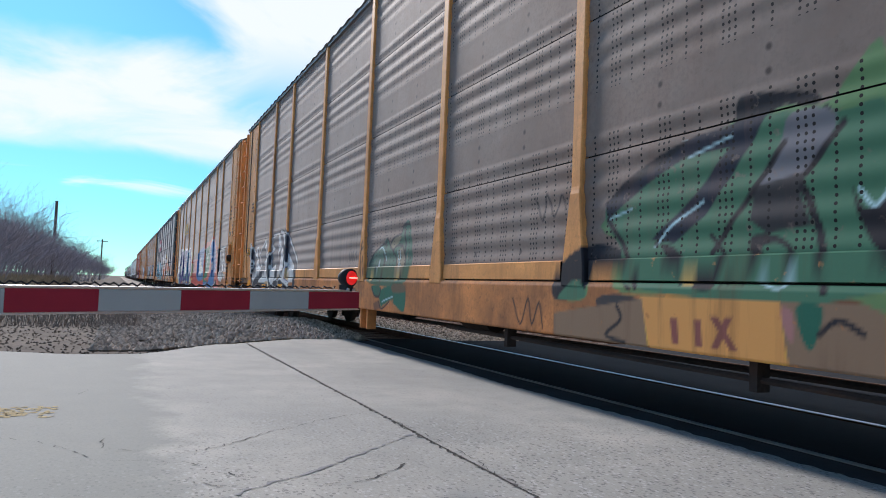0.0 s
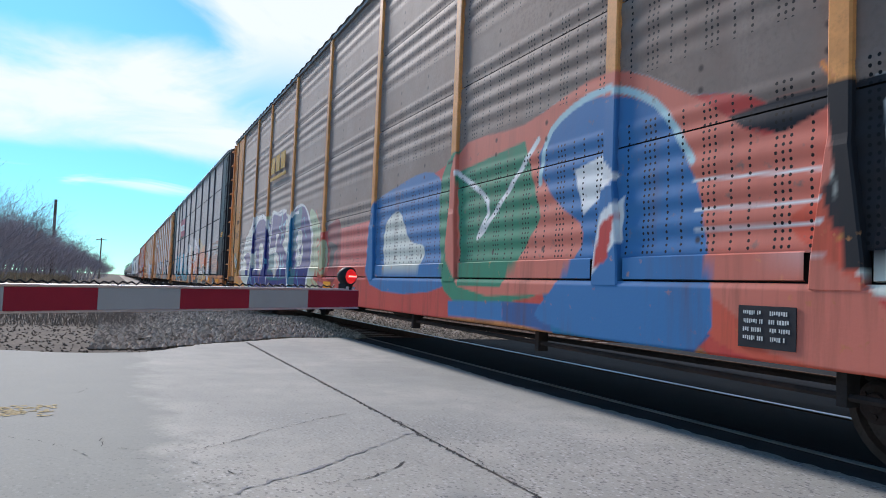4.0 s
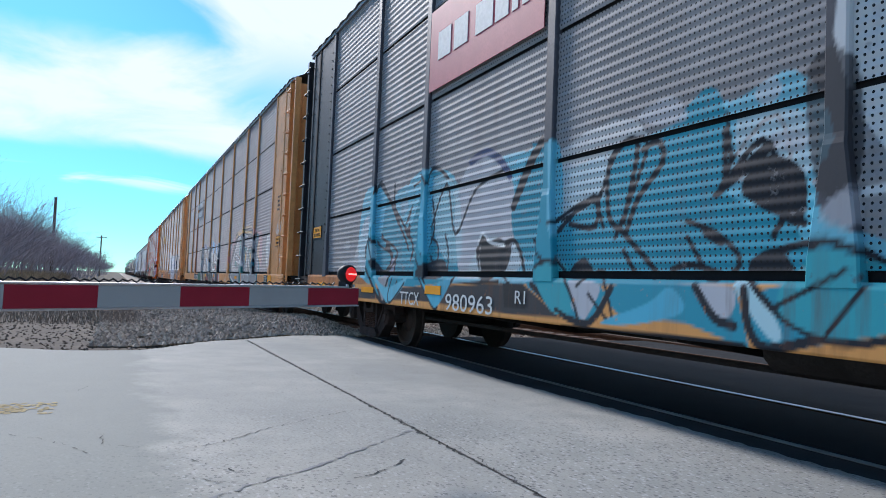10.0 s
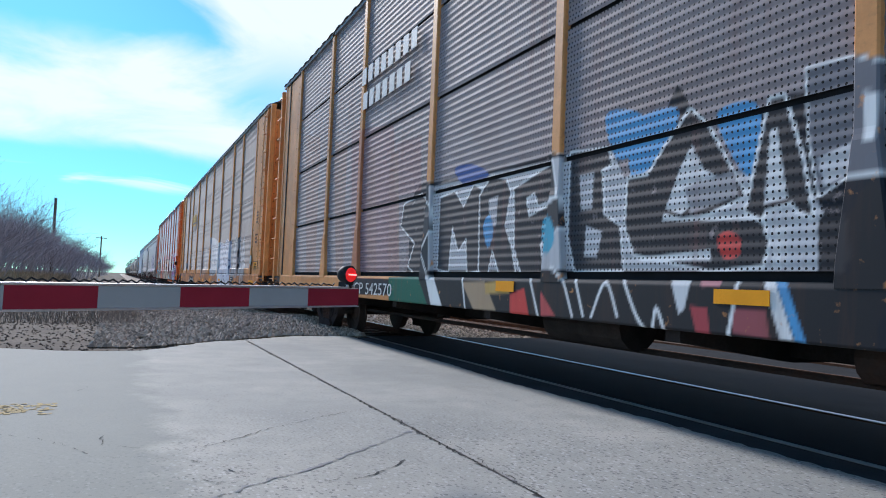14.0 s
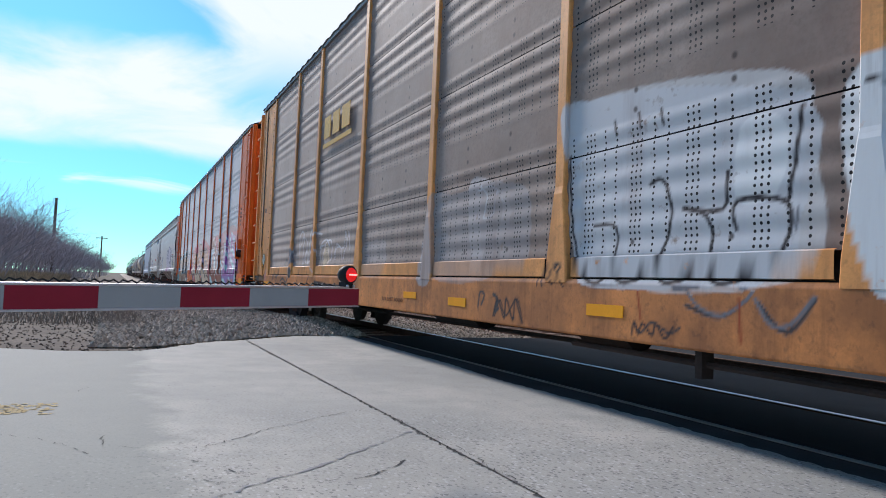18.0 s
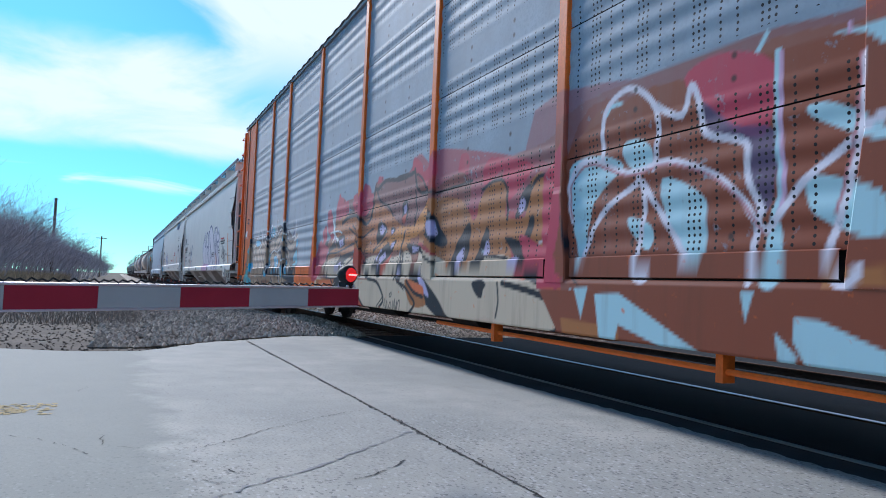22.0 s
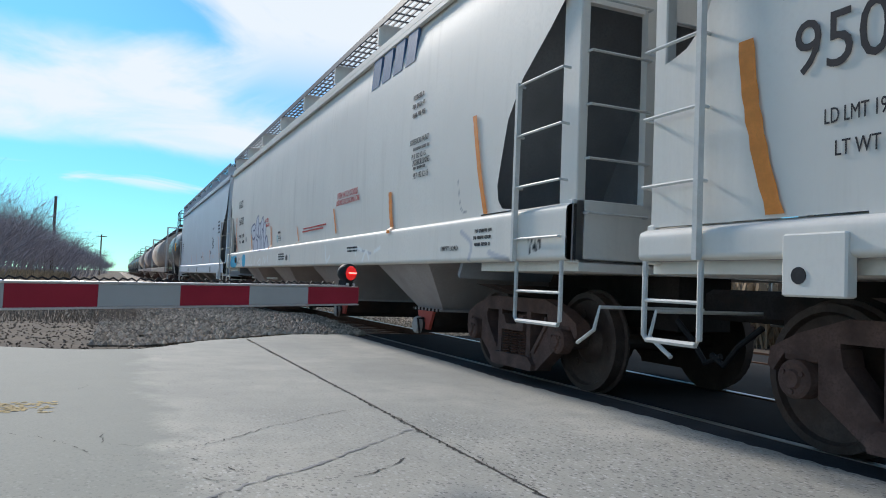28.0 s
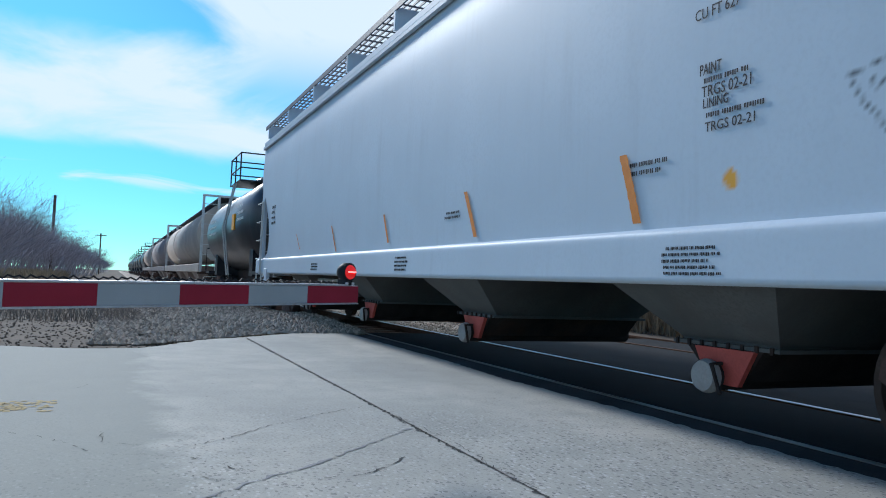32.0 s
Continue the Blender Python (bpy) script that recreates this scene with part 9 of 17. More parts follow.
blob("f", "blush2", 1, -3.73, 1.02, -1.09, 0.96, -0.56, 0.59, -2.2, 0.61, -3.66, 0.59)
blob("f", "rustor", 1, -3.72, 0.93, -2.24, 0.95, -1.78, 0.6, -3.39, 0.6)
blob("f", "blush2", 1, -2.24, 0.95, 0.83, 0.96, 1.87, 0.86, 2.12, 0.65, 0.65, 0.44, -0.41, 0.6)
blob("f", "ink", 1, 0.83, 1.04, 1.03, 1.15, 2.12, 0.61, 1.97, 0.53, 1.45, 0.7)
blob("f", "lilac", 1, 1.14, 1.04, 1.34, 1, 1.54, 0.8, 1.35, 0.85)
blob("f", "rustor", 1, 0.72, 0.99, 1.15, 0.94, 1.45, 0.7, 0.96, 0.68)
blob("f", "blush2", 1, 1.61, 1, 2.53, 0.97, 2.96, 0.78, 2.91, 0.63, 2.2, 0.57, 1.88, 0.73)
blob("f", "ink", 1, 2.66, 0.97, 2.9, 1.01, 3.01, 0.9, 2.84, 0.82)
blob("f", "blush2", 1, 3.01, 0.98, 3.81, 1.01, 4.18, 0.82, 4.41, 0.72, 4.38, 0.64, 4.08, 0.57, 3.02, 0.64)
curl("f", "ink", 0.06, 3.32, 0.98, 3.93, 0.9, 4.28, 0.8, 4.44, 0.7, 4.35, 0.61, 4.19, 0.56)
curl("f", "ink", 0.03, 3.22, 0.98, 3.25, 0.8, 3.21, 0.65)
curl("f", "ink", 0.04, 0.8, 1.45, 1.6, 1.19, 2.25, 1.09)
curl("f", "ink", 0.04, 2.74, 1.94, 3.03, 2.01, 3.24, 1.94, 3.3, 1.6)
curl("f", "ink", 0.04, 3.63, 1.67, 3.75, 1.89, 3.95, 1.95, 4.1, 1.83, 4.06, 1.68)
curl("f", "ink", 0.035, -0.57, 2.25, 0.25, 2.38, 0.95, 2.32, 1.37, 2.05, 2.05, 2.05, 2.48, 2.07)
curl("f", "ink", 0.025, -3.48, 1.19, -2.31, 1.48, -1.51, 1.52, -0.78, 1.16)
curl("f", "ink", 0.03, 2.45, 1.14, 2.83, 1.25, 3.32, 1.22)
blob("f", "redk", 1, 4.1, 1.55, 4.33, 1.73, 4.31, 1, 4.15, 1.03)
patch("f", "orangec", 1, 4.28, 0.86, 4.55, 0.82, 4.55, 0.55, 4.29, 0.63)
curl("f", "whitew", 0.03, 3.98, 1.5, 3.98, 1.09)
curl("f", "whitew", 0.02, 3.88, 1.35, 4.07, 1.37)
curl("f", "whitew", 0.02, 4.11, 1.89, 4.14, 1.58, 4.11, 1.33)
curl("f", "whitew", 0.015, 3.99, 1.63, 4.24, 1.6)
blob("f", "whitew", 1, 3.94, 1.38, 4, 1.4, 4.03, 1.34, 3.98, 1.31)
blob("f", "whitew", 1, 4.08, 1.61, 4.14, 1.64, 4.17, 1.57, 4.12, 1.55)
curl("f", "ink", 0.02, 0.15, 0.51, 0.2, 0.69, 0.34, 0.53, 0.45, 0.7, 0.52, 0.54, 0.63, 0.71)
blob("g", "lav", 1, 0.86, 1.46, 0.44, 2.03, 0.85, 2.45, 1.58, 2.45, 2.14, 2.23, 2.57, 2.57, 3.24, 2.48, 3.62, 2.57, 4.17, 2.45, 4.52, 2.18, 4.42, 2.45, 4.94, 2.55, 5.21, 2.53, 5.48, 2.4, 5.71, 2.53, 5.9, 2.38, 5.97, 2.16, 5.64, 1.98, 5.68, 1.53, 5.82, 1.2, 2.99, 1.14, 1.76, 1.27)
curl("g", "navy2", 0.05, 0.86, 1.46, 0.44, 2.03, 0.85, 2.45, 1.58, 2.45, 1.95, 1.75, 2.27, 1.34)
curl("g", "navy2", 0.05, 2.14, 2.23, 2.57, 2.57, 3.04, 2.43, 3.21, 1.9, 2.95, 1.4, 2.74, 1.33)
curl("g", "navy2", 0.05, 3.36, 1.46, 3.39, 2.1, 3.72, 2.52, 4.26, 2.44, 4.69, 2.09, 4.75, 1.4)
curl("g", "navy2", 0.05, 2.97, 1.25, 3.14, 1.61, 3.52, 1.8, 3.76, 1.37, 4.3, 1.23)
curl("g", "navy2", 0.05, 4.52, 2.18, 4.79, 2.51, 5.21, 2.53, 5.48, 2.4, 5.71, 2.53, 5.93, 2.41, 5.95, 2.13, 5.51, 2.05, 5.67, 1.65, 5.87, 1.25)
curl("g", "navy2", 0.05, 4.46, 1.29, 4.57, 1.73, 4.83, 2.14, 5.03, 1.57, 5.32, 1.33, 5.51, 1.32)
curl("g", "navy2", 0.05, 5.11, 2.16, 5.29, 1.67, 5.57, 1.32)
curl("g", "navy2", 0.035, 1.51, 1.1, 1.81, 0.94)
curl("g", "navy2", 0.035, 2.77, 1.1, 3.01, 0.95)
curl("g", "navy2", 0.035, 3.97, 1.1, 3.81, 0.96)
curl("g", "navy2", 0.035, 4.92, 1.16, 5.08, 1.04)
curl("g", "navy2", 0.035, 5.46, 1.15, 5.41, 1.01)
curl("g", "navy2", 0.035, 5.82, 1.2, 6, 1.04)
curl("g", "ink", 0.03, 6.88, 1.65, 7.03, 1.87, 7.2, 1.76, 7.05, 1.54)
curl("g", "ink", 0.03, 7.11, 1.95, 7.17, 1.58, 7.27, 1.79, 7.36, 1.52)
curl("g", "ink", 0.03, 7.42, 1.82, 7.43, 1.47, 7.29, 1.4)
curl("g", "ink", 0.02, 7.48, 1.85, 7.53, 1.72)
curl("g", "ink", 0.02, 7.05, 1.45, 7.29, 1.48, 7.44, 1.39)
patch("g", "slateb", 1, 6.56, 1.67, 6.92, 1.67, 6.92, 1.6, 6.57, 1.6)
patch("g", "yelt", 0.7, 8.17, 1.72, 8.38, 1.74, 8.44, 1.51, 8.24, 1.49)
curl("g", "greyd", 0.015, -4.27, 1.7, -3.61, 2.26, -2.62, 1.52, -2.06, 2.04)
curl("g", "greyd", 0.008, -7.27, 1.88, -7.1, 1.95, -6.94, 1.79, -7.08, 1.53, -7.43, 1.7)
curl("g", "greyd", 0.008, -7.16, 1.49, -7, 1.57, -6.77, 1.51)
curl("g", "greyd", 0.008, -8.87, 3.43, -8.74, 3.51, -8.48, 3.26)
curl("g", "greyd", 0.008, -8.83, 3.07, -8.58, 3.12, -8.55, 2.71)
curl("g", "ink", 0.035, -6.31, 1.9, -6.29, 2.04, -6.16, 1.94, -6.08, 2.08, -6.05, 1.94)
curl("g", "ink", 0.035, -6.05, 1.94, -6.05, 2.09, -5.91, 2.07, -5.99, 1.99, -5.88, 1.93)
curl("g", "ink", 0.035, -5.73, 2.07, -5.86, 2.06, -5.75, 1.96, -5.85, 1.93)
curl("g", "ink", 0.035, -5.78, 1.93, -5.73, 2.11, -5.69, 1.96)
curl("g", "ink", 0.02, -6.13, 1.87, -5.96, 1.9, -5.8, 1.86)
curl("g", "ink", 0.035, -6.23, 1.61, -6.2, 1.77, -6.09, 1.62, -6.07, 1.77)
curl("g", "ink", 0.035, -6.01, 1.72, -5.92, 1.64, -6, 1.59, -6.01, 1.7)
curl("g", "ink", 0.035, -5.89, 1.76, -5.85, 1.59, -5.76, 1.6)
curl("g", "ink", 0.035, -5.76, 1.58, -5.73, 1.76, -5.68, 1.59)
curl("g", "ink", 0.035, -5.67, 1.75, -5.64, 1.61, -5.62, 1.76, -5.6, 1.6)
curl("g", "ink", 0.03, -6.06, 1.52, -5.97, 1.44, -5.92, 1.56, -5.97, 1.3)
curl("g", "ink", 0.03, -5.83, 1.37, -5.81, 1.55, -5.71, 1.51, -5.81, 1.44, -5.68, 1.36)
blob("g", "whitew", 1, -5.31, 1.28, -5.33, 2.01, -5.21, 2.28, -5.02, 2.26, -4.67, 1.93, -4.49, 2.22, -4.41, 2.31, -4.4, 1.29)
curl("g", "navyd", 0.14, -5.35, 1.24, -5.33, 1.87, -5.21, 2.21, -5.13, 2.26)
curl("g", "navyd", 0.06, -5.17, 2.35, -4.94, 2.14, -4.7, 1.97)
curl("g", "navyd", 0.16, -4.67, 1.93, -4.55, 2.19, -4.41, 2.34)
curl("g", "ink", 0.035, -5.21, 1.98, -5.09, 2.07, -4.94, 2.04)
curl("g", "ink", 0.05, -5.06, 1.97, -5.04, 1.95)
curl("g", "ink", 0.035, -4.95, 1.84, -4.79, 1.69, -4.63, 1.58)
curl("g", "ink", 0.035, -4.66, 1.7, -4.63, 1.58, -4.46, 1.83)
curl("g", "ink", 0.035, -4.65, 1.59, -4.6, 1.44, -4.54, 1.3)
curl("g", "ink", 0.035, -4.64, 2.01, -4.52, 2.07, -4.41, 2.04)
curl("g", "ink", 0.05, -4.5, 1.98, -4.49, 1.96)
patch("g", "slateb", 1, -5.58, 1.22, -5.46, 1.23, -5.53, 1.05, -5.6, 1.04)
curl("g", "ink", 0.03, -5.5, 1.01, -5.42, 1.18, -5.39, 1.05, -5.31, 1.19, -5.28, 1.05, -5.19, 1.21, -5.16, 1.08, -5.07, 1.2, -5.03, 1.08, -4.92, 1.21, -4.9, 1.09, -4.79, 1.22, -4.75, 1.11)
curl("g", "ink", 0.03, -4.66, 1.22, -4.62, 1.11, -4.51, 1.24, -4.48, 1.13)
curl("g", "ink", 0.025, -6.28, 1.16, -6.19, 1.2, -6.16, 1.12, -6.28, 1.04, -6.15, 1.04)
curl("g", "ink", 0.025, -6.1, 1.16, -6.02, 1.17, -5.98, 1.08, -6.07, 1.04, -6.1, 1.12)
curl("h", "greyw", 0.05, 7.91, 1.48, 8.16, 1.35, 8.11, 1.19)
curl("h", "greyw", 0.06, 8.55, 1.25, 8.7, 1.21, 8.93, 1.17)
curl("h", "greyw", 0.04, 4.32, 1.4, 4.97, 1.32)
curl("h", "greyd", 0.01, 7.68, 2.05, 7.76, 1.74, 7.9, 1.69)
curl("h", "ink", 0.02, 9.29, 1.35, 9.31, 1.23)
curl("h", "ink", 0.02, 9.33, 1.35, 9.38, 1.25, 9.4, 1.34)
curl("h", "ink", 0.02, 9.42, 1.25, 9.44, 1.34, 9.47, 1.27, 9.47, 1.34)
curl("h", "whiteb", 0.06, 2.48, 1.49, 2.6, 1.23, 2.8, 1.32)
curl("h", "whiteb", 0.05, 4.25, 1.31, 4.31, 1.42, 4.54, 1.37)
curl("h", "whiteb", 0.05, 4.6, 1.22, 4.75, 1.36, 4.9, 1.25)
curl("h", "whiteb", 0.05, 5.12, 1.34, 5.36, 1.39)
curl("h", "whiteb", 0.04, -5.11, 1.44, -5.18, 1.17, -4.93, 1.25, -5.02, 1.44)
curl("h", "whiteb", 0.04, -4.63, 1.42, -4.59, 1.24, -4.36, 1.48)
curl("h", "whiteb", 0.05, -4.09, 1.27, -3.76, 1.37, -3.7, 1.22, -3.92, 1.23)
curl("h", "whiteb", 0.05, -3.36, 1.24, -3.23, 1.4, -3.1, 1.27, -2.95, 1.38)
curl("h", "whiteb", 0.05, -2.83, 1.32, -2.76, 1.43, -2.73, 1.28)
patch("h", "grey2", 1, -6.55, 2.04, -6.3, 2.02, -6.25, 1.89, -6.5, 1.91)
blob("i", "orangec2", 1, 6.07, 1.64, 6.13, 1.68, 6.18, 1.61, 6.14, 1.55, 6.08, 1.59)
curl("i", "ink", 0.01, 6.89, 2.05, 7, 2.07, 7.1, 2.1)
curl("i", "ink", 0.01, 6.89, 2.05, 6.97, 1.9, 7.03, 1.83)
curl("i", "ink", 0.01, 7, 2.03, 7.04, 1.96, 7.09, 2.01)
curl("i", "ink", 0.012, 7.03, 1.83, 7.11, 1.73)
blob("h", "skyb3", 1, -8.89, 1.24, -8.97, 1.34, -8.85, 1.43, -8.84, 1.52, -8.73, 1.52, -8.43, 1.49, -8.35, 1.52, -8, 1.52, -7.98, 1.37, -7.92, 1.27, -7.94, 1.18, -8.57, 1.17)
blob("h", "skyb3", 1, -9.55, 1.18, -9.58, 1.65, -9.51, 1.65, -9.5, 1.49, -9.42, 1.48, -9.27, 1.5, -9.25, 1.19)
blob("h", "skyb3", 1, -6.86, 1.44, -6.77, 1.46, -6.74, 1.4, -6.8, 1.34, -6.78, 1.22, -6.82, 1.23, -6.83, 1.36)
blob("h", "whiteb", 1, -8.68, 1.4, -8.58, 1.45, -8.55, 1.3, -8.64, 1.26)
curl("h", "greyd", 0.03, -8.33, 1.48, -8.32, 1.22)
curl("h", "ink", 0.014, -7.67, 1.25, -7.66, 1.4, -7.63, 1.26, -7.61, 1.36, -7.57, 1.26, -7.56, 1.38, -7.53, 1.26, -7.5, 1.34, -7.48, 1.27, -7.44, 1.36, -7.43, 1.27)
curl("h", "ink", 0.014, -7.41, 1.27, -7.4, 1.38, -7.34, 1.37, -7.39, 1.33, -7.33, 1.3, -7.31, 1.36)
curl("h", "ink", 0.012, -7.43, 1.45, -7.38, 1.47, -7.41, 1.41, -7.37, 1.4)
curl("h", "ink", 0.012, -7.3, 1.38, -7.31, 1.44, -7.27, 1.42, -7.25, 1.38, -7.23, 1.44, -7.19, 1.38, -7.17, 1.44, -7.15, 1.39, -7.13, 1.45, -7.12, 1.39)
curl("h", "ink", 0.012, -7.27, 1.27, -7.24, 1.33, -7.22, 1.27, -7.18, 1.31, -7.17, 1.27, -7.11, 1.31, -7.09, 1.27)
blob("a", "whitew", 1, -11.79, 1.91, -11.61, 1.92, -10.97, 1.65, -10.93, 1.84, -10.63, 1.81, -10.48, 1.69, -9.74, 1.98, -9.62, 1.95, -9.57, 1.75, -9.37, 1.54, -9.3, 1.35, -9.18, 1.18, -10.1, 1.1, -10.72, 0.93, -11.36, 1.12, -11.57, 1.24, -11.39, 1.38, -11.84, 1.64)
blob("a", "slateb", 1, -11.69, 1.87, -11.03, 1.62, -10.8, 1.53, -10.97, 1.31, -10.77, 1.16, -11.36, 1.13, -11.45, 1.27, -11.2, 1.42, -11.57, 1.57)
patch("a", "slateb", 1, -10.87, 1.79, -10.63, 1.78, -10.52, 1.62, -10.22, 1.4, -10.34, 1.26, -10.54, 1.4, -10.79, 1.63)
blob("a", "slateb", 1, -10.45, 1.66, -9.78, 1.92, -9.72, 1.79, -9.52, 1.67, -9.53, 1.51, -9.7, 1.42, -9.63, 1.29, -9.56, 1.15, -10.1, 1.12, -10.26, 1.26, -9.94, 1.38, -10.12, 1.35, -10.29, 1.55)
blob("a", "slateb", 1, -10.1, 1.16, -9.62, 1.13, -10.34, 0.89, -10.45, 0.62, -10.99, 0.57, -11.14, 0.87, -10.62, 1.06)
curl("a", "whitew", 0.025, -11.05, 0.59, -11.11, 0.87, -10.68, 1.06, -10.2, 1.15)
blob("a", "whitew", 1, -9.24, 1.54, -8.8, 1.72, -8.85, 1.9, -8.71, 2.08, -7.96, 2.08, -7.92, 1.77, -7.86, 2.12, -7.4, 2.06, -7.23, 2.09, -6.97, 2.02, -6.37, 1.66, -5.99, 1.44, -5.99, 1.31, -6.16, 1.13, -6.14, 0.95, -6.59, 0.86, -7.19, 0.93, -7.49, 0.99, -7.72, 0.95, -8.14, 0.98, -8.5, 0.86, -8.99, 1.16, -9.27, 1.35)
patch("a", "slateb", 1, -8.76, 2, -8.05, 2.03, -8.01, 1.7, -7.99, 1.46, -7.92, 1.05, -8.19, 0.98, -8.25, 1.35, -8.65, 1.26, -8.81, 1.31, -8.74, 1.62, -8.4, 1.73, -8.71, 1.83)
patch("a", "slateb", 1, -9.32, 1.45, -8.72, 1.65, -8.85, 1.39, -8.91, 1.31, -8.75, 0.93, -8.21, 0.68, -8.48, 0.57, -9, 1.04, -9.21, 1.22)
patch("a", "slateb", 1, -7.86, 2.07, -7.56, 2.03, -7.38, 1.79, -7.16, 1.52, -7.02, 1.29, -7.27, 1.16, -7.72, 0.96, -7.9, 0.98, -7.63, 1.11, -7.43, 1.27, -7.32, 1.41, -7.51, 1.65, -7.76, 1.84)
patch("a", "slateb", 1, -7.96, 1.61, -7.68, 1.75, -7.74, 1.44, -7.87, 1.25, -7.95, 1.01, -8, 1.35)
blob("a", "slateb", 1, -7.36, 1.95, -7.19, 2.04, -6.88, 1.94, -6.69, 1.78, -6.4, 1.63, -5.99, 1.33, -5.98, 0.95, -6.16, 0.96, -6.15, 1.1, -6.23, 1.22, -6.39, 1.35, -6.7, 1.5, -6.94, 1.57, -6.91, 1.38, -7.09, 1.42, -7.17, 1.55, -7.3, 1.78)
patch("a", "tan", 1, -6.93, 1.28, -6.62, 1.14, -6.61, 0.96, -7.04, 1.02)
dash("a", "navy", 0.02, -6.61, 0.95, -7.04, 1.01, -6.93, 1.28)
patch("a", "tan2", 1, -7.85, 1.11, -7.58, 1.12, -7.68, 1.02, -7.88, 0.98)
patch("a", "slateb", 1, -8.19, 0.94, -7.76, 0.95, -7.71, 0.66, -8.16, 0.66)
patch("a", "slateb", 1, -7.68, 0.91, -6.75, 0.93, -6.71, 0.65, -7.11, 0.71, -7.64, 0.68)
patch("a", "slateb", 1, -6.73, 0.89, -5.98, 0.95, -5.98, 0.56, -6.49, 0.55, -6.73, 0.6)
patch("a", "slateb", 1, -9.79, 0.88, -9.05, 0.88, -8.48, 0.57, -8.88, 0.57, -9.77, 0.62)
patch("a", "rustor", 1, -8.49, 0.75, -8.2, 0.64, -8.19, 0.56, -8.48, 0.57)
curl("a", "whitew", 0.03, -7.76, 0.94, -7.72, 0.79, -7.64, 0.63)
curl("a", "whitew", 0.03, -8.26, 0.93, -8.21, 0.62)
dash("a", "whitew", 0.05, -7.17, 0.96, -6.61, 0.86)
patch("a", "whitew", 1, -6.53, 1.12, -6.16, 1.11, -6.16, 0.98, -6.53, 0.97)
patch("a", "rustor", 1, -6.53, 0.93, -6.16, 0.94, -6.16, 0.87, -6.53, 0.86)
curl("a", "slateb", 0.03, -8.69, 2.08, -8.82, 1.9, -8.78, 1.72, -9.25, 1.56)
curl("a", "slateb", 0.03, -7.96, 2.1, -8.69, 2.1)
curl("a", "slateb", 0.03, -7.4, 2.08, -7.86, 2.14, -7.92, 1.79)
curl("a", "slateb", 0.04, -7.37, 2, -7.23, 2.1, -6.97, 2.04, -6.37, 1.68, -5.99, 1.45)
blob("b", "white2", 1, -10.7, 1.13, -10.76, 1.58, -10.29, 2.18, -9.2, 2.24, -8.76, 2.5, -7.8, 2.57, -7.14, 2.4, -6.63, 2.05, -6.52, 2.59, -6.05, 2.6, -4.82, 2.31, -4.3, 2.18, -4.4, 2.04, -4.49, 1.72, -4.45, 1.44, -4.31, 1.1, -4.17, 0.69, -5.02, 0.74, -6.62, 0.71, -8.19, 0.78, -10.3, 0.82)
blob("b", "navy", 1, -10.49, 1.63, -10.06, 1.73, -9.85, 1.99, -9.71, 1.71, -9.33, 1.41, -9.53, 1.25, -10.18, 1.31)
blob("b", "navy", 1, -9.17, 1.9, -9.07, 2.27, -8.58, 2.53, -7.9, 2.55, -7.31, 2.42, -6.91, 2.13, -6.72, 1.93, -6.74, 1.52, -6.64, 0.99, -6.7, 0.73, -9.33, 0.76, -9.16, 1.13)
blob("b", "white2", 1, -9.18, 1.51, -8.94, 1.66, -8.48, 1.73, -8.38, 1.15, -8.97, 1.29)
blob("b", "white2", 1, -8.08, 1.83, -7.75, 1.88, -7.47, 1.75, -7.37, 1.43, -7.5, 1.16, -7.94, 1.12, -8.08, 1.46)
patch("b", "navy", 1, -6.48, 2.55, -6.24, 2.57, -4.85, 2.35, -4.84, 2.02, -5.1, 1.77, -4.71, 1.6, -4.45, 1.41, -4.31, 1.1, -4.25, 0.79, -5.3, 0.82, -6.6, 0.88, -6.64, 1.64, -6.61, 1.96)
blob("b", "white2", 1, -5.97, 2.06, -5.56, 2.05, -5.58, 1.97, -5.8, 1.89, -5.85, 1.7, -5.8, 1.57, -5.53, 1.5, -5.41, 1.34, -5.44, 1.11, -5.67, 1.01, -5.91, 1.08, -5.98, 1.37)
patch("b", "white2", 1, -6.65, 1.78, -5.85, 1.74, -5.83, 1.59, -6.64, 1.61)
blob("b", "tealb", 1, -6.6, 1.58, -6.02, 1.48, -5.94, 1.04, -5.41, 1.04, -5.03, 1.11, -5.33, 1.44, -4.79, 1.4, -4.45, 1.3, -4.4, 1, -6.56, 0.96)
blob("b", "white2", 1, -5.94, 1.51, -5.7, 1.54, -5.47, 1.44, -5.4, 1.27, -5.45, 1.09, -5.67, 1, -5.9, 1.08, -5.98, 1.37)
blob("b", "navy", 1, -5.33, 1.47, -5.04, 1.42, -4.78, 1.17, -5.03, 0.98, -5.31, 1.04)
curl("b", "cyan", 0.02, -5.36, 1.56, -5.25, 1.38, -5.32, 1.22, -4.84, 1.21, -5.04, 1.36, -4.97, 1.57, -5.11, 1.42, -5.36, 1.56)
curl("b", "cyan", 0.02, -5.07, 1.01, -5.15, 1.22, -4.98, 1.21, -5.07, 1.01)
curl("b", "cyan", 0.02, -5.56, 2.16, -5.31, 2.18, -5.23, 2.41, -5.12, 2.15, -4.88, 2.32, -5.02, 2.1, -4.99, 1.88, -5.16, 2.07, -5.36, 1.8, -5.28, 2.09, -5.56, 2.16)
curl("b", "red2", 0.03, -7.68, 1.63, -7.71, 1.45, -7.63, 1.12, -7.67, 0.87)
curl("b", "red2", 0.03, -5.72, 1.43, -5.47, 1.31, -5.62, 1.14, -5.7, 1.35)
curl("b", "red2", 0.02, -4.62, 1.51, -4.63, 1.28, -4.68, 1.02)
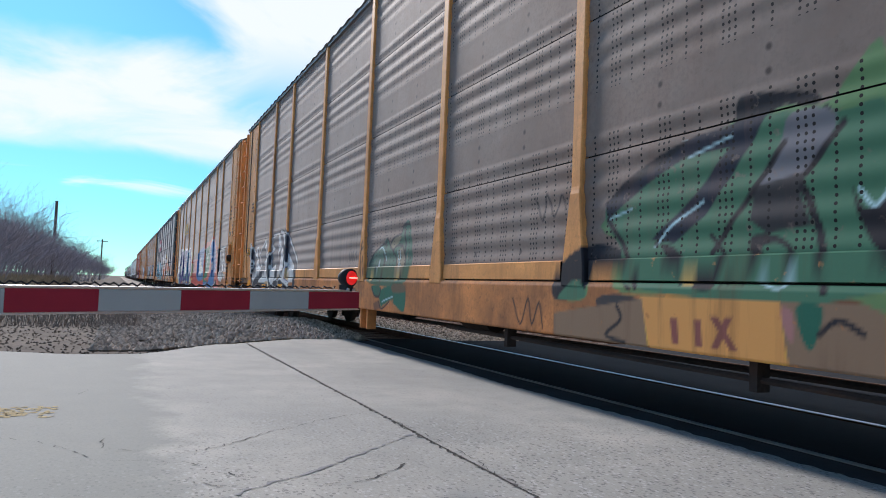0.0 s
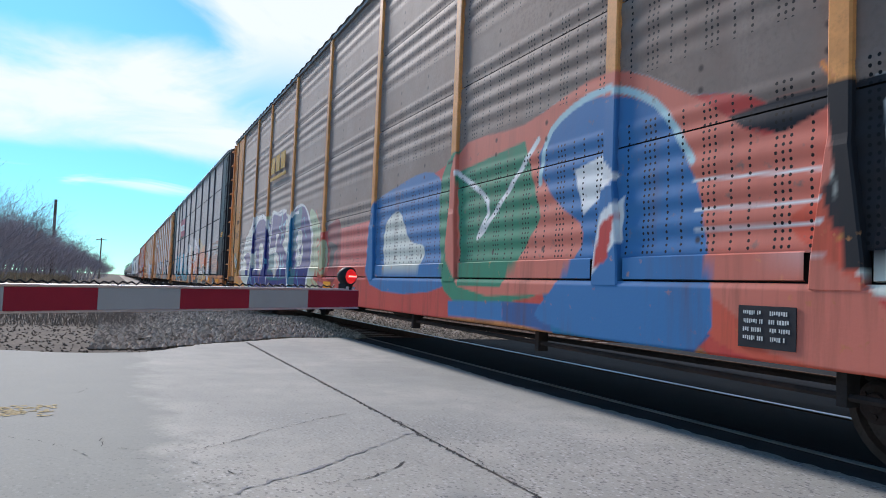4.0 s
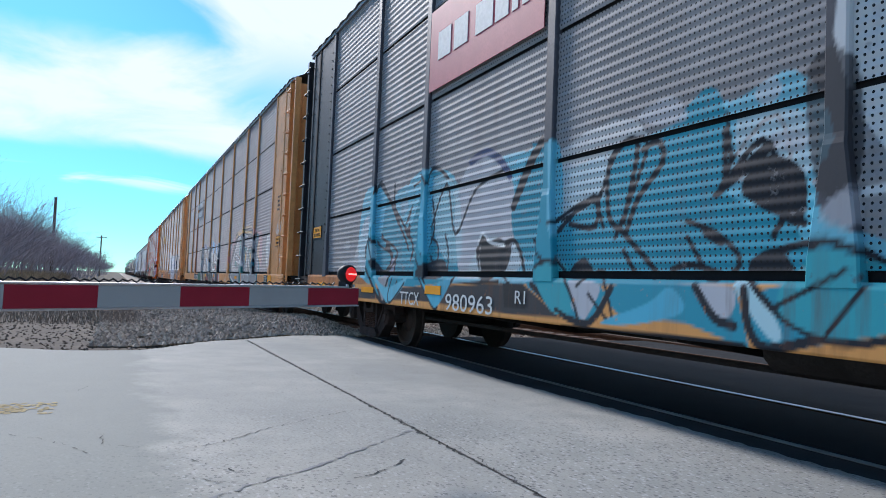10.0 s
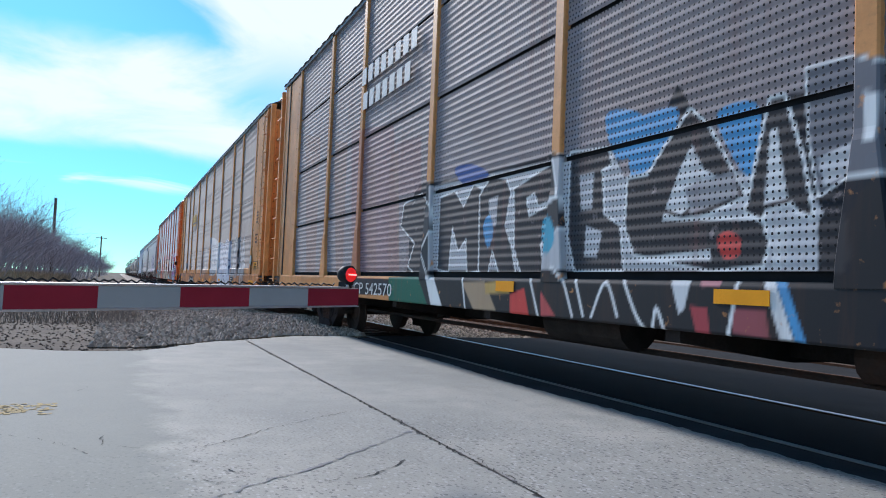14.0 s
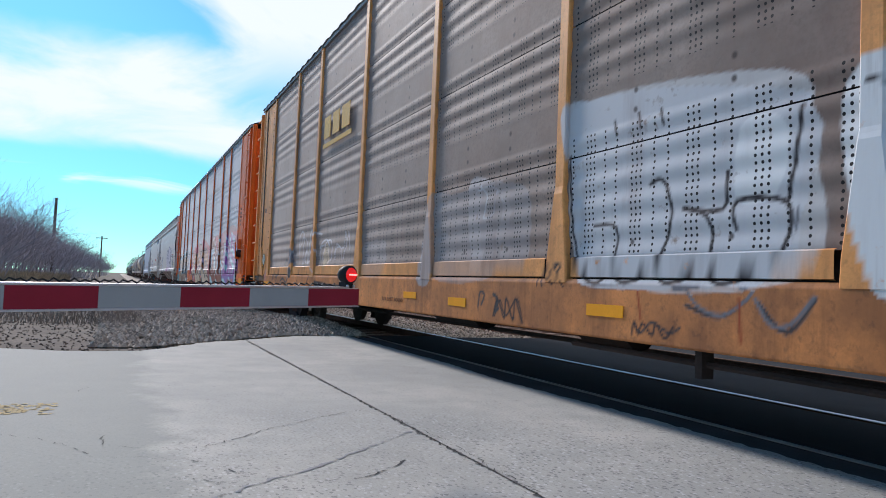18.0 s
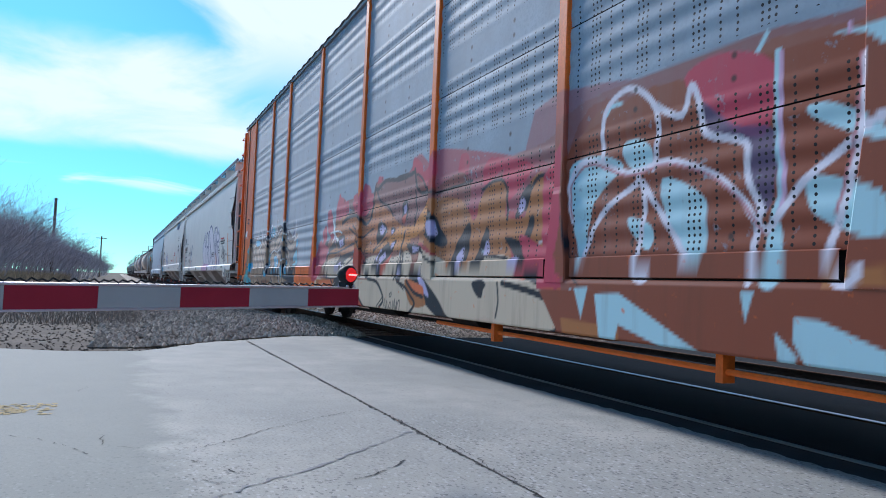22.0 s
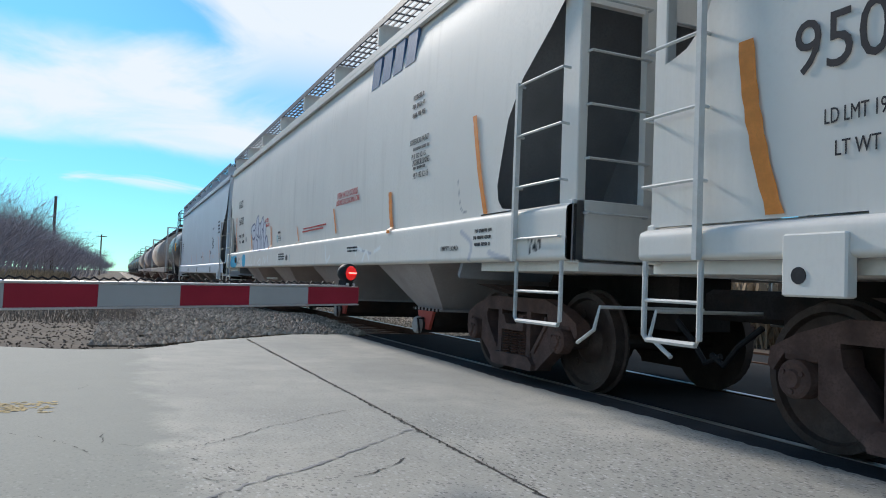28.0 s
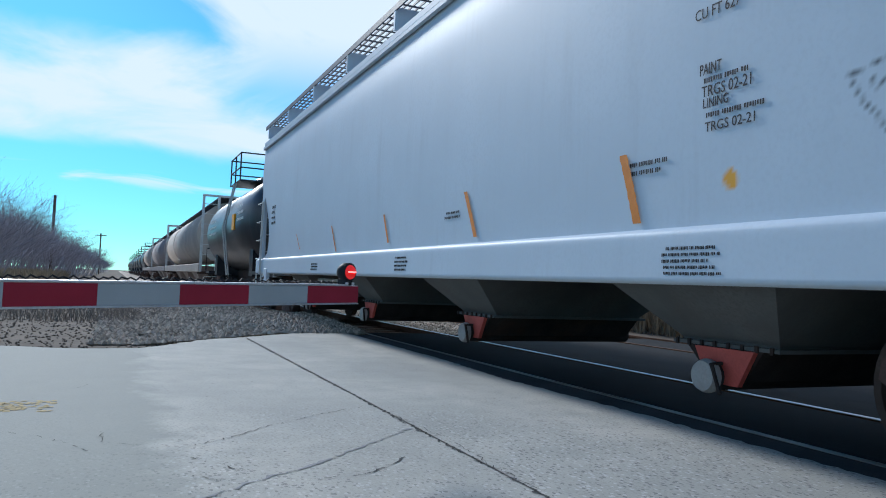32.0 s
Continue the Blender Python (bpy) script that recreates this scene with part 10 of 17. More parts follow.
curl("b", "cyan", 0.02, -7.16, 1.51, -6.98, 1.41, -6.98, 1.33, -7.14, 1.27)
curl("b", "cyan", 0.02, -9.17, 1.26, -8.93, 0.91, -9.22, 1.02, -8.81, 0.97)
curl("b", "cyan", 0.02, -8.39, 1.12, -8.23, 1.32, -8.32, 0.97, -8.13, 0.78)
curl("b", "whiteb", 0.03, -9.08, 1.67, -9.18, 1.95, -8.95, 2.37, -8.23, 2.53, -7.5, 2.5, -6.91, 2.21, -6.66, 1.93, -6.63, 1.4, -6.68, 0.95, -6.71, 0.71)
curl("b", "whiteb", 0.035, -5.1, 1.74, -4.8, 1.66, -4.52, 1.47, -4.34, 1.18, -4.25, 0.92, -4.15, 0.62)
curl("b", "whiteb", 0.03, -6.23, 2.47, -5.8, 2.4, -5.47, 2.43)
blob("b", "bluep2", 1, -4.44, 2.27, -3.99, 2.16, -3.96, 0.51, -4.14, 0.64, -4.25, 0.89, -4.34, 1.21, -4.5, 1.47, -4.53, 1.73)
blob("b", "tealb", 1, -4.02, 1.73, -3.87, 2.08, -3.58, 2.01, -3.56, 0.57, -3.99, 0.61)
curl("b", "navy", 0.05, -4.12, 1.88, -4.1, 1.62)
blob("b", "navy", 1, -3.98, 1.48, -3.81, 1.58, -3.68, 1.47, -3.7, 1.19, -3.97, 1.28)
blob("b", "lav", 1, -3.7, 1.83, -3.57, 1.9, -3.57, 1.71, -3.65, 1.74)
blob("b", "lav", 1, -3.7, 1.59, -3.57, 1.6, -3.57, 1.33, -3.66, 1.42)
curl("b", "cyan", 0.025, -4.28, 1.56, -4.15, 1.52, -4.17, 1.39, -4.26, 1.33)
patch("b", "rustor", 1, -11.8, 0.86, -10.3, 0.89, -10.36, 0.64, -11.77, 0.65)
patch("d", "maroon", 0.45, -7.73, 3.43, -5.68, 3.16, -5.24, 1.12, -7.33, 0.98)
patch("d", "maroon", 0.35, -5.55, 2.85, -4.62, 2.81, -4.54, 2.1, -5.37, 2.12)
patch("f", "orangef", 1, -12.87, 2.75, -12.16, 2.49, -12.14, 0.49, -13.61, 0.57, -13.62, 1.02, -12.83, 1.03)
patch("f", "orangef", 1, -13.62, 1.02, -12.14, 0.95, -12.14, 0.55, -13.61, 0.57)
curl("f", "whiteb", 0.035, -12.59, 2.11, -12.56, 2.2, -12.58, 2.34, -12.53, 2.12, -12.48, 2.11, -12.43, 2.24, -12.48, 2.17, -12.44, 2.12, -12.38, 2.27, -12.39, 2.12, -12.32, 2.28, -12.35, 2.14, -12.27, 2.15, -12.24, 2.28)
curl("f", "whiteb", 0.035, -12.22, 2.08, -12.21, 2.25, -12.16, 2.26)
blob("f", "navy", 1, -12.26, 1.33, -12.15, 1.36, -12.15, 1.28, -12.23, 1.29)
blob("f", "tealc", 1, -12.49, 0.73, -12.42, 0.9, -12.25, 0.96, -12.14, 0.95, -12.14, 0.55, -12.47, 0.59)
blob("f", "navyd", 1, -12.5, 0.62, -12.4, 0.6, -12.14, 0.55, -12.14, 0.49, -12.47, 0.53)
curl("f", "whiteb", 0.04, -12.44, 0.77, -12.42, 0.62, -12.37, 0.86, -12.34, 0.61, -12.28, 0.86, -12.25, 0.64)
curl("f", "whiteb", 0.04, -12.22, 0.76, -12.14, 0.84)
patch("f", "pinkr", 1, 3.92, 1.93, 4.25, 2.18, 4.33, 0.95, 3.95, 0.94)
blob("f", "rustr2", 1, 4.3, 2.09, 4.79, 2.28, 5.25, 2.41, 5.74, 2.39, 6.41, 2.37, 7.13, 2.19, 7.15, 1.01, 4.47, 0.98, 4.29, 1.56)
patch("f", "rustr2", 1, 3.99, 0.93, 7.15, 1, 7.15, 0.5, 4.35, 0.53)
patch("f", "rustor", 1, 4.34, 0.71, 5.1, 0.68, 5.11, 0.54, 4.39, 0.51)
patch("f", "rustor", 1, 6.78, 1.1, 7.14, 1.12, 7.15, 1.01, 6.78, 1)
blob("f", "pinkr", 1, 5.67, 2.39, 5.99, 2.48, 6.41, 2.31, 6.38, 1.92, 6.17, 1.93, 5.92, 2.13)
blob("f", "navyd", 0.7, 5.83, 2.21, 6.13, 1.99, 6.42, 1.91, 6.43, 1.55, 6.34, 1.41, 6.23, 1.65, 6.22, 1.89, 5.93, 1.97)
blob("f", "skyw", 1, 5.04, 2.04, 5.21, 2.06, 5.37, 1.96, 5.33, 1.82, 5.11, 1.87)
blob("f", "skyw", 1, 4.34, 1.94, 4.68, 2.01, 5.05, 1.88, 4.7, 1.64, 4.56, 1.17, 4.4, 1.55)
blob("f", "skyw", 1, 5.48, 1.74, 5.85, 1.6, 5.91, 1.43, 5.89, 1.09, 5.74, 1.17, 5.54, 1.44)
blob("f", "skyw", 1, 5.12, 1.49, 5.39, 1.41, 5.36, 1.24, 5.19, 1.35)
blob("f", "skyw", 1, 6.65, 2, 6.82, 1.98, 7.11, 1.81, 7.11, 1.73, 6.71, 1.91)
blob("f", "skyw", 1, 6.67, 1.61, 7.11, 1.48, 7.11, 1.25, 6.71, 1.39)
blob("f", "skyw", 1, 6.4, 1.35, 6.48, 1.35, 6.5, 1.02, 6.37, 1.02)
patch("f", "skyw", 1, 4.8, 0.92, 5.1, 0.93, 6.01, 0.54, 5.76, 0.53, 5.1, 0.7, 5.05, 0.53, 4.88, 0.55)
patch("f", "skyw", 1, 6.62, 0.84, 6.78, 0.83, 7.15, 0.7, 7.15, 0.55, 6.73, 0.53, 6.61, 0.71)
patch("f", "skyw", 1, 6.49, 0.75, 6.64, 0.63, 6.62, 0.53, 6.53, 0.53)
patch("f", "skyw", 1, 4.52, 0.96, 4.71, 0.97, 4.63, 0.72)
patch("f", "skyw", 1, 6.24, 0.97, 6.34, 0.97, 6.28, 0.79)
curl("f", "skyw", 0.05, 6.44, 2.36, 6.45, 1.88, 6.48, 1.57, 6.43, 1.38, 6.43, 1.05)
curl("f", "pinkl", 0.03, 6.46, 2.35, 6.47, 1.87, 6.5, 1.59, 6.46, 1.4)
curl("f", "lav", 0.05, 4.81, 1.9, 4.8, 2.32, 5.08, 2.46, 5.33, 2.33, 5.43, 2.13, 5.39, 1.82)
curl("f", "lav", 0.05, 5.37, 2.28, 5.66, 2.14, 5.74, 2.33, 5.82, 2.2, 5.89, 1.98, 6.21, 1.87, 6.23, 1.67, 6.35, 1.44)
curl("f", "lav", 0.05, 6.33, 1.41, 6.29, 1.22, 6.29, 1.02)
curl("f", "lav", 0.05, 4.4, 1.51, 4.35, 1.84, 4.61, 1.98, 5.11, 1.82, 5.53, 1.85, 5.93, 1.72, 6.18, 1.54, 6.35, 1.34, 6.45, 1.39, 6.62, 1.58, 6.96, 1.79, 7.11, 1.86)
curl("f", "redpk", 0.02, 4.4, 1.53, 4.38, 1.81, 4.63, 1.95, 5.11, 1.8, 5.53, 1.83, 5.93, 1.7, 6.18, 1.52, 6.35, 1.32)
curl("f", "lav", 0.05, 5.23, 1.74, 4.78, 1.52, 4.53, 1.11)
curl("f", "lav", 0.05, 5.23, 1.77, 5.31, 1.59, 5.25, 1.25, 5.23, 1.07, 5.36, 1.03, 5.42, 1.13)
curl("f", "lav", 0.05, 5.28, 1.73, 5.59, 1.36, 5.74, 1.19, 5.9, 1.17)
curl("f", "lav", 0.05, 6.99, 2.2, 6.96, 1.79, 6.86, 1.4, 6.79, 1.18, 6.86, 1.03, 6.96, 1.03, 6.99, 1.12)
curl("f", "redpk", 0.02, 6.96, 2.21, 6.93, 1.79, 6.83, 1.4)
curl("f", "ink", 0.02, 4.29, 1.56, 4.42, 1.11, 4.57, 0.99)
blob("f", "brownp", 1, -3.49, 0.98, -3.57, 1.22, -3.05, 1.77, -2.16, 2.06, -1.56, 2.05, -1.15, 1.93, -0.88, 2.11, -0.73, 2.41, -0.38, 2.35, 0.02, 2.36, 0.71, 2.17, 0.73, 1.01)
blob("f", "purple2", 0.75, -0.68, 2.27, -0.59, 2.41, 0.02, 2.36, 0.66, 2.18, 0.4, 2, -0.04, 2.01, -0.41, 2.1)
blob("f", "rustor", 1, -3.41, 1.22, -2.87, 1.71, -2.08, 1.93, -1.37, 1.89, -0.75, 1.89, -0.03, 1.81, 0.29, 1.7, 0.57, 1.69, 0.69, 1.69, 0.69, 1.36, 0.11, 1.4, -0.93, 1.44, -2.12, 1.48, -3.02, 1.3)
blob("f", "orange", 0.7, -2.2, 1.57, -1.86, 1.82, -1.36, 1.73, -0.84, 1.57, -0.24, 1.52, 0.41, 1.61, 0.69, 1.55, 0.69, 1.43, 0.11, 1.38, -0.93, 1.38)
blob("f", "blush2", 1, -3.51, 1.22, -3.02, 1.33, -2.12, 1.34, -1.34, 1.26, -0.73, 1.33, 0.11, 1.29, 0.69, 1.36, 0.69, 1.01, -1.69, 1, -3.09, 1.01)
patch("f", "blush2", 1, -1.75, 0.97, 0.73, 0.99, 0.73, 0.53, -0.11, 0.54, -1.15, 0.56)
patch("f", "orange3", 1, -3.82, 0.96, -1.74, 0.96, -1.15, 0.56, -2.61, 0.55, -3.79, 0.56)
patch("f", "redr", 0.6, -2.15, 0.71, -1.88, 0.92, -1.31, 0.62, -1.31, 0.55, -2.14, 0.55)
blob("f", "pinkr", 1, -2.81, 2.2, -2.61, 2.39, -2.46, 2.19, -2.17, 2.28, -2.08, 2.17, -2.3, 1.95, -2.58, 1.94)
blob("f", "pinkr", 1, -3.32, 1.82, -3.38, 2.14, -3.13, 2.18, -3.08, 1.84)
blob("f", "pinkr", 1, -1.86, 2.17, -1.76, 2.33, -1.53, 2.31, -1.56, 2.08)
blob("f", "pinkr", 1, -1.57, 2.04, -1.39, 2.2, -1.26, 2.46, -0.96, 2.3, -0.85, 2.2, -1.05, 2, -1.38, 1.99)
blob("f", "pinkr", 1, -0.64, 2.35, -0.62, 2.48, -0.46, 2.45, -0.5, 2.34)
blob("f", "pinkr", 1, -4.24, 0.96, -4.09, 1.39, -3.77, 1.68, -3.52, 1.32, -3.82, 0.96)
blob("f", "pinkr", 1, -3.67, 1.83, -3.46, 1.93, -3.35, 1.75, -3.54, 1.57)
patch("f", "redo", 1, -4.51, 1.02, -4.49, 1.51, -4.33, 1.89, -4.15, 0.97)
blob("f", "ink2", 1, -0.69, 1.4, -0.79, 1.57, -0.7, 1.78, -0.58, 1.88, -0.33, 1.82, -0.3, 1.67, -0.48, 1.54)
blob("f", "ink2", 1, -0.64, 1.28, -0.24, 1.46, 0.25, 1.59, 0.23, 1.54, 0.04, 1.44, -0.13, 1.22, -0.31, 1.02, -0.46, 1.03, -0.62, 1.11)
blob("f", "ink2", 1, 0.29, 1.77, 0.3, 1.97, 0.4, 2.07, 0.56, 2.03, 0.6, 1.9, 0.52, 1.72, 0.41, 1.71)
blob("f", "ink2", 1, -0.08, 1.7, -0.03, 1.81, 0.1, 1.73, 0.07, 1.67)
blob("f", "ink2", 1, -2.74, 1.16, -2.42, 1.39, -1.85, 1.54, -1.59, 1.56, -1.18, 1.25, -1.22, 1.01, -1.58, 1.34, -2.19, 1.28, -2.4, 1.08)
blob("f", "ink2", 1, 0.33, 1.03, 0.34, 1.13, 0.44, 1.25, 0.55, 1.15, 0.55, 0.98, 0.42, 0.98)
blob("f", "ink2", 1, -2.64, 0.94, -2.1, 1.04, -1.88, 0.96, -2.14, 0.55, -2.37, 0.57)
blob("f", "ink2", 1, -3.58, 1.42, -3.04, 1.56, -2.45, 1.76, -2.36, 1.58, -3.03, 1.47, -3.41, 1.32)
blob("f", "lilac", 1, -0.65, 1.77, -0.57, 1.84, -0.37, 1.8, -0.32, 1.7, -0.46, 1.65)
patch("f", "lilac", 1, -0.62, 1.29, -0.36, 1.42, -0.27, 1.34, -0.47, 1.22)
patch("f", "lilac", 1, -0.06, 1.54, 0.13, 1.56, 0.08, 1.43, -0.02, 1.46)
patch("f", "lilac", 1, -2.69, 1.2, -2.42, 1.27, -2.31, 1.16, -2.52, 1.09)
patch("f", "lilac", 1, -2.39, 0.82, -2.24, 0.95, -2.08, 0.79, -2.23, 0.7)
patch("f", "lilac", 1, -3.51, 1.44, -3.28, 1.49, -3.2, 1.43, -3.4, 1.35)
patch("f", "lilac", 1, 0.41, 2.01, 0.56, 2, 0.54, 1.86, 0.43, 1.86)
patch("f", "lilac", 1, 0.39, 1.12, 0.46, 1.17, 0.48, 1.05, 0.4, 1.02)
patch("f", "lilac", 1, -2.96, 1.72, -2.61, 1.73, -2.43, 1.52, -2.68, 1.52)
blob("f", "pinkr", 1, -0.42, 1.17, -0.02, 1.36, -0.15, 1.22, -0.31, 1.04)
blob("f", "pinkr", 1, 0.36, 1.75, 0.4, 1.84, 0.53, 1.86, 0.51, 1.74)
blob("f", "pinkr", 1, -1.73, 1.31, -1.46, 1.41, -1.25, 1.22, -1.24, 1.04)
curl("f", "whiteb", 0.03, -3.05, 1.72, -2.93, 1.94, -2.87, 1.75, -3.06, 1.86, -2.83, 1.82, -2.95, 1.62)
curl("f", "ink", 0.022, -3.57, 1.22, -3.4, 1.07, -3.09, 0.99, -1.69, 1.01)
curl("f", "ink", 0.022, -2.16, 2.04, -1.68, 2.07, -1.15, 1.94, -0.88, 2.08, -0.73, 2.39, -0.58, 2.15, -0.04, 1.99, -0.02, 1.8)
curl("f", "ink", 0.022, -1.86, 1.82, -1.36, 1.67, -1.04, 1.69, -0.89, 1.84)
curl("f", "ink", 0.022, -1.13, 1.32, -0.86, 1.03)
curl("f", "ink", 0.022, -1.18, 1.36, -0.84, 1.77, -0.8, 1.9)
curl("f", "ink", 0.022, -0.74, 1.38, -0.24, 1.55, 0.26, 1.7, 0.54, 1.68, 0.52, 1.55, 0.41, 1.36, 0.27, 1.13, 0.21, 1.03)
curl("f", "ink", 0.022, -1.69, 1, -1.32, 0.79, -1.1, 0.57)
curl("f", "ink", 0.022, -0.91, 1.01, -0.38, 0.96, -0.15, 0.82, -0.11, 0.74, -0.33, 0.61, -0.37, 0.51)
curl("f", "ink", 0.022, 0.42, 0.98, 0.58, 0.91, 0.7, 0.86)
curl("f", "ink", 0.018, -0.04, 0.61, 0.01, 0.72, 0.04, 0.56, 0.09, 0.7, 0.13, 0.57, 0.22, 0.69, 0.28, 0.59, 0.2, 0.61)
curl("f", "ink", 0.018, 0.18, 0.79, 0.25, 0.81, 0.25, 0.77, 0.19, 0.76, 0.18, 0.79)
curl("f", "ink", 0.018, 0.32, 0.7, 0.34, 0.57, 0.39, 0.73, 0.42, 0.58, 0.48, 0.71, 0.45, 0.56, 0.53, 0.71, 0.58, 0.7, 0.56, 0.57)
blob("f", "khaki2", 1, -11.66, 1.9, -10.42, 1.78, -9.77, 1.84, -8.96, 2.01, -8.35, 1.9, -7.79, 1.98, -7.37, 2.11, -7, 2.1, -6.59, 1.82, -6.32, 1.8, -5.73, 1.88, -5.69, 1.03, -5.69, 0.52, -6.63, 0.55, -7.51, 0.55, -8.95, 0.59, -12.17, 0.61, -12.23, 1.11)
blob("f", "navyd", 1, -6.67, 1.99, -6.38, 1.86, -6.02, 1.99, -5.91, 1.94, -6.13, 1.8, -6.32, 1.77, -6.59, 1.8)
blob("f", "navyd", 1, -7.79, 1.98, -7.58, 2.16, -7.41, 2.16, -7.47, 2.03)
blob("f", "bluep2", 1, -5.88, 1.74, -5.7, 1.74, -5.7, 1.58, -5.89, 1.61)
blob("f", "tealc", 1, -8.8, 2, -8.58, 2.18, -8.17, 2.16, -8.29, 1.93)
blob("f", "bluep2", 1, -8.26, 1.48, -7.83, 1.49, -7.7, 1.25, -8.05, 1.2)
blob("f", "tealc", 1, -8.12, 1.34, -7.85, 1.4, -7.79, 1.25, -8.02, 1.22)
blob("f", "tealc", 1, -7.24, 1.94, -7.04, 1.93, -7.05, 1.75, -7.21, 1.8)
blob("f", "bluep2", 1, -6.05, 1.21, -6.01, 1.4, -5.89, 1.5, -5.78, 1.54, -5.7, 1.42, -5.69, 1.2)
blob("f", "tealc", 1, -6.01, 1.38, -5.87, 1.47, -5.8, 1.53, -5.79, 1.41)
blob("f", "bluep2", 1, -6.83, 1.34, -6.54, 1.14, -6.57, 1.03, -6.76, 1.06)
blob("f", "tealc", 1, -10.87, 1.88, -9.99, 1.97, -10.08, 1.76)
blob("f", "bluep2", 1, -10.29, 1.63, -9.85, 1.65, -9.63, 1.4, -9.82, 1.21)
blob("f", "bluep2", 1, -9.49, 1.48, -9.17, 1.38, -8.82, 1.07, -9.14, 0.98, -9.43, 1.2)
blob("f", "tealc", 1, -8.6, 1.22, -8.23, 1.07, -8.59, 1.06)
blob("f", "bluep2", 1, -8.8, 1.45, -8.69, 1.53, -8.6, 1.31, -8.71, 1.23)
blob("f", "bluep2", 1, -7.49, 1.24, -7.27, 1.14, -7.28, 1, -7.43, 1.06)
blob("f", "bluep2", 1, -7.15, 1.23, -6.99, 1.2, -7.01, 0.97, -7.12, 0.97)
blob("f", "tealb", 1, -11.1, 0.78, -10.71, 0.91, -10.74, 0.57)
blob("f", "tealb", 1, -10.1, 0.72, -9.69, 0.83, -9.57, 0.55, -9.87, 0.53)
blob("f", "tealc", 1, -7.51, 0.59, -7.32, 0.68, -7.12, 0.56)
blob("f", "tealc", 1, -6.77, 0.54, -6.64, 0.81, -6.6, 0.55)
blob("f", "tealc", 1, -12.09, 1.11, -11.64, 1.18, -11.66, 0.75, -12.13, 0.61)
blob("f", "tealc", 1, -12.04, 1.68, -11.65, 1.84, -11.63, 1.6)
patch("f", "ink2", 1, -6.67, 0.88, -5.67, 0.93, -5.66, 0.5, -6.63, 0.53)
patch("f", "rustb", 1, -8.89, 0.94, -8.37, 0.91, -8.28, 0.64, -8.79, 0.61)
curl("f", "ink", 0.065, -11.66, 1.96, -10.92, 1.72, -10.19, 1.77, -9.47, 1.76, -8.87, 1.88, -8.58, 2.18, -8.35, 1.94, -8.03, 1.94, -7.89, 2.33)
curl("f", "ink", 0.065, -8.9, 1.07, -8.69, 1.57, -8.27, 1.65, -8.03, 1.97, -7.58, 2.12)
curl("f", "ink", 0.065, -8.27, 1.65, -7.77, 1.54, -7.35, 1.71, -7.27, 2.06, -7.08, 1.77, -6.9, 1.59)
curl("f", "ink", 0.065, -8.66, 1.07, -8.47, 1.55, -8.56, 1.76, -9, 1.41)
curl("f", "ink", 0.07, -7.32, 2.07, -7.09, 2.16, -6.88, 2.21, -6.6, 1.97, -6.56, 1.82, -6.83, 1.89)
curl("f", "ink", 0.07, -6.9, 1.69, -6.66, 1.42, -6.37, 1.21, -6, 1.02, -5.72, 1.1)
curl("f", "ink", 0.065, -6.66, 1.51, -6.31, 1.29, -6.01, 1.35, -5.73, 1.38)
curl("f", "ink", 0.065, -6.38, 1.54, -6.13, 1.54, -5.9, 1.62, -5.73, 1.62)
curl("f", "ink", 0.07, -7.35, 1.47, -7.44, 1.24, -7.28, 0.94)
curl("f", "ink", 0.07, -6.97, 1.26, -6.98, 0.95, -7.08, 0.69)
curl("f", "ink", 0.065, -8.32, 1.34, -8.11, 1.11, -7.75, 1)
curl("f", "ink", 0.055, -11.34, 1.7, -10.98, 1.01)
curl("f", "ink", 0.055, -10.79, 1.72, -10.47, 1.01)
curl("f", "ink", 0.055, -10.3, 1.68, -9.96, 1.02)
curl("f", "ink", 0.055, -9.75, 1.69, -9.41, 1.02)
curl("f", "ink", 0.055, -9.36, 1.61, -9.16, 1.29, -8.82, 1.11)
curl("f", "ink", 0.055, -11.4, 0.89, -10.22, 0.81, -9.41, 0.93, -8.95, 0.68)
curl("f", "ink", 0.055, -8.23, 0.92, -7.96, 0.59, -7.74, 0.89)
curl("f", "ink", 0.055, -7.56, 0.56, -7.52, 0.83, -7.28, 0.94, -7.04, 0.6)
curl("f", "ink", 0.03, -11.83, 0.64, -11.57, 1.06, -10.87, 1.17)
curl("f", "ink", 0.07, -6.8, 0.98, -6.3, 0.99, -5.87, 0.98)
curl("f", "ink", 0.07, -7.79, 1.98, -7.36, 1.98, -7.26, 1.8, -7.55, 1.49)
curl("f", "ink", 0.07, -6.52, 1.78, -6.38, 1.65, -6.51, 1.5, -6.44, 1.35)
curl("f", "lav", 0.02, -10.73, 1.77, -10.4, 2.18)
curl("f", "lav", 0.02, -10.01, 2.21, -9.82, 1.84, -10.53, 1.7)
curl("f", "lav", 0.02, -9.68, 2.07, -9.11, 1.77, -9.02, 1.72)
curl("f", "lav", 0.02, -9.31, 2.18, -8.87, 1.97, -8.59, 2.26, -8.29, 1.97, -8.03, 1.9, -7.88, 2.32)
curl("f", "lav", 0.02, -8.03, 1.94, -7.69, 2.14, -7.46, 2.11)
curl("f", "lav", 0.025, -7.03, 2.23, -7.32, 2.07, -7.36, 1.81, -7.21, 1.59, -7.3, 1.5)
curl("f", "lav", 0.025, -6.84, 2.2, -6.6, 1.97, -6.63, 1.82, -6.75, 1.85)
curl("f", "lav", 0.025, -6.19, 1.79, -6.02, 1.89, -5.93, 2, -5.91, 2.19)
curl("f", "lav", 0.02, -5.99, 1.78, -5.85, 1.83, -5.73, 1.83)
curl("f", "lav", 0.02, -6.34, 1.48, -6.13, 1.57, -5.77, 1.61)
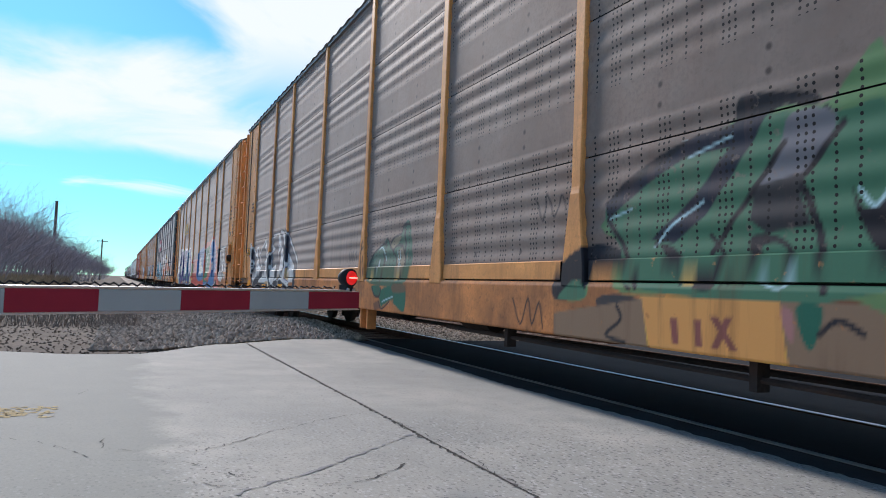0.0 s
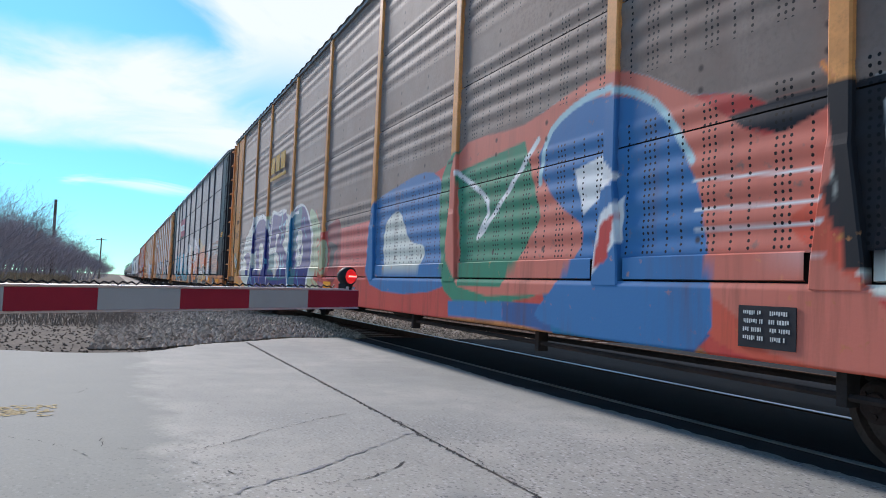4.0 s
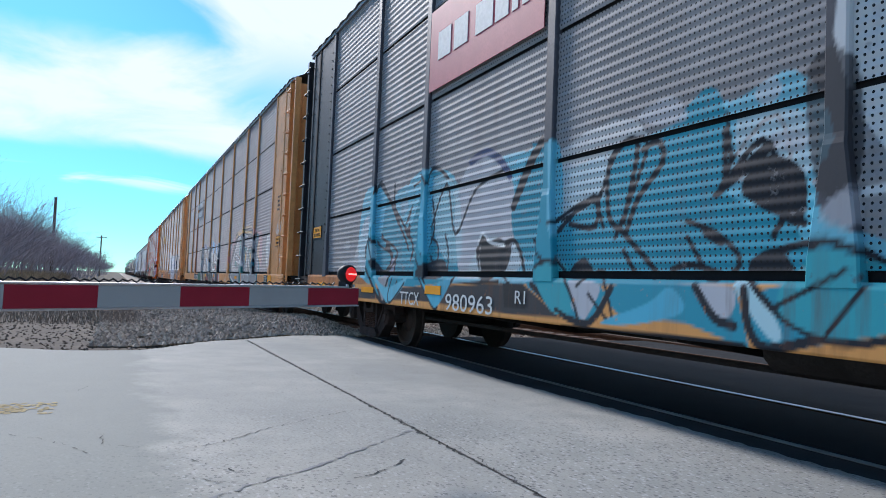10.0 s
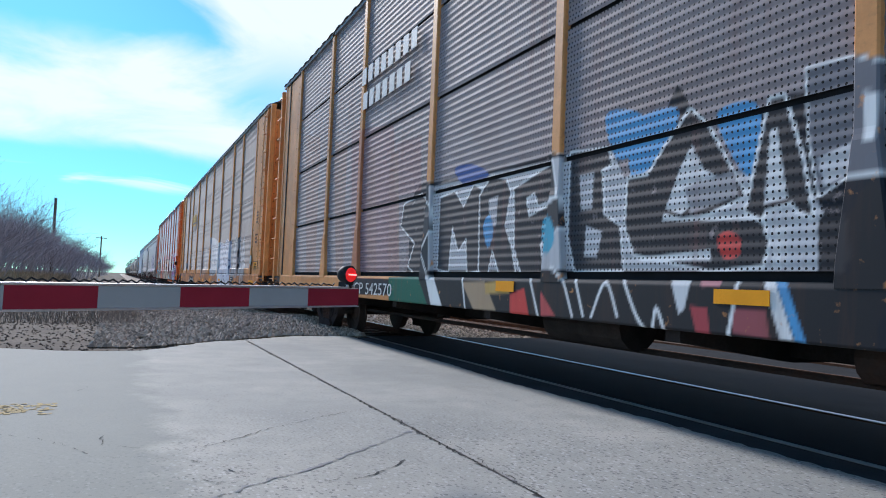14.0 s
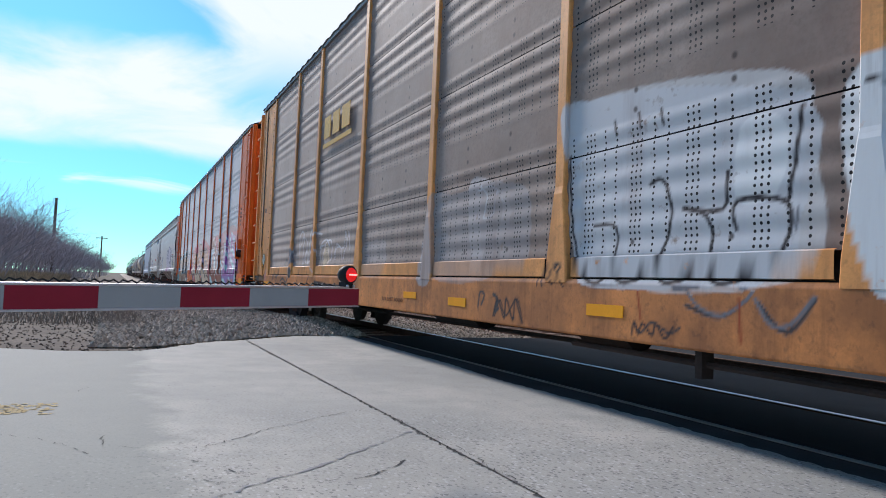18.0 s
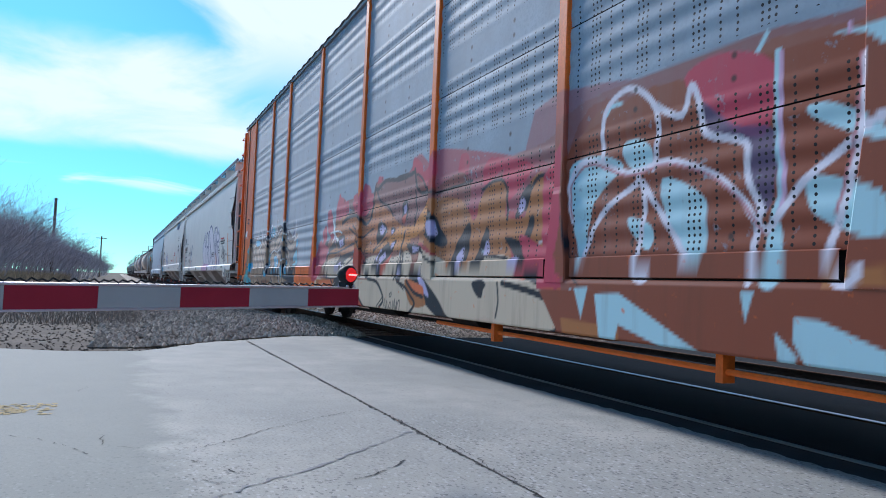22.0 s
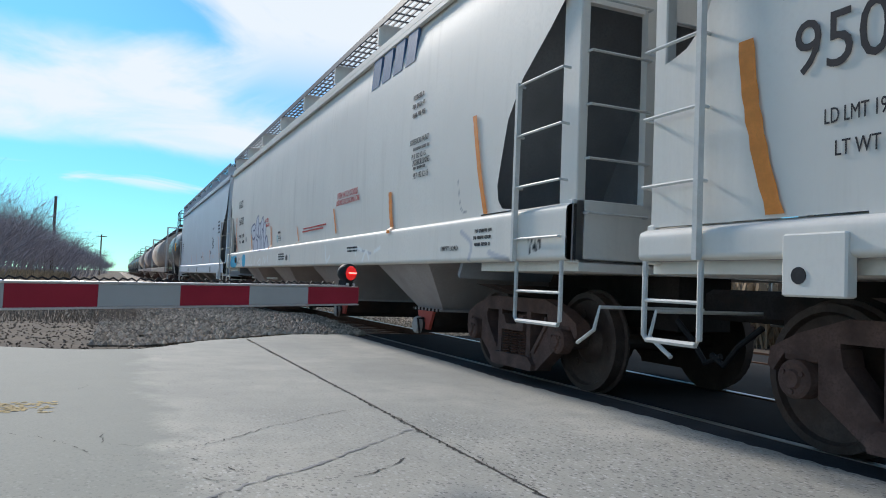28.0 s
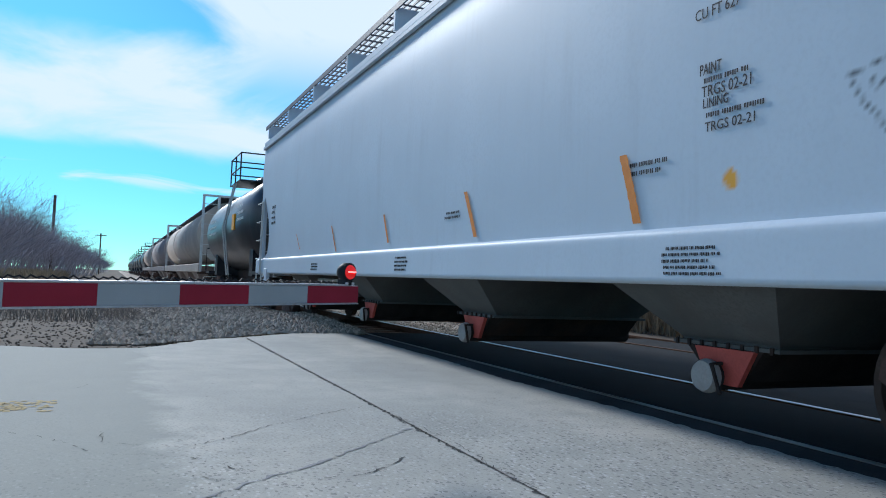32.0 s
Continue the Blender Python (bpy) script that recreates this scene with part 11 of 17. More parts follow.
curl("f", "lav", 0.02, -7.4, 1.58, -7.25, 1.4, -7.11, 1.36, -6.98, 1.41)
curl("f", "lav", 0.02, -6.85, 1.22, -6.65, 1.16, -6.4, 1.21, -6.61, 1.02)
curl("f", "lav", 0.02, -8.66, 1.07, -8.54, 1.52, -8.2, 1.61, -7.89, 1.58, -7.94, 1.33)
curl("f", "lav", 0.02, -8.12, 1.18, -7.76, 1.2, -7.44, 1.34)
curl("f", "lav", 0.02, -7.56, 0.56, -7.32, 0.84, -7.23, 0.94, -7.09, 0.79, -6.98, 0.58)
curl("f", "lav", 0.02, -8.28, 0.64, -7.96, 0.57, -7.78, 0.57)
curl("f", "lav", 0.02, -11.39, 0.83, -10.86, 1.06, -10.35, 0.96)
blob("e", "lav2", 1, 4.43, 1.98, 4.97, 2.15, 5.32, 1.95, 5.33, 2.09, 5.91, 2.12, 6.09, 2.2, 6.43, 2.19, 6.64, 2.07, 7.23, 2.11, 7.26, 1.65, 7.35, 1.41, 7.42, 0.59, 4.6, 0.58, 4.79, 1.66)
curl("e", "navy", 0.022, 4.43, 1.99, 4.92, 2.13, 4.9, 1.83, 5.23, 1.73, 5.36, 2.07, 5.64, 1.72, 5.94, 1.85, 5.98, 2.11)
curl("e", "navy", 0.025, 5.98, 2.05, 6.03, 2.2, 6.37, 2.19, 6.61, 2.04, 6.56, 1.85, 6.26, 1.83, 6.05, 1.92, 5.98, 2.05)
curl("e", "ink", 0.05, 6.24, 2.06, 6.31, 2.02)
curl("e", "navy", 0.022, 6.6, 2.09, 7.03, 2.12, 7.23, 2.11, 7.2, 1.61)
curl("e", "navy", 0.025, 5.06, 1.29, 5.1, 1.58, 5.31, 1.63, 5.41, 1.34, 5.52, 1.56, 5.71, 1.6, 5.68, 1.28, 5.9, 1.62, 6.05, 1.32, 5.86, 1.41)
curl("e", "navy", 0.025, 6.11, 1.32, 6.2, 1.52, 6.34, 1.27, 6.48, 1.51, 6.61, 1.21, 6.7, 1.4)
curl("e", "navy", 0.03, 4.82, 1.12, 4.79, 1.64, 5.09, 1.7)
curl("e", "navy", 0.03, 6.45, 1.66, 6.88, 1.53, 7.01, 1.34, 6.92, 1.11, 7.12, 0.89)
curl("e", "navy", 0.022, 5.29, 1.12, 5.61, 0.68, 5.45, 0.95, 5.83, 1.06, 6.23, 0.61, 6.08, 0.96, 6.64, 0.83, 6.76, 0.62)
curl("e", "ink", 0.025, 6.89, 0.83, 7.04, 0.66, 7.12, 0.84, 7.23, 0.62, 7.35, 0.76)
curl("e", "ink", 0.025, 6.95, 0.63, 7.18, 0.69, 7.32, 0.61)
blob("e", "silver", 0.8, 7.67, 1.11, 7.86, 1.78, 8.08, 2.01, 8.42, 2.19, 8.47, 1.85, 8.56, 1.99, 8.65, 2.14, 8.86, 2.16, 8.93, 1.92, 9.06, 2.13, 9.25, 2.2, 9.41, 2.13, 9.46, 1.91, 9.39, 1.58, 9.26, 1.46, 9.63, 1.81, 9.76, 2.02, 10.07, 2.15, 10.11, 1.84, 10.24, 1.79, 10.23, 1.47, 9.89, 1.41, 10.31, 1.36, 10.47, 1.07, 10.47, 0.99, 7.68, 0.98)
curl("e", "ink2", 0.045, 7.67, 1.11, 7.86, 1.78, 8.08, 2.01, 8.42, 2.2, 8.47, 1.85, 8.17, 1.58)
curl("e", "ink2", 0.045, 8.56, 1.84, 8.66, 1.57, 8.83, 1.56, 8.89, 1.9, 8.86, 2.16, 8.61, 2.11, 8.56, 1.84)
curl("e", "ink2", 0.045, 8.11, 1.34, 8.55, 1.36, 8.55, 1.55)
blob("e", "ink2", 1, 8.11, 1.36, 8.31, 1.34, 8.3, 0.99, 8.19, 1.19)
blob("e", "ink2", 1, 8.65, 1.21, 8.82, 1.19, 8.74, 0.96)
curl("e", "ink2", 0.045, 8.93, 1.9, 9.09, 2.15, 9.28, 2.19, 9.44, 2.11, 9.48, 1.88, 9.37, 1.55)
blob("e", "ink2", 1, 9.28, 1.46, 9.39, 1.58, 9.65, 1.79, 9.53, 1.72, 9.44, 1.45)
curl("e", "ink2", 0.045, 9.65, 1.79, 9.63, 1.92, 9.84, 2.06, 10.07, 2.15, 10.11, 2, 10.1, 1.84)
curl("e", "ink2", 0.045, 9.83, 1.68, 10.12, 1.81, 10.25, 1.79, 10.19, 1.47)
blob("e", "ink2", 1, 9.82, 1.41, 9.99, 1.38, 9.93, 1.16, 9.88, 1.24)
curl("e", "ink2", 0.045, 9.89, 1.42, 10.16, 1.4, 10.37, 1.33, 10.46, 1.12, 10.45, 0.8, 10.36, 0.59)
curl("e", "ink2", 0.045, 9.11, 0.97, 9.1, 1.24, 9.28, 1.41, 9.54, 1.41, 9.71, 1.22, 9.72, 0.69, 9.61, 0.59)
curl("e", "ink2", 0.04, 7.7, 0.99, 7.87, 0.58)
curl("e", "ink2", 0.04, 8.33, 0.96, 8.47, 0.66, 8.59, 0.6)
curl("e", "ink2", 0.04, 8.8, 0.97, 8.97, 0.77)
blob("e", "rustb", 0.8, 9.97, 0.88, 10.14, 0.91, 10.26, 0.79, 10.21, 0.65, 10.01, 0.66)
blob("e", "rustb", 0.5, 9.11, 0.94, 9.39, 0.92, 9.35, 0.72)
blob("h", "lav2", 1, -5.58, 2.24, -5.02, 2.33, -4.97, 2.19, -4.81, 2.4, -4.5, 2.5, -4.38, 2.29, -4.18, 2.28, -3.87, 2.44, -3.74, 2.24, -3.57, 2.31, -3.43, 2.16, -3.47, 1.84, -3.27, 1.93, -3.07, 1.6, -5.12, 1.6, -5.26, 1.88)
curl("h", "navy2", 0.04, -5.17, 1.58, -5.1, 1.87, -4.97, 1.97, -5.32, 1.93, -5.56, 2.24, -5.02, 2.32, -4.99, 2.17, -5.27, 2.15)
curl("h", "navy2", 0.04, -4.59, 1.59, -4.57, 1.85, -4.81, 1.94, -4.81, 2.4, -4.49, 2.5, -4.54, 2.19, -4.38, 1.94, -4.71, 2.02)
curl("h", "navy2", 0.04, -4.21, 1.59, -4.2, 1.85, -4.47, 2.07, -4.39, 2.28, -4.14, 2.26, -4.15, 1.99, -4.03, 1.77, -4.05, 1.59)
curl("h", "navy2", 0.04, -4.18, 2.26, -3.85, 2.44, -3.78, 2.08, -3.71, 1.84, -3.66, 1.6)
curl("h", "navy2", 0.04, -4.04, 1.87, -3.88, 2.06, -3.95, 2.14, -3.74, 2.07)
curl("h", "navy2", 0.04, -3.72, 2.22, -3.57, 2.31, -3.43, 2.16, -3.47, 1.84, -3.59, 1.73, -3.52, 1.59)
curl("h", "navy2", 0.04, -3.47, 1.84, -3.27, 1.93, -3.07, 1.59)
curl("h", "navy2", 0.035, -4.02, 1.59, -3.81, 1.59, -3.66, 1.61)
curl("h", "whiteb", 0.03, -1.68, 1.22, -1.61, 1.38, -1.53, 1.46, -1.47, 1.48)
blob("h", "tealc", 1, -2.08, 1.8, -2.03, 1.89, -1.93, 1.85, -1.94, 1.73, -2.02, 1.73)
blob("h", "whitew", 1, -2.06, 1.8, -2.02, 1.86, -1.96, 1.83, -1.96, 1.75)
blob("h", "ink2", 1, -0.75, 1.34, -0.7, 1.41, -0.55, 1.39, -0.53, 1.3, -0.7, 1.3)
blob("h", "tealc", 1, -0.37, 1.39, -0.34, 1.4, -0.34, 1.27, -0.37, 1.28)
blob("h", "skyb3", 1, -8.72, 1.49, -7.84, 1.52, -7.66, 1.38, -7.79, 1.2, -8.63, 1.19)
blob("h", "skyb3", 1, -6.64, 1.35, -6.54, 1.53, -6.1, 1.49, -6.11, 1.21, -6.52, 1.21)
blob("g", "lav", 1, 2.33, 1.35, 2.11, 2.46, 2.6, 2.63, 3.12, 2.45, 3.7, 2.55, 4.18, 2.34, 4.45, 2.52, 4.76, 2.56, 5.16, 2.59, 5.49, 2.39, 5.87, 2.49, 6.03, 2.17, 5.83, 1.98, 6.19, 1.5, 6.32, 1.36, 2.33, 1.33)
curl("g", "navy2", 0.035, 2.29, 1.53, 2.53, 2.09, 2.69, 2.6, 3.22, 1.92, 3.77, 1.34)
curl("g", "navy2", 0.035, 3.49, 1.9, 3.44, 2.35, 3.78, 2.53, 4.22, 2.36, 4.62, 1.83, 4.24, 1.43, 3.85, 1.68)
curl("g", "navy2", 0.035, 4.69, 1.79, 4.43, 2.26, 4.7, 2.55, 5.03, 2.35, 4.96, 1.99, 5.5, 1.39)
curl("g", "navy2", 0.035, 5.15, 1.9, 4.97, 2.35, 5.16, 2.59, 5.52, 2.38, 5.87, 2.48, 6.03, 2.17, 5.68, 1.99, 5.42, 2.3, 5.54, 1.87, 6.01, 1.38)
curl("g", "navy2", 0.03, 5.75, 1.99, 6.14, 1.88, 6, 1.84, 6.39, 1.37)
curl("g", "navy2", 0.03, 2.6, 1.3, 2.72, 1.13)
curl("g", "navy2", 0.03, 3.33, 1.31, 3.33, 1.14)
curl("g", "navy2", 0.03, 4.19, 1.32, 4.19, 1.14)
curl("g", "navy2", 0.03, 5.23, 1.32, 5.34, 1.13)
curl("g", "navy2", 0.03, 5.67, 1.33, 5.64, 1.13)
curl("g", "navy2", 0.03, 6.1, 1.33, 6.09, 1.14)
curl("g", "ink", 0.035, 7.04, 1.96, 7.04, 1.8, 7.22, 1.75, 7.12, 1.67, 7.36, 1.54)
curl("g", "ink", 0.035, 7.28, 1.97, 7.34, 1.69, 7.58, 1.52)
curl("g", "ink", 0.035, 7.55, 1.84, 7.7, 1.72, 7.64, 1.64, 7.74, 1.49)
curl("g", "ink", 0.035, 7.37, 1.48, 7.55, 1.49, 7.75, 1.37)
patch("c", "yel", 1, -9.99, 0.89, -1.11, 1.02, -1.11, 0.61, -9.92, 0.51)
blob("c", "cyan3", 1, -8.97, 2.11, -8.78, 2.32, -8.29, 2.05, -7.68, 1.62, -7.28, 1.96, -7.12, 2.25, -6.68, 2.27, -6.21, 1.92, -6.05, 1.64, -6.08, 1.01, -8.7, 0.99)
blob("c", "greyw", 1, -6.17, 1.92, -5.77, 2.29, -5.3, 2.22, -4.88, 1.93, -4.84, 1.37, -5.16, 1.43, -5.53, 1.4, -5.92, 1.01, -6.11, 1.32)
blob("c", "skyw", 0.6, -6.96, 2.14, -6.19, 2.11, -6.02, 1.69, -6.01, 1.21, -6.58, 1.34)
patch("c", "cyan3", 1, -4.55, 2.27, -4.22, 2.2, -4.17, 1.48, -3.93, 1.1, -4.4, 1.01, -4.51, 1.72)
blob("c", "cyan3", 1, -4.89, 1.75, -4.52, 2.16, -4.43, 1.27, -4.76, 1.29)
blob("c", "cyan3", 1, -4.05, 1.46, -3.44, 1.66, -3.39, 1.92, -3.22, 2.06, -2.99, 1.98, -2.79, 2.01, -2.72, 2.06, -2.43, 2.26, -2.27, 2.22, -2.2, 1.97, -2.22, 1.64, -2.08, 1.51, -1.73, 1.39, -1.63, 1.2, -1.62, 1.04, -3.95, 1.01)
patch("c", "ink2", 1, -9.47, 0.82, -4.56, 0.98, -3.92, 0.7, -4.81, 0.69, -6.96, 0.73, -9.45, 0.68)
blob("c", "cyan3", 1, -4.5, 0.99, -3.4, 0.99, -3.51, 0.71, -3.85, 0.74)
patch("c", "cyan3", 1, -3.4, 0.92, -3.17, 0.99, -2.38, 1, -2.05, 0.98, -1.94, 0.63, -2.46, 0.75, -3.16, 0.77)
blob("c", "cyan3", 1, -1.63, 1.23, -1.26, 1.19, -1.14, 1.02, -1.11, 0.82, -1.81, 0.65, -1.96, 0.93, -1.63, 1.04)
blob("c", "greyw", 1, -3.93, 0.98, -3.4, 0.99, -3.52, 0.76, -3.64, 0.72)
blob("c", "greyw", 1, -2.39, 0.99, -2.07, 0.98, -2.1, 0.81, -2.3, 0.85)
blob("c", "skyw", 1, -2.07, 1, -1.92, 1.01, -1.72, 0.75, -1.81, 0.71)
blob("c", "greyw", 0.7, -2.7, 2.29, -2.55, 2.1, -2.89, 2.13, -3.06, 2.23)
blob("c", "greyw", 0.7, -1.99, 2.16, -1.85, 2.22, -1.79, 2.12, -1.91, 2.06)
blob("c", "greyw", 0.7, -1.87, 1.88, -1.64, 1.87, -1.64, 1.76, -1.84, 1.79)
blob("c", "greyw", 0.6, -1.49, 1.4, -1.32, 1.51, -1.29, 1.31, -1.43, 1.32)
blob("c", "ink", 1, -2.08, 1.59, -1.91, 1.77, -1.64, 1.65, -1.62, 1.39, -1.7, 1.34, -1.8, 1.4, -1.93, 1.46)
blob("c", "ink", 1, -2.4, 1.39, -2.21, 1.28, -2.23, 1.24, -2.37, 1.31)
blob("c", "ink", 1, -5.53, 1.46, -5.15, 1.34, -4.96, 1.38, -5.13, 1.03, -5.44, 1.03)
blob("c", "ink", 1, -2, 1.13, -1.89, 1.21, -1.76, 1.2, -1.69, 1.06, -1.96, 1.05)
blob("c", "ink", 1, -7, 1.17, -6.43, 1.22, -6.41, 1.01, -7.14, 1.02)
blob("c", "ink", 1, -3.87, 1.1, -3.67, 1.2, -3.53, 1.04, -3.83, 1.03)
blob("c", "ink2", 0.85, -1.62, 2.21, -1.33, 2.19, -1.3, 1.56, -1.55, 1.54)
curl("c", "ink", 0.05, -8.95, 2.34, -8.32, 1.99, -7.6, 1.36, -7.82, 1.05)
curl("c", "ink", 0.045, -7.13, 2.28, -6.86, 1.99, -6.75, 1.57, -7.02, 1.29)
curl("c", "ink", 0.05, -4.89, 1.71, -4.54, 2.17, -4.23, 2.23)
curl("c", "ink", 0.05, -4.07, 1.43, -3.76, 1.61, -3.53, 1.67, -3.55, 1.44, -3.89, 1.48)
curl("c", "ink", 0.055, -3.21, 1.39, -3.37, 1.51, -3.39, 1.9, -3.22, 2.05, -3.05, 2, -3.19, 1.46)
curl("c", "ink", 0.055, -3.16, 1.37, -3.03, 1.62, -2.78, 1.85, -2.83, 2, -2.99, 1.97)
curl("c", "ink", 0.05, -3.19, 1.37, -2.96, 1.2, -2.78, 1.05)
curl("c", "ink", 0.05, -2.21, 1.97, -2.21, 1.64, -2.28, 1.57)
curl("c", "ink", 0.05, -2.24, 1.61, -2.01, 1.75, -1.87, 1.83)
curl("c", "ink", 0.045, -3.18, 1.24, -3.03, 1.06)
curl("c", "ink", 0.045, -2.66, 1.1, -2.48, 1.13, -2.22, 1.07)
curl("c", "ink", 0.05, -1.74, 1.64, -1.72, 1.47, -1.63, 1.35)
curl("c", "ink", 0.06, -4.4, 0.97, -3.92, 0.74, -3.51, 0.69, -3.25, 0.96)
curl("c", "ink", 0.06, -2.39, 0.99, -2.22, 0.8, -2.06, 0.76)
curl("c", "ink", 0.06, -1.99, 0.98, -1.95, 0.76, -1.81, 0.65, -1.42, 0.75, -1.14, 0.83)
curl("c", "ink", 0.05, -1.54, 1.2, -1.26, 1.09, -1.19, 1, -1.34, 0.9)
curl("c", "ink", 0.05, -3.91, 0.62, -2.74, 0.64, -1.99, 0.64)
curl("c", "ink", 0.04, -4.46, 1.37, -4.25, 1.19, -3.94, 1.1)
blob("c", "cyan3", 1, -8.99, 2.23, -8.81, 2.37, -8.52, 2.2, -8.29, 2.02, -7.85, 1.63, -7.54, 1.35, -7.53, 1.02, -8.49, 1, -8.72, 1.28, -8.82, 1.53, -8.96, 1.8)
blob("c", "skyw", 0.5, -8.94, 2.32, -8.85, 2.35, -8.84, 2.14, -8.92, 1.87)
blob("c", "cyan3", 1, -9.35, 1.44, -9.19, 1.57, -8.81, 1.51, -8.78, 1.25, -8.94, 1.06, -9.18, 1.16)
blob("c", "skyw", 0.5, -9.19, 1.44, -8.91, 1.48, -8.82, 1.29, -9.13, 1.27)
patch("c", "cyan3", 1, -9.18, 1.1, -8.89, 1.1, -8.5, 0.74, -8.63, 0.79)
patch("c", "cyan3", 1, -8.3, 0.66, -8.24, 0.83, -8.04, 0.99, -7.59, 0.99, -7.92, 0.76, -8.2, 0.66)
blob("c", "silver", 1, -8.56, 1, -8.14, 0.99, -8.3, 0.69, -8.48, 0.81)
blob("c", "ink", 1, -8.82, 1.54, -8.5, 1.42, -8.39, 1.53, -8.22, 1.38, -8.12, 1.31, -8.21, 1.21, -8.25, 1.32, -8.5, 1.39, -8.78, 1.47)
blob("c", "ink", 1, -9.04, 1.23, -8.9, 1.25, -8.49, 1.1, -8.53, 1.04, -8.81, 1.09)
blob("c", "ltpurp", 0.6, -8.38, 1.04, -8.15, 1.26, -8.04, 1.26, -8.05, 1.13, -8.14, 1.03)
curl("c", "ink", 0.06, -8.98, 2.24, -8.76, 2.38, -8.52, 2.22, -8.29, 2.03, -7.97, 1.73)
curl("c", "ink", 0.05, -8.18, 2.06, -7.97, 1.75, -7.69, 1.51, -7.57, 1.38)
curl("c", "ink", 0.06, -9.35, 1.43, -9.28, 1.24, -8.98, 1.01, -8.6, 0.75, -8.3, 0.66, -7.9, 0.77, -7.61, 0.96)
curl("c", "ink", 0.06, -9.34, 1.45, -9.19, 1.59, -8.91, 1.52)
curl("c", "ink", 0.05, -8.83, 1.7, -8.58, 1.58)
curl("c", "ink", 0.05, -8.21, 1.35, -8.21, 1.21, -8.38, 1.1, -8.49, 1.04)
curl("c", "ink", 0.05, -8.04, 1.28, -8.05, 1.13, -8.24, 0.88, -8.28, 0.69)
curl("c", "ink", 0.04, -7.81, 0.95, -8.01, 0.79, -8.2, 0.69)
curl("c", "ink", 0.06, -8.17, 2.28, -8.16, 2, -7.97, 1.78)
blob("c", "ink", 1, -7.8, 1.67, -7.69, 1.63, -7.54, 1.71, -7.54, 1.5, -7.66, 1.56)
blob("c", "greyw", 0.45, -10.53, 1.53, -10.25, 1.59, -10.17, 1.46, -10.49, 1.46)
blob("c", "greyw", 0.45, -9.62, 1.76, -9.26, 1.95, -9.2, 1.74, -9.45, 1.6)
blob("c", "greyw", 0.45, -10.59, 1.24, -9.96, 1.3, -9.44, 1.31, -9.38, 1.11, -10.08, 1.11)
blob("c", "greyw", 0.4, -7.92, 2.03, -7.72, 2.04, -7.64, 1.9, -7.86, 1.84)
blob("c", "greyw", 0.4, -9.89, 2.44, -10.09, 2.4, -9.95, 2.35)
blob("d", "orangeh", 0.55, 5.5, 2.15, 6.08, 2.33, 6.79, 2.37, 7.13, 2.35, 7.14, 2.16, 6.58, 2.16, 5.87, 2.12)
blob("d", "redpk", 0.45, 4.97, 1.57, 5.51, 2.03, 6.19, 2.35, 6.83, 2.39, 6.57, 2.32, 5.87, 2.23, 5.32, 1.82)
blob("d", "ochre", 1, 6.54, 1.88, 6.58, 2.16, 6.71, 2.1, 6.69, 1.79, 6.57, 1.48, 6.32, 1.57, 6.37, 1.67)
blob("d", "silver", 1, 4.84, 1.28, 4.96, 1.53, 5.52, 1.91, 5.88, 2.16, 6.3, 2.21, 6.5, 1.97, 6.32, 1.6, 6.57, 1.45, 6.39, 1.1, 4.86, 1.1)
patch("d", "tealp", 1, 6.25, 2.09, 6.47, 2.08, 6.54, 1.91, 6.37, 1.7, 6.14, 1.55, 6.03, 1.59, 6.16, 1.79)
patch("d", "tealp", 1, 5.28, 1.37, 5.54, 1.45, 5.79, 1.4, 6.13, 1.24, 6.32, 1.47, 6.56, 1.45, 6.43, 1.23, 6.24, 1.14, 5.91, 1.29)
patch("d", "silver", 1, 5.41, 1.63, 6.32, 1.49, 6.33, 1.29, 5.82, 1.38, 5.42, 1.42)
patch("d", "silver", 1, 6.71, 2.13, 7.04, 2.21, 7.16, 1.78, 7.31, 1.13, 7.34, 1.03, 6.91, 1.02, 6.79, 1.25, 6.86, 1.64, 6.7, 1.53, 6.41, 1.13, 6.56, 1.45, 6.68, 1.73)
patch("d", "slate", 0.6, 6.85, 1.46, 7.05, 1.45, 7.05, 1.26, 6.8, 1.27)
patch("d", "tealp", 1, 7.25, 1.8, 7.74, 1.74, 7.8, 1.79, 7.67, 1.45, 7.62, 1.12, 7.49, 1.3, 7.32, 1.56)
patch("d", "ochre", 1, 7.41, 1.62, 7.66, 1.61, 7.61, 1.34)
patch("d", "silver", 1, 7.68, 1.7, 7.97, 1.78, 7.98, 1.11, 7.67, 1.12)
patch("d", "silver", 1, 7.17, 2.21, 7.97, 2.11, 7.97, 1.8, 7.25, 1.83)
patch("d", "silver", 1, 4.93, 1.03, 6.34, 1.05, 6.45, 0.77, 5.95, 0.68, 5.02, 0.86)
patch("d", "silver", 1, 7.1, 1.01, 7.58, 1.05, 7.81, 0.76, 7.78, 0.7, 7.24, 0.7)
patch("d", "silver", 1, 7.61, 1.06, 7.98, 1.07, 7.98, 0.68, 7.9, 0.7)
patch("d", "tealp", 1, 5, 0.85, 5.79, 0.68, 5.03, 0.69)
patch("d", "tealp", 1, 6.78, 1.22, 7.06, 1.21, 7.06, 1.07, 6.92, 1.01, 6.99, 0.69, 6.8, 0.69)
patch("d", "orange3", 1, 6.95, 1.05, 7.07, 1.05, 7.18, 0.7, 7, 0.68)
curl("d", "ink", 0.06, 4.85, 1.07, 4.82, 1.32, 4.98, 1.55, 5.52, 1.91, 5.87, 2.16, 6.34, 2.24, 6.54, 1.97, 6.32, 1.61)
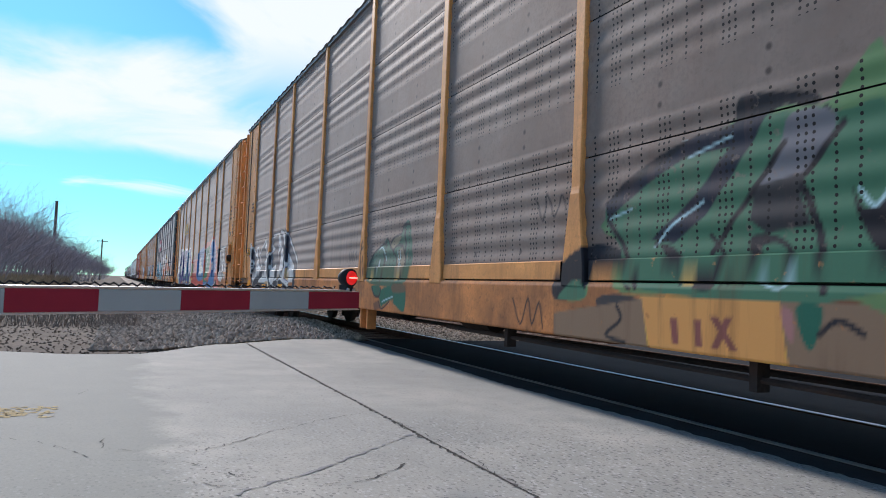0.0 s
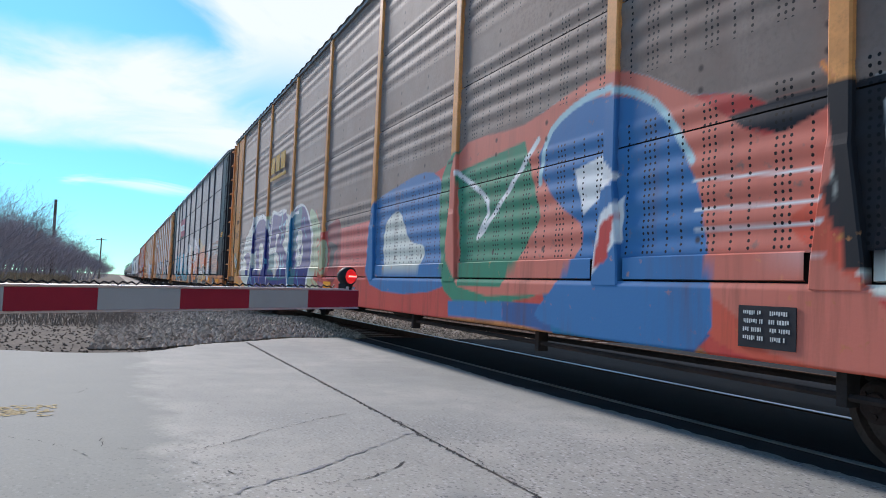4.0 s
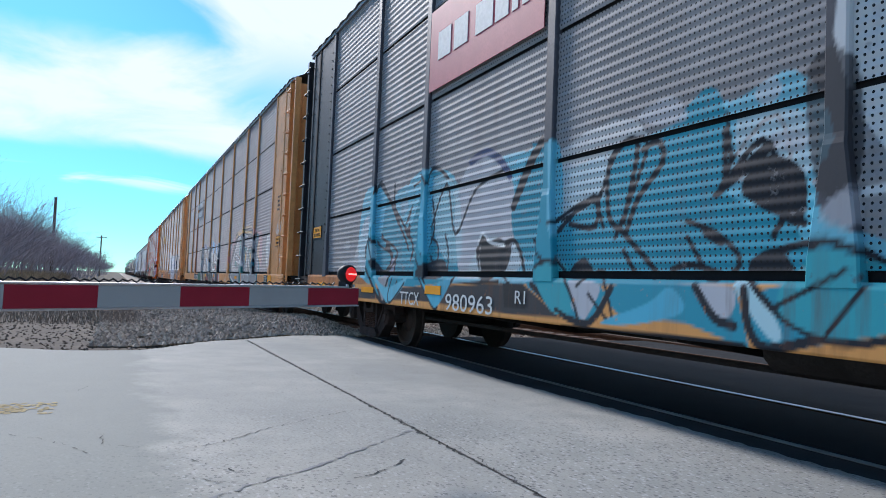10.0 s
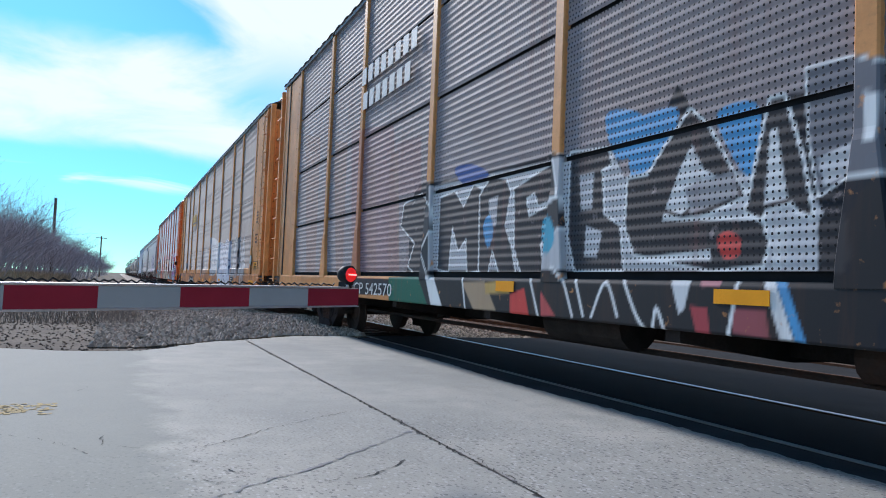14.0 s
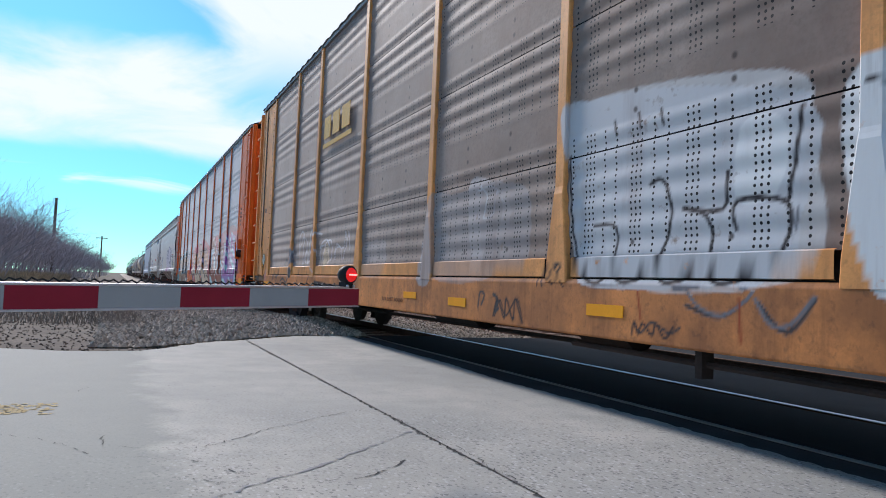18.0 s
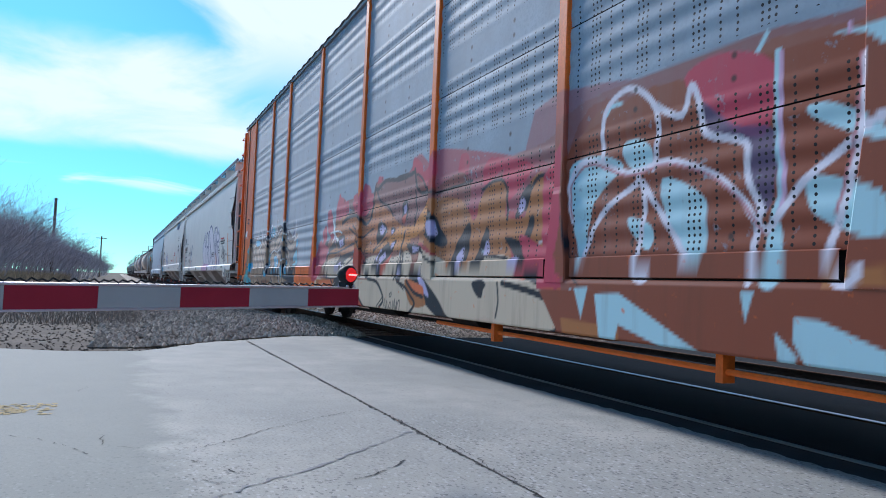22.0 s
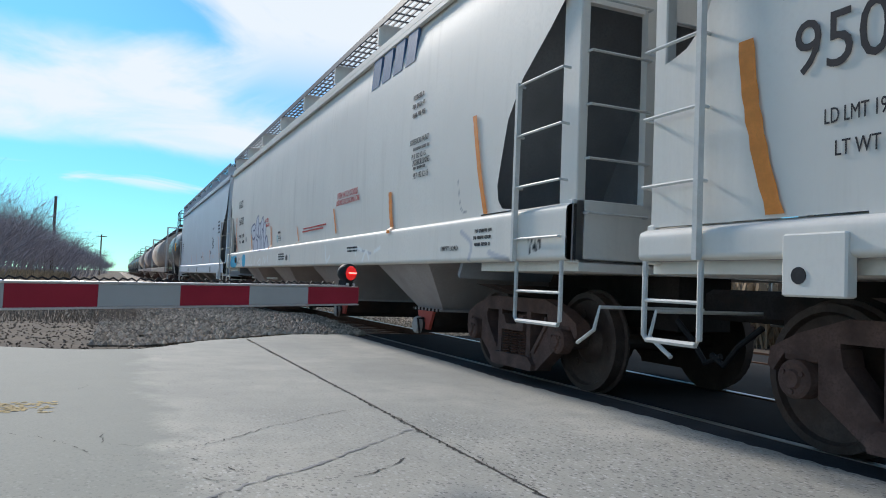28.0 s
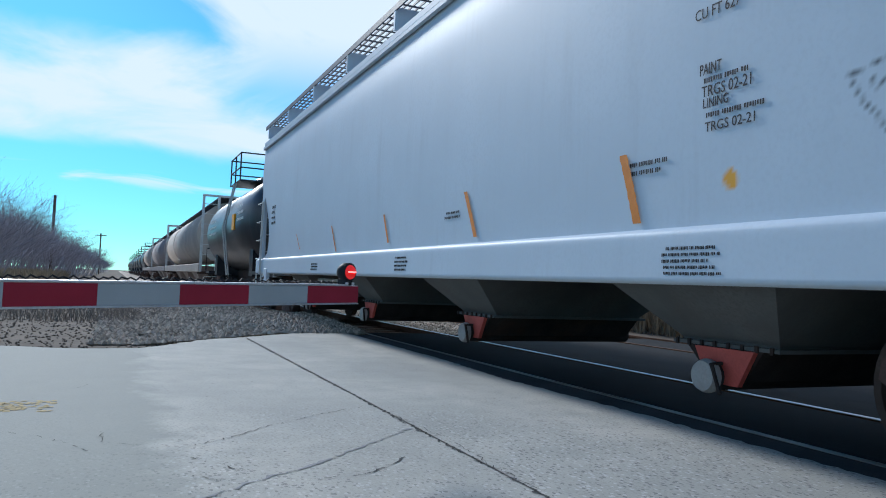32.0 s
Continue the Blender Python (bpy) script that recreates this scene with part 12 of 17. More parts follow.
curl("d", "ink", 0.06, 6.66, 1.73, 6.63, 2.21, 7.1, 2.26, 7.17, 1.78, 7.33, 1.13)
curl("d", "whitew", 0.035, 4.93, 1.11, 4.87, 1.34, 5.05, 1.52, 5.55, 1.87)
curl("d", "whitew", 0.035, 6.27, 2.16, 6.16, 1.83, 6.01, 1.56)
curl("d", "whitew", 0.03, 5.41, 1.62, 6.32, 1.49, 6.33, 1.28, 5.82, 1.38, 5.42, 1.42, 5.41, 1.62)
curl("d", "whitew", 0.03, 5.28, 1.35, 5.79, 1.25, 5.83, 1.14)
curl("d", "whitew", 0.035, 6.73, 2.13, 6.72, 1.75, 6.56, 1.39, 6.38, 1.12)
curl("d", "whitew", 0.035, 7.05, 2.2, 7.11, 1.79, 6.89, 1.64, 6.87, 1.46)
curl("d", "whitew", 0.03, 6.78, 1.26, 7.05, 1.24, 7.1, 1.02, 7.24, 0.7, 7.78, 0.7, 7.79, 0.78, 7.55, 1.05, 7.19, 1.58)
curl("d", "ink", 0.07, 7.22, 1.86, 7.79, 1.77, 7.66, 1.43, 7.62, 1.1)
curl("d", "ink", 0.07, 7.22, 1.75, 7.49, 1.28, 7.67, 1.02, 7.88, 0.71)
curl("d", "whitew", 0.03, 7.78, 1.75, 7.69, 1.45, 7.67, 1.12)
curl("d", "whitew", 0.03, 7.21, 2.17, 7.93, 2.12)
curl("d", "ink", 0.06, 4.89, 1.07, 4.94, 0.86, 5.94, 0.68, 6.44, 0.76, 6.34, 1.04)
curl("d", "whitew", 0.025, 5.86, 1.03, 5.93, 0.82, 6.05, 0.69, 6.4, 0.79)
curl("d", "whitew", 0.025, 6.77, 1.01, 6.78, 0.69)
curl("d", "whitew", 0.02, 4.38, 1.79, 4.41, 2.06, 4.51, 1.82, 4.58, 2.06, 4.64, 1.85, 4.75, 2.04)
curl("d", "whitew", 0.02, 3.61, 0.87, 3.78, 0.77, 3.87, 0.9, 3.98, 0.76, 4.07, 0.88)
curl("d", "whitew", 0.02, 4.57, 0.89, 4.66, 0.94, 4.62, 0.81)
patch("b", "yel", 1, -13.86, 3.9, -11.54, 3.05, -11.47, 1.02, -13.65, 1)
patch("b", "yel", 1, -13.71, 1.04, -11.21, 1.06, -9.98, 0.79, -9.98, 0.55, -11.2, 0.67, -13.67, 0.47)
blob("b", "yel", 1, -11.55, 1.68, -11.23, 1.64, -11.2, 0.67, -11.51, 0.68)
blob("b", "skyw", 0.8, -11.16, 1.31, -11.12, 1.56, -10.99, 1.49, -10.81, 1.23, -10.77, 1.46, -10.69, 1.42, -10.72, 1.03, -10.85, 1.06, -11.03, 1.31, -11.04, 1.03)
blob("b", "ltgreen", 0.6, -10.53, 1.06, -10.5, 1.34, -10.36, 1.4, -10.26, 1.27, -10.35, 1.18, -10.29, 1.04)
blob("b", "skyw", 0.7, -10.22, 1.33, -10.1, 1.46, -9.99, 1.51, -9.99, 0.98, -10.16, 1.04)
blob("b", "redo", 0.5, -10.65, 1.16, -10.54, 1.41, -10.49, 1.13)
blob("b", "red2", 0.5, -11.21, 1.03, -10.61, 1.13, -10.53, 0.97, -10.93, 0.89)
curl("b", "slate", 0.035, -10.99, 1.55, -10.91, 1.92, -10.74, 1.82, -10.65, 1.58, -10.86, 1.47, -10.99, 1.58)
curl("b", "slate", 0.03, -10.91, 1.68, -10.74, 1.69)
blob("a", "green3", 0.9, -1.17, 1.18, -1.13, 1.33, -0.73, 1.5, -0.55, 1.53, -0.41, 1.62, -0.3, 1.51, -0.12, 1.61, 0.15, 1.64, 0.21, 1.75, 0.45, 1.75, 0.46, 1, -1.01, 0.97)
blob("a", "tan2", 0.55, -0.27, 1.5, -0.12, 1.59, 0.13, 1.61, 0.09, 1.55, -0.17, 1.45)
blob("a", "tan2", 0.6, 0.05, 1.4, 0.2, 1.44, 0.3, 1.28, 0.22, 1.08, 0.05, 1.02, -0.02, 1.2)
patch("a", "ochre", 1, -1.02, 1.11, -0.91, 1.13, -0.9, 1.01, -1.01, 1)
patch("a", "ochre", 1, 0.03, 1.13, 0.2, 1.14, 0.16, 1.02, 0.04, 1.02)
blob("a", "green3", 1, -0.88, 0.93, -0.49, 0.92, -0.41, 0.64, -0.53, 0.76, -0.74, 0.79)
blob("a", "green3", 1, -0.5, 0.86, -0.01, 0.96, 0.46, 0.95, 0.46, 0.62, 0.12, 0.69, -0.11, 0.74, -0.41, 0.64)
patch("a", "orange3", 0.6, -0.12, 0.75, 0.06, 0.76, 0.04, 0.63, -0.08, 0.63)
patch("a", "orange3", 0.7, -0.39, 0.67, -0.13, 0.72, -0.15, 0.61, -0.36, 0.61)
patch("a", "rustb", 1, -0.77, 0.68, -0.53, 0.74, -0.41, 0.62, -0.7, 0.59)
blob("a", "rustb", 0.7, -0.01, 0.96, 0.46, 0.97, 0.46, 0.87, 0.03, 0.86)
curl("a", "ink", 0.03, -1.15, 1.18, -1.06, 1.35, -0.73, 1.49, -0.52, 1.53, -0.46, 1.48)
curl("a", "ink", 0.03, -0.46, 1.54, -0.38, 1.6, -0.3, 1.5, -0.14, 1.43, -0.05, 1.48, 0.2, 1.47, 0.3, 1.34, 0.32, 1.15, 0.2, 1.02)
curl("a", "ink", 0.03, 0.15, 1.66, 0.21, 1.75, 0.43, 1.75)
curl("a", "ink", 0.03, -0.27, 1.53, -0.12, 1.6, 0.13, 1.63)
curl("a", "ink", 0.03, -0.88, 1.01, -0.82, 1.17, -0.72, 1.26)
curl("a", "ink", 0.03, -0.55, 1.39, -0.48, 1.17, -0.54, 1.01)
curl("a", "ink", 0.03, -0.17, 1.43, -0.02, 1.3, 0.01, 1.12)
curl("a", "ink", 0.04, 0.24, 1.72, 0.3, 1.53, 0.32, 1.41)
curl("a", "ink", 0.03, -0.86, 0.92, -0.74, 0.8, -0.53, 0.79, -0.47, 0.9)
curl("a", "ink", 0.03, -0.53, 0.72, -0.41, 0.62, -0.1, 0.73)
curl("a", "skyw", 0.02, -0.73, 1.46, -0.61, 1.48, -0.49, 1.41, -0.43, 1.29)
curl("a", "skyw", 0.02, -0.74, 1.15, -0.71, 1.31, -0.69, 1.17)
curl("a", "skyw", 0.02, 0.03, 1.42, 0.04, 1.32, 0.08, 1.28, 0.12, 1.32, 0.12, 1.41)
curl("a", "skyw", 0.02, 0.09, 1.25, 0.06, 1.18, 0.13, 1.16, 0.14, 1.23, 0.09, 1.25)
curl("a", "skyw", 0.02, 0.1, 1.1, 0.14, 1.08, 0.17, 1.12)
curl("a", "skyw", 0.015, -0.39, 0.72, -0.25, 0.75, 0.03, 0.8)
curl("a", "slate", 0.03, -1.46, 1.56, -1.41, 1.02)
curl("a", "slate", 0.025, -1.4, 1.61, -1.43, 1.48, -1.35, 1.52)
curl("a", "slate", 0.025, -1.37, 1.37, -1.29, 1.05)
curl("a", "slate", 0.025, -1.52, 1.02, -1.45, 1.34, -1.49, 1.45)
curl("a", "slate", 0.025, -1.27, 1.34, -1.22, 1)
curl("a", "slate", 0.02, -2.24, 1.29, -2.22, 1.44, -2.14, 1.32, -2.12, 1.45, -2.06, 1.31, -2.02, 1.46, -1.96, 1.32, -1.89, 1.42, -1.8, 1.45, -1.84, 1.35)
curl("a", "slate", 0.05, -2.05, 1.05, -1.78, 1.11)
curl("a", "rustb", 0.02, -3.19, 0.87, -3.14, 0.7, -3.24, 0.61)
blob("a", "greenf", 1, 4.57, 1.54, 4.77, 1.69, 5.18, 1.81, 5.53, 1.95, 5.85, 1.97, 6.13, 2.03, 6.6, 1.95, 6.86, 1.9, 6.87, 1, 4.99, 0.99, 4.79, 1.27)
patch("a", "slateb", 1, 4.58, 1.65, 5.1, 1.82, 5.53, 2, 5.85, 2.02, 6.12, 2.05, 6.03, 1.92, 5.86, 1.72, 5.62, 1.46, 5.34, 1.3, 5.12, 1.34, 5.54, 1.61, 5.82, 1.88, 5.43, 1.87, 5.02, 1.72, 4.61, 1.51)
blob("a", "greyd", 1, 6.03, 1.61, 6.18, 1.8, 6.28, 2, 6.56, 1.94, 6.38, 1.65)
patch("a", "ink2", 1, 6.01, 1.61, 6.19, 1.63, 6.39, 1.66, 6.34, 1.53, 6.42, 1.36, 6.11, 1.33, 6, 1.41)
blob("a", "slate", 1, 6.01, 1.32, 6.19, 1.31, 6.31, 1.22, 6.25, 1.1, 6.1, 1.1, 6.01, 1.21)
blob("a", "greenf", 1, 6.09, 1.25, 6.19, 1.27, 6.27, 1.22, 6.2, 1.17, 6.12, 1.19)
blob("a", "slate", 1, 3.98, 0.97, 4.11, 1.2, 4.41, 1.31, 4.62, 1.22, 4.96, 1.19, 4.99, 1.08, 4.8, 1.11, 4.52, 1.14, 4.34, 0.9)
patch("a", "slate", 1, 5.46, 1.01, 5.2, 1.31, 5.34, 1.28, 5.56, 1.13)
blob("a", "slate", 1, 5.56, 1.13, 5.75, 1.17, 5.75, 1, 5.58, 1)
patch("a", "ochre", 1, 5.46, 1.12, 5.57, 1.13, 5.58, 1.01, 5.49, 1.01)
blob("a", "slate", 1, 6.65, 1.54, 6.73, 1.42, 6.87, 1.46, 6.87, 1.17, 6.73, 1.3)
curl("a", "slate", 0.045, 4.61, 1.51, 4.79, 1.33, 5.01, 1)
curl("a", "slate", 0.04, 5.7, 1.22, 5.86, 1.42, 6, 1.57, 6.23, 1.84)
curl("a", "slate", 0.05, 6.36, 1.57, 6.46, 1.34, 6.53, 1)
curl("a", "slate", 0.03, 5.75, 1.08, 5.81, 1.2, 5.68, 1.34)
curl("a", "slate", 0.04, 6.38, 1.65, 6.6, 1.89)
curl("a", "skyw", 0.015, 4.64, 1.52, 4.9, 1.57)
curl("a", "skyw", 0.015, 5.47, 1.87, 5.85, 1.95)
curl("a", "skyw", 0.02, 5.16, 1.29, 5.34, 1.43, 5.61, 1.56)
curl("a", "skyw", 0.02, 6.69, 1.53, 6.78, 1.43, 6.85, 1.52)
curl("a", "skyw", 0.015, 6.35, 1.08, 6.25, 1.01, 6.12, 1.04)
curl("a", "slate", 0.015, 5.81, 1.01, 5.83, 1.1, 5.87, 1.03, 5.93, 1.1, 5.99, 1.03)
patch("a", "yel", 1, 5.07, 0.94, 6.26, 0.94, 6.31, 0.59, 5.19, 0.57)
patch("a", "khaki2", 1, 6.26, 0.94, 6.76, 0.94, 6.87, 0.9, 6.88, 0.56, 6.32, 0.59)
patch("a", "khaki2", 1, 3.97, 0.77, 5.09, 0.92, 5.17, 0.57, 3.98, 0.58)
blob("a", "greenf", 1, 4.02, 0.89, 4.28, 1.05, 4.41, 0.91)
blob("a", "redpk", 0.6, 6.26, 0.9, 6.34, 0.88, 6.35, 0.72, 6.3, 0.76)
blob("a", "green3", 1, 6.37, 0.92, 6.53, 0.91, 6.47, 0.69, 6.4, 0.76)
curl("a", "slate", 0.03, 4.81, 0.86, 4.86, 0.76, 4.69, 0.64, 4.91, 0.6)
curl("a", "slate", 0.03, 6.51, 0.77, 6.62, 0.85, 6.76, 0.79)
curl("a", "slate", 0.02, 3.27, 0.87, 3.42, 0.64, 3.54, 0.88, 3.62, 0.65, 3.73, 0.85, 3.8, 0.63)
curl("a", "slate", 0.02, 3.54, 1.78, 3.68, 1.57, 3.73, 1.8, 3.86, 1.59, 3.96, 1.77, 4.03, 1.64)
patch("a", "maroon2", 1, 5.38, 0.8, 5.45, 0.8, 5.47, 0.63, 5.41, 0.63)
patch("a", "maroon2", 1, 5.6, 0.8, 5.66, 0.8, 5.68, 0.63, 5.62, 0.63)
patch("a", "maroon2", 1, 5.73, 0.83, 5.8, 0.83, 5.97, 0.63, 5.91, 0.63)
patch("a", "maroon2", 1, 5.86, 0.83, 5.92, 0.83, 5.81, 0.63, 5.75, 0.63)
blob("b", "white2", 1, 9.15, 1.06, 8.94, 1.94, 9.22, 2.06, 9.74, 2.09, 10.61, 2.12, 10.61, 1.61, 10.6, 0.99, 9.27, 0.97)
blob("b", "slateb", 1, 9.18, 1.86, 9.38, 2.05, 9.53, 2, 9.66, 1.11, 9.33, 1.14)
blob("b", "slateb", 1, 9.62, 2, 9.82, 2.06, 9.96, 1.96, 10.03, 1.11, 9.78, 1.14)
blob("b", "slateb", 1, 9.95, 2.07, 10.53, 2.06, 10.56, 1.41, 10.51, 1.04, 10.2, 1.03, 9.99, 1.43)
blob("b", "redr", 1, 7.82, 1.83, 8.75, 1.84, 9.02, 1.29, 9.39, 0.61, 8.37, 0.62, 7.94, 0.99)
blob("b", "bluep2", 1, 6.1, 2.4, 7.07, 2.47, 7.65, 2.24, 7.99, 1.31, 7.99, 0.61, 6.41, 0.54)
blob("b", "white2", 1, 6.56, 1.92, 6.92, 1.96, 7.14, 1.33, 6.79, 1.26)
curl("b", "whiteb", 0.025, 10.75, 1.01, 10.79, 1.16, 10.97, 1.04, 11.04, 1.18, 11.19, 1.02, 11.28, 1.15)
patch("b", "rustb", 0.7, 9.8, 0.9, 10.15, 0.88, 9.9, 0.69)
blob("e", "whitew2", 1, 1.51, 2.28, 1.66, 2.47, 2.62, 2.39, 3.7, 2.13, 3.85, 2, 3.77, 1.48, 3.71, 1.16, 3.57, 1.01, 3.38, 0.99, 2.68, 1.01, 1.97, 1, 1.63, 1.2)
blob("e", "whitew", 1, 3.35, 1.97, 3.61, 2, 3.71, 1.83, 3.62, 1.54, 3.33, 1.52)
curl("e", "slate", 0.03, 1.52, 2.05, 1.58, 1.49, 1.73, 1.12, 1.97, 1, 2.13, 1.12, 2.17, 1.42, 1.89, 1.45)
curl("e", "slate", 0.03, 2.13, 1.1, 2.3, 1.01, 2.58, 1.09, 2.75, 1.39, 2.74, 1.6, 2.65, 1.73, 2.53, 1.71)
curl("e", "slate", 0.03, 2.63, 1.12, 2.76, 1.01, 3.05, 1.09, 3.14, 1.28, 3.08, 1.45, 2.87, 1.51, 3.22, 1.48, 3.25, 1.71)
curl("e", "slate", 0.03, 3.09, 1.12, 3.24, 1.01, 3.54, 1.09, 3.69, 1.24, 3.7, 1.48, 3.33, 1.52, 3.33, 1.35)
curl("e", "slate", 0.03, 3.79, 2.01, 3.75, 1.72, 3.7, 1.48)
curl("e", "slate", 0.025, 2.11, 2.24, 2.14, 2.13)
curl("e", "slate", 0.025, 2.39, 2.25, 2.42, 2.14)
curl("e", "slate", 0.025, 2.63, 2.23, 2.66, 2.12)
curl("e", "slate", 0.02, 1.13, 0.97, 1.16, 1.13, 1.21, 0.97)
curl("e", "slate", 0.02, 1.28, 1.01, 1.3, 1.15, 1.24, 1.07, 1.38, 0.98)
curl("e", "slate", 0.02, 1.41, 1, 1.41, 1.14, 1.51, 1.13, 1.44, 1.07, 1.55, 0.96)
curl("e", "slate", 0.025, 0.34, 0.66, 0.42, 0.83, 0.56, 0.65, 0.59, 0.84, 0.73, 0.64, 0.76, 0.84, 0.89, 0.63)
curl("e", "slate", 0.02, 2.44, 0.65, 2.46, 0.73, 2.51, 0.65, 2.55, 0.73, 2.65, 0.65, 2.69, 0.73, 2.78, 0.64, 2.86, 0.72)
curl("e", "greyd", 0.025, 2.97, 0.97, 3.09, 0.86, 3.28, 0.82, 3.45, 0.91, 3.51, 0.97)
curl("e", "greyd", 0.025, 3.53, 0.93, 3.64, 0.79, 3.78, 0.8, 3.92, 0.95)
curl("e", "rustr", 0.02, 3.41, 0.93, 3.43, 0.67)
curl("e", "rustr", 0.02, 2.49, 0.95, 2.53, 0.75)
blob("e", "silver", 0.5, -0.1, 1.96, 0.24, 1.97, 0.85, 1.84, 0.89, 1.21, 0.74, 1.09, 0.01, 1.18)
blob("f", "rustr2", 1, 11.6, 2.1, 11.91, 1.85, 11.95, 1.02, 11.65, 1.01)
blob("f", "pinkr", 0.8, 9.08, 2.43, 9.86, 2.44, 10.76, 2.43, 11.34, 2.37, 11.68, 2.09, 11.69, 1.85, 11.18, 1.98, 10.44, 2.15, 9.37, 2.31)
blob("f", "pinkr", 0.7, 7.23, 2.46, 7.91, 2.51, 8.44, 2.21, 8.26, 2.03, 7.39, 2.07)
blob("f", "purple", 1, 8.64, 2.07, 8.69, 2.45, 8.96, 2.41, 9.67, 2.19, 9.9, 1.99, 9.93, 2.39, 10.25, 2.37, 10.87, 2.23, 10.96, 1.95, 11.57, 1.87, 11.61, 1.04, 8.36, 1.01, 8.31, 2.02)
blob("f", "navyd", 0.6, 10.44, 2.24, 10.77, 2.13, 10.94, 1.95, 10.68, 1.99)
blob("f", "pinkl", 0.35, 9.84, 1.76, 10.79, 1.83, 11.2, 1.5, 10.93, 1.12, 10.15, 1.09)
blob("f", "navyd", 0.5, 9.14, 2.23, 9.69, 2.02, 9.9, 1.93, 9.4, 1.98)
blob("f", "skyw", 1, 10.1, 1.8, 10.22, 1.91, 10.9, 1.7, 10.81, 1.59)
blob("f", "skyw", 1, 9.92, 1.59, 10.12, 1.58, 10.92, 1.29, 10.93, 1.15, 10.72, 1.18, 10, 1.45)
blob("f", "skyw", 1, 8.56, 1.92, 8.74, 1.92, 9.42, 1.66, 9.43, 1.55, 8.67, 1.79)
blob("f", "skyw", 1, 8.51, 1.51, 8.69, 1.52, 9.46, 1.2, 9.47, 1.07, 8.52, 1.37)
patch("f", "skyw", 1, 11.31, 1.03, 11.31, 1.63, 11.14, 1.73, 10.96, 1.49, 10.92, 1.72, 11.04, 1.85, 11.49, 1.91, 11.59, 1.81, 11.59, 1.48, 11.57, 1.04)
curl("f", "skyw", 0.07, 8.65, 1.99, 8.63, 2.42, 8.83, 2.45, 9.01, 2.29, 9.62, 2.03, 9.63, 2.27, 9.85, 2.1, 9.89, 1.59)
curl("f", "skyw", 0.07, 9.87, 1.83, 9.9, 2.36, 10.13, 2.38, 10.35, 2.22, 10.4, 2)
curl("f", "skyw", 0.06, 10.25, 2.34, 10.67, 2.07, 10.77, 2.29, 10.94, 1.95)
curl("f", "skyw", 0.06, 9.96, 1.02, 9.83, 1.49, 9.41, 1.87, 9, 1.97, 8.56, 1.92, 8.35, 1.7, 8.32, 1.01)
curl("f", "skyw", 0.06, 8.33, 1.86, 8.26, 2.07, 8.45, 2.11, 8.51, 1.92)
curl("f", "skyw", 0.06, 9.91, 1.76, 10.28, 1.95, 10.63, 1.94, 11.04, 1.8, 11.33, 1.6, 11.47, 1.4)
curl("f", "lav", 0.03, 10.9, 1.76, 10.7, 1.6, 10.32, 1.4)
curl("f", "lav", 0.03, 10.23, 1.73, 10.31, 1.5, 10.2, 1.25, 10.31, 1.04, 10.42, 1.12)
curl("f", "lav", 0.03, 10.95, 1.81, 10.91, 1.58, 10.77, 1.29, 10.76, 1.03, 10.84, 0.91)
curl("f", "pinkr", 0.025, 9.97, 1.82, 10.34, 1.99, 10.62, 1.97, 11.09, 1.82, 11.37, 1.57, 11.49, 1.38, 11.46, 1.04, 11.41, 0.85)
curl("f", "pinkr", 0.025, 8.43, 1.81, 9, 1.99, 9.4, 1.89, 9.79, 1.56)
curl("f", "lav", 0.025, 9.09, 1.83, 8.99, 1.54, 8.93, 1.28, 9, 1.02)
patch("f", "skyw", 1, 11.32, 0.98, 11.55, 0.98, 11.58, 0.57, 11.42, 0.56, 11.41, 0.85)
patch("f", "purp", 1, 8.37, 0.95, 11.32, 0.98, 11.42, 0.56, 10.06, 0.54, 8.6, 0.55)
patch("f", "skyw", 1, 8.38, 0.87, 8.93, 0.87, 9.8, 0.57, 9.58, 0.54, 8.58, 0.74)
patch("f", "skyw", 1, 10, 0.93, 10.29, 0.92, 10.64, 0.76, 11.2, 0.57, 10.96, 0.57, 10.3, 0.65)
patch("f", "rustr", 0.7, 9.7, 0.85, 10.47, 0.84, 10.47, 0.75, 9.72, 0.72)
patch("f", "orange", 0.7, 10.63, 0.86, 11.07, 0.88, 11.07, 0.77, 10.7, 0.73)
patch("b", "navy", 1, -9.26, 0.81, -6.64, 0.92, -4.32, 0.95, -4.15, 0.59, -5.29, 0.59, -7.65, 0.66, -9.25, 0.68)
patch("b", "ink2", 0.6, -6.59, 0.8, -4.47, 0.83, -4.48, 0.58, -6.58, 0.6)
curl("b", "cyan", 0.02, -9.28, 0.9, -8.91, 0.7, -9.12, 0.8, -8.59, 0.66)
curl("b", "whiteb", 0.035, -4.34, 1.18, -4.25, 0.92, -4.15, 0.62)
curl("b", "whiteb", 0.03, -6.68, 0.99, -6.71, 0.72)
patch("b", "rustor", 0.8, -7.97, 0.83, -7.65, 0.66, -7.8, 0.61)
patch("b", "rustor", 0.8, -7.38, 0.87, -7.15, 0.73, -7.32, 0.7)
blob("e", "silver", 0.35, -4.04, 1.5, -3.69, 1.55, -3.09, 1.54, -3, 1.36, -3.03, 1.06, -3.96, 1.05)
curl("e", "lav", 0.015, -8.38, 1.46, -8.04, 1.79, -7.67, 1.63, -7.81, 1.3, -7.32, 1.35, -7.21, 1.73, -6.88, 1.4)
curl("e", "lav", 0.015, -6.47, 1.33, -6.25, 1.61, -5.9, 1.64, -5.83, 1.36, -6.1, 1.26)
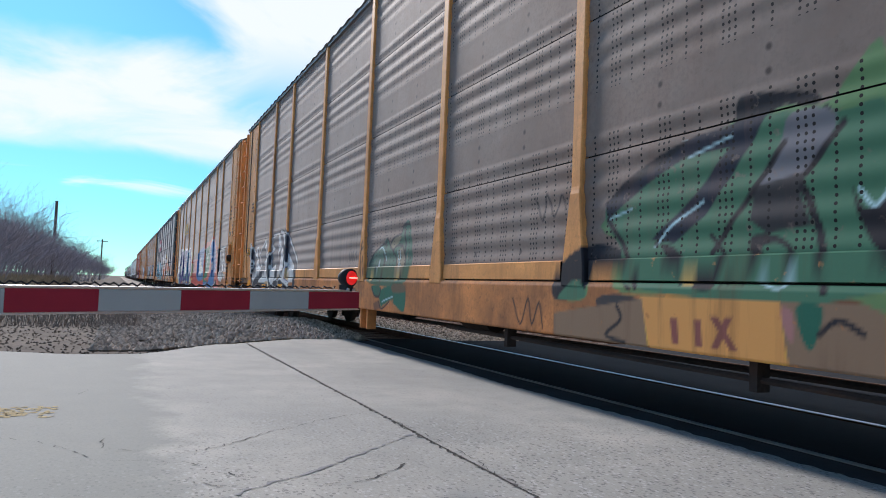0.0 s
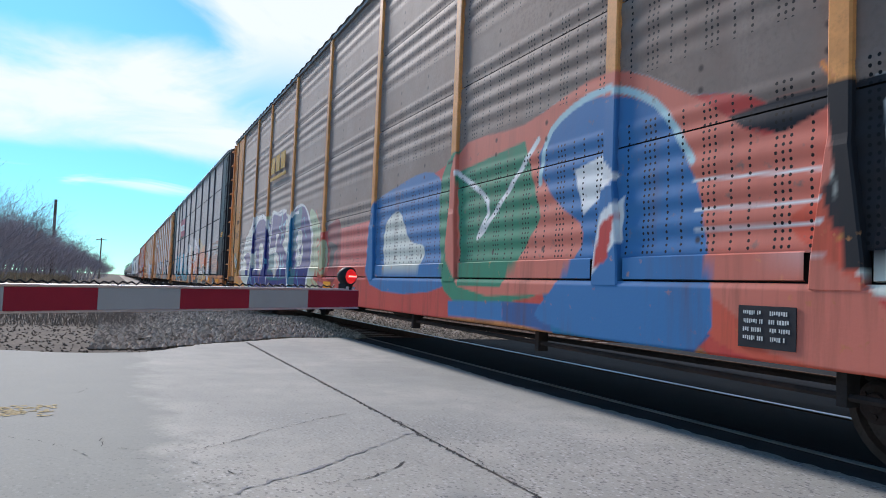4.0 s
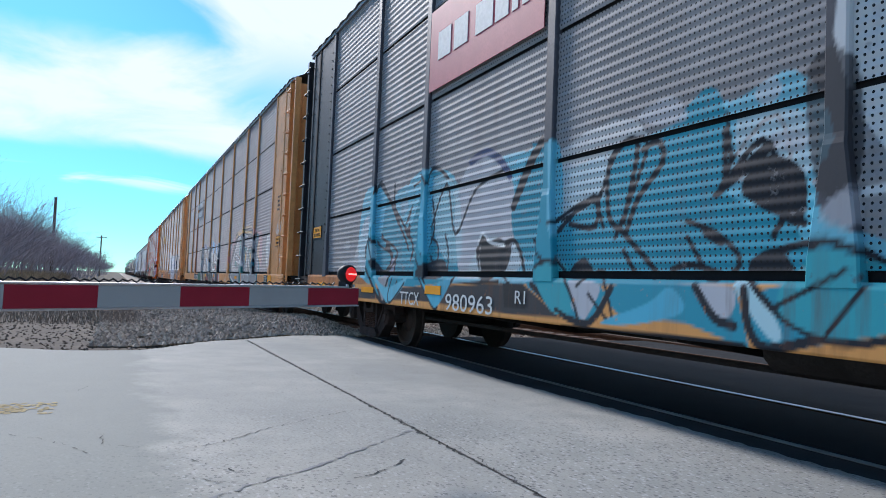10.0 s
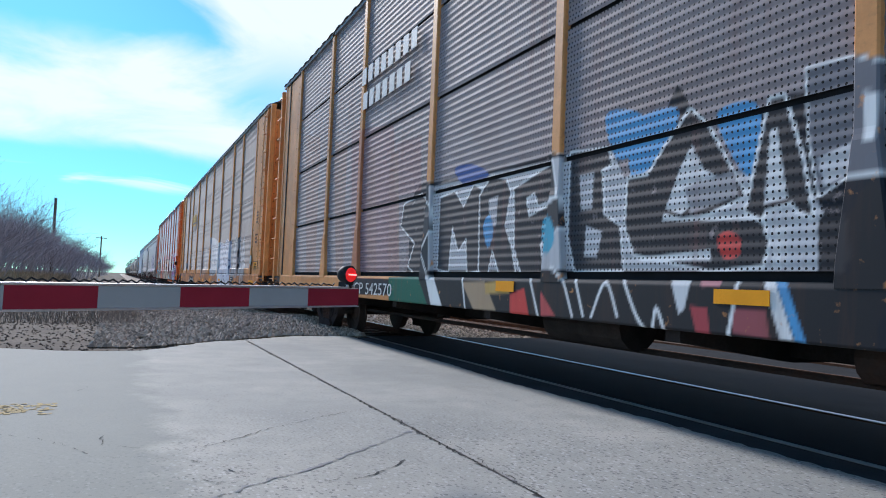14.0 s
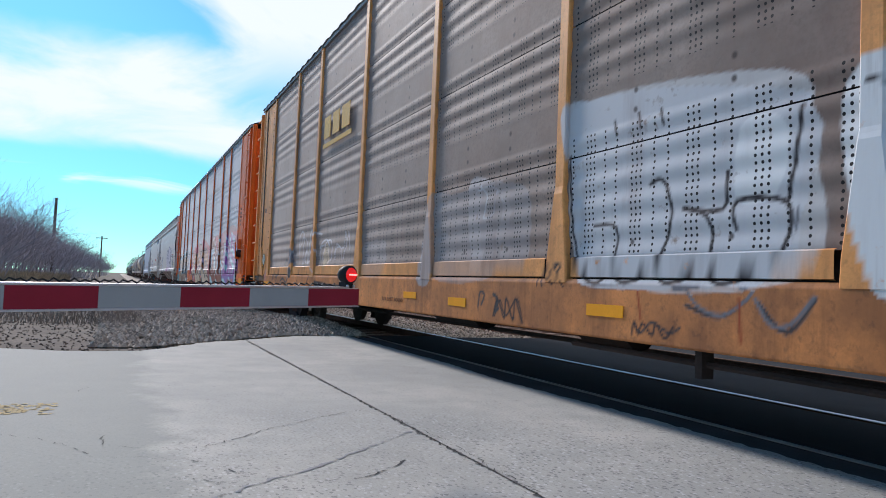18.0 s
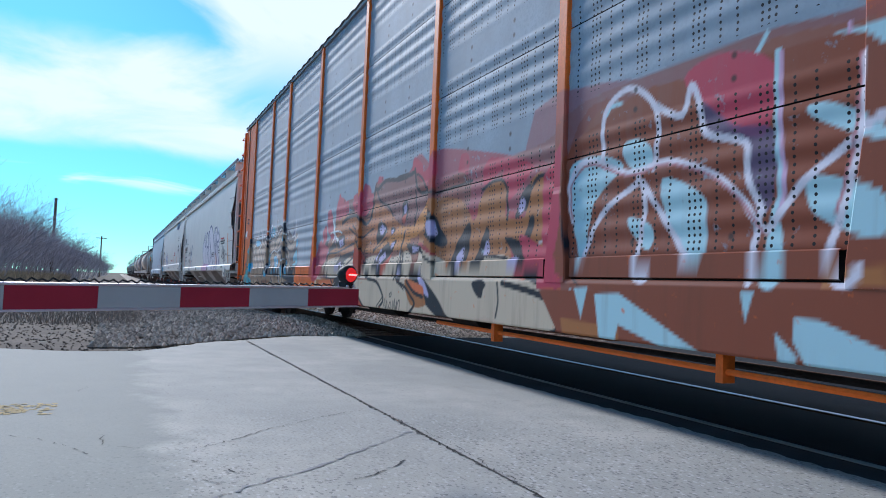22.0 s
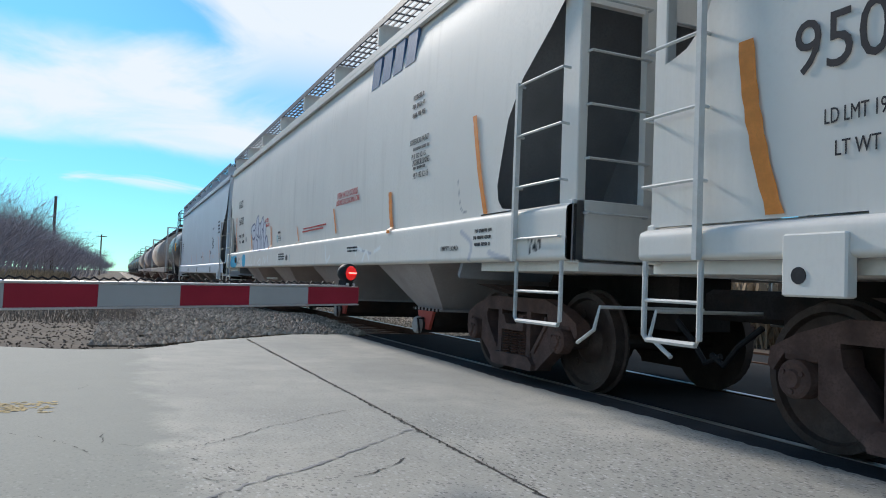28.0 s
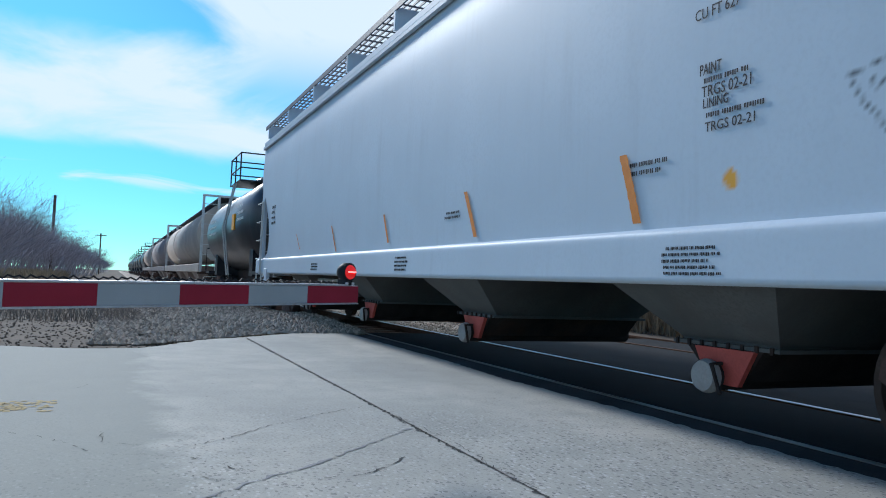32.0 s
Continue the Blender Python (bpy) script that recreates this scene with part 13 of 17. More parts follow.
curl("e", "lav", 0.015, -5.66, 1.31, -5.58, 1.56, -5.28, 1.49, -5.17, 1.29, -4.93, 1.57, -4.85, 1.75, -4.76, 1.46)
patch("f", "slateb", 1, -11.65, 2.04, -10.94, 2.02, -10.35, 1.96, -9.72, 1.96, -9.17, 2.01, -8.79, 2.03, -8.55, 2.19, -8.28, 2.03, -8.01, 1.95, -7.88, 2.15, -7.59, 2.19, -7.37, 2.14, -7.23, 2.19, -6.97, 2.24, -6.73, 2.02, -6.55, 2.01, -6.27, 1.88, -5.99, 1.87, -5.73, 1.88, -5.72, 0.83, -6.25, 0.89, -7.14, 1, -8.82, 1.05, -11.54, 1.03)
blob("f", "skyb3", 1, -8.66, 2.15, -8.45, 2.19, -8.13, 1.99, -8.36, 1.93, -8.63, 1.98)
blob("f", "khaki", 1, -11.63, 1.85, -10.77, 1.82, -10.07, 1.82, -9.43, 1.89, -8.83, 1.9, -8.43, 1.85, -8.04, 1.83, -7.71, 1.96, -7.46, 2.01, -7.28, 2.09, -7.17, 1.77, -7.45, 1.72, -8.03, 1.58, -8.5, 1.56, -8.93, 1.3, -9.42, 1.07, -10.14, 1.02, -11.47, 1.03)
blob("f", "khaki", 1, -7.29, 2.09, -6.97, 1.97, -6.68, 1.81, -6.27, 1.78, -5.99, 1.8, -5.73, 1.87, -5.73, 1.77, -5.99, 1.62, -6.19, 1.56, -6.54, 1.59, -6.91, 1.64, -7.14, 1.69)
blob("f", "khaki", 1, -7.13, 1.65, -6.91, 1.63, -6.54, 1.54, -6.37, 1.25, -6.08, 1.18, -5.72, 1.12, -5.72, 1.02, -6.26, 1.12, -6.66, 1.23, -6.95, 1.38)
blob("f", "khaki", 1, -7.45, 1.69, -7.24, 1.63, -7.1, 1.31, -7.17, 1.02, -7.29, 0.94, -7.42, 1.13, -7.35, 1.4)
blob("f", "khaki", 1, -7.02, 1.38, -6.85, 1.3, -6.89, 1.02, -7.06, 0.95, -7, 1.2)
blob("f", "khaki", 1, -8.34, 1.65, -7.75, 1.55, -7.62, 1.42, -8.03, 1.49)
blob("f", "khaki2", 1, -8.16, 1.27, -7.67, 1.18, -7.49, 1.25, -7.38, 1.48, -7.56, 1.46, -7.74, 1.3)
blob("f", "khaki", 1, -8.58, 1.48, -8.26, 1.55, -8.13, 1.32, -8.39, 1.14, -8.61, 1.21)
blob("f", "skyb2", 1, -7.23, 1.93, -7.09, 1.94, -7.02, 1.85, -7.11, 1.78, -7.22, 1.85)
blob("f", "skyb3", 1, -8.17, 1.44, -7.82, 1.47, -7.7, 1.3, -7.87, 1.17, -8.09, 1.23)
blob("f", "skyb2", 1, -8.61, 1.19, -8.3, 1.16, -8.18, 1.05, -8.47, 1.07)
blob("f", "skyb3", 1, -7.37, 1.24, -7.29, 1.32, -7.21, 1.13, -7.25, 1.01, -7.33, 1.09)
blob("f", "skyb2", 1, -7.15, 1.2, -7.03, 1.24, -7, 1.06, -7.08, 0.94, -7.14, 1.05)
blob("f", "skyb3", 1, -6.8, 1.23, -6.66, 1.18, -6.56, 1.09, -6.7, 1.02, -6.78, 1.06)
blob("f", "skyb2", 1, -6.09, 1.38, -5.96, 1.5, -5.8, 1.57, -5.73, 1.5, -5.72, 1.28, -5.92, 1.23, -6.08, 1.24)
blob("f", "skyb3", 1, -5.86, 1.73, -5.73, 1.8, -5.73, 1.63, -5.83, 1.62)
blob("f", "skyb2", 1, -9.2, 1.15, -8.99, 1.07, -8.89, 0.97, -9.16, 1.01)
blob("f", "skyb3", 1, -10.86, 1.92, -10.35, 1.94, -10.05, 1.85, -10.34, 1.78, -10.77, 1.82)
blob("f", "skyb2", 1, -8.8, 1.51, -8.63, 1.53, -8.65, 1.24, -8.79, 1.29)
blob("f", "skyb3", 1, -11.63, 1.29, -11.23, 1.36, -11.1, 1.16, -11.55, 1.1)
blob("f", "skyb2", 1, -6.83, 1.38, -6.71, 1.33, -6.66, 1.26, -6.79, 1.27)
curl("f", "ink", 0.045, -11.56, 1.86, -10.89, 1.48, -10.7, 1.05)
curl("f", "ink", 0.045, -11.25, 1.9, -10.75, 1.6, -10.28, 1.16, -10.2, 1.04)
curl("f", "ink", 0.045, -10.77, 1.85, -10.45, 1.46, -9.89, 1.07)
curl("f", "ink", 0.045, -10.34, 1.79, -10.04, 1.45, -9.65, 1.15)
curl("f", "ink", 0.045, -9.95, 1.82, -9.8, 1.55, -9.44, 1.26, -9.37, 1.05)
curl("f", "ink", 0.045, -9.44, 2.07, -8.97, 1.85, -8.52, 1.86, -8.2, 1.97)
curl("f", "ink", 0.045, -9.12, 1.97, -8.88, 1.64, -8.84, 1.34)
curl("f", "ink", 0.045, -9.72, 1.93, -9.26, 1.73, -8.99, 1.5)
curl("f", "ink", 0.045, -8.54, 2.19, -8.44, 1.94, -8.12, 1.84)
curl("f", "ink", 0.045, -8.15, 1.81, -8.19, 1.68, -8.26, 1.55)
curl("f", "ink", 0.045, -7.97, 1.88, -8.11, 1.72, -8.34, 1.59)
curl("f", "ink", 0.045, -7.75, 1.55, -8.03, 1.6, -8.5, 1.57)
curl("f", "ink", 0.045, -7.56, 1.64, -8.03, 1.62, -8.58, 1.55, -8.84, 1.39)
curl("f", "ink", 0.045, -7.29, 2.08, -7.51, 1.82, -7.89, 1.67)
curl("f", "ink", 0.045, -7.27, 2.04, -7.17, 1.77, -7, 1.6, -6.72, 1.54)
curl("f", "ink", 0.045, -7.45, 1.69, -7.35, 1.48, -7.43, 1.29, -7.48, 1.13)
curl("f", "ink", 0.045, -7.22, 1.64, -7.07, 1.39, -7.15, 1.2)
curl("f", "ink", 0.045, -6.88, 1.59, -6.85, 1.37, -6.94, 1.24, -6.89, 1.06)
curl("f", "ink", 0.045, -6.91, 1.63, -6.62, 1.43, -6.37, 1.23)
curl("f", "ink", 0.045, -6.59, 1.58, -6.27, 1.5, -6.02, 1.53, -5.73, 1.61)
curl("f", "ink", 0.045, -6.37, 1.25, -6.12, 1.29, -5.92, 1.31)
curl("f", "ink", 0.045, -6.37, 1.23, -6.08, 1.17, -5.72, 1.04)
curl("f", "ink", 0.045, -6.33, 1.2, -6.15, 1.03, -6.05, 0.97)
curl("f", "ink", 0.045, -6.12, 1.54, -6.09, 1.33, -6.12, 1.27)
curl("f", "ink", 0.045, -6.68, 1.81, -6.42, 1.71, -6.2, 1.74)
curl("f", "ink", 0.045, -7.74, 1.26, -7.54, 1.13, -7.36, 0.94)
curl("f", "ink", 0.045, -8.25, 1.5, -8.09, 1.27, -7.87, 1.09, -7.6, 1.01)
curl("f", "ink", 0.045, -8.84, 1.39, -8.48, 1.21, -8.15, 1.05)
curl("f", "ink", 0.045, -7.15, 2, -6.96, 1.78, -6.77, 1.72)
curl("f", "ink", 0.045, -7.03, 1.64, -6.81, 1.65, -6.54, 1.58)
curl("f", "whiteb", 0.026, -9.44, 2.06, -9.02, 1.92, -8.74, 1.93)
curl("f", "whiteb", 0.026, -9.24, 2.16, -8.98, 2.1, -8.89, 2.14)
curl("f", "whiteb", 0.026, -8.88, 1.99, -8.66, 2.11, -8.54, 2.25, -8.44, 2.03, -8.16, 1.95, -8.01, 1.95, -7.93, 2.16, -7.86, 2.34)
curl("f", "whiteb", 0.026, -7.29, 2.09, -7.1, 2.22, -7, 2.24, -6.87, 2.04)
curl("f", "whiteb", 0.026, -6.92, 2.23, -6.8, 2.06, -6.64, 1.93, -6.68, 1.83, -6.79, 1.88)
curl("f", "whiteb", 0.026, -7.23, 2.07, -7.02, 1.96, -6.82, 1.94)
curl("f", "whiteb", 0.026, -5.96, 1.82, -5.89, 2.01, -5.87, 2.15)
curl("f", "whiteb", 0.026, -5.73, 1.87, -5.87, 1.79, -6.03, 1.77)
curl("f", "whiteb", 0.026, -6.27, 1.85, -6.06, 1.87, -5.95, 1.94)
curl("f", "whiteb", 0.026, -7.29, 2.08, -7.29, 1.87, -7.22, 1.66)
curl("f", "whiteb", 0.026, -7.84, 1.95, -7.58, 2.09, -7.4, 2.08)
curl("f", "whiteb", 0.026, -7.41, 1.63, -7.26, 1.42, -7.1, 1.35, -6.95, 1.38)
curl("f", "whiteb", 0.026, -8.63, 1.53, -8.18, 1.61, -7.82, 1.56, -7.56, 1.62)
curl("f", "whiteb", 0.026, -7.88, 1.26, -7.78, 1.43, -7.75, 1.57)
curl("f", "whiteb", 0.026, -7.94, 1.14, -7.67, 1.18, -7.49, 1.25)
curl("f", "whiteb", 0.026, -6.85, 1.23, -6.62, 1.12, -6.45, 1.15, -6.37, 1.22)
curl("f", "whiteb", 0.026, -6.61, 1.02, -6.47, 1.16, -6.37, 1.22)
curl("f", "whiteb", 0.026, -11.08, 1.75, -10.77, 1.83, -10.57, 2.09)
curl("f", "whiteb", 0.026, -10.33, 1.7, -9.92, 1.81, -9.87, 2.12)
curl("f", "whiteb", 0.026, -9.11, 1.07, -8.88, 1.19, -8.76, 1.51)
curl("f", "whiteb", 0.026, -9.02, 1.25, -8.74, 1.22, -8.57, 1.28)
curl("f", "whiteb", 0.026, -6.89, 1.23, -6.83, 1.13)
patch("f", "khaki2", 1, -11.96, 0.92, -8.81, 0.94, -6.74, 0.92, -6.65, 0.82, -6.85, 0.53, -7.71, 0.51, -9.38, 0.52, -11.91, 0.52)
blob("f", "cyan3", 1, -11.77, 0.93, -11.07, 0.87, -10.96, 0.59, -11.63, 0.55)
blob("f", "tealc", 1, -9.98, 0.72, -9.56, 0.72, -9.49, 0.53, -9.9, 0.53)
blob("f", "khaki", 1, -10.99, 0.87, -9.87, 0.87, -9.97, 0.58, -10.8, 0.59)
blob("f", "rustb", 1, -9.41, 0.88, -8.38, 0.86, -8.44, 0.58, -9.18, 0.58)
blob("f", "khaki", 1, -8.15, 0.95, -7.79, 0.93, -7.81, 0.67, -7.98, 0.58, -8.14, 0.74)
blob("f", "khaki", 1, -7.6, 0.89, -7.13, 0.87, -6.99, 0.55, -7.18, 0.72, -7.41, 0.78)
blob("f", "tan2", 1, -7.08, 0.93, -6.74, 0.92, -6.88, 0.67, -7.05, 0.58)
blob("f", "cyan2", 1, -7.71, 0.64, -7.4, 0.62, -7.34, 0.53, -7.68, 0.54)
curl("f", "ink", 0.045, -11.49, 0.9, -11.21, 0.7, -11.28, 0.54)
curl("f", "ink", 0.045, -10.68, 0.88, -10.45, 0.7, -10.57, 0.52)
curl("f", "ink", 0.045, -10, 0.9, -9.62, 0.74, -9.49, 0.51)
curl("f", "ink", 0.045, -9.41, 0.86, -9.08, 0.69, -8.98, 0.54)
curl("f", "ink", 0.045, -8.22, 0.96, -7.96, 0.79, -7.98, 0.58)
curl("f", "ink", 0.045, -7.79, 0.95, -7.82, 0.76, -7.98, 0.58)
curl("f", "ink", 0.045, -7.24, 0.92, -7.1, 0.76, -6.99, 0.53)
curl("f", "ink", 0.045, -7.58, 0.61, -7.41, 0.78, -7.22, 0.9)
curl("f", "ink", 0.045, -7.05, 0.62, -6.95, 0.77, -6.93, 0.93)
curl("f", "ink", 0.045, -8.81, 0.92, -8.84, 0.7, -8.7, 0.57)
curl("f", "whiteb", 0.022, -7.71, 0.55, -7.52, 0.67, -7.29, 0.72)
curl("f", "whiteb", 0.022, -8.21, 0.63, -7.98, 0.58, -7.77, 0.56)
curl("f", "whiteb", 0.022, -7.26, 0.92, -7.13, 0.8)
patch("f", "slateb", 1, -6.61, 0.87, -5.72, 0.85, -5.72, 0.58, -6.69, 0.55)
patch("d", "whitew2", 1, -4.21, 2.12, -1.64, 2.07, -1.38, 2.06, -1.28, 2.09, -0.7, 2.04, -0.52, 1.79, -0.15, 1.9, 0.12, 2.18, 0.53, 1.71, 0.7, 1.66, 0.8, 2.08, 0.9, 2.05, 1.02, 1.65, 1.16, 1.4, 1.13, 1.09, -4.1, 1.11)
blob("d", "skyb", 1, -0.78, 2.31, -0.47, 2.29, -0.28, 2.16, -0.33, 1.99, -0.63, 1.95)
blob("d", "skyb", 1, -0.47, 2.18, 0.01, 2.21, -0.04, 1.98, -0.26, 1.82, -0.45, 1.8)
blob("d", "skyb", 1, 0.38, 2.09, 0.69, 2.1, 0.74, 1.82, 0.66, 1.66, 0.53, 1.78)
blob("d", "bluep", 1, -3.57, 2.25, -3.13, 2.25, -2.72, 2.08, -3.25, 2.02)
dash("d", "whiteb", 0.05, -5.11, 1.98, -4.52, 2.05, -4.18, 1.88, -4.12, 1.6, -4.39, 1.34, -4.12, 1.02, -4.48, 0.99, -4.88, 1.17, -4.68, 1.46, -5.2, 1.7, -5.11, 1.98)
patch("d", "ink2", 1, -5.11, 1.98, -4.52, 2.05, -4.18, 1.88, -4.12, 1.6, -4.39, 1.34, -4.12, 1.02, -4.48, 0.99, -4.88, 1.17, -4.68, 1.46, -5.2, 1.7)
dash("d", "whiteb", 0.05, -3.93, 1.95, -3.54, 1.99, -3.29, 1.79, -3.06, 2.01, -2.84, 1.94, -2.87, 1.11, -3.14, 1.08, -3.2, 1.46, -3.39, 1.33, -3.57, 1.61, -3.64, 1.1, -3.93, 1.12, -3.93, 1.95)
patch("d", "ink2", 1, -3.93, 1.95, -3.54, 1.99, -3.29, 1.79, -3.06, 2.01, -2.84, 1.94, -2.87, 1.11, -3.14, 1.08, -3.2, 1.46, -3.39, 1.33, -3.57, 1.61, -3.64, 1.1, -3.93, 1.12)
dash("d", "whiteb", 0.05, -2.9, 1.89, -2.65, 2.06, -2.36, 1.99, -2.26, 1.86, -2.35, 1.53, -2.2, 1.31, -2.12, 1.07, -2.4, 1.04, -2.59, 1.32, -2.69, 1.04, -2.87, 1.1, -2.9, 1.89)
patch("d", "ink2", 1, -2.9, 1.89, -2.65, 2.06, -2.36, 1.99, -2.26, 1.86, -2.35, 1.53, -2.2, 1.31, -2.12, 1.07, -2.4, 1.04, -2.59, 1.32, -2.69, 1.04, -2.87, 1.1)
patch("d", "whitew2", 1, -2.7, 1.83, -2.51, 1.85, -2.53, 1.55, -2.68, 1.53)
blob("d", "skyb", 1, -2.81, 1.56, -2.67, 1.67, -2.58, 1.49, -2.69, 1.33)
dash("d", "whiteb", 0.05, -2.18, 1.88, -1.47, 2.04, -1.39, 1.74, -1.73, 1.69, -1.81, 1.81, -1.96, 1.77, -1.9, 1.59, -1.35, 1.71, -1.29, 1.47, -1.69, 1.35, -1.62, 1.09, -1.98, 1.04, -2.14, 1.31, -2.18, 1.88)
patch("d", "ink2", 1, -2.18, 1.88, -1.47, 2.04, -1.39, 1.74, -1.73, 1.69, -1.81, 1.81, -1.96, 1.77, -1.9, 1.59, -1.35, 1.71, -1.29, 1.47, -1.69, 1.35, -1.62, 1.09, -1.98, 1.04, -2.14, 1.31)
blob("d", "skyb2", 1, -1.65, 1.54, -1.47, 1.56, -1.37, 1.38, -1.49, 1.24, -1.64, 1.34)
dash("d", "whiteb", 0.05, -1.24, 2.08, -0.74, 2.04, -0.69, 1.92, -0.81, 1.89, -0.77, 1.53, -0.57, 1.43, -0.52, 1.11, -1.13, 1.1, -1.24, 1.38, -1.24, 2.08)
patch("d", "ink2", 1, -1.24, 2.08, -0.74, 2.04, -0.69, 1.92, -0.81, 1.89, -0.77, 1.53, -0.57, 1.43, -0.52, 1.11, -1.13, 1.1, -1.24, 1.38)
patch("d", "whitew2", 1, -1.11, 1.88, -0.91, 1.88, -0.92, 1.59, -1.07, 1.59)
patch("d", "whitew2", 1, -1, 1.46, -0.78, 1.4, -0.84, 1.2, -1.01, 1.21)
dash("d", "whiteb", 0.05, -0.48, 1.77, -0.26, 1.77, -0.09, 1.95, 0.15, 2.16, 0.31, 2.02, 0.62, 1.55, 0.32, 1.46, 0.09, 1.45, -0.08, 1.49, -0.1, 1.44, 0.75, 1.39, 0.8, 1.25, 0.76, 1.13, 0.36, 1.1, -0.39, 1.22, -0.5, 1.43, -0.48, 1.77)
patch("d", "ink2", 1, -0.48, 1.77, -0.26, 1.77, -0.09, 1.95, 0.15, 2.16, 0.31, 2.02, 0.62, 1.55, 0.32, 1.46, 0.09, 1.45, -0.08, 1.49, -0.1, 1.44, 0.75, 1.39, 0.8, 1.25, 0.76, 1.13, 0.36, 1.1, -0.39, 1.22, -0.5, 1.43)
patch("d", "whitew", 1, 0.06, 1.78, 0.17, 1.93, 0.28, 1.75, 0.4, 1.69, 0.09, 1.47, -0.07, 1.52)
patch("d", "greyw2", 1, 0.11, 1.65, 0.53, 1.71, 0.58, 1.55, 0.17, 1.47)
blob("d", "red", 1, 0.41, 1.29, 0.49, 1.34, 0.59, 1.29, 0.59, 1.19, 0.47, 1.17)
patch("d", "whiteb", 1, -0.36, 1.19, 0.35, 1.23, 0.36, 1.16, -0.3, 1.16)
dash("d", "whiteb", 0.05, 0.64, 1.45, 0.7, 1.69, 0.8, 2.09, 0.89, 2.09, 1.02, 1.71, 1.09, 1.39, 1, 1.43, 0.96, 1.48, 0.77, 1.45, 0.75, 1.4, 0.64, 1.45)
patch("d", "ink2", 1, 0.64, 1.45, 0.7, 1.69, 0.8, 2.09, 0.89, 2.09, 1.02, 1.71, 1.09, 1.39, 1, 1.43, 0.96, 1.48, 0.77, 1.45, 0.75, 1.4)
patch("d", "whitew", 1, 0.77, 1.48, 0.8, 1.91, 0.85, 1.92, 0.93, 1.5)
blob("d", "ink2", 1, 1.13, 1.36, 1.26, 1.38, 1.36, 1.32, 1.33, 1.09, 1.17, 1.06)
patch("d", "whitew", 1, 0.82, 1.33, 0.94, 1.34, 0.93, 1.11, 0.84, 1.11)
dash("d", "whiteb", 0.03, 1.04, 2.21, 1.31, 2.2, 1.52, 2.12, 1.52, 1.58, 1.29, 1.58, 1.13, 1.5, 1.07, 1.8, 1.04, 2.21)
patch("d", "greyd", 1, 1.04, 2.21, 1.31, 2.2, 1.52, 2.12, 1.52, 1.58, 1.29, 1.58, 1.13, 1.5, 1.07, 1.8)
blob("d", "ink3", 1, 1.36, 1.38, 1.52, 1.5, 1.53, 0.87, 1.39, 0.86)
patch("d", "whiteb", 1, 1.41, 1.99, 1.49, 1.98, 1.48, 1.73, 1.42, 1.73)
patch("d", "whitew2", 1, 1.12, 1.7, 1.32, 1.76, 1.34, 1.61, 1.16, 1.54)
patch("d", "ink3", 1, -4.73, 1.06, 1.17, 1.07, 1.51, 1.06, 1.51, 0.65, 1, 0.69, -0.47, 0.7, -4.69, 0.71)
patch("d", "green3", 1, -5.46, 1.02, -4.41, 1.03, -4.05, 0.67, -5.42, 0.67)
patch("d", "whiteb", 1, -4.18, 1.04, -3.92, 1.02, -3.64, 0.68, -3.97, 0.69)
patch("d", "tan2", 1, -3.16, 0.98, -2.63, 0.99, -2.37, 0.71, -2.86, 0.7)
patch("d", "ochre", 1, -2.63, 0.98, -2.17, 1, -2.11, 0.88, -2.6, 0.87)
patch("d", "red", 1, -2.11, 0.88, -1.85, 0.94, -1.74, 0.67, -2.09, 0.67)
patch("d", "redw", 1, -1.57, 0.92, -1.33, 0.72, -1.55, 0.7)
patch("d", "whitew", 1, 0.05, 1.05, 0.25, 1.06, 0.19, 0.84, 0.14, 0.81)
patch("d", "redp", 1, 0.24, 0.87, 0.39, 0.86, 0.42, 0.69, 0.3, 0.7)
patch("d", "redpk", 1, 0.31, 1.06, 0.5, 1.06, 0.5, 1, 0.34, 0.99)
patch("d", "maroon", 1, 0.59, 0.87, 0.84, 0.87, 0.87, 0.71, 0.6, 0.72)
patch("d", "whiteb", 1, 0.81, 1.06, 0.89, 1.06, 1.03, 0.71, 0.94, 0.71)
patch("d", "skyb", 1, 0.89, 1.06, 0.96, 1.06, 1.11, 0.7, 1.04, 0.71)
curl("d", "whiteb", 0.028, -1.44, 1.14, -1.35, 1.09, -1.22, 1, -1.08, 0.73)
curl("d", "whiteb", 0.028, -0.45, 1.05, -0.28, 0.77, -0.13, 0.67, -0.08, 0.84, 0.01, 0.68)
curl("d", "whiteb", 0.028, -1.06, 1.05, -0.93, 0.74)
curl("d", "whiteb", 0.028, -0.82, 0.74, -0.65, 1.01, -0.5, 0.76)
curl("d", "whiteb", 0.028, -1.76, 1.04, -1.6, 0.7)
curl("d", "whiteb", 0.028, 0.56, 0.68, 0.63, 1.02)
curl("d", "whiteb", 0.028, -3.16, 1.04, -3.06, 0.71)
blob("c", "orange2", 1, 2.36, 1.72, 2.81, 1.7, 2.95, 1.93, 3.15, 2.12, 3.48, 2.06, 3.3, 1.84, 3.61, 1.8, 3.57, 1.33, 3.52, 1.05, 2.53, 1.05, 2.83, 1.36, 2.33, 1.48)
blob("c", "orange2", 1, -0.04, 2.08, 0.64, 1.94, 1.18, 1.72, 1.19, 1.58, 0.52, 1.77)
blob("c", "rustb", 1, 3.61, 1.68, 3.89, 1.69, 3.92, 1.39, 3.8, 1.21, 3.57, 1.17)
blob("c", "orangeh", 1, 3.36, 1.87, 3.66, 1.99, 3.93, 2.02, 3.88, 1.76, 3.49, 1.78)
blob("c", "white2", 1, 3.59, 2.24, 3.7, 2.32, 3.82, 2.19, 3.77, 2.01, 3.57, 2.03)
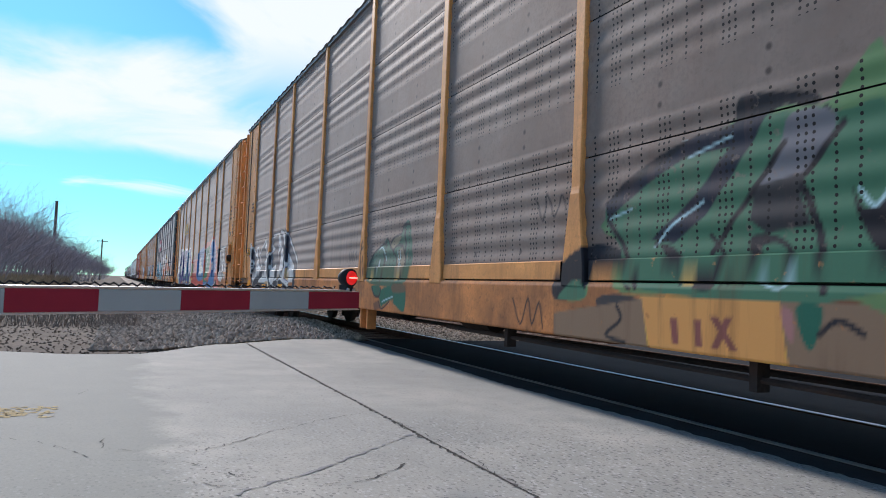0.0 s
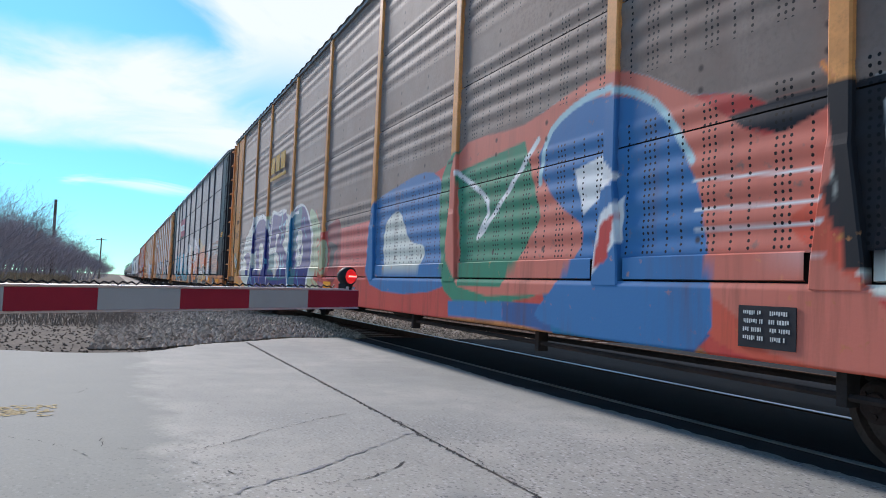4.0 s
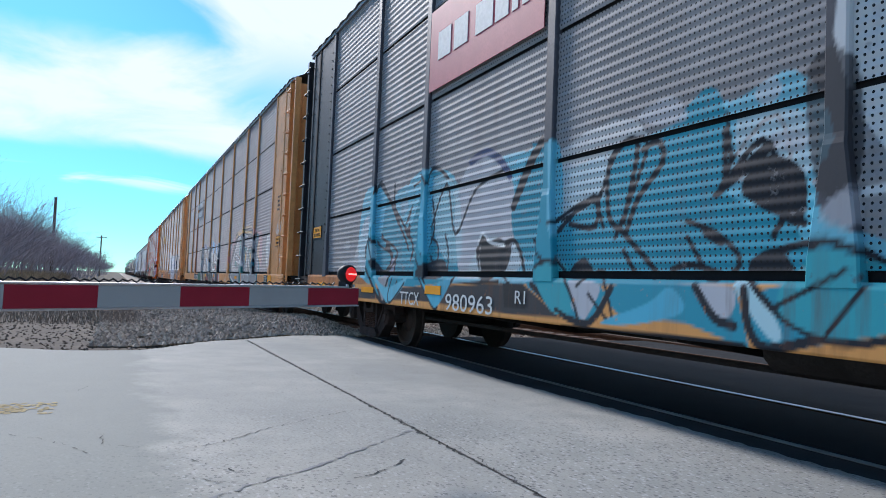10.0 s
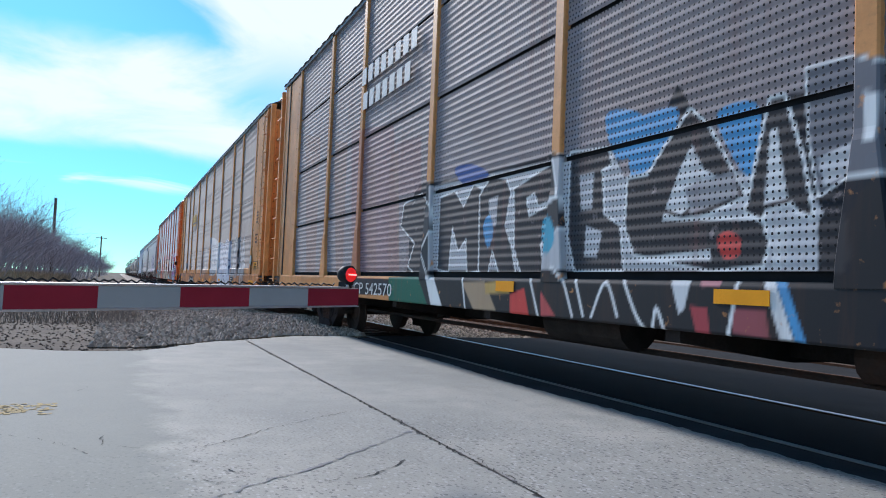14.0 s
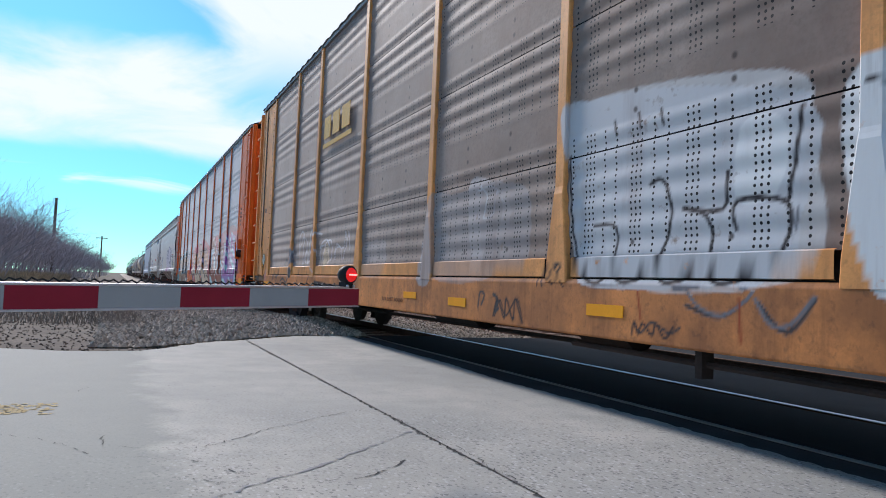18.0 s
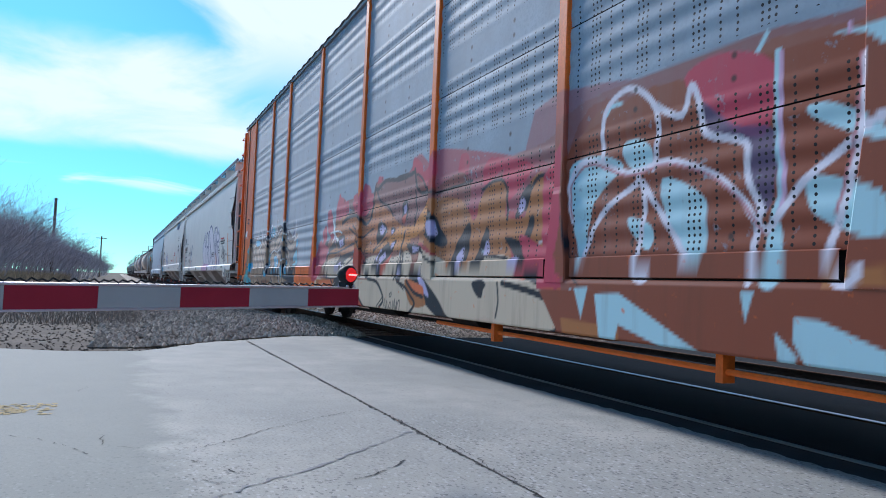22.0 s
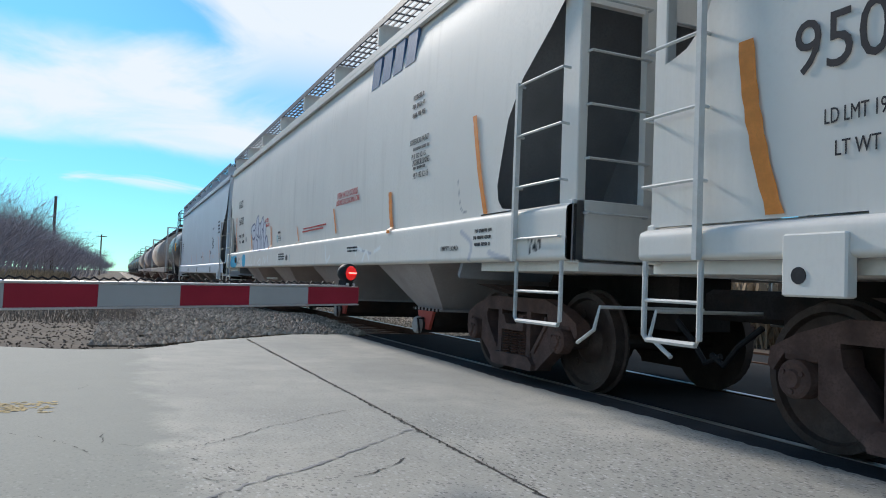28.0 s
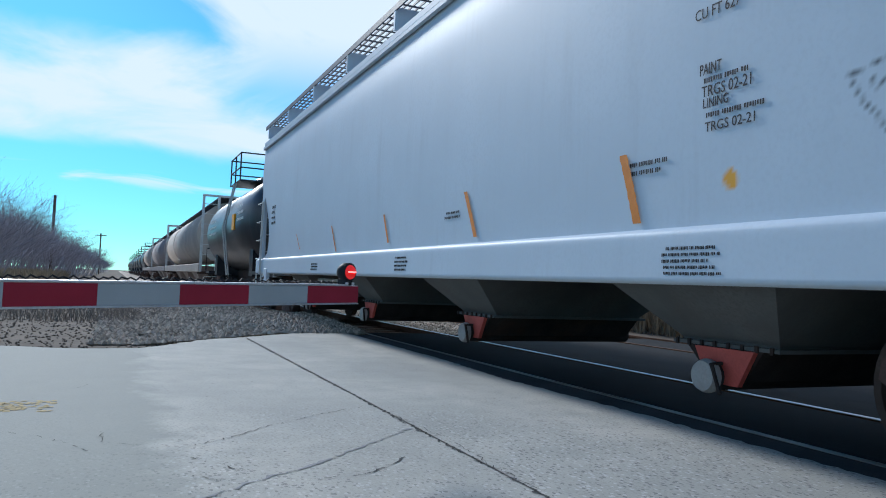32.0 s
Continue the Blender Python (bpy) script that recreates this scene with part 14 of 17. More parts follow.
blob("c", "whitew2", 1, 1.89, 2.49, 2.22, 2.48, 2.33, 2.26, 2, 2.24)
blob("c", "whitew2", 1, 2.81, 2.36, 3.03, 2.36, 3.11, 2.17, 2.86, 2.17)
patch("c", "whiteb", 1, 1.11, 2.5, 1.47, 2.41, 1.86, 2.21, 1.71, 2.15, 1.42, 2.28, 1.26, 2.22)
blob("c", "ink", 1, 1.81, 2.17, 2.03, 1.9, 2.4, 1.74, 2.64, 1.88, 2.46, 2.17, 2.54, 2.25, 2.71, 2.2, 3.03, 1.79, 2.87, 1.9, 2.72, 1.92, 2.57, 1.72, 2.27, 1.7, 1.93, 1.84)
curl("c", "whiteb", 0.05, 1.33, 2.43, 1.81, 2.17, 2.03, 1.85, 2.4, 1.72, 2.61, 1.81, 2.57, 2.08, 2.41, 2.25, 2.54, 2.3, 2.75, 2.14, 2.95, 1.84, 3.06, 1.72)
curl("c", "whiteb", 0.04, 1.12, 2.47, 1.26, 2.11, 1.53, 1.64, 1.75, 1.59, 1.93, 1.81, 2.1, 1.54, 1.97, 1.3, 1.87, 1.22)
patch("c", "ink", 1, 0.22, 1.79, 0.74, 1.66, 1.21, 1.32, 1.09, 1.27, 0.54, 1.59)
blob("c", "orangec", 1, 1.32, 1.43, 1.6, 1.36, 1.99, 0.99, 2.47, 0.65, 2.05, 0.72, 1.63, 1.04)
blob("c", "bluep2", 1, 2.48, 1.19, 2.79, 1.41, 2.99, 1.41, 2.94, 1.31, 2.76, 1.21, 2.73, 1.09)
blob("c", "navyd", 1, 1.97, 1.2, 2.16, 1.24, 2.52, 1.14, 2.53, 1.05, 2.03, 1.05)
curl("c", "ink", 0.05, 2.52, 1.19, 2.82, 1.42, 3, 1.42, 2.83, 1.27, 2.75, 1.06)
curl("c", "ink", 0.035, 2.16, 1.34, 2.6, 1.19, 2.91, 1.27)
patch("c", "ink", 1, 3.75, 2.42, 3.84, 2.34, 4, 2.12, 4.09, 1.77, 4.07, 1.38, 4.2, 1.16, 4.47, 1.06, 4.51, 0.83, 4.3, 0.95, 4.06, 1.13, 3.95, 1.39, 4, 1.79, 3.9, 2.18)
patch("c", "brownp", 1, 4.03, 2.11, 4.31, 2.06, 4.33, 1.36, 4.47, 1.06, 4.29, 1.09, 4.16, 1.23, 4.15, 1.73)
curl("c", "whiteb", 0.05, 3.68, 2.5, 3.87, 2.3, 4.08, 2.11, 4.31, 2.07)
curl("c", "whiteb", 0.05, 3.9, 2.14, 4.01, 1.78, 3.95, 1.46, 4, 1.2, 4.16, 1.06)
blob("c", "skyb2", 1, 4.03, 1.97, 4.14, 1.87, 4.15, 1.69, 4.06, 1.74)
blob("c", "whiteb", 1, 4.07, 2.25, 4.16, 2.41, 4.28, 2.34, 4.31, 2.09, 4.13, 2.11)
curl("c", "ink", 0.04, 4.28, 1.5, 4.38, 1.29, 4.45, 1.06)
curl("c", "whiteb", 0.04, 4.35, 1.53, 4.46, 1.36, 4.5, 1.25, 4.47, 1.09)
blob("c", "white2", 1, 4.5, 2.08, 4.59, 2, 4.54, 1.68, 4.54, 1.42, 4.48, 1.39, 4.47, 1.82)
blob("c", "tealp", 1, 4.78, 1.85, 4.82, 1.85, 4.98, 1.53, 5.17, 1.34, 4.81, 1.35, 4.77, 1.65)
curl("c", "ink", 0.06, 4.78, 1.37, 4.78, 1.68, 4.8, 1.85, 4.94, 1.6, 5.18, 1.36)
blob("c", "ink", 1, 4.54, 1.32, 4.81, 1.32, 5.27, 1.32, 5.27, 1.23, 4.74, 1.26)
blob("c", "whitew", 1, 4.5, 1.25, 5.28, 1.2, 5.28, 1.06, 4.53, 1.06)
blob("c", "ink", 1, 4.63, 1.09, 4.74, 1.12, 4.85, 1.14, 4.85, 1.06, 4.65, 1.05)
patch("c", "rustor", 1, 4.83, 2.01, 5.27, 1.92, 5.27, 1.36, 5.17, 1.36, 4.87, 1.7)
patch("c", "ink", 1, 0.45, 0.97, 1.35, 0.99, 1.65, 0.67, 0.62, 0.71)
patch("c", "orangec", 1, 1.58, 0.99, 2.08, 0.99, 2.42, 0.67, 1.91, 0.69)
patch("c", "ink2", 1, 2.4, 0.98, 3.86, 1, 4.51, 0.89, 4.6, 0.71, 3.76, 0.68, 2.55, 0.68)
blob("c", "orange2", 1, 2.41, 0.93, 2.77, 0.97, 3.58, 0.95, 3.53, 0.85, 2.54, 0.81)
curl("c", "whiteb", 0.035, 1.99, 0.97, 2.19, 0.85, 2.24, 0.71, 2.46, 0.66)
patch("c", "brownp", 1, 3.53, 0.84, 3.97, 0.8, 4, 0.69, 3.56, 0.66)
blob("c", "tealp", 1, 4.14, 0.88, 4.35, 0.82, 4.63, 0.71, 4.48, 0.7)
blob("c", "whiteb", 1, 4.55, 0.99, 4.74, 1, 4.63, 0.88)
patch("c", "whitew2", 1, 4.87, 0.98, 4.98, 1, 4.89, 0.67, 4.8, 0.68)
patch("c", "orangec", 1, 5, 1, 5.2, 0.98, 5.18, 0.64, 4.96, 0.65)
curl("c", "ink", 0.03, 4.95, 0.85, 5.14, 0.95, 4.99, 0.8, 5.14, 0.86, 4.96, 0.68)
curl("c", "orangeh", 0.04, 3.86, 0.85, 4.11, 0.95, 4.3, 0.87)
curl("c", "ink", 0.04, -6.89, 1.53, -6.44, 2.1, -6.15, 1.5, -5.69, 1.95, -5.06, 2.09)
curl("c", "ink", 0.04, -3.53, 1.59, -3.28, 2.01, -2.95, 2.02, -3.08, 1.69, -3.29, 1.34)
curl("c", "ink", 0.04, -4.16, 1.5, -3.61, 1.66, -3.44, 1.43)
curl("c", "ink", 0.04, -2.53, 1.42, -2.24, 1.31, -2.07, 1.14, -2.28, 1.04, -2.52, 1.31)
curl("c", "ink", 0.045, -2.26, 1.57, -1.92, 1.86, -1.75, 1.49, -1.83, 1.29)
curl("c", "ink", 0.045, -0.93, 1, -1.33, 1.21, -1.6, 1.24, -1.97, 1.14, -1.91, 0.99, -1.66, 0.8, -1.31, 0.72, -0.92, 0.83, -0.87, 0.98)
blob("c", "tealc", 1, -1.55, 1.19, -1.25, 1.15, -0.93, 0.98, -1, 0.82, -1.43, 0.74, -1.76, 0.89)
curl("c", "ink", 0.03, -1.76, 0.89, -1.33, 1.09)
curl("c", "ink", 0.03, -1.44, 0.76, -1.24, 1)
blob("c", "tealc", 1, -4.37, 1.09, -3.95, 1.16, -3.76, 0.77, -4.08, 0.76)
curl("c", "ink", 0.035, -4.46, 1.09, -4.04, 1.16, -3.67, 0.71, -4, 0.77)
curl("c", "ink", 0.03, -3.7, 0.97, -3.41, 1.09, -3.23, 0.7, -3.54, 0.91)
blob("c", "cyanl", 1, -3.37, 0.7, -2.85, 0.86, -2.62, 0.98, -2.49, 0.82, -2.97, 0.71)
blob("c", "whitew2", 1, -0.49, 1.87, -0.19, 1.89, -0.13, 1.78, -0.36, 1.69)
curl("c", "whitew", 0.05, -1.27, 1.49, -0.88, 1.51, -0.74, 1.45)
curl("c", "whitew", 0.05, -0.44, 1.41, -0.11, 1.36, 0.61, 1.35, 1.13, 1.18)
curl("c", "whitew", 0.05, -0.48, 1.54, -0.12, 1.61)
curl("c", "whitew", 0.05, -0.88, 1.35, -0, 1.24)
curl("c", "whitew", 0.05, 0.09, 1.57, 0.6, 1.49)
blob("c", "whitew2", 1, -0.46, 1.13, -0.22, 1.16, 0, 1.09, -0.05, 1.04, -0.46, 1.04)
curl("c", "ink", 0.05, -8.94, 2.18, -8.82, 2.35, -8.49, 2.17, -7.89, 1.78, -7.43, 1.44, -7.47, 1.24)
curl("c", "ink", 0.045, -9.17, 1.65, -8.85, 1.21, -8.4, 1.09, -8.02, 1.25, -8.03, 1.39, -8.56, 1.55, -8.83, 1.68)
curl("c", "ink", 0.045, -7.25, 1.43, -7.2, 1.28, -7.02, 1.09, -6.55, 0.66, -6.42, 0.76, -6.05, 1.01)
curl("c", "ink", 0.05, -7.06, 1.84, -6.93, 2.29, -6.7, 2.31, -6.41, 2.17)
curl("c", "ink", 0.04, -6.42, 1.51, -6.32, 1.3, -6.33, 1.05)
curl("c", "ink", 0.04, -6.85, 1.5, -6.62, 1.39, -6.64, 1.13, -6.83, 1.27)
patch("c", "cyanl", 1, -9.01, 2.18, -8.82, 2.33, -8.48, 2.12, -8.66, 1.56, -8.96, 1.63)
patch("c", "cyanl", 1, -7.15, 1.85, -6.94, 2.27, -6.85, 2.22, -6.84, 1.45, -6.95, 1.27, -7.12, 1.37)
blob("c", "cyan", 1, -8.98, 1.15, -8.27, 0.87, -7.45, 1, -8.03, 0.67, -8.37, 0.76)
blob("c", "cyanl", 1, -7.1, 1.02, -6.74, 0.91, -6.11, 1.01, -6.48, 0.67, -6.69, 0.74)
curl("c", "ink", 0.03, -8, 1, -8.14, 0.77, -8.03, 0.67, -7.54, 0.94)
curl("c", "ink", 0.03, -7.1, 1.04, -6.62, 0.68, -6.45, 0.68)
patch("c", "ink3", 1, -5.58, 1.34, -5.48, 1.48, -5.3, 1.36, -5.01, 1.34, -5.17, 1.25, -5.25, 1.04, -5.47, 1.04)
curl("c", "whiteb", 0.035, -5.58, 1.38, -5.48, 1.48, -5.3, 1.38, -5.01, 1.34)
curl("c", "ink", 0.05, -4.99, 1.36, -4.82, 1.38, -4.68, 1.24, -4.61, 1.06)
curl("c", "navyd", 0.09, -5.82, 2.27, -5.46, 2.32, -5.15, 2.19, -4.95, 2.01)
curl("c", "ink", 0.1, -4.86, 1.71, -4.73, 1.87, -4.56, 2.08, -4.38, 2.26)
patch("c", "ink3", 1, -4.92, 0.98, -4.52, 0.96, -4.48, 0.75, -4.88, 0.75)
blob("f", "pinkr", 1, -2.69, 2.39, -2.58, 2.4, -2.44, 2.13, -2.32, 1.95, -2.67, 2.05)
blob("f", "pinkr", 1, -2.4, 2.23, -2.13, 2.26, -2.07, 2.08, -2.33, 2.06)
blob("f", "pinkr", 1, -1.84, 2.3, -1.61, 2.31, -1.51, 2.1, -1.73, 2.03)
blob("f", "pinkr", 1, -1.56, 2.2, -1.24, 2.29, -0.86, 2.26, -0.79, 2.12, -1.14, 1.95, -1.46, 2)
blob("f", "pinkr", 1, -1.24, 2.38, -1.09, 2.42, -0.94, 2.32, -1, 2.16, -1.19, 2.19)
blob("f", "pinkr", 1, -0.6, 2.42, -0.45, 2.47, -0.41, 2.38, -0.53, 2.28)
blob("f", "pinkr", 1, -3.38, 2.14, -3.11, 2.16, -2.94, 1.68, -3.21, 1.76)
blob("f", "pinkr", 1, -3.85, 1.61, -3.25, 1.52, -3.38, 1.34, -3.8, 1.16)
patch("f", "mauve", 1, -0.73, 2.37, -0.3, 2.41, 0.28, 2.36, 0.7, 2.38, 0.85, 2.37, 1.03, 2.04, 1.33, 2.06, 1.33, 1.86, 0.97, 1.75, 0.72, 1.7, 0.38, 1.71, -0.22, 2.02, -0.65, 2.14)
patch("f", "orange3", 1, -2.89, 1.85, -2.44, 2.02, -1.92, 2.01, -1.38, 1.94, -0.99, 1.84, -0.72, 2.11, -0.22, 1.98, 0.38, 1.71, 0.2, 1.59, -0.38, 1.57, -0.69, 1.43, -1.35, 1.47, -2.39, 1.37, -2.75, 1.55)
patch("f", "orange", 1, -0.1, 1.54, 0.34, 1.71, 0.6, 1.68, 0.86, 1.68, 1.04, 1.8, 1.33, 2, 1.33, 1.7, 0.97, 1.54, 0.64, 1.51, 0.39, 1.47, 0.06, 1.38)
curl("f", "ink", 0.06, -2.43, 1.91, -2.01, 1.99, -1.55, 1.98, -1.13, 1.82, -0.85, 1.96, -0.76, 2.29, -0.6, 2.3, -0.3, 2.39, 0.28, 2.34, 0.66, 2.36, 0.81, 2.38)
curl("f", "ink", 0.05, 0.81, 2.41, 0.89, 2.2, 1.06, 2.08, 1.33, 2.09)
curl("f", "ink", 0.035, -1.81, 1.84, -1.53, 1.72, -1.28, 1.62, -0.98, 1.69, -0.77, 1.73)
curl("f", "ink", 0.035, -2, 1.81, -1.53, 1.62, -1.18, 1.32, -1.1, 1.09)
curl("f", "ink", 0.04, -0.66, 2.27, -0.46, 2.1, -0.11, 2, 0.05, 1.86)
curl("f", "ink", 0.035, 0.86, 2.12, 0.93, 1.88, 0.86, 1.68)
curl("f", "ink", 0.04, 0.56, 1.62, 0.44, 1.43, 0.4, 1.16, 0.31, 0.99)
curl("f", "ink", 0.04, 0.48, 1.36, 0.53, 1.16, 0.61, 1.06)
blob("f", "ink", 1, -0.57, 1.75, -0.42, 1.81, -0.21, 1.75, -0.18, 1.63, -0.44, 1.53, -0.59, 1.5)
patch("f", "lilac", 1, -0.51, 1.72, -0.36, 1.77, -0.22, 1.71, -0.32, 1.62, -0.44, 1.63)
blob("f", "ink", 1, 0.42, 1.98, 0.55, 2.04, 0.63, 1.96, 0.59, 1.78, 0.43, 1.74)
patch("f", "lilac", 1, 0.46, 1.95, 0.57, 1.98, 0.59, 1.93, 0.53, 1.86, 0.47, 1.87)
blob("f", "redo", 1, 0.43, 1.82, 0.57, 1.85, 0.53, 1.74, 0.44, 1.74)
blob("f", "ink", 1, -0.02, 1.69, 0.08, 1.71, 0.18, 1.66, 0.06, 1.6)
patch("f", "lilac", 1, 0.01, 1.66, 0.1, 1.68, 0.13, 1.63, 0.05, 1.61)
blob("f", "ink", 1, -0.09, 1.43, 0.11, 1.51, 0.23, 1.52, 0.11, 1.38, -0.14, 1.13, -0.36, 1.01, -0.49, 1.17, -0.49, 1.34)
patch("f", "lilac", 1, -0.46, 1.29, -0.2, 1.38, -0.17, 1.3, -0.43, 1.19)
patch("f", "lilac", 1, 0.02, 1.48, 0.16, 1.51, 0.16, 1.45, 0.04, 1.4)
patch("f", "redo", 1, -0.36, 1.17, -0.09, 1.28, 0.11, 1.38, -0.19, 1.05, -0.3, 1.03)
blob("f", "ink", 1, 0.64, 1.45, 0.8, 1.45, 1.11, 1.41, 1.07, 1.35, 0.8, 1.31)
patch("f", "lilac", 1, 0.83, 1.42, 1.06, 1.4, 1.03, 1.36, 0.83, 1.33)
blob("f", "ink", 1, -2.75, 1.66, -2.3, 1.71, -2.24, 1.54, -2.62, 1.49)
patch("f", "lilac", 1, -2.57, 1.62, -2.32, 1.66, -2.29, 1.55, -2.51, 1.51)
blob("f", "ink", 1, -2.48, 1.18, -2.17, 1.25, -2.31, 1.1)
patch("f", "lilac", 1, -2.45, 1.15, -2.25, 1.23, -2.28, 1.14, -2.42, 1.1)
curl("f", "ink", 0.035, -3.37, 1.22, -3.24, 1.4, -2.62, 1.43, -1.79, 1.54, -1.36, 1.56)
curl("f", "ink", 0.035, -3.37, 1.22, -3.07, 0.98)
curl("f", "ink", 0.035, -2.37, 1.1, -1.96, 1.25, -1.69, 1.34)
blob("f", "redo", 1, -1.69, 1.39, -1.43, 1.47, -1.1, 1.27, -1.06, 1.05, -1.42, 1.14)
blob("f", "ink", 1, -1.74, 1.42, -1.56, 1.48, -1.52, 1.43, -1.64, 1.34)
blob("f", "ink", 1, -1.18, 1.28, -0.95, 1.14, -0.8, 1.01, -1.02, 1.05)
curl("f", "whiteb", 0.05, -2.96, 1.97, -2.82, 1.72, -2.63, 1.63)
curl("f", "whiteb", 0.03, -3.14, 1.78, -2.65, 1.79, -2.41, 1.75)
patch("f", "redo", 1, -2.04, 0.94, -1.76, 1, -1.23, 0.73, -0.92, 0.56, -1.97, 0.57)
patch("f", "orange2", 1, -3.63, 0.94, -2.82, 0.96, -2.33, 0.59, -3.59, 0.57)
curl("f", "ink", 0.04, -2.82, 0.96, -2.51, 0.77, -2.33, 0.57)
curl("f", "ink", 0.04, -1.58, 0.98, -1.23, 0.73, -0.92, 0.56)
curl("f", "ink", 0.045, -0.8, 0.99, -0.36, 0.94, -0.07, 0.72, -0.23, 0.6)
curl("f", "ink", 0.045, 0.45, 0.96, 0.73, 0.9, 0.95, 0.79, 1.09, 0.69, 0.89, 0.56)
patch("f", "lilac", 1, -2.34, 0.78, -2.09, 0.94, -1.99, 0.87, -2.12, 0.63)
blob("f", "orange2", 1, 0.79, 0.97, 0.98, 0.97, 1.34, 0.91, 1.34, 0.78, 1.08, 0.83)
curl("f", "ink", 0.05, 0.79, 0.97, 1.05, 0.84, 1.34, 0.79)
blob("b", "white2", 1, -11.23, 1.61, -10.45, 1.96, -9.69, 2.39, -9.12, 2.12, -9.23, 1.52, -9.62, 0.97, -10.55, 0.96)
patch("b", "navy", 1, -10.58, 1.58, -10.1, 1.7, -9.7, 1.68, -9.32, 1.52, -9.58, 1.39, -9.57, 1.04, -10.02, 1.04, -10.07, 1.41)
curl("b", "whiteb", 0.09, -9.18, 1.38, -9.09, 2.11, -8.68, 2.45, -7.99, 2.62, -7.26, 2.48, -6.83, 2.21, -6.65, 1.94)
patch("b", "navy", 1, -9.04, 2.11, -8.82, 2.35, -8.25, 2.52, -7.6, 2.48, -7.15, 2.35, -6.82, 2.07, -6.66, 1.8, -6.61, 1.04, -8.54, 1.02, -8.6, 1.2, -9.13, 1.38, -8.94, 1.64)
patch("b", "white2", 1, -9.11, 1.61, -8.49, 1.73, -8.44, 1.18, -8.71, 1.25, -9.12, 1.39)
blob("b", "white2", 1, -8.03, 1.87, -7.68, 1.87, -7.43, 1.7, -7.4, 1.32, -7.64, 1.14, -7.94, 1.18, -8.03, 1.58)
curl("b", "red", 0.03, -7.68, 1.59, -7.63, 1.33, -7.66, 1.05)
patch("b", "navy", 1, -6.62, 1.74, -6.5, 2.12, -6.4, 2.52, -5.98, 2.53, -5.95, 2.43, -5.47, 2.46, -4.86, 2.51, -4.81, 1.97, -5.11, 1.75, -4.69, 1.58, -4.46, 1.33, -4.33, 1.02, -6.61, 1.01)
curl("b", "whiteb", 0.06, -6.6, 1.77, -6.47, 2.21, -6.4, 2.53, -6, 2.54, -5.47, 2.47, -4.85, 2.52)
patch("b", "tealp", 1, -6.62, 1.55, -5.99, 1.57, -5.93, 1.15, -6.59, 1.05)
patch("b", "white2", 1, -6.63, 1.72, -5.84, 1.73, -5.83, 1.59, -6.62, 1.56)
patch("b", "whiteb", 1, -5.88, 2.04, -5.54, 2.04, -5.55, 1.97, -5.75, 1.91, -5.78, 1.71, -5.79, 1.57, -5.89, 1.58)
blob("b", "white2", 1, -5.98, 1.58, -5.65, 1.58, -5.42, 1.42, -5.44, 1.21, -5.64, 1.02, -5.88, 1.09, -5.97, 1.37)
curl("b", "red", 0.025, -5.69, 1.4, -5.58, 1.14)
curl("b", "orange", 0.025, -5.66, 1.44, -5.47, 1.22)
patch("b", "white2", 1, -4.81, 2.45, -4.17, 2.34, -4.35, 2.13, -4.47, 1.81, -4.51, 1.47, -5.09, 1.74, -4.8, 1.96)
patch("b", "navy", 1, -4.82, 2.46, -4.67, 2.34, -4.71, 2.29, -4.8, 2.34)
curl("b", "redpk", 0.02, -4.53, 2.31, -4.55, 2.07, -4.5, 1.85)
curl("b", "redpk", 0.02, -4.4, 2.28, -4.45, 2.12)
curl("b", "whiteb", 0.06, -3.58, 2.38, -3.98, 2.39, -4.17, 2.33, -4.36, 2.12, -4.47, 1.8, -4.51, 1.47)
curl("b", "whiteb", 0.05, -4.51, 1.47, -4.34, 1.23, -4.24, 0.97, -4.15, 0.6)
curl("b", "cyan", 0.035, -5.26, 2.49, -5.31, 2.22, -5.56, 2.17, -5.21, 2.04, -5.32, 1.8, -5.13, 1.99, -4.96, 1.89, -5.05, 2.13, -4.87, 2.28, -5.13, 2.21, -5.26, 2.49)
curl("b", "cyan", 0.035, -5.34, 1.56, -5.19, 1.39, -5.27, 1.26, -5.13, 1.25, -5.05, 1, -5.02, 1.25, -4.82, 1.23, -4.99, 1.36, -4.97, 1.55, -5.11, 1.42, -5.34, 1.56)
curl("b", "cyan", 0.025, -9.01, 0.98, -8.66, 0.73, -9.05, 0.58)
curl("b", "cyan", 0.025, -8.32, 0.99, -8.09, 0.75, -8.5, 0.64)
curl("b", "cyan", 0.025, -7.14, 1.53, -6.93, 1.41, -7.07, 1.26)
curl("b", "skyw", 0.03, -4.26, 1.58, -4.15, 1.51, -4.16, 1.35)
curl("b", "skyw", 0.025, -4.37, 1.93, -4.41, 1.7)
curl("b", "ink", 0.02, -4.48, 1.27, -4.45, 1.16)
patch("e", "lav2", 1, 4.32, 2.05, 4.98, 2.16, 5.48, 2.07, 6.06, 2.19, 6.32, 2.21, 6.83, 1.92, 7.41, 2.06, 7.52, 1, 4.44, 0.96)
curl("e", "navyd", 0.04, 4.34, 2.05, 4.89, 2.13, 5.1, 1.81, 5.28, 1.73, 5.51, 1.81, 5.41, 2.04, 5.64, 2.02, 5.82, 1.75, 6.09, 1.82, 6.21, 2.05)
curl("e", "navyd", 0.04, 6.2, 2.11, 6.33, 2.18, 6.64, 2.11, 6.71, 1.96, 6.54, 1.87, 6.28, 1.92, 6.21, 2.05)
curl("e", "navyd", 0.04, 6.6, 1.86, 6.68, 1.66, 7.03, 1.55, 7.3, 1.4, 7.21, 1.25, 7.43, 0.99)
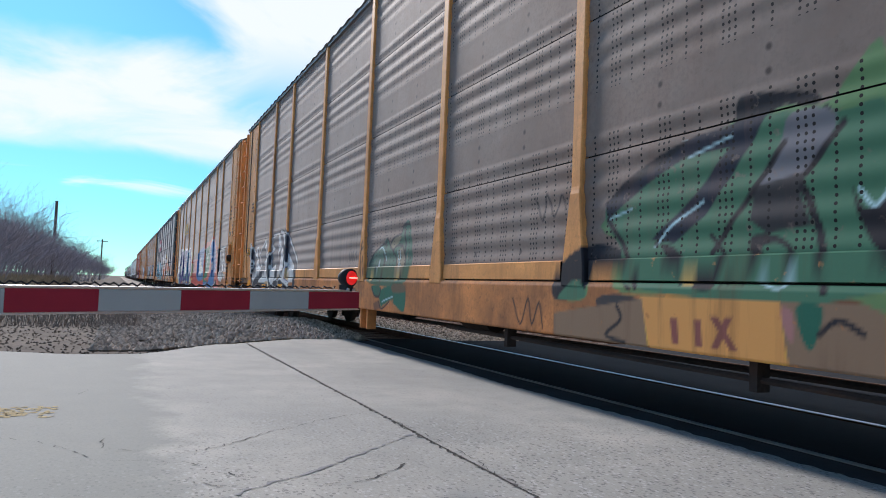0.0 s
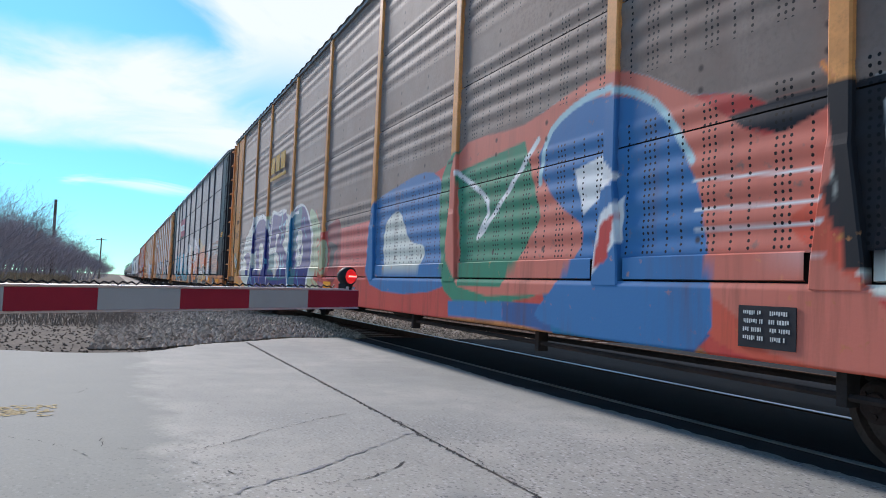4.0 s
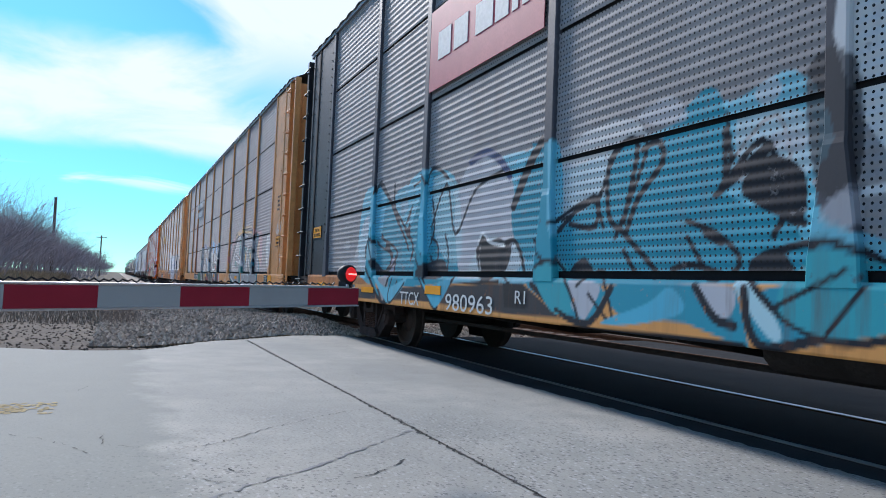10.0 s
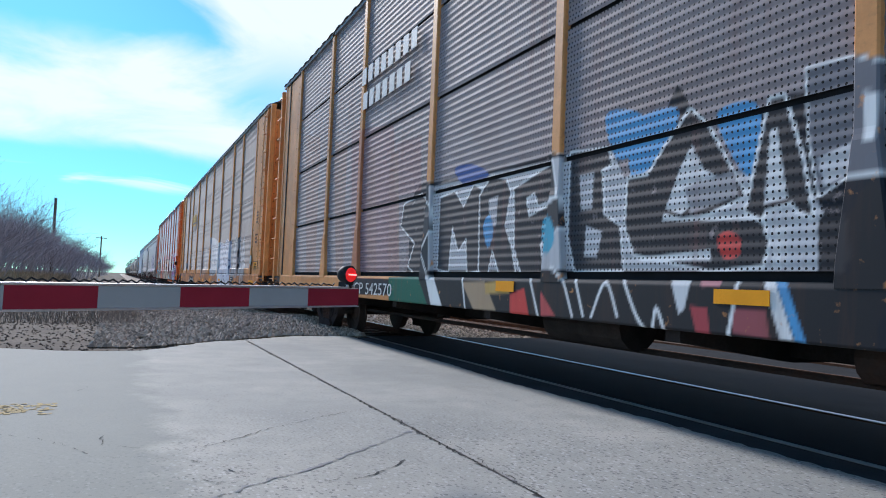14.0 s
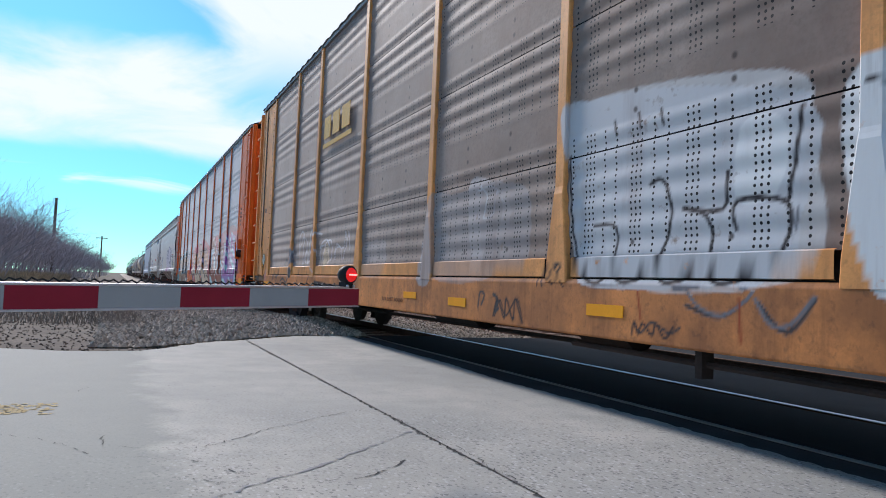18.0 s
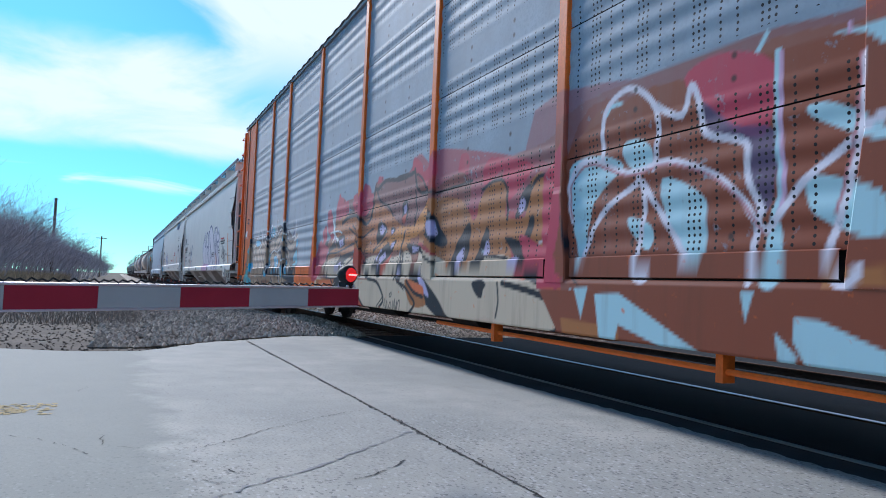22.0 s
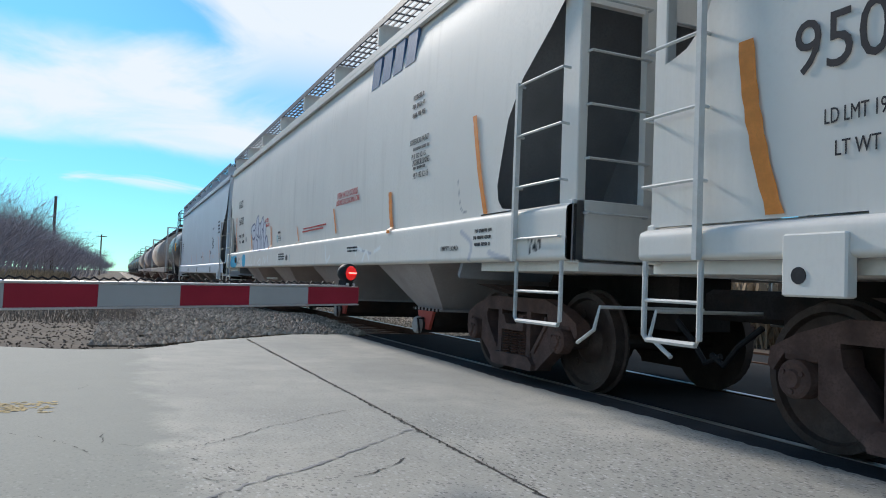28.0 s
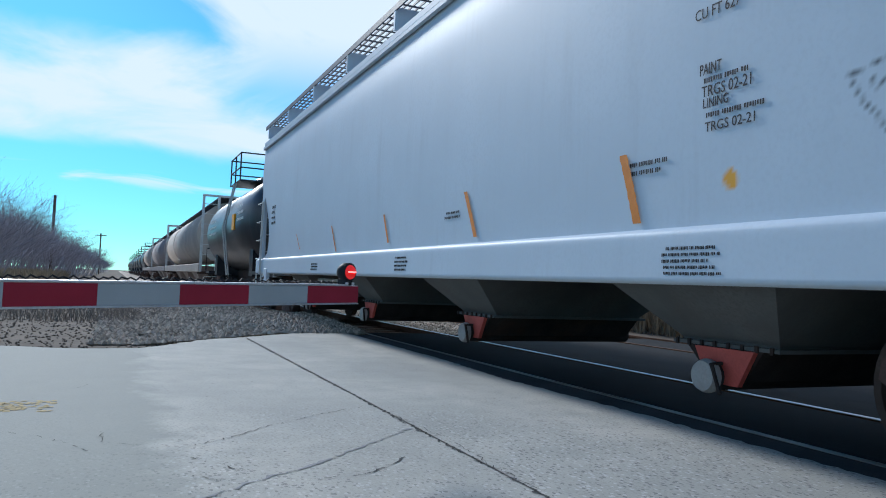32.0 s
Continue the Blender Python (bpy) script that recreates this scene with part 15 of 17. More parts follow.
curl("e", "navyd", 0.04, 7.26, 2.03, 7.25, 1.77, 7.44, 1.5, 7.41, 1.3, 7.52, 1.04)
curl("e", "navyd", 0.04, 5.03, 1.64, 5.26, 1.1, 5.58, 1.03, 5.72, 1.16)
curl("e", "navyd", 0.04, 5.37, 1.56, 5.71, 1.35, 5.61, 1.61, 5.46, 1.49)
curl("e", "navyd", 0.04, 5.84, 1.53, 6.14, 1.34, 5.97, 1.59, 5.81, 1.47)
curl("e", "navyd", 0.04, 6.18, 1.57, 6.27, 1.33, 6.52, 1.32)
curl("e", "navyd", 0.04, 6.51, 1.53, 6.66, 1.1, 6.76, 1.37, 6.89, 1.15)
curl("e", "navyd", 0.04, 4.49, 1.6, 4.79, 1.38, 4.74, 1.03)
patch("e", "lav2", 1, 4.93, 0.95, 7.33, 0.92, 7.35, 0.61, 5.31, 0.58)
curl("e", "ink2", 0.035, 4.67, 0.82, 4.96, 0.66, 4.89, 0.55)
curl("e", "ink2", 0.035, 5.6, 0.84, 5.91, 0.7, 5.78, 0.57)
curl("e", "ink2", 0.035, 6.18, 0.86, 6.58, 0.7, 6.82, 0.6, 6.57, 0.81)
curl("e", "ink2", 0.035, 7.08, 0.88, 7.2, 0.68, 7.34, 0.84, 7.45, 0.64)
blob("e", "greyw2", 1, 7.83, 1.19, 7.93, 1.57, 8.15, 2.01, 8.43, 2.15, 8.5, 1.74, 8.66, 2.06, 8.85, 2.14, 8.95, 1.98, 8.9, 1.62, 8.8, 1.42, 8.77, 1.01, 7.84, 1)
blob("e", "greyw2", 1, 9.12, 1.99, 9.26, 2.16, 9.42, 2.09, 9.47, 1.89, 9.41, 1.61, 9.28, 1.51)
blob("e", "greyw2", 1, 9.71, 1.96, 10.04, 2.16, 10.1, 2.12, 10.12, 1.85, 10.27, 1.8, 10.24, 1.52, 10.06, 1.38, 10.35, 1.33, 10.42, 1.03, 9.82, 1.02, 9.82, 1.29, 9.67, 1.61)
blob("e", "greyw2", 1, 9.28, 1.39, 9.54, 1.4, 9.68, 1.26, 9.67, 1.02, 9.3, 1.02)
curl("e", "ink2", 0.05, 7.71, 1.05, 7.86, 1.48, 7.96, 1.85, 8.23, 2.09, 8.46, 2.19, 8.5, 1.87)
curl("e", "ink2", 0.05, 8.15, 1.37, 8.33, 1.67, 8.53, 1.82, 8.62, 1.39, 8.27, 1.34, 8.36, 1.05)
curl("e", "ink2", 0.05, 8.64, 1.64, 8.66, 1.94, 8.79, 2.13, 8.92, 2.06, 8.93, 1.69, 8.81, 1.5, 8.65, 1.56)
curl("e", "ink2", 0.05, 9.15, 2.02, 9.11, 1.68, 9.2, 1.4, 9.13, 1.17, 9.08, 0.94)
curl("e", "ink2", 0.05, 9.21, 1.93, 9.34, 2.14, 9.47, 2.06, 9.52, 1.85, 9.46, 1.67, 9.33, 1.46)
curl("e", "ink2", 0.05, 9.34, 1.43, 9.59, 1.39, 9.71, 1.23, 9.69, 1.02)
curl("e", "ink2", 0.05, 9.67, 1.72, 9.71, 1.92, 10.04, 2.16, 10.11, 2.15, 10.13, 1.85, 9.81, 1.67)
curl("e", "ink2", 0.05, 10.13, 1.85, 10.27, 1.8, 10.26, 1.55, 10.1, 1.44, 9.81, 1.4, 9.86, 1.22, 9.93, 1.09)
curl("e", "ink2", 0.05, 10.1, 1.41, 10.32, 1.36, 10.44, 1.21, 10.46, 1.03)
curl("e", "ink2", 0.05, 10.42, 1.03, 10.46, 0.86, 10.4, 0.62)
curl("e", "ink2", 0.05, 9.65, 0.95, 9.68, 0.68, 9.61, 0.53)
curl("e", "ink2", 0.05, 8.44, 0.92, 8.48, 0.75, 8.66, 0.59)
curl("e", "whitew", 0.03, 8.23, 2.07, 8.41, 2.15)
curl("e", "whitew", 0.03, 8.72, 2.12, 8.88, 2.1)
curl("e", "whitew", 0.03, 9.75, 1.95, 10.04, 2.13)
curl("e", "whitew", 0.03, 10.14, 1.34, 10.32, 1.32, 10.4, 1.18)
curl("e", "whitew", 0.03, 9.23, 2.1, 9.39, 2.11)
patch("d", "greyw2", 1, 5.01, 1.52, 5.79, 2, 6.06, 2.21, 6.53, 2.21, 6.61, 1.84, 6.43, 1.43, 6.51, 1.05, 4.99, 1.04)
patch("d", "greyw2", 1, 6.77, 1.09, 6.82, 2.02, 6.9, 2.18, 7.13, 2.16, 7.33, 1.56, 7.47, 1.09)
patch("d", "tealp", 1, 6.43, 2.15, 6.66, 2.21, 6.73, 1.91, 6.52, 1.56, 6.28, 1.62)
curl("d", "ink", 0.07, 5, 0.99, 4.99, 1.47, 5.79, 2, 6.1, 2.18, 6.59, 2.2, 6.72, 1.95, 6.56, 1.55, 6.37, 1.09)
curl("d", "whiteb", 0.035, 5.07, 1.15, 5.09, 1.43, 5.83, 1.97, 6.14, 2.14, 6.46, 2.14, 6.54, 1.98, 6.29, 1.62)
dash("d", "ink", 0.06, 5.45, 1.59, 5.5, 1.66, 6.05, 1.57, 6.56, 1.47, 6.63, 1.42, 6.54, 1.26, 6.36, 1.29, 6.32, 1.4, 6.06, 1.36, 6.15, 1.23, 5.57, 1.29, 5.69, 1.48, 5.45, 1.59)
curl("d", "whiteb", 0.04, 5.72, 1.6, 6.43, 1.46, 6.5, 1.35, 6.14, 1.38, 5.82, 1.42, 5.72, 1.6)
patch("d", "grey", 1, 5.77, 1.58, 6.39, 1.46, 6.43, 1.37, 5.82, 1.45)
blob("d", "tealp", 1, 5.47, 1.32, 5.69, 1.43, 6.06, 1.34, 6.15, 1.25, 5.83, 1.26)
patch("d", "tealp", 1, 6.29, 1.27, 6.63, 1.38, 6.58, 1.05, 6.48, 1.01)
curl("d", "ink", 0.06, 6.77, 1.13, 6.87, 1.45, 6.88, 1.97, 6.92, 2.14)
curl("d", "whiteb", 0.045, 6.84, 1.13, 6.93, 1.4, 6.95, 1.8, 6.97, 2.07)
patch("d", "tealp", 1, 6.97, 1.25, 7.22, 1.24, 7.25, 1.02, 6.98, 1.01)
patch("d", "whitew2", 1, 6.99, 1.4, 7.21, 1.41, 7.22, 1.26, 7, 1.28)
curl("d", "whiteb", 0.035, 6.97, 1.29, 7.02, 1.54, 7.24, 1.24)
curl("d", "ink", 0.07, 7.23, 2.29, 7.27, 1.87, 7.46, 1.37, 7.65, 1.06)
curl("d", "whiteb", 0.045, 7.32, 1.9, 7.41, 1.48, 7.54, 1.2, 7.7, 1.06)
patch("d", "tealp", 1, 7.27, 1.85, 7.88, 1.79, 7.85, 1.71, 7.45, 1.73, 7.65, 1.26, 7.61, 1.16, 7.46, 1.48)
curl("d", "ink", 0.05, 7.27, 1.87, 7.92, 1.79, 7.85, 1.61, 7.79, 1.35, 7.72, 1.09)
patch("d", "gold", 1, 7.5, 1.62, 7.81, 1.6, 7.7, 1.36)
curl("d", "ink", 0.04, 7.5, 1.64, 7.82, 1.61, 7.7, 1.34, 7.5, 1.63)
curl("d", "whiteb", 0.045, 7.25, 2.21, 7.84, 2.18, 8.58, 2.16)
curl("d", "ink", 0.08, 7.39, 2.25, 8.03, 2.15, 8.58, 2.12)
curl("d", "whiteb", 0.04, 7.94, 1.8, 7.85, 1.55, 7.82, 1.09)
curl("d", "whiteb", 0.05, 8.08, 1.74, 8.14, 1.52, 8.33, 1.24, 8.45, 1.09)
patch("d", "tealp", 1, 8.13, 1.74, 8.58, 1.75, 8.58, 1.64, 8.29, 1.62, 8.32, 1.53, 8.59, 1.17, 8.59, 1.09, 8.39, 1.23, 8.19, 1.51)
curl("d", "ink", 0.05, 8.58, 1.79, 8.11, 1.76, 8.15, 1.55, 8.39, 1.23, 8.57, 1.06)
patch("d", "gold", 1, 8.35, 1.58, 8.58, 1.63, 8.59, 1.25, 8.45, 1.4)
curl("d", "ink", 0.04, 8.35, 1.58, 8.58, 1.61)
curl("d", "ink", 0.04, 8.35, 1.58, 8.59, 1.24)
patch("d", "orangeh", 1, 6.01, 2.31, 6.84, 2.3, 7.18, 2.34, 7.18, 2.24, 6.72, 2.24, 6.1, 2.2)
patch("d", "orangeh", 1, 7.28, 2.31, 8.03, 2.26, 8.58, 2.22, 8.58, 2.16, 7.95, 2.2, 7.34, 2.24)
patch("d", "greyw2", 1, 5.05, 1.02, 6.83, 1.01, 6.85, 0.68, 6.32, 0.66, 5.78, 0.72, 5.06, 0.89)
patch("d", "greyw2", 1, 7.25, 1.02, 8.59, 1.03, 8.59, 0.7, 7.39, 0.66)
patch("d", "tealp", 1, 6.95, 1.01, 7.14, 1.02, 7.13, 0.67, 6.96, 0.69)
patch("d", "orangec", 1, 7.14, 1.04, 7.25, 1.04, 7.36, 0.67, 7.21, 0.67)
patch("d", "tealp", 1, 5.06, 0.83, 5.21, 0.86, 5.86, 0.7, 5.12, 0.69)
curl("d", "ink", 0.05, 7.06, 1.02, 7.23, 0.8, 7.34, 0.66)
curl("d", "whiteb", 0.04, 5.05, 0.94, 5.5, 0.82, 6.18, 0.7, 6.46, 0.76)
curl("d", "whiteb", 0.04, 7.25, 1.02, 7.38, 0.73, 7.48, 0.68)
curl("d", "ink", 0.08, 7.7, 1.02, 7.83, 0.86, 7.95, 0.69)
curl("d", "whiteb", 0.04, 7.65, 1.04, 7.83, 0.89, 7.93, 0.8, 7.89, 0.71, 7.66, 0.69)
curl("d", "whiteb", 0.035, 8.47, 1.06, 8.59, 0.95)
blob("g", "lav", 1, 0.88, 1.47, 1.13, 2.69, 1.56, 2.64, 1.78, 2.02, 2.44, 2.6, 2.82, 2.25, 2.81, 1.41)
blob("g", "lav", 1, 2.59, 1.42, 2.21, 2.55, 2.54, 2.71, 3.13, 2.21, 3.83, 2.76, 4.06, 1.37)
blob("g", "lav", 1, 3.52, 1.39, 2.68, 2.49, 3.16, 2.88, 3.65, 2.72, 4.28, 1.63, 4.15, 1.37)
blob("g", "lav", 1, 4.62, 1.35, 4.22, 2.29, 4.33, 2.74, 4.64, 2.78, 4.98, 2.19, 5.2, 2.7, 5.7, 2.63, 5.83, 2.3, 5.49, 2.24, 5.88, 1.64, 5.79, 1.37)
curl("g", "navy2", 0.07, 0.8, 2.01, 1.13, 2.69, 1.5, 2.13, 1.96, 2.59)
curl("g", "navy2", 0.07, 1.85, 1.52, 1.61, 2.29, 1.81, 2.69, 2.45, 2.52, 2.61, 2.11, 2.03, 2.09, 2.8, 1.48)
curl("g", "navy2", 0.07, 3.13, 1.4, 2.49, 2.2, 2.44, 2.6, 2.77, 2.64, 3.51, 1.53)
curl("g", "navy2", 0.07, 4.14, 1.43, 3.13, 2.21, 2.76, 2.71, 3.25, 2.9, 3.93, 2.6, 4.58, 1.8, 4.62, 1.42)
curl("g", "navy2", 0.07, 5.44, 1.39, 4.86, 1.9, 4.37, 2.34, 4.42, 2.66, 4.72, 2.67, 5.3, 1.57, 5.44, 1.39)
curl("g", "navy2", 0.07, 5.39, 1.96, 4.8, 2.59, 5.06, 2.76, 5.47, 2.47, 5.7, 2.58, 5.88, 2.4, 5.73, 2.21, 5.37, 2.2)
curl("g", "navy2", 0.07, 5.49, 2.18, 5.65, 1.77, 6.12, 1.36)
curl("g", "navy2", 0.07, 4.68, 2.29, 5, 1.95, 5.31, 1.39)
curl("g", "navy2", 0.045, 1.32, 1.45, 0.99, 1.33, 0.96, 1.15)
curl("g", "navy2", 0.045, 1.86, 1.44, 1.56, 1.32, 1.53, 1.15)
curl("g", "navy2", 0.045, 2.81, 1.41, 2.56, 1.3, 2.53, 1.15)
curl("g", "navy2", 0.045, 3.71, 1.38, 3.5, 1.28, 3.48, 1.14)
curl("g", "navy2", 0.045, 4.23, 1.37, 4.04, 1.27, 4.02, 1.14)
curl("g", "navy2", 0.045, 4.62, 1.35, 4.45, 1.26, 4.43, 1.13)
curl("g", "navy2", 0.045, 5.05, 1.34, 4.89, 1.25, 4.88, 1.13)
curl("g", "navy2", 0.045, 5.25, 1.33, 5.1, 1.25, 5.08, 1.13)
curl("g", "navy2", 0.045, 5.44, 1.33, 5.3, 1.25, 5.28, 1.13)
curl("g", "navy2", 0.045, 5.91, 1.31, 5.78, 1.24, 5.77, 1.13)
patch("g", "pinkl", 1, 0.74, 1.43, 2.59, 1.42, 2.4, 1.15, 0.63, 1.13)
patch("g", "lav", 1, 2.81, 1.41, 4.31, 1.38, 4, 1.17, 2.62, 1.15)
curl("g", "ink2", 0.045, 6.74, 1.96, 6.82, 2.05, 6.91, 1.94, 6.75, 1.82, 6.85, 1.66, 6.96, 1.75)
curl("g", "ink2", 0.045, 6.96, 1.89, 7.01, 1.7, 7.12, 1.87, 7.09, 1.6)
curl("g", "ink2", 0.045, 7.19, 1.9, 7.2, 1.68)
curl("g", "ink2", 0.045, 7.26, 1.98, 7.32, 1.62)
curl("g", "ink2", 0.045, 7.35, 1.75, 7.45, 1.83, 7.42, 1.66, 7.53, 1.65)
curl("g", "ink2", 0.045, 6.93, 1.56, 7.17, 1.57, 7.33, 1.45)
blob("b", "red2", 1, 4.24, 2.4, 5.72, 2.49, 6.98, 2.66, 7.88, 2.29, 8.5, 1.9, 9.01, 1.97, 8.98, 1.57, 8.69, 1.35, 9.21, 1, 9.46, 0.63, 8.62, 0.64, 7.85, 0.99, 4.47, 0.95)
patch("b", "green2", 1, 4.27, 2.22, 5.74, 2.33, 6.07, 1.59, 5.44, 0.96, 4.47, 0.95)
curl("b", "whiteb", 0.06, 4.27, 2.22, 5.05, 1.81, 4.83, 1.47, 5.32, 1.79, 5.98, 2.3)
blob("b", "blue", 1, 6, 2.14, 6.5, 2.47, 7, 2.47, 7.56, 2.26, 7.93, 1.76, 8.05, 1.37, 8.05, 0.61, 6.19, 0.67, 6.37, 0.97, 6.73, 1.41, 6.28, 1.73)
curl("b", "skyw", 0.06, 6.03, 1.9, 6.2, 2.35, 6.9, 2.53, 7.55, 2.3, 7.93, 1.83)
patch("b", "whiteb", 1, 6.57, 1.94, 6.96, 2.01, 7.17, 1.82, 6.72, 1.56)
patch("b", "whiteb", 1, 7.01, 1.55, 7.24, 1.67, 7.22, 1.33, 6.88, 1.05)
patch("b", "red", 1, 7.02, 1.47, 7.18, 1.54, 7.11, 1.19, 6.93, 1.12)
curl("b", "whiteb", 0.018, 7.94, 1.7, 8.92, 1.65)
curl("b", "whiteb", 0.018, 7.96, 1.5, 8.93, 1.48)
curl("b", "whiteb", 0.018, 7.97, 1.37, 8.94, 1.36)
curl("b", "whiteb", 0.018, 7.99, 1.18, 8.95, 1.19)
patch("b", "ink3", 1, 8.94, 2.09, 9.41, 2.08, 9.42, 1.11, 9.08, 1.11)
patch("b", "whiteb", 1, 9.25, 1.94, 9.41, 2.08, 10.68, 2.11, 10.64, 1.47, 10.62, 1.15, 10.39, 0.97, 9.32, 1)
blob("b", "slate", 1, 9.43, 1.76, 9.62, 2.06, 9.73, 1.99, 9.77, 1.42, 9.63, 1.14, 9.47, 1.27)
blob("b", "slate", 1, 9.84, 1.87, 9.97, 2.06, 10.11, 1.99, 10.08, 1.4, 9.98, 1.13, 9.83, 1.26)
patch("b", "slate", 1, 10.15, 2.06, 10.63, 2.05, 10.6, 1.47, 10.58, 1.15, 10.3, 1.04, 10.07, 1.11, 10.09, 1.31, 10.28, 1.25)
curl("b", "whiteb", 0.035, 10.15, 2.04, 10.21, 1.78, 10.11, 1.3, 10.28, 1.39, 10.34, 1.77)
curl("b", "whiteb", 0.03, 10.81, 1.11, 10.91, 1.15, 10.85, 1.02, 11.05, 1.15, 11.09, 1.02, 11.18, 1.13, 11.37, 1.14, 11.31, 1.02)
curl("b", "ink", 0.022, -12.49, 2.18, -12.38, 2.43, -12.31, 2.25)
curl("b", "ink", 0.022, -12.29, 2.38, -12.17, 2.38, -12.2, 2.22, -12.28, 2.26)
curl("b", "ink", 0.022, -12.12, 2.36, -12.09, 2.2, -12.01, 2.34)
curl("b", "ink", 0.022, -11.98, 2.37, -11.97, 2.21, -11.91, 2.39, -11.83, 2.16)
curl("b", "ink", 0.022, -12.37, 2.2, -12.17, 2.19)
patch("b", "tan2", 1, -12.42, 1.74, -11.96, 1.73, -11.94, 1.4, -12.41, 1.44)
curl("b", "whiteb", 0.02, -12.41, 1.62, -12.32, 1.65, -12.37, 1.54, -12.28, 1.47)
curl("b", "whiteb", 0.02, -12.26, 1.61, -12.21, 1.47, -12.16, 1.6, -12.11, 1.44, -12.09, 1.61)
curl("b", "whiteb", 0.02, -12.06, 1.47, -12.02, 1.6, -11.98, 1.45)
curl("b", "ink2", 0.045, -11.38, 2.42, -11.34, 2.08, -11.22, 2.38, -11.18, 2.01)
curl("b", "ink2", 0.045, -11.18, 2.27, -11.11, 2.03, -11.04, 2.26, -11.07, 1.99)
curl("b", "ink2", 0.045, -11, 2.28, -10.93, 1.99, -10.84, 2.26, -10.9, 1.95)
curl("b", "ink2", 0.045, -10.84, 2.2, -10.65, 1.96)
curl("b", "ink2", 0.05, -11.08, 1.74, -11.03, 1.89, -10.87, 1.9, -10.74, 1.77, -10.71, 1.6, -10.83, 1.5, -11.03, 1.55, -11.08, 1.74)
curl("b", "ink2", 0.045, -11.07, 1.86, -10.88, 1.65, -10.74, 1.82)
curl("b", "ink2", 0.045, -10.88, 1.65, -10.89, 1.5)
curl("d", "whiteb", 0.026, 12.12, 2.1, 12.21, 1.99, 12.27, 2.2, 12.32, 1.93)
curl("d", "whiteb", 0.026, 12.34, 2.25, 12.38, 1.97, 12.5, 2.2, 12.48, 1.95)
curl("d", "whiteb", 0.026, 12.53, 2.11, 12.57, 1.94, 12.68, 2.26, 12.63, 1.97)
curl("d", "whiteb", 0.026, 12.5, 1.5, 12.57, 1.29, 12.65, 1.47, 12.69, 1.29)
curl("d", "whiteb", 0.026, 12.74, 1.48, 12.8, 1.3, 12.71, 1.4)
curl("d", "whitew", 0.05, 10.87, 1.88, 11.06, 2.01, 11.44, 1.96, 11.58, 1.71, 11.43, 1.38, 10.96, 1.35, 10.88, 1.67)
curl("d", "whitew", 0.05, 11.03, 1.81, 11.4, 1.82, 11.23, 1.64, 11.51, 1.47)
curl("d", "whitew", 0.05, 11.1, 1.5, 11.47, 1.38)
blob("e", "greyd", 1, -9.15, 1.57, -9.02, 1.61, -8.88, 1.51, -8.84, 1.33, -8.94, 1.27, -9.09, 1.37)
blob("e", "ink2", 1, -9.16, 1.15, -9.01, 1.21, -8.87, 1.12, -8.94, 0.97, -9.12, 0.98)
curl("e", "greyd", 0.05, -9.2, 1.22, -9.09, 1.28, -8.87, 1.3, -8.78, 1.26)
curl("e", "greyw2", 0.05, -9.23, 0.93, -9.09, 1.34, -8.95, 1.48, -8.85, 1.59)
curl("e", "ink2", 0.045, -10.83, 1.05, -10.79, 0.92, -10.69, 1.07, -10.65, 0.93)
curl("e", "ink2", 0.045, -10.49, 0.97, -10.25, 1.05, -10.42, 0.89)
curl("e", "ink2", 0.045, -9.96, 0.87, -9.66, 0.95, -9.35, 0.86, -9.23, 0.93)
curl("e", "ink2", 0.045, -9.77, 1.27, -9.54, 1.37, -9.36, 1.29)
curl("e", "purple2", 0.025, -12.02, 1.1, -11.93, 0.99, -11.85, 1.15, -11.88, 0.94)
curl("e", "purple2", 0.025, -11.88, 0.89, -11.69, 1.05, -11.63, 0.8)
blob("c", "orange2", 1, 4.46, 2.02, 5.39, 2.04, 5.93, 2.2, 6.32, 1.88, 6.03, 1.59, 5.82, 1.38, 5.04, 1.47)
blob("c", "orange", 1, 5.51, 2.2, 6.19, 2.32, 6.49, 2.32, 6.31, 2.14, 5.76, 2.11)
blob("c", "orange2", 1, 6.98, 1.76, 7.45, 1.8, 7.65, 1.99, 7.85, 2, 7.73, 1.77, 7.46, 1.49, 7, 1.47)
blob("c", "whitew2", 1, 7.79, 1.76, 8.02, 2.3, 8.48, 1.75, 8.47, 1.46, 8.23, 1.25, 8.45, 1.06, 7.82, 1.05)
curl("c", "ink", 0.06, 4.06, 2.75, 3.66, 2.24, 3.63, 1.67, 3.87, 1.17, 4.16, 0.97)
curl("c", "ink", 0.06, 4.56, 1.88, 4.75, 1.48, 5.46, 1.27, 6.05, 1.31)
curl("c", "ink", 0.06, 6.4, 2.29, 6.75, 1.98, 6.86, 1.58, 6.74, 1.34)
curl("c", "ink", 0.06, 7.93, 1.58, 8.28, 1.57, 8.46, 1.61)
curl("c", "ink", 0.06, 7.08, 1.38, 7.33, 1.28, 7.26, 1.05)
blob("c", "ink", 1, 6.61, 2.05, 6.88, 1.96, 6.87, 1.48, 6.66, 1.15, 6.36, 1.31, 6.44, 1.56, 6.86, 1.68)
blob("c", "ink2", 1, 4.6, 1.42, 5.46, 1.25, 6.04, 1.42, 6.46, 1.35, 6.48, 1.05, 6.07, 1.05, 5.83, 1.21, 4.78, 1.17)
curl("c", "whiteb", 0.045, 3.41, 2.42, 3.76, 2.16, 3.85, 2.57)
curl("c", "whiteb", 0.045, 6.03, 1.48, 6.45, 1.48, 6.61, 1.25)
curl("c", "whiteb", 0.045, 6.86, 1.53, 6.74, 1.34, 6.89, 1.15, 7.02, 1.1)
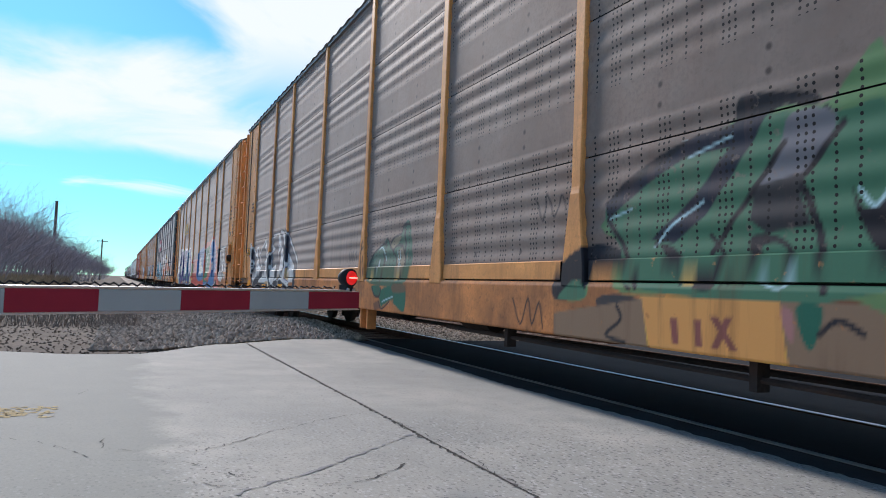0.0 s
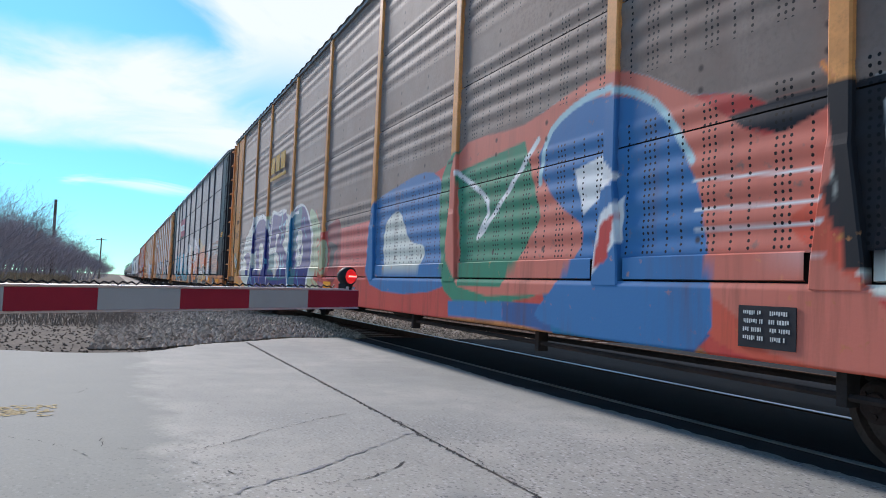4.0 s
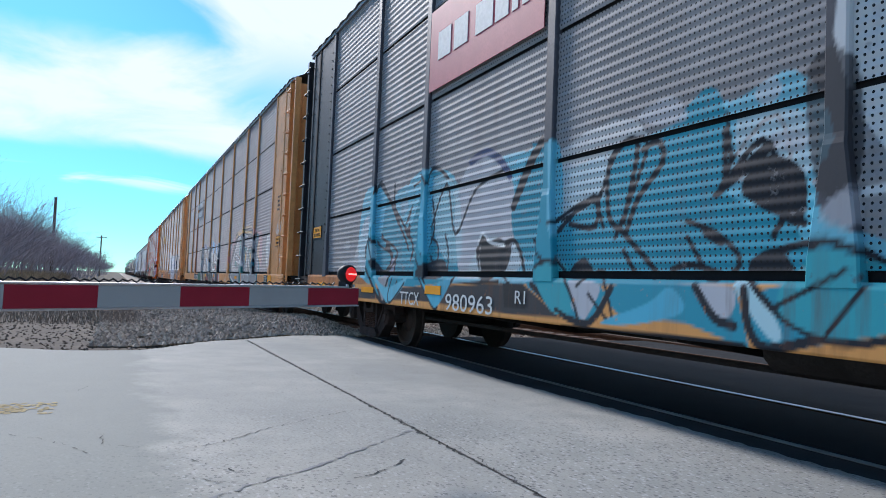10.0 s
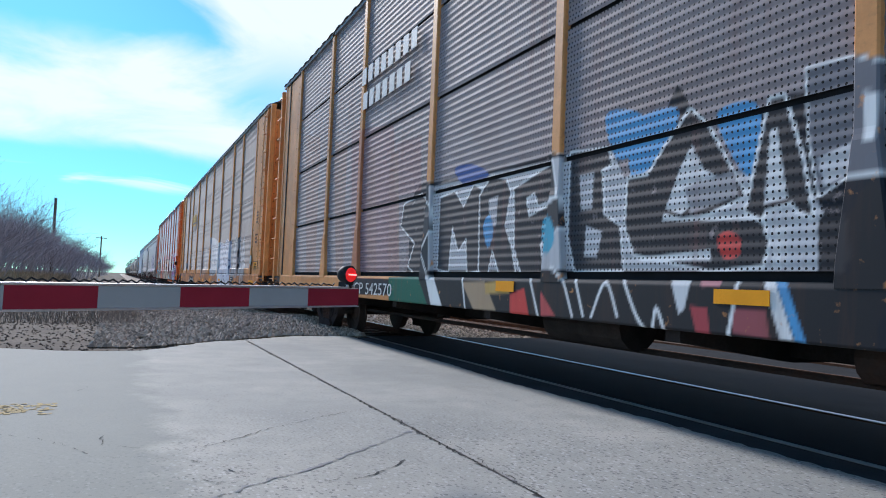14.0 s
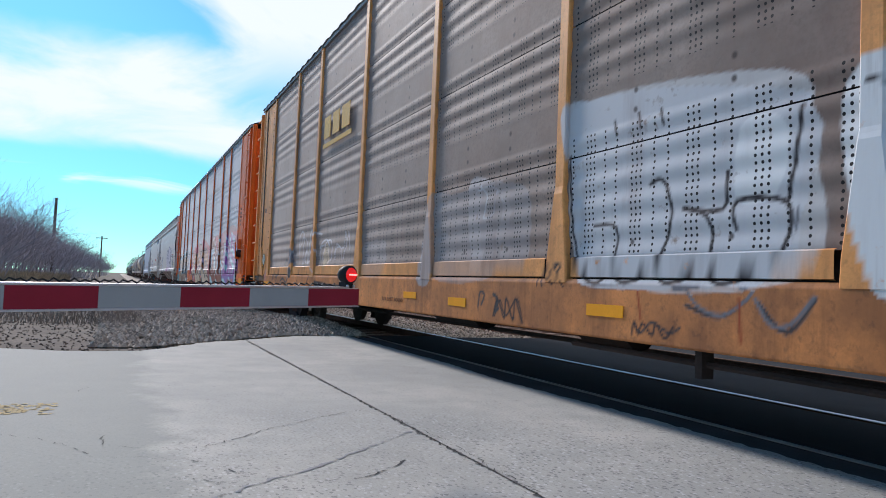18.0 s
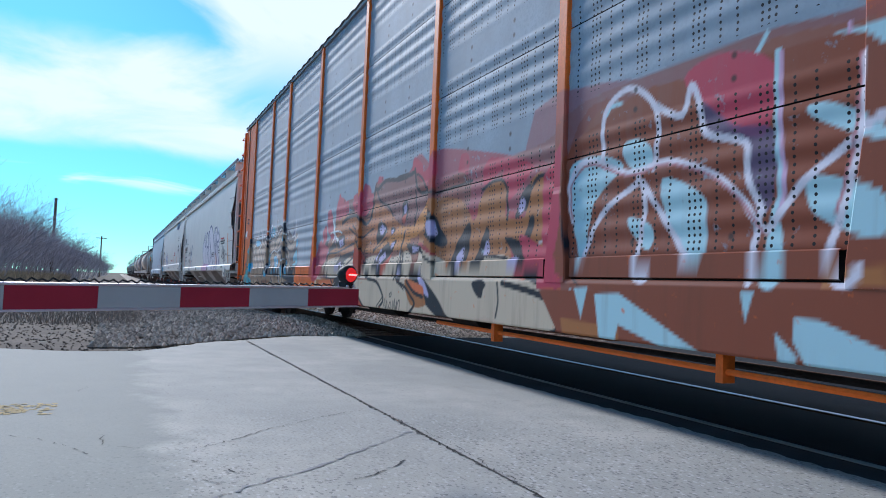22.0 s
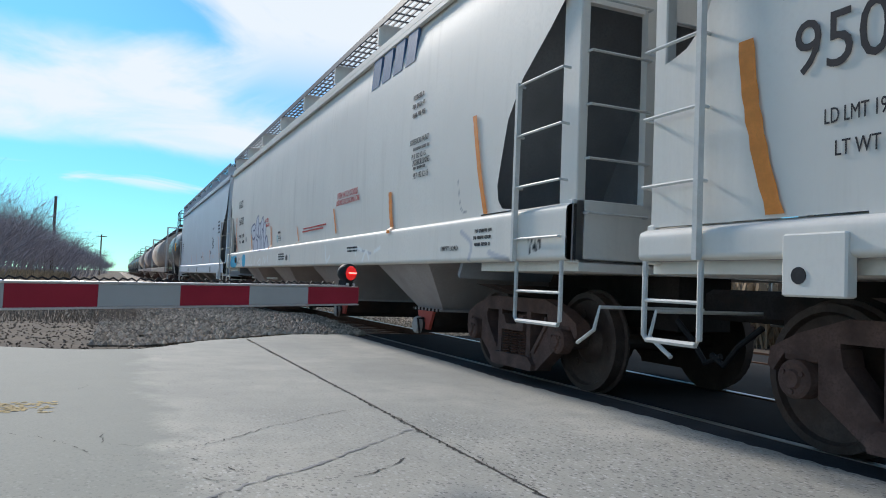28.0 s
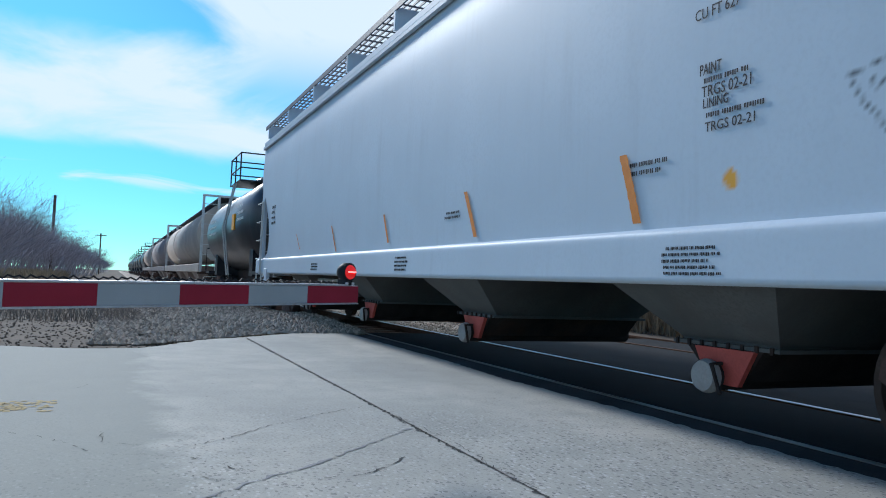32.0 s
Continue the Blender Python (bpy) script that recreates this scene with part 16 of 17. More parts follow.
curl("c", "whiteb", 0.045, 8.55, 1.89, 8.51, 1.68, 8.56, 1.74)
curl("c", "whiteb", 0.045, 4.78, 1.17, 5.59, 1.19, 6.06, 1.1)
patch("c", "whiteb", 1, 8.47, 2.28, 8.59, 2.27, 8.57, 2.05, 8.48, 2.05)
blob("c", "tealp", 1, 6.36, 1.36, 6.55, 1.4, 6.62, 1.1, 6.43, 1.05)
patch("c", "ink2", 1, 1.59, 0.6, 3.82, 0.83, 4.52, 0.65, 4.84, 0.54, 2.15, 0.42)
patch("c", "tan", 1, 4.8, 0.95, 6.07, 0.99, 6.2, 0.63, 4.98, 0.61)
dash("c", "rustb", 0.04, 5.5, 0.84, 5.86, 0.87)
dash("c", "rustb", 0.04, 5.64, 0.85, 5.7, 0.7)
dash("c", "rustb", 0.04, 5.91, 0.85, 6.05, 0.71)
dash("c", "rustb", 0.04, 6.06, 0.86, 5.89, 0.71)
patch("c", "ink2", 1, 6.69, 0.78, 7.64, 0.84, 7.71, 0.66, 6.78, 0.66)
blob("c", "orangeh", 1, 6.85, 1, 7.7, 0.99, 7.56, 0.86, 6.91, 0.84)
curl("c", "whiteb", 0.05, 6.53, 0.95, 6.67, 1, 6.64, 0.75, 6.55, 0.7)
blob("c", "lav2", 1, 8.19, 0.96, 8.51, 1, 8.56, 0.84, 8.36, 0.82)

rnd = random.Random(8)
for k in range(90):
    z, x0 = rnd.uniform(1.12, 2.35), rnd.uniform(9.15, 11.0)
    dash("c", rnd.choice(("rustor", "rustb", "rustr2", "rustb", "ink2")), rnd.uniform(0.02, 0.045), x0, z, min(11.5, x0 + rnd.uniform(0.25, 1.4)), z)

SPRAY = {k: sprayed(k) for k in CANS}


# ---- the train, from its head to its tail ----
rack_a = autorack(-9.2, "weathered grey auto rack with yellow posts and green graffiti", "old", PANEL_OLD, YELLOW, YELLOW_DIRTY, YELLOW, SPRAY.get("a", plain))
rack_b = autorack(-37.3, "weathered grey auto rack with yellow posts and large blue graffiti", "old", PANEL_OLD, YELLOW, YELLOW_DIRTY, YELLOW, SPRAY.get("b", plain), gear="yes")
rack_c = autorack(-65.4, "grey perforated auto rack with black ends and orange graffiti", "fine", PANEL_FINE, DARKGREY, YELLOW_DIRTY, BLACK, SPRAY.get("c", plain))
rack_d = autorack(-93.75, "grey perforated auto rack with tan posts and silver graffiti", "fine", PANEL_RED, TAN, TAN, TAN, SPRAY.get("d", plain))
rack_e = autorack(-122.2, "brown-grey auto rack with yellow posts and white graffiti", "old", PANEL_OLD, YELLOW, YELLOW_DIRTY, YELLOW, SPRAY.get("e", plain))
rack_f = autorack(-150.7, "pale blue-grey auto rack with orange posts and dense graffiti", "old", PANEL_BLUE, ORANGE, ORANGE, ORANGE, SPRAY.get("f", plain), gear="yes")
hop_g = hopper(-174.4, 18.7, "clean white covered hopper with purple outlined graffiti", WHITE_CAR, HOP_END_SHADE, SPRAY.get("g", plain), lead="small", trail="small", sill=(1.14, 1.37), post=0.12, rail=0.57, rail_top=3.5)
hop_h = hopper(-194.5, 19.7, "cream white covered hopper with blue graffiti near its tail", WHITE_CAR, HOP_END_SHADE, SPRAY.get("h", plain), cap=CAP_BLUE, cap_label="bright blue bearing cap", lead="round", trail="deep", sill=(1.16, 1.64), rail=0.78, pads=False, truck_at=8.24)
hop_i = hopper(-214.8, 19.2, "pale grey covered hopper with orange tick marks", GREY_CAR, HOP_END_SHADE, SPRAY.get("i", plain), shade=BAY_DEEP_SHADE)
tank_j = tank_car(-231.5, 12.6, "black tank car with a railed dome platform")
for k, colour in enumerate((BROWN_CAR, HOP_SHADE, BROWN_CAR)):
    ribbed_hopper(-251 - 24.8 * k, 24.0, "dusty round-sided covered hopper car", colour)
for k in range(9):
    tank_car(-321 - 17.5 * k, 16.6, "dark tank car far down the train")


CARS = {"a": rack_a, "b": rack_b, "c": rack_c, "d": rack_d, "e": rack_e, "f": rack_f, "g": hop_g, "h": hop_h, "i": hop_i}
INKS = {"white": LETTER_WHITE, "white2": LETTER_WHITE, "black": LETTER_BLACK, "brown": LETTER_BROWN, "red": LETTER_RED, "red2": LETTER_RED}


def skin(car, z):
    """How far out the near side of a car stands at height z."""
    if car in (hop_g, hop_h, hop_i):
        foot = 1.64 if car is hop_h else 1.37
        if z < foot:
            return -1.552 - 0.016
        k = (z - foot) / (4.28 - foot)
        return -1.552 + 0.03 + 0.12 * (k - 0.42) ** 2 - 0.008 + 0.84 * max(0, k - 0.75) ** 2
    return -SIDE - 0.034 if z < 1.04 else -SIDE - 0.01


def lettering(car, ink, text, x, z, w, h):
    stencil(text, x, z, h, skin(car, z + h / 2), INKS[ink], car, width=w)


def blurred(car, x, z, w, h):
    bars(x, z, w, h, 1, skin(car, z), LETTER_BLACK, car, int(x * 10))


def reflector(car, x0, x1, z0, z1):
    y = skin(car, z0)
    part("reflector", Shape().box(x0, x1, y - 0.003, y + 0.002, z0, z1), REFLECT, car, "amber reflective strip")


def height_sign(car, x0, x1, z0, z1, y=None):
    """A yellow plate that warns of the car's height."""
    y = -SIDE - 0.012 if y is None else y
    p = part("warning_plate", Shape().box(x0, x1, y - 0.004, y + 0.004, z0, z1), LETTER_BLACK, car, "yellow warning plate with black writing")
    e = 0.018
    part("plate_face", Shape().box(x0 + e, x1 - e, y - 0.007, y - 0.003, z0 + e, z1 - e), REFLECT, p)
    w, h = x1 - x0, z1 - z0
    for text, k in (("THIS CAR", 0.56), ("EXCESS HEIGHT", 0.2)):
        wide = w * (0.5 if k > 0.5 else 0.76)
        stencil(text, x0 + (w - wide) / 2, z0 + k * h, 0.22 * h, y - 0.0085, LETTER_BLACK, p, "plate_lettering", wide)


def ban_decal(car, x, z, r, bar, y=None):
    y = -SIDE - 0.045 if y is None else y
    d = part("round_decal", Shape().turned((x, z), [(y - 0.002, r), (y + 0.002, r)], 28), bar, car, "round warning decal with a slanting bar")
    part("decal_face", Shape().turned((x, z), [(y - 0.004, r * 0.78), (y - 0.0021, r * 0.78)], 28), LETTER_WHITE, d)
    part("decal_bar", Shape().prism([(x - 0.62 * r, z + 0.5 * r), (x - 0.5 * r, z + 0.62 * r), (x + 0.62 * r, z - 0.5 * r), (x + 0.5 * r, z - 0.62 * r)][::-1], y - 0.007, y - 0.004), bar, d)


def data_plate(car, x0, x1, z0, z1, seed):
    y = skin(car, z0)
    p = part("data_plate", Shape().box(x0, x1, y - 0.004, y + 0.002, z0, z1), LETTER_BLACK, car, "black data plate with pale writing")
    bars(x0 + 0.03, z0 + 0.03, (x1 - x0) * 0.45, (z1 - z0) * 0.8, 4, y - 0.006, LETTER_WHITE, p, seed)
    bars(x0 + (x1 - x0) * 0.55, z0 + 0.03, (x1 - x0) * 0.4, (z1 - z0) * 0.8, 4, y - 0.006, LETTER_WHITE, p, seed + 1)



def tick(car, width, *xz):
    """A stroke of orange marker paint on a hopper's side."""
    p = np.array(xz, float).reshape(-1, 2)
    far = np.concatenate([[0], np.cumsum(np.hypot(*(p[1:] - p[:-1]).T))])
    u = np.linspace(0, far[-1], 14)
    cx, cz = np.interp(u, far, p[:, 0]), np.interp(u, far, p[:, 1])
    v = []
    for k, (x, z) in enumerate(zip(cx, cz)):
        w = 0.42 * width * (1 + 0.1 * math.sin(9.0 * k + p[0, 0]))
        v += [(x - w, skin(car, z) - 0.006, z), (x + w, skin(car, z) - 0.006, z)]
    part("marker_stroke", Shape().add(v, [(2 * k, 2 * k + 1, 2 * k + 3, 2 * k + 2)[::(1 if cz[-1] > cz[0] else -1)] for k in range(13)]), MARK_ORANGE, car, "faded orange marker stroke")


tick(CARS["g"], 0.12, 8.2, 2.38, 8.27, 2.01, 8.45, 1.37)
tick(CARS["g"], 0.09, 5, 1.81, 5.18, 1.39, 5.32, 1.33)
tick(CARS["g"], 0.04, 0.67, 1.65, 0.96, 1.19)
tick(CARS["g"], 0.14, -5.2, 1.75, -5.12, 1.55, -5.01, 1.26)
tick(CARS["h"], 0.1, 8.07, 2.67, 8.22, 2.04, 8.35, 1.64)
tick(CARS["h"], 0.14, 5.57, 2.13, 5.61, 1.85, 5.68, 1.57)
tick(CARS["h"], 0.08, 2.79, 2.12, 2.96, 1.7)
tick(CARS["h"], 0.06, 0.05, 1.97, 0.27, 1.61)
tick(CARS["h"], 0.1, -2.71, 2.14, -2.67, 1.89, -2.62, 1.59)
tick(CARS["h"], 0.09, -5.51, 2.06, -5.29, 1.57)
tick(CARS["i"], 0.08, 7.61, 2.31, 7.87, 1.85, 8.11, 1.42)
tick(CARS["i"], 0.1, 5.13, 1.9, 5.21, 1.67, 5.29, 1.4)
tick(CARS["i"], 0.09, 2.54, 1.89, 2.67, 1.64, 2.78, 1.41)
tick(CARS["i"], 0.07, 0, 1.83, 0.19, 1.44)
tick(CARS["i"], 0.06, -2.64, 1.82, -2.35, 1.38)
tick(CARS["i"], 0.05, -5.28, 1.79, -4.96, 1.48)
tick(CARS["g"], 0.14, -8.48, 2.42, -8.46, 2.2, -8.43, 2, -8.36, 1.68, -8.27, 1.39)
tick(CARS["h"], 0.12, -8.25, 2.69, -8.2, 2.37, -8.13, 2.01, -8.04, 1.65)
tick(CARS["g"], 0.03, 5.22, 1.83, 5.45, 1.6, 5.66, 1.37)

for car, y0, wide in ((rack_b, -0.92, 0.44), (rack_d, -0.95, 0.44)):
    for k, text in enumerate(("CLOSE & LATCH", "DOORS BEFORE", "MOVING CAR")):
        ob = stencil(text, 0, 0, 0.055, 0, LETTER_BROWN, car, "door_lettering", wide * (0.8 if k == 2 else 1))
        for o in car.children:
            if o.name.startswith("door_lettering") and o.location.length < 0.001:
                o.matrix_basis = pose(13.374, y0, 2.62 - 0.1 * k, 0, 0, 90)
lettering(CARS["a"], "white", "TTGX 994625", -6.51, 0.57, 1.97, 0.22)
lettering(CARS["a"], "brown", "LD LMT 80000", -2.96, 0.67, 0.82, 0.08)
lettering(CARS["b"], "white", "TTGX", -6.56, 0.65, 0.77, 0.12)
lettering(CARS["b"], "white", "996065", -5.51, 0.66, 0.99, 0.15)
lettering(CARS["b"], "brown", "LD LMT 80000", -2.86, 0.70, 0.87, 0.05)
lettering(CARS["b"], "black", "B-1500", -12.20, 2.64, 0.47, 0.13)
lettering(CARS["c"], "white", "TTCX", -7.66, 0.67, 0.65, 0.16)
lettering(CARS["c"], "white", "980963", -6.24, 0.66, 1.13, 0.18)
lettering(CARS["c"], "white", "R1", -4.69, 0.79, 0.20, 0.12)
lettering(CARS["d"], "white", "CP 542570", -7.03, 0.76, 1.71, 0.17)
lettering(CARS["e"], "white", "TTGX 995952", -6.54, 0.62, 1.78, 0.19)
lettering(CARS["e"], "brown", "LD LMT 80000", -2.92, 0.70, 0.79, 0.05)
lettering(CARS["e"], "black", "B-1285", -12.57, 2.61, 0.44, 0.11)
lettering(CARS["f"], "white2", "302271", -5.64, 0.65, 0.86, 0.15)
lettering(CARS["g"], "black", "FPAX", -8.25, 2.57, 0.69, 0.29)
lettering(CARS["g"], "black", "950304", -8.16, 2.12, 1.12, 0.29)
lettering(CARS["g"], "black", "LD LMT 199300", -7.97, 1.83, 0.49, 0.08)
lettering(CARS["g"], "black", "LT WT 63700", -7.91, 1.66, 0.48, 0.08)
lettering(CARS["g"], "black", "PULL HERE", 7.93, 1.2, 0.18, 0.04)
lettering(CARS["g"], "black", "LIFT HERE", 7.79, 1.11, 0.16, 0.04)
lettering(CARS["g"], "black", "JACK HERE", 7.79, 1.01, 0.18, 0.04)
lettering(CARS["g"], "black", "2 INCH HF COMP SHOES", 7.1, 1.25, 0.36, 0.04)
lettering(CARS["g"], "black", "PULL HERE", -8.13, 1.17, 0.16, 0.03)
lettering(CARS["g"], "black", "LIFT HERE", -7.95, 1.11, 0.14, 0.03)
lettering(CARS["g"], "black", "JACK HERE", -7.99, 1.01, 0.16, 0.04)
lettering(CARS["h"], "black", "GACX", -7.95, 2.95, 0.75, 0.22)
lettering(CARS["h"], "black", "54703", -7.79, 2.43, 0.8, 0.22)
lettering(CARS["h"], "black", "LD LMT  219200", -7.73, 2.05, 0.92, 0.1)
lettering(CARS["h"], "black", "LT WT     66800", -7.7, 1.885, 0.93, 0.085)
lettering(CARS["i"], "black", "PAINT", 5.87, 2.29, 0.18, 0.07)
blurred(CARS["i"], 5.88, 2.22, 0.49, 0.06)
lettering(CARS["i"], "black", "TRGS 02-21", 5.89, 2.15, 0.39, 0.07)
lettering(CARS["i"], "black", "LINING", 5.90, 2.08, 0.21, 0.06)
blurred(CARS["i"], 5.92, 2.00, 0.48, 0.06)
lettering(CARS["i"], "black", "TRGS 02-21", 5.92, 1.93, 0.39, 0.06)
lettering(CARS["i"], "black", "CU FT 627", 5.82, 2.65, 0.37, 0.07)
lettering(CARS["h"], "black", "EXTERIOR PAINT", 6.24, 2.64, 0.60, 0.07)
blurred(CARS["h"], 6.28, 2.54, 0.79, 0.07)
lettering(CARS["h"], "black", "PLT 192 12-15", 6.31, 2.46, 0.45, 0.06)
lettering(CARS["h"], "black", "INTERIOR LINING", 6.35, 2.37, 0.53, 0.07)
blurred(CARS["h"], 6.35, 2.30, 0.51, 0.07)
lettering(CARS["h"], "black", "PLT 192 12-15", 6.38, 2.21, 0.47, 0.07)
lettering(CARS["h"], "black", "EMPTY LOAD", 7.41, 1.29, 0.44, 0.05)
lettering(CARS["g"], "black", "PLATE", -6.75, 2.49, 0.18, 0.05)
lettering(CARS["g"], "black", "C", -6.67, 2.36, 0.07, 0.08)
lettering(CARS["g"], "red2", "CAUTION LINED CAR DO NOT USE STEAM", 6.43, 2.24, 0.89, 0.05)
lettering(CARS["g"], "black", "BOILING WATER OR SHARP OBJECTS TO CLEAN CAR", 6.34, 2.15, 1.13, 0.05)
lettering(CARS["g"], "black", "ENTER CAR WITH CLEAN SOFT SOLED SHOES", 6.44, 2.07, 0.97, 0.05)
blurred(CARS["g"], 7.64, 1.67, 0.50, 0.05)

for key, marks in (("a", ((-9.63, -9.17, 0.77, 0.86), (-7.64, -7.18, 0.8, 0.89), (-11.9, -11.5, 0.78, 0.95))),
                   ("b", ((-4.0, -3.54, 0.68, 0.76), (-1.11, -0.64, 0.84, 0.95), (11.62, 12.02, 0.76, 0.9), (-7.13, -6.69, 0.64, 0.72), (-11.62, -11.2, 0.72, 0.84))),
                   ("c", ((-11.9, -11.4, 0.82, 0.9), (-9.29, -8.75, 0.78, 0.86), (-6.83, -6.37, 0.82, 0.92), (11.4, 12.25, 0.78, 0.9), (8.89, 9.41, 0.8, 0.93), (6.37, 6.8, 0.78, 0.88), (2.97, 3.42, 0.81, 0.93))),
                   ("d", ((6.02, 6.45, 0.86, 0.95), (-2.38, -2.03, 0.9, 1.0), (0.45, 0.87, 0.89, 0.98), (11.53, 11.96, 0.82, 1.0))),
                   ("e", ((8.08, 8.5, 0.73, 0.82), (11.42, 12.2, 0.74, 0.86), (4.8, 5.24, 0.77, 0.85), (-2.1, -1.68, 0.76, 0.84), (-0.72, -0.28, 0.72, 0.81), (1.89, 2.34, 0.75, 0.84), (-4.48, -4.09, 0.75, 0.83), (-11.9, -11.2, 0.76, 0.86))),
                   ("f", ((12.4, 12.95, 0.74, 0.9),))):
    for m in marks:
        reflector(CARS[key], *m)
height_sign(rack_a, -12.36, -11.9, 1.66, 1.87)
height_sign(rack_b, 12.02, 12.56, 2.0, 2.2)
height_sign(rack_b, -12.2, -11.8, 1.13, 1.33)
height_sign(rack_c, 12.07, 12.65, 2.42, 2.62)
height_sign(rack_c, -12.5, -11.92, 1.7, 1.94)
height_sign(rack_d, 12.2, 12.67, 1.68, 1.93)
height_sign(rack_e, 12.05, 12.64, 1.17, 1.38)
height_sign(rack_e, -12.6, -12.18, 1.16, 1.35)
height_sign(rack_f, -11.82, -11.58, 1.17, 1.38)
height_sign(rack_f, 11.7, 12.12, 0.7, 0.86, -SIDE - 0.036)
ban_decal(rack_e, 11.72, 1.42, 0.16, DECAL_GREEN)
ban_decal(rack_e, -11.98, 1.41, 0.15, DECAL_GREEN, -SIDE - 0.05)
ban_decal(rack_b, -11.61, 1.39, 0.16, DECAL_GREEN, -SIDE - 0.05)
ban_decal(rack_d, 13.3, 1.86, 0.19, LOGO_RED, -SIDE + 0.062)
ban_decal(rack_b, 11.85, 2.5, 0.09, DECAL_GREEN, -SIDE - 0.012)
data_plate(rack_d, 11.04, 11.48, 0.74, 1.0, 3)
data_plate(rack_c, 10.36, 10.8, 0.71, 0.94, 5)
data_plate(rack_c, 10.86, 11.15, 0.7, 0.86, 7)
data_plate(rack_e, 7.85, 8.34, 0.66, 0.93, 9)
data_plate(rack_b, 8.4, 8.8, 0.66, 0.9, 11)
# railway company marks, as plain shapes
sign = part("company_panel", Shape().box(-7.0, -4.35, -SIDE - 0.02, -SIDE - 0.012, 3.28, 4.28), LOGO_RED, rack_c, "faded red panel with a pale mark")
for x, w in ((-6.75, 0.36), (-6.3, 0.36), (-5.75, 0.4), (-5.3, 0.28), (-4.95, 0.12), (-4.75, 0.12)):
    part("mark_bar", Shape().box(x, x + w, -SIDE - 0.026, -SIDE - 0.021, 3.62, 3.96, 0.002), LETTER_WHITE, sign)
for k, (z, n) in enumerate(((4.02, 8), (3.62, 7))):
    for i in range(n):
        part("mark_bar", Shape().box(-7.1 + 0.3 * i + 0.1 * k, -6.9 + 0.3 * i + 0.1 * k, -SIDE - 0.026, -SIDE - 0.02, z, z + 0.26), LETTER_WHITE, rack_d)
for car, x in ((rack_e, -6.6), (rack_b, -6.7)):
    for i, w in enumerate((0.42, 0.42, 0.46)):
        part("mark_bar", Shape().box(x + 0.58 * i, x + 0.58 * i + w, -SIDE - 0.026, -SIDE - 0.018, 3.55, 3.95), LETTER_YELLOW, car)
    part("mark_bar", Shape().box(x - 0.05, x + 1.75, -SIDE - 0.026, -SIDE - 0.018, 3.38, 3.46), LETTER_YELLOW, car)
for i in range(4):
    x = 4.5 + 0.46 * i
    part("mark_bar", Shape().prism([(x, 3.74), (x + 0.34, 3.74), (x + 0.44, 4.14), (x + 0.1, 4.14)], -1.51, -1.475), LETTER_BLUE, hop_h)
    part("mark_bar", Shape().prism([(-6.62 + 0.195 * i, 0.64), (-6.47 + 0.195 * i, 0.64), (-6.47 + 0.195 * i, 0.8), (-6.62 + 0.195 * i, 0.8)], -SIDE - 0.037, -SIDE - 0.033), LETTER_WHITE, rack_f)
# small writing on the end panels and on the hoppers' sides
for n, (car, x, z, w, h, rows) in enumerate(((rack_a, -12.0, 2.85, 0.4, 0.3, 3), (rack_a, -12.1, 2.35, 0.25, 0.25, 3), (rack_b, 11.75, 2.95, 0.3, 0.5, 4), (rack_b, 12.3, 2.45, 0.3, 0.35, 3),
                                            (rack_e, 12.1, 1.85, 0.3, 0.3, 3), (rack_e, 12.15, 2.4, 0.3, 0.35, 4), (rack_d, 12.2, 2.5, 0.35, 0.4, 4), (rack_f, 11.9, 2.5, 0.3, 0.6, 5), (rack_f, -12.2, 2.45, 0.35, 0.2, 2))):
    bars(x, z, w, h, rows, -SIDE - 0.012, LETTER_BLACK, car, 30 + n)
for n, (car, x, z, w, h, rows) in enumerate(((hop_g, 3.9, 1.66, 0.7, 0.2, 3), (hop_g, 5.8, 1.75, 0.4, 0.16, 2), (hop_h, 6.25, 2.95, 0.5, 0.34, 3), (hop_h, 0.46, 1.81, 1.91, 0.11, 2), 
                                            (hop_i, 2.0, 1.62, 0.5, 0.1, 2), (hop_i, 5.2, 1.72, 0.4, 0.12, 2), (hop_i, -8.0, 2.1, 0.5, 0.5, 4), (hop_i, 7.4, 2.4, 0.6, 0.5, 4))):
    bars(x, z, w, h, rows, skin(car, z + h / 2), LETTER_BLACK if car is not hop_h or rows != 2 else LETTER_RED, car, 50 + n)
for n, (car, x, z, w, h, rows) in enumerate(((hop_g, 2.6, 1.17, 0.5, 0.14, 3), (hop_g, -2.0, 1.17, 0.6, 0.14, 3), (hop_h, 3.8, 1.35, 0.6, 0.1, 2), (hop_h, -1.5, 1.3, 0.7, 0.16, 3),
                                            (hop_i, 5.6, 1.03, 0.55, 0.2, 5), (hop_i, 0.6, 1.05, 0.5, 0.2, 4), (hop_i, -3.8, 1.06, 0.5, 0.14, 3), (hop_h, 8.2, 1.3, 0.5, 0.2, 3))):
    bars(x, z, w, h, rows, -1.552 - 0.015, LETTER_BLACK, car, 70 + n)

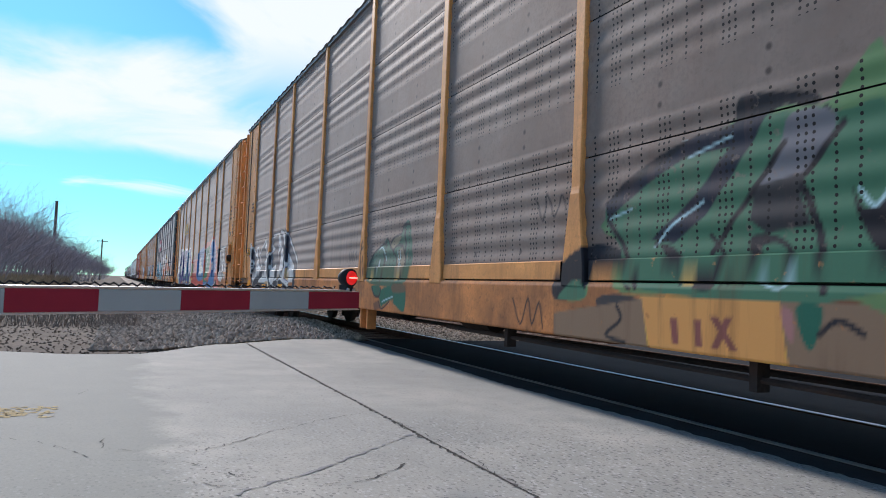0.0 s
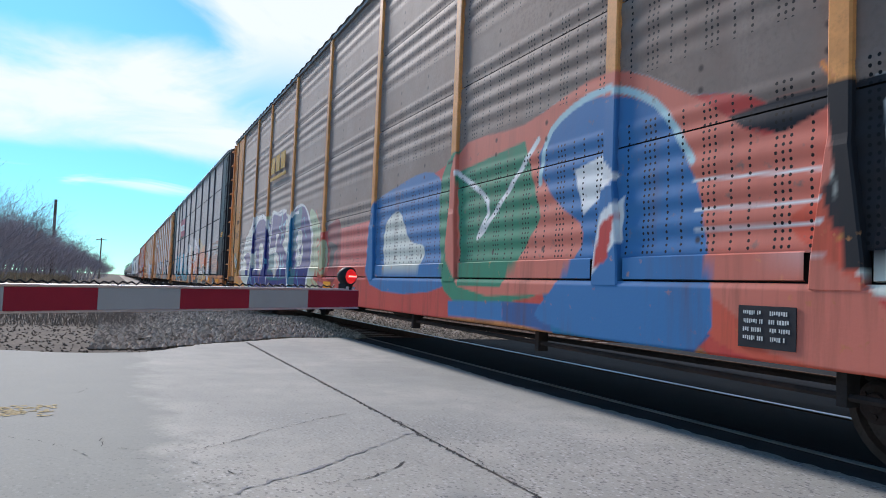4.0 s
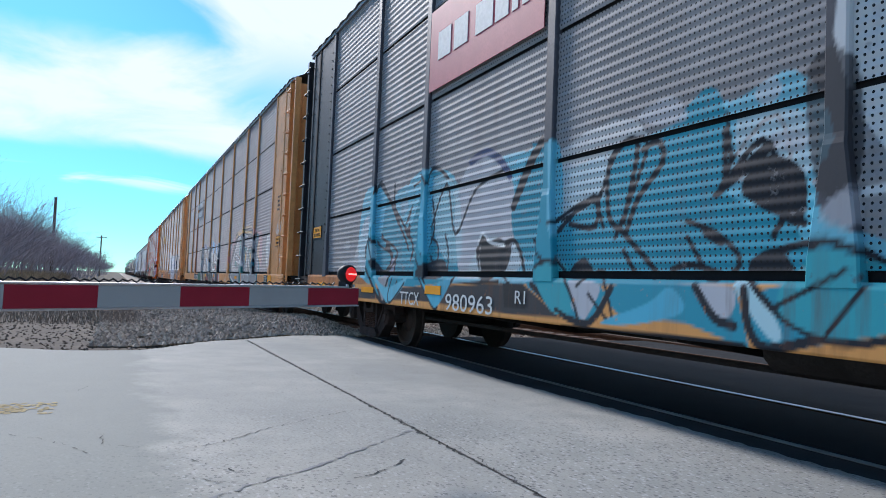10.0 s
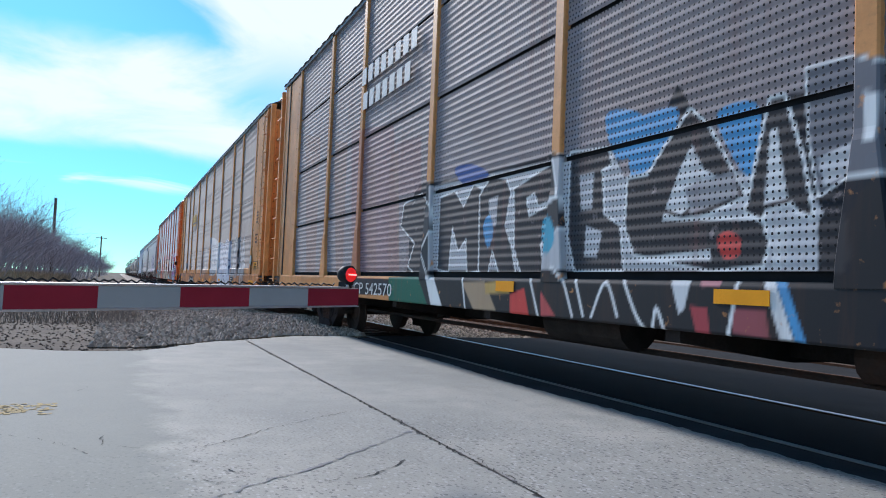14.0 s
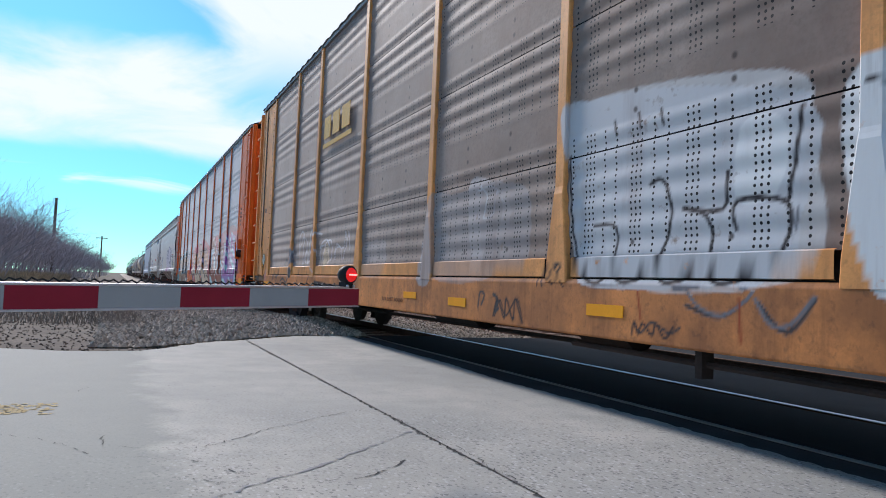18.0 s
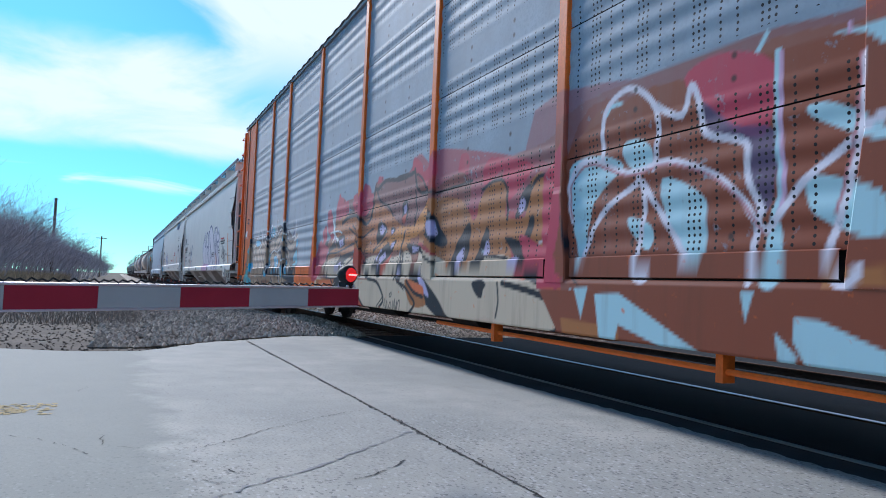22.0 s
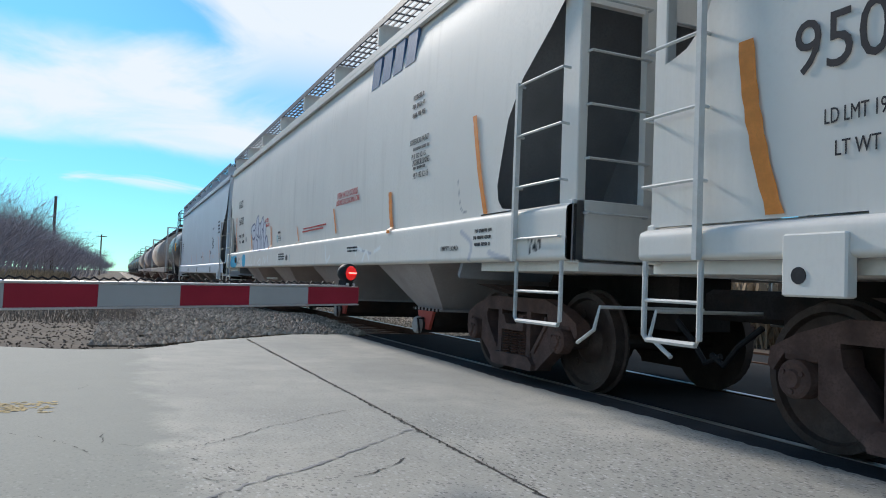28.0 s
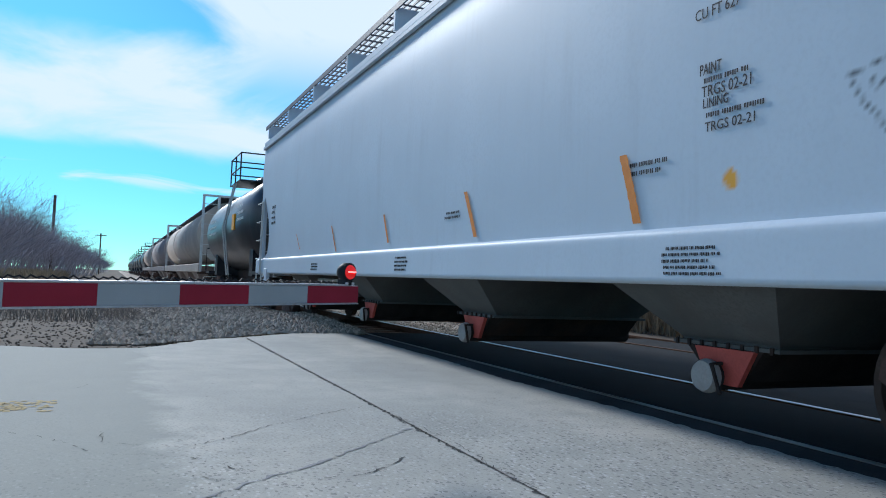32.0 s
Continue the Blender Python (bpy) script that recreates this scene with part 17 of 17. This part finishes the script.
for x in (-1.39, -1.08):
    part("hanging_bracket", Shape().box(x, x + 0.05, -SIDE - 0.02, -SIDE + 0.12, 0.3, 0.6, 0.006), YELLOW_DIRTY, rack_a, "rusty hanging bracket")
part("hanging_bracket", Shape().box(-1.34, -1.08, -SIDE + 0.1, -SIDE + 0.13, 0.32, 0.6), YELLOW_DIRTY, rack_a)

lettering(hop_h, "red", "OPEN HATCH COVERS", 2.97, 2.26, 1.12, 0.1)
lettering(hop_h, "red", "BEFORE UNLOADING CAR", 2.93, 2.15, 1.27, 0.09)
lettering(hop_h, "red", "COVERS", -3.5, 2.27, 0.43, 0.09)
lettering(hop_h, "red", "DING CAR", -3.43, 2.15, 0.48, 0.08)
lettering(hop_h, "black", "JOB F16034", -1.91, 1.92, 0.29, 0.05)
for x0, x1, z0, z1 in ((-1.84, -1.58, 1.75, 1.757), (-1.84, -1.58, 1.853, 1.86), (-1.84, -1.833, 1.75, 1.86), (-1.587, -1.58, 1.75, 1.86), (-1.81, -1.61, 1.8, 1.815)):
    part("card_outline", Shape().box(x0, x1, skin(hop_h, 1.8) - 0.003, skin(hop_h, 1.8), z0, z1), LETTER_BLACK, hop_h)
card = part("card_holder", Shape().box(-7.93, -7.69, -1.572, -1.566, 1.32, 1.46), WHITE_CAR, hop_h, "small framed card holder")
for x0, x1, z0, z1 in ((-7.94, -7.68, 1.31, 1.325), (-7.94, -7.68, 1.455, 1.47), (-7.94, -7.925, 1.31, 1.47), (-7.695, -7.68, 1.31, 1.47), (-7.93, -7.69, 1.392, 1.4), (-7.82, -7.81, 1.32, 1.46)):
    part("holder_frame", Shape().box(x0, x1, -1.584, -1.573, z0, z1), LETTER_BLACK, card)


def motions():
    for car, place in MOVERS:
        walk(car, [(t, pose(place + SPEED * t, TRACK, 0)) for t in (0, 8, 16, 24, 32)])
    for w, x, r in WHEELS:
        turn = math.degrees(SPEED / r)
        walk(w, [(0.1 * k, pose(x, 0, r, 0, (turn * 0.1 * k + 40 * x) % 360, 0)) for k in range(321)])


motions()
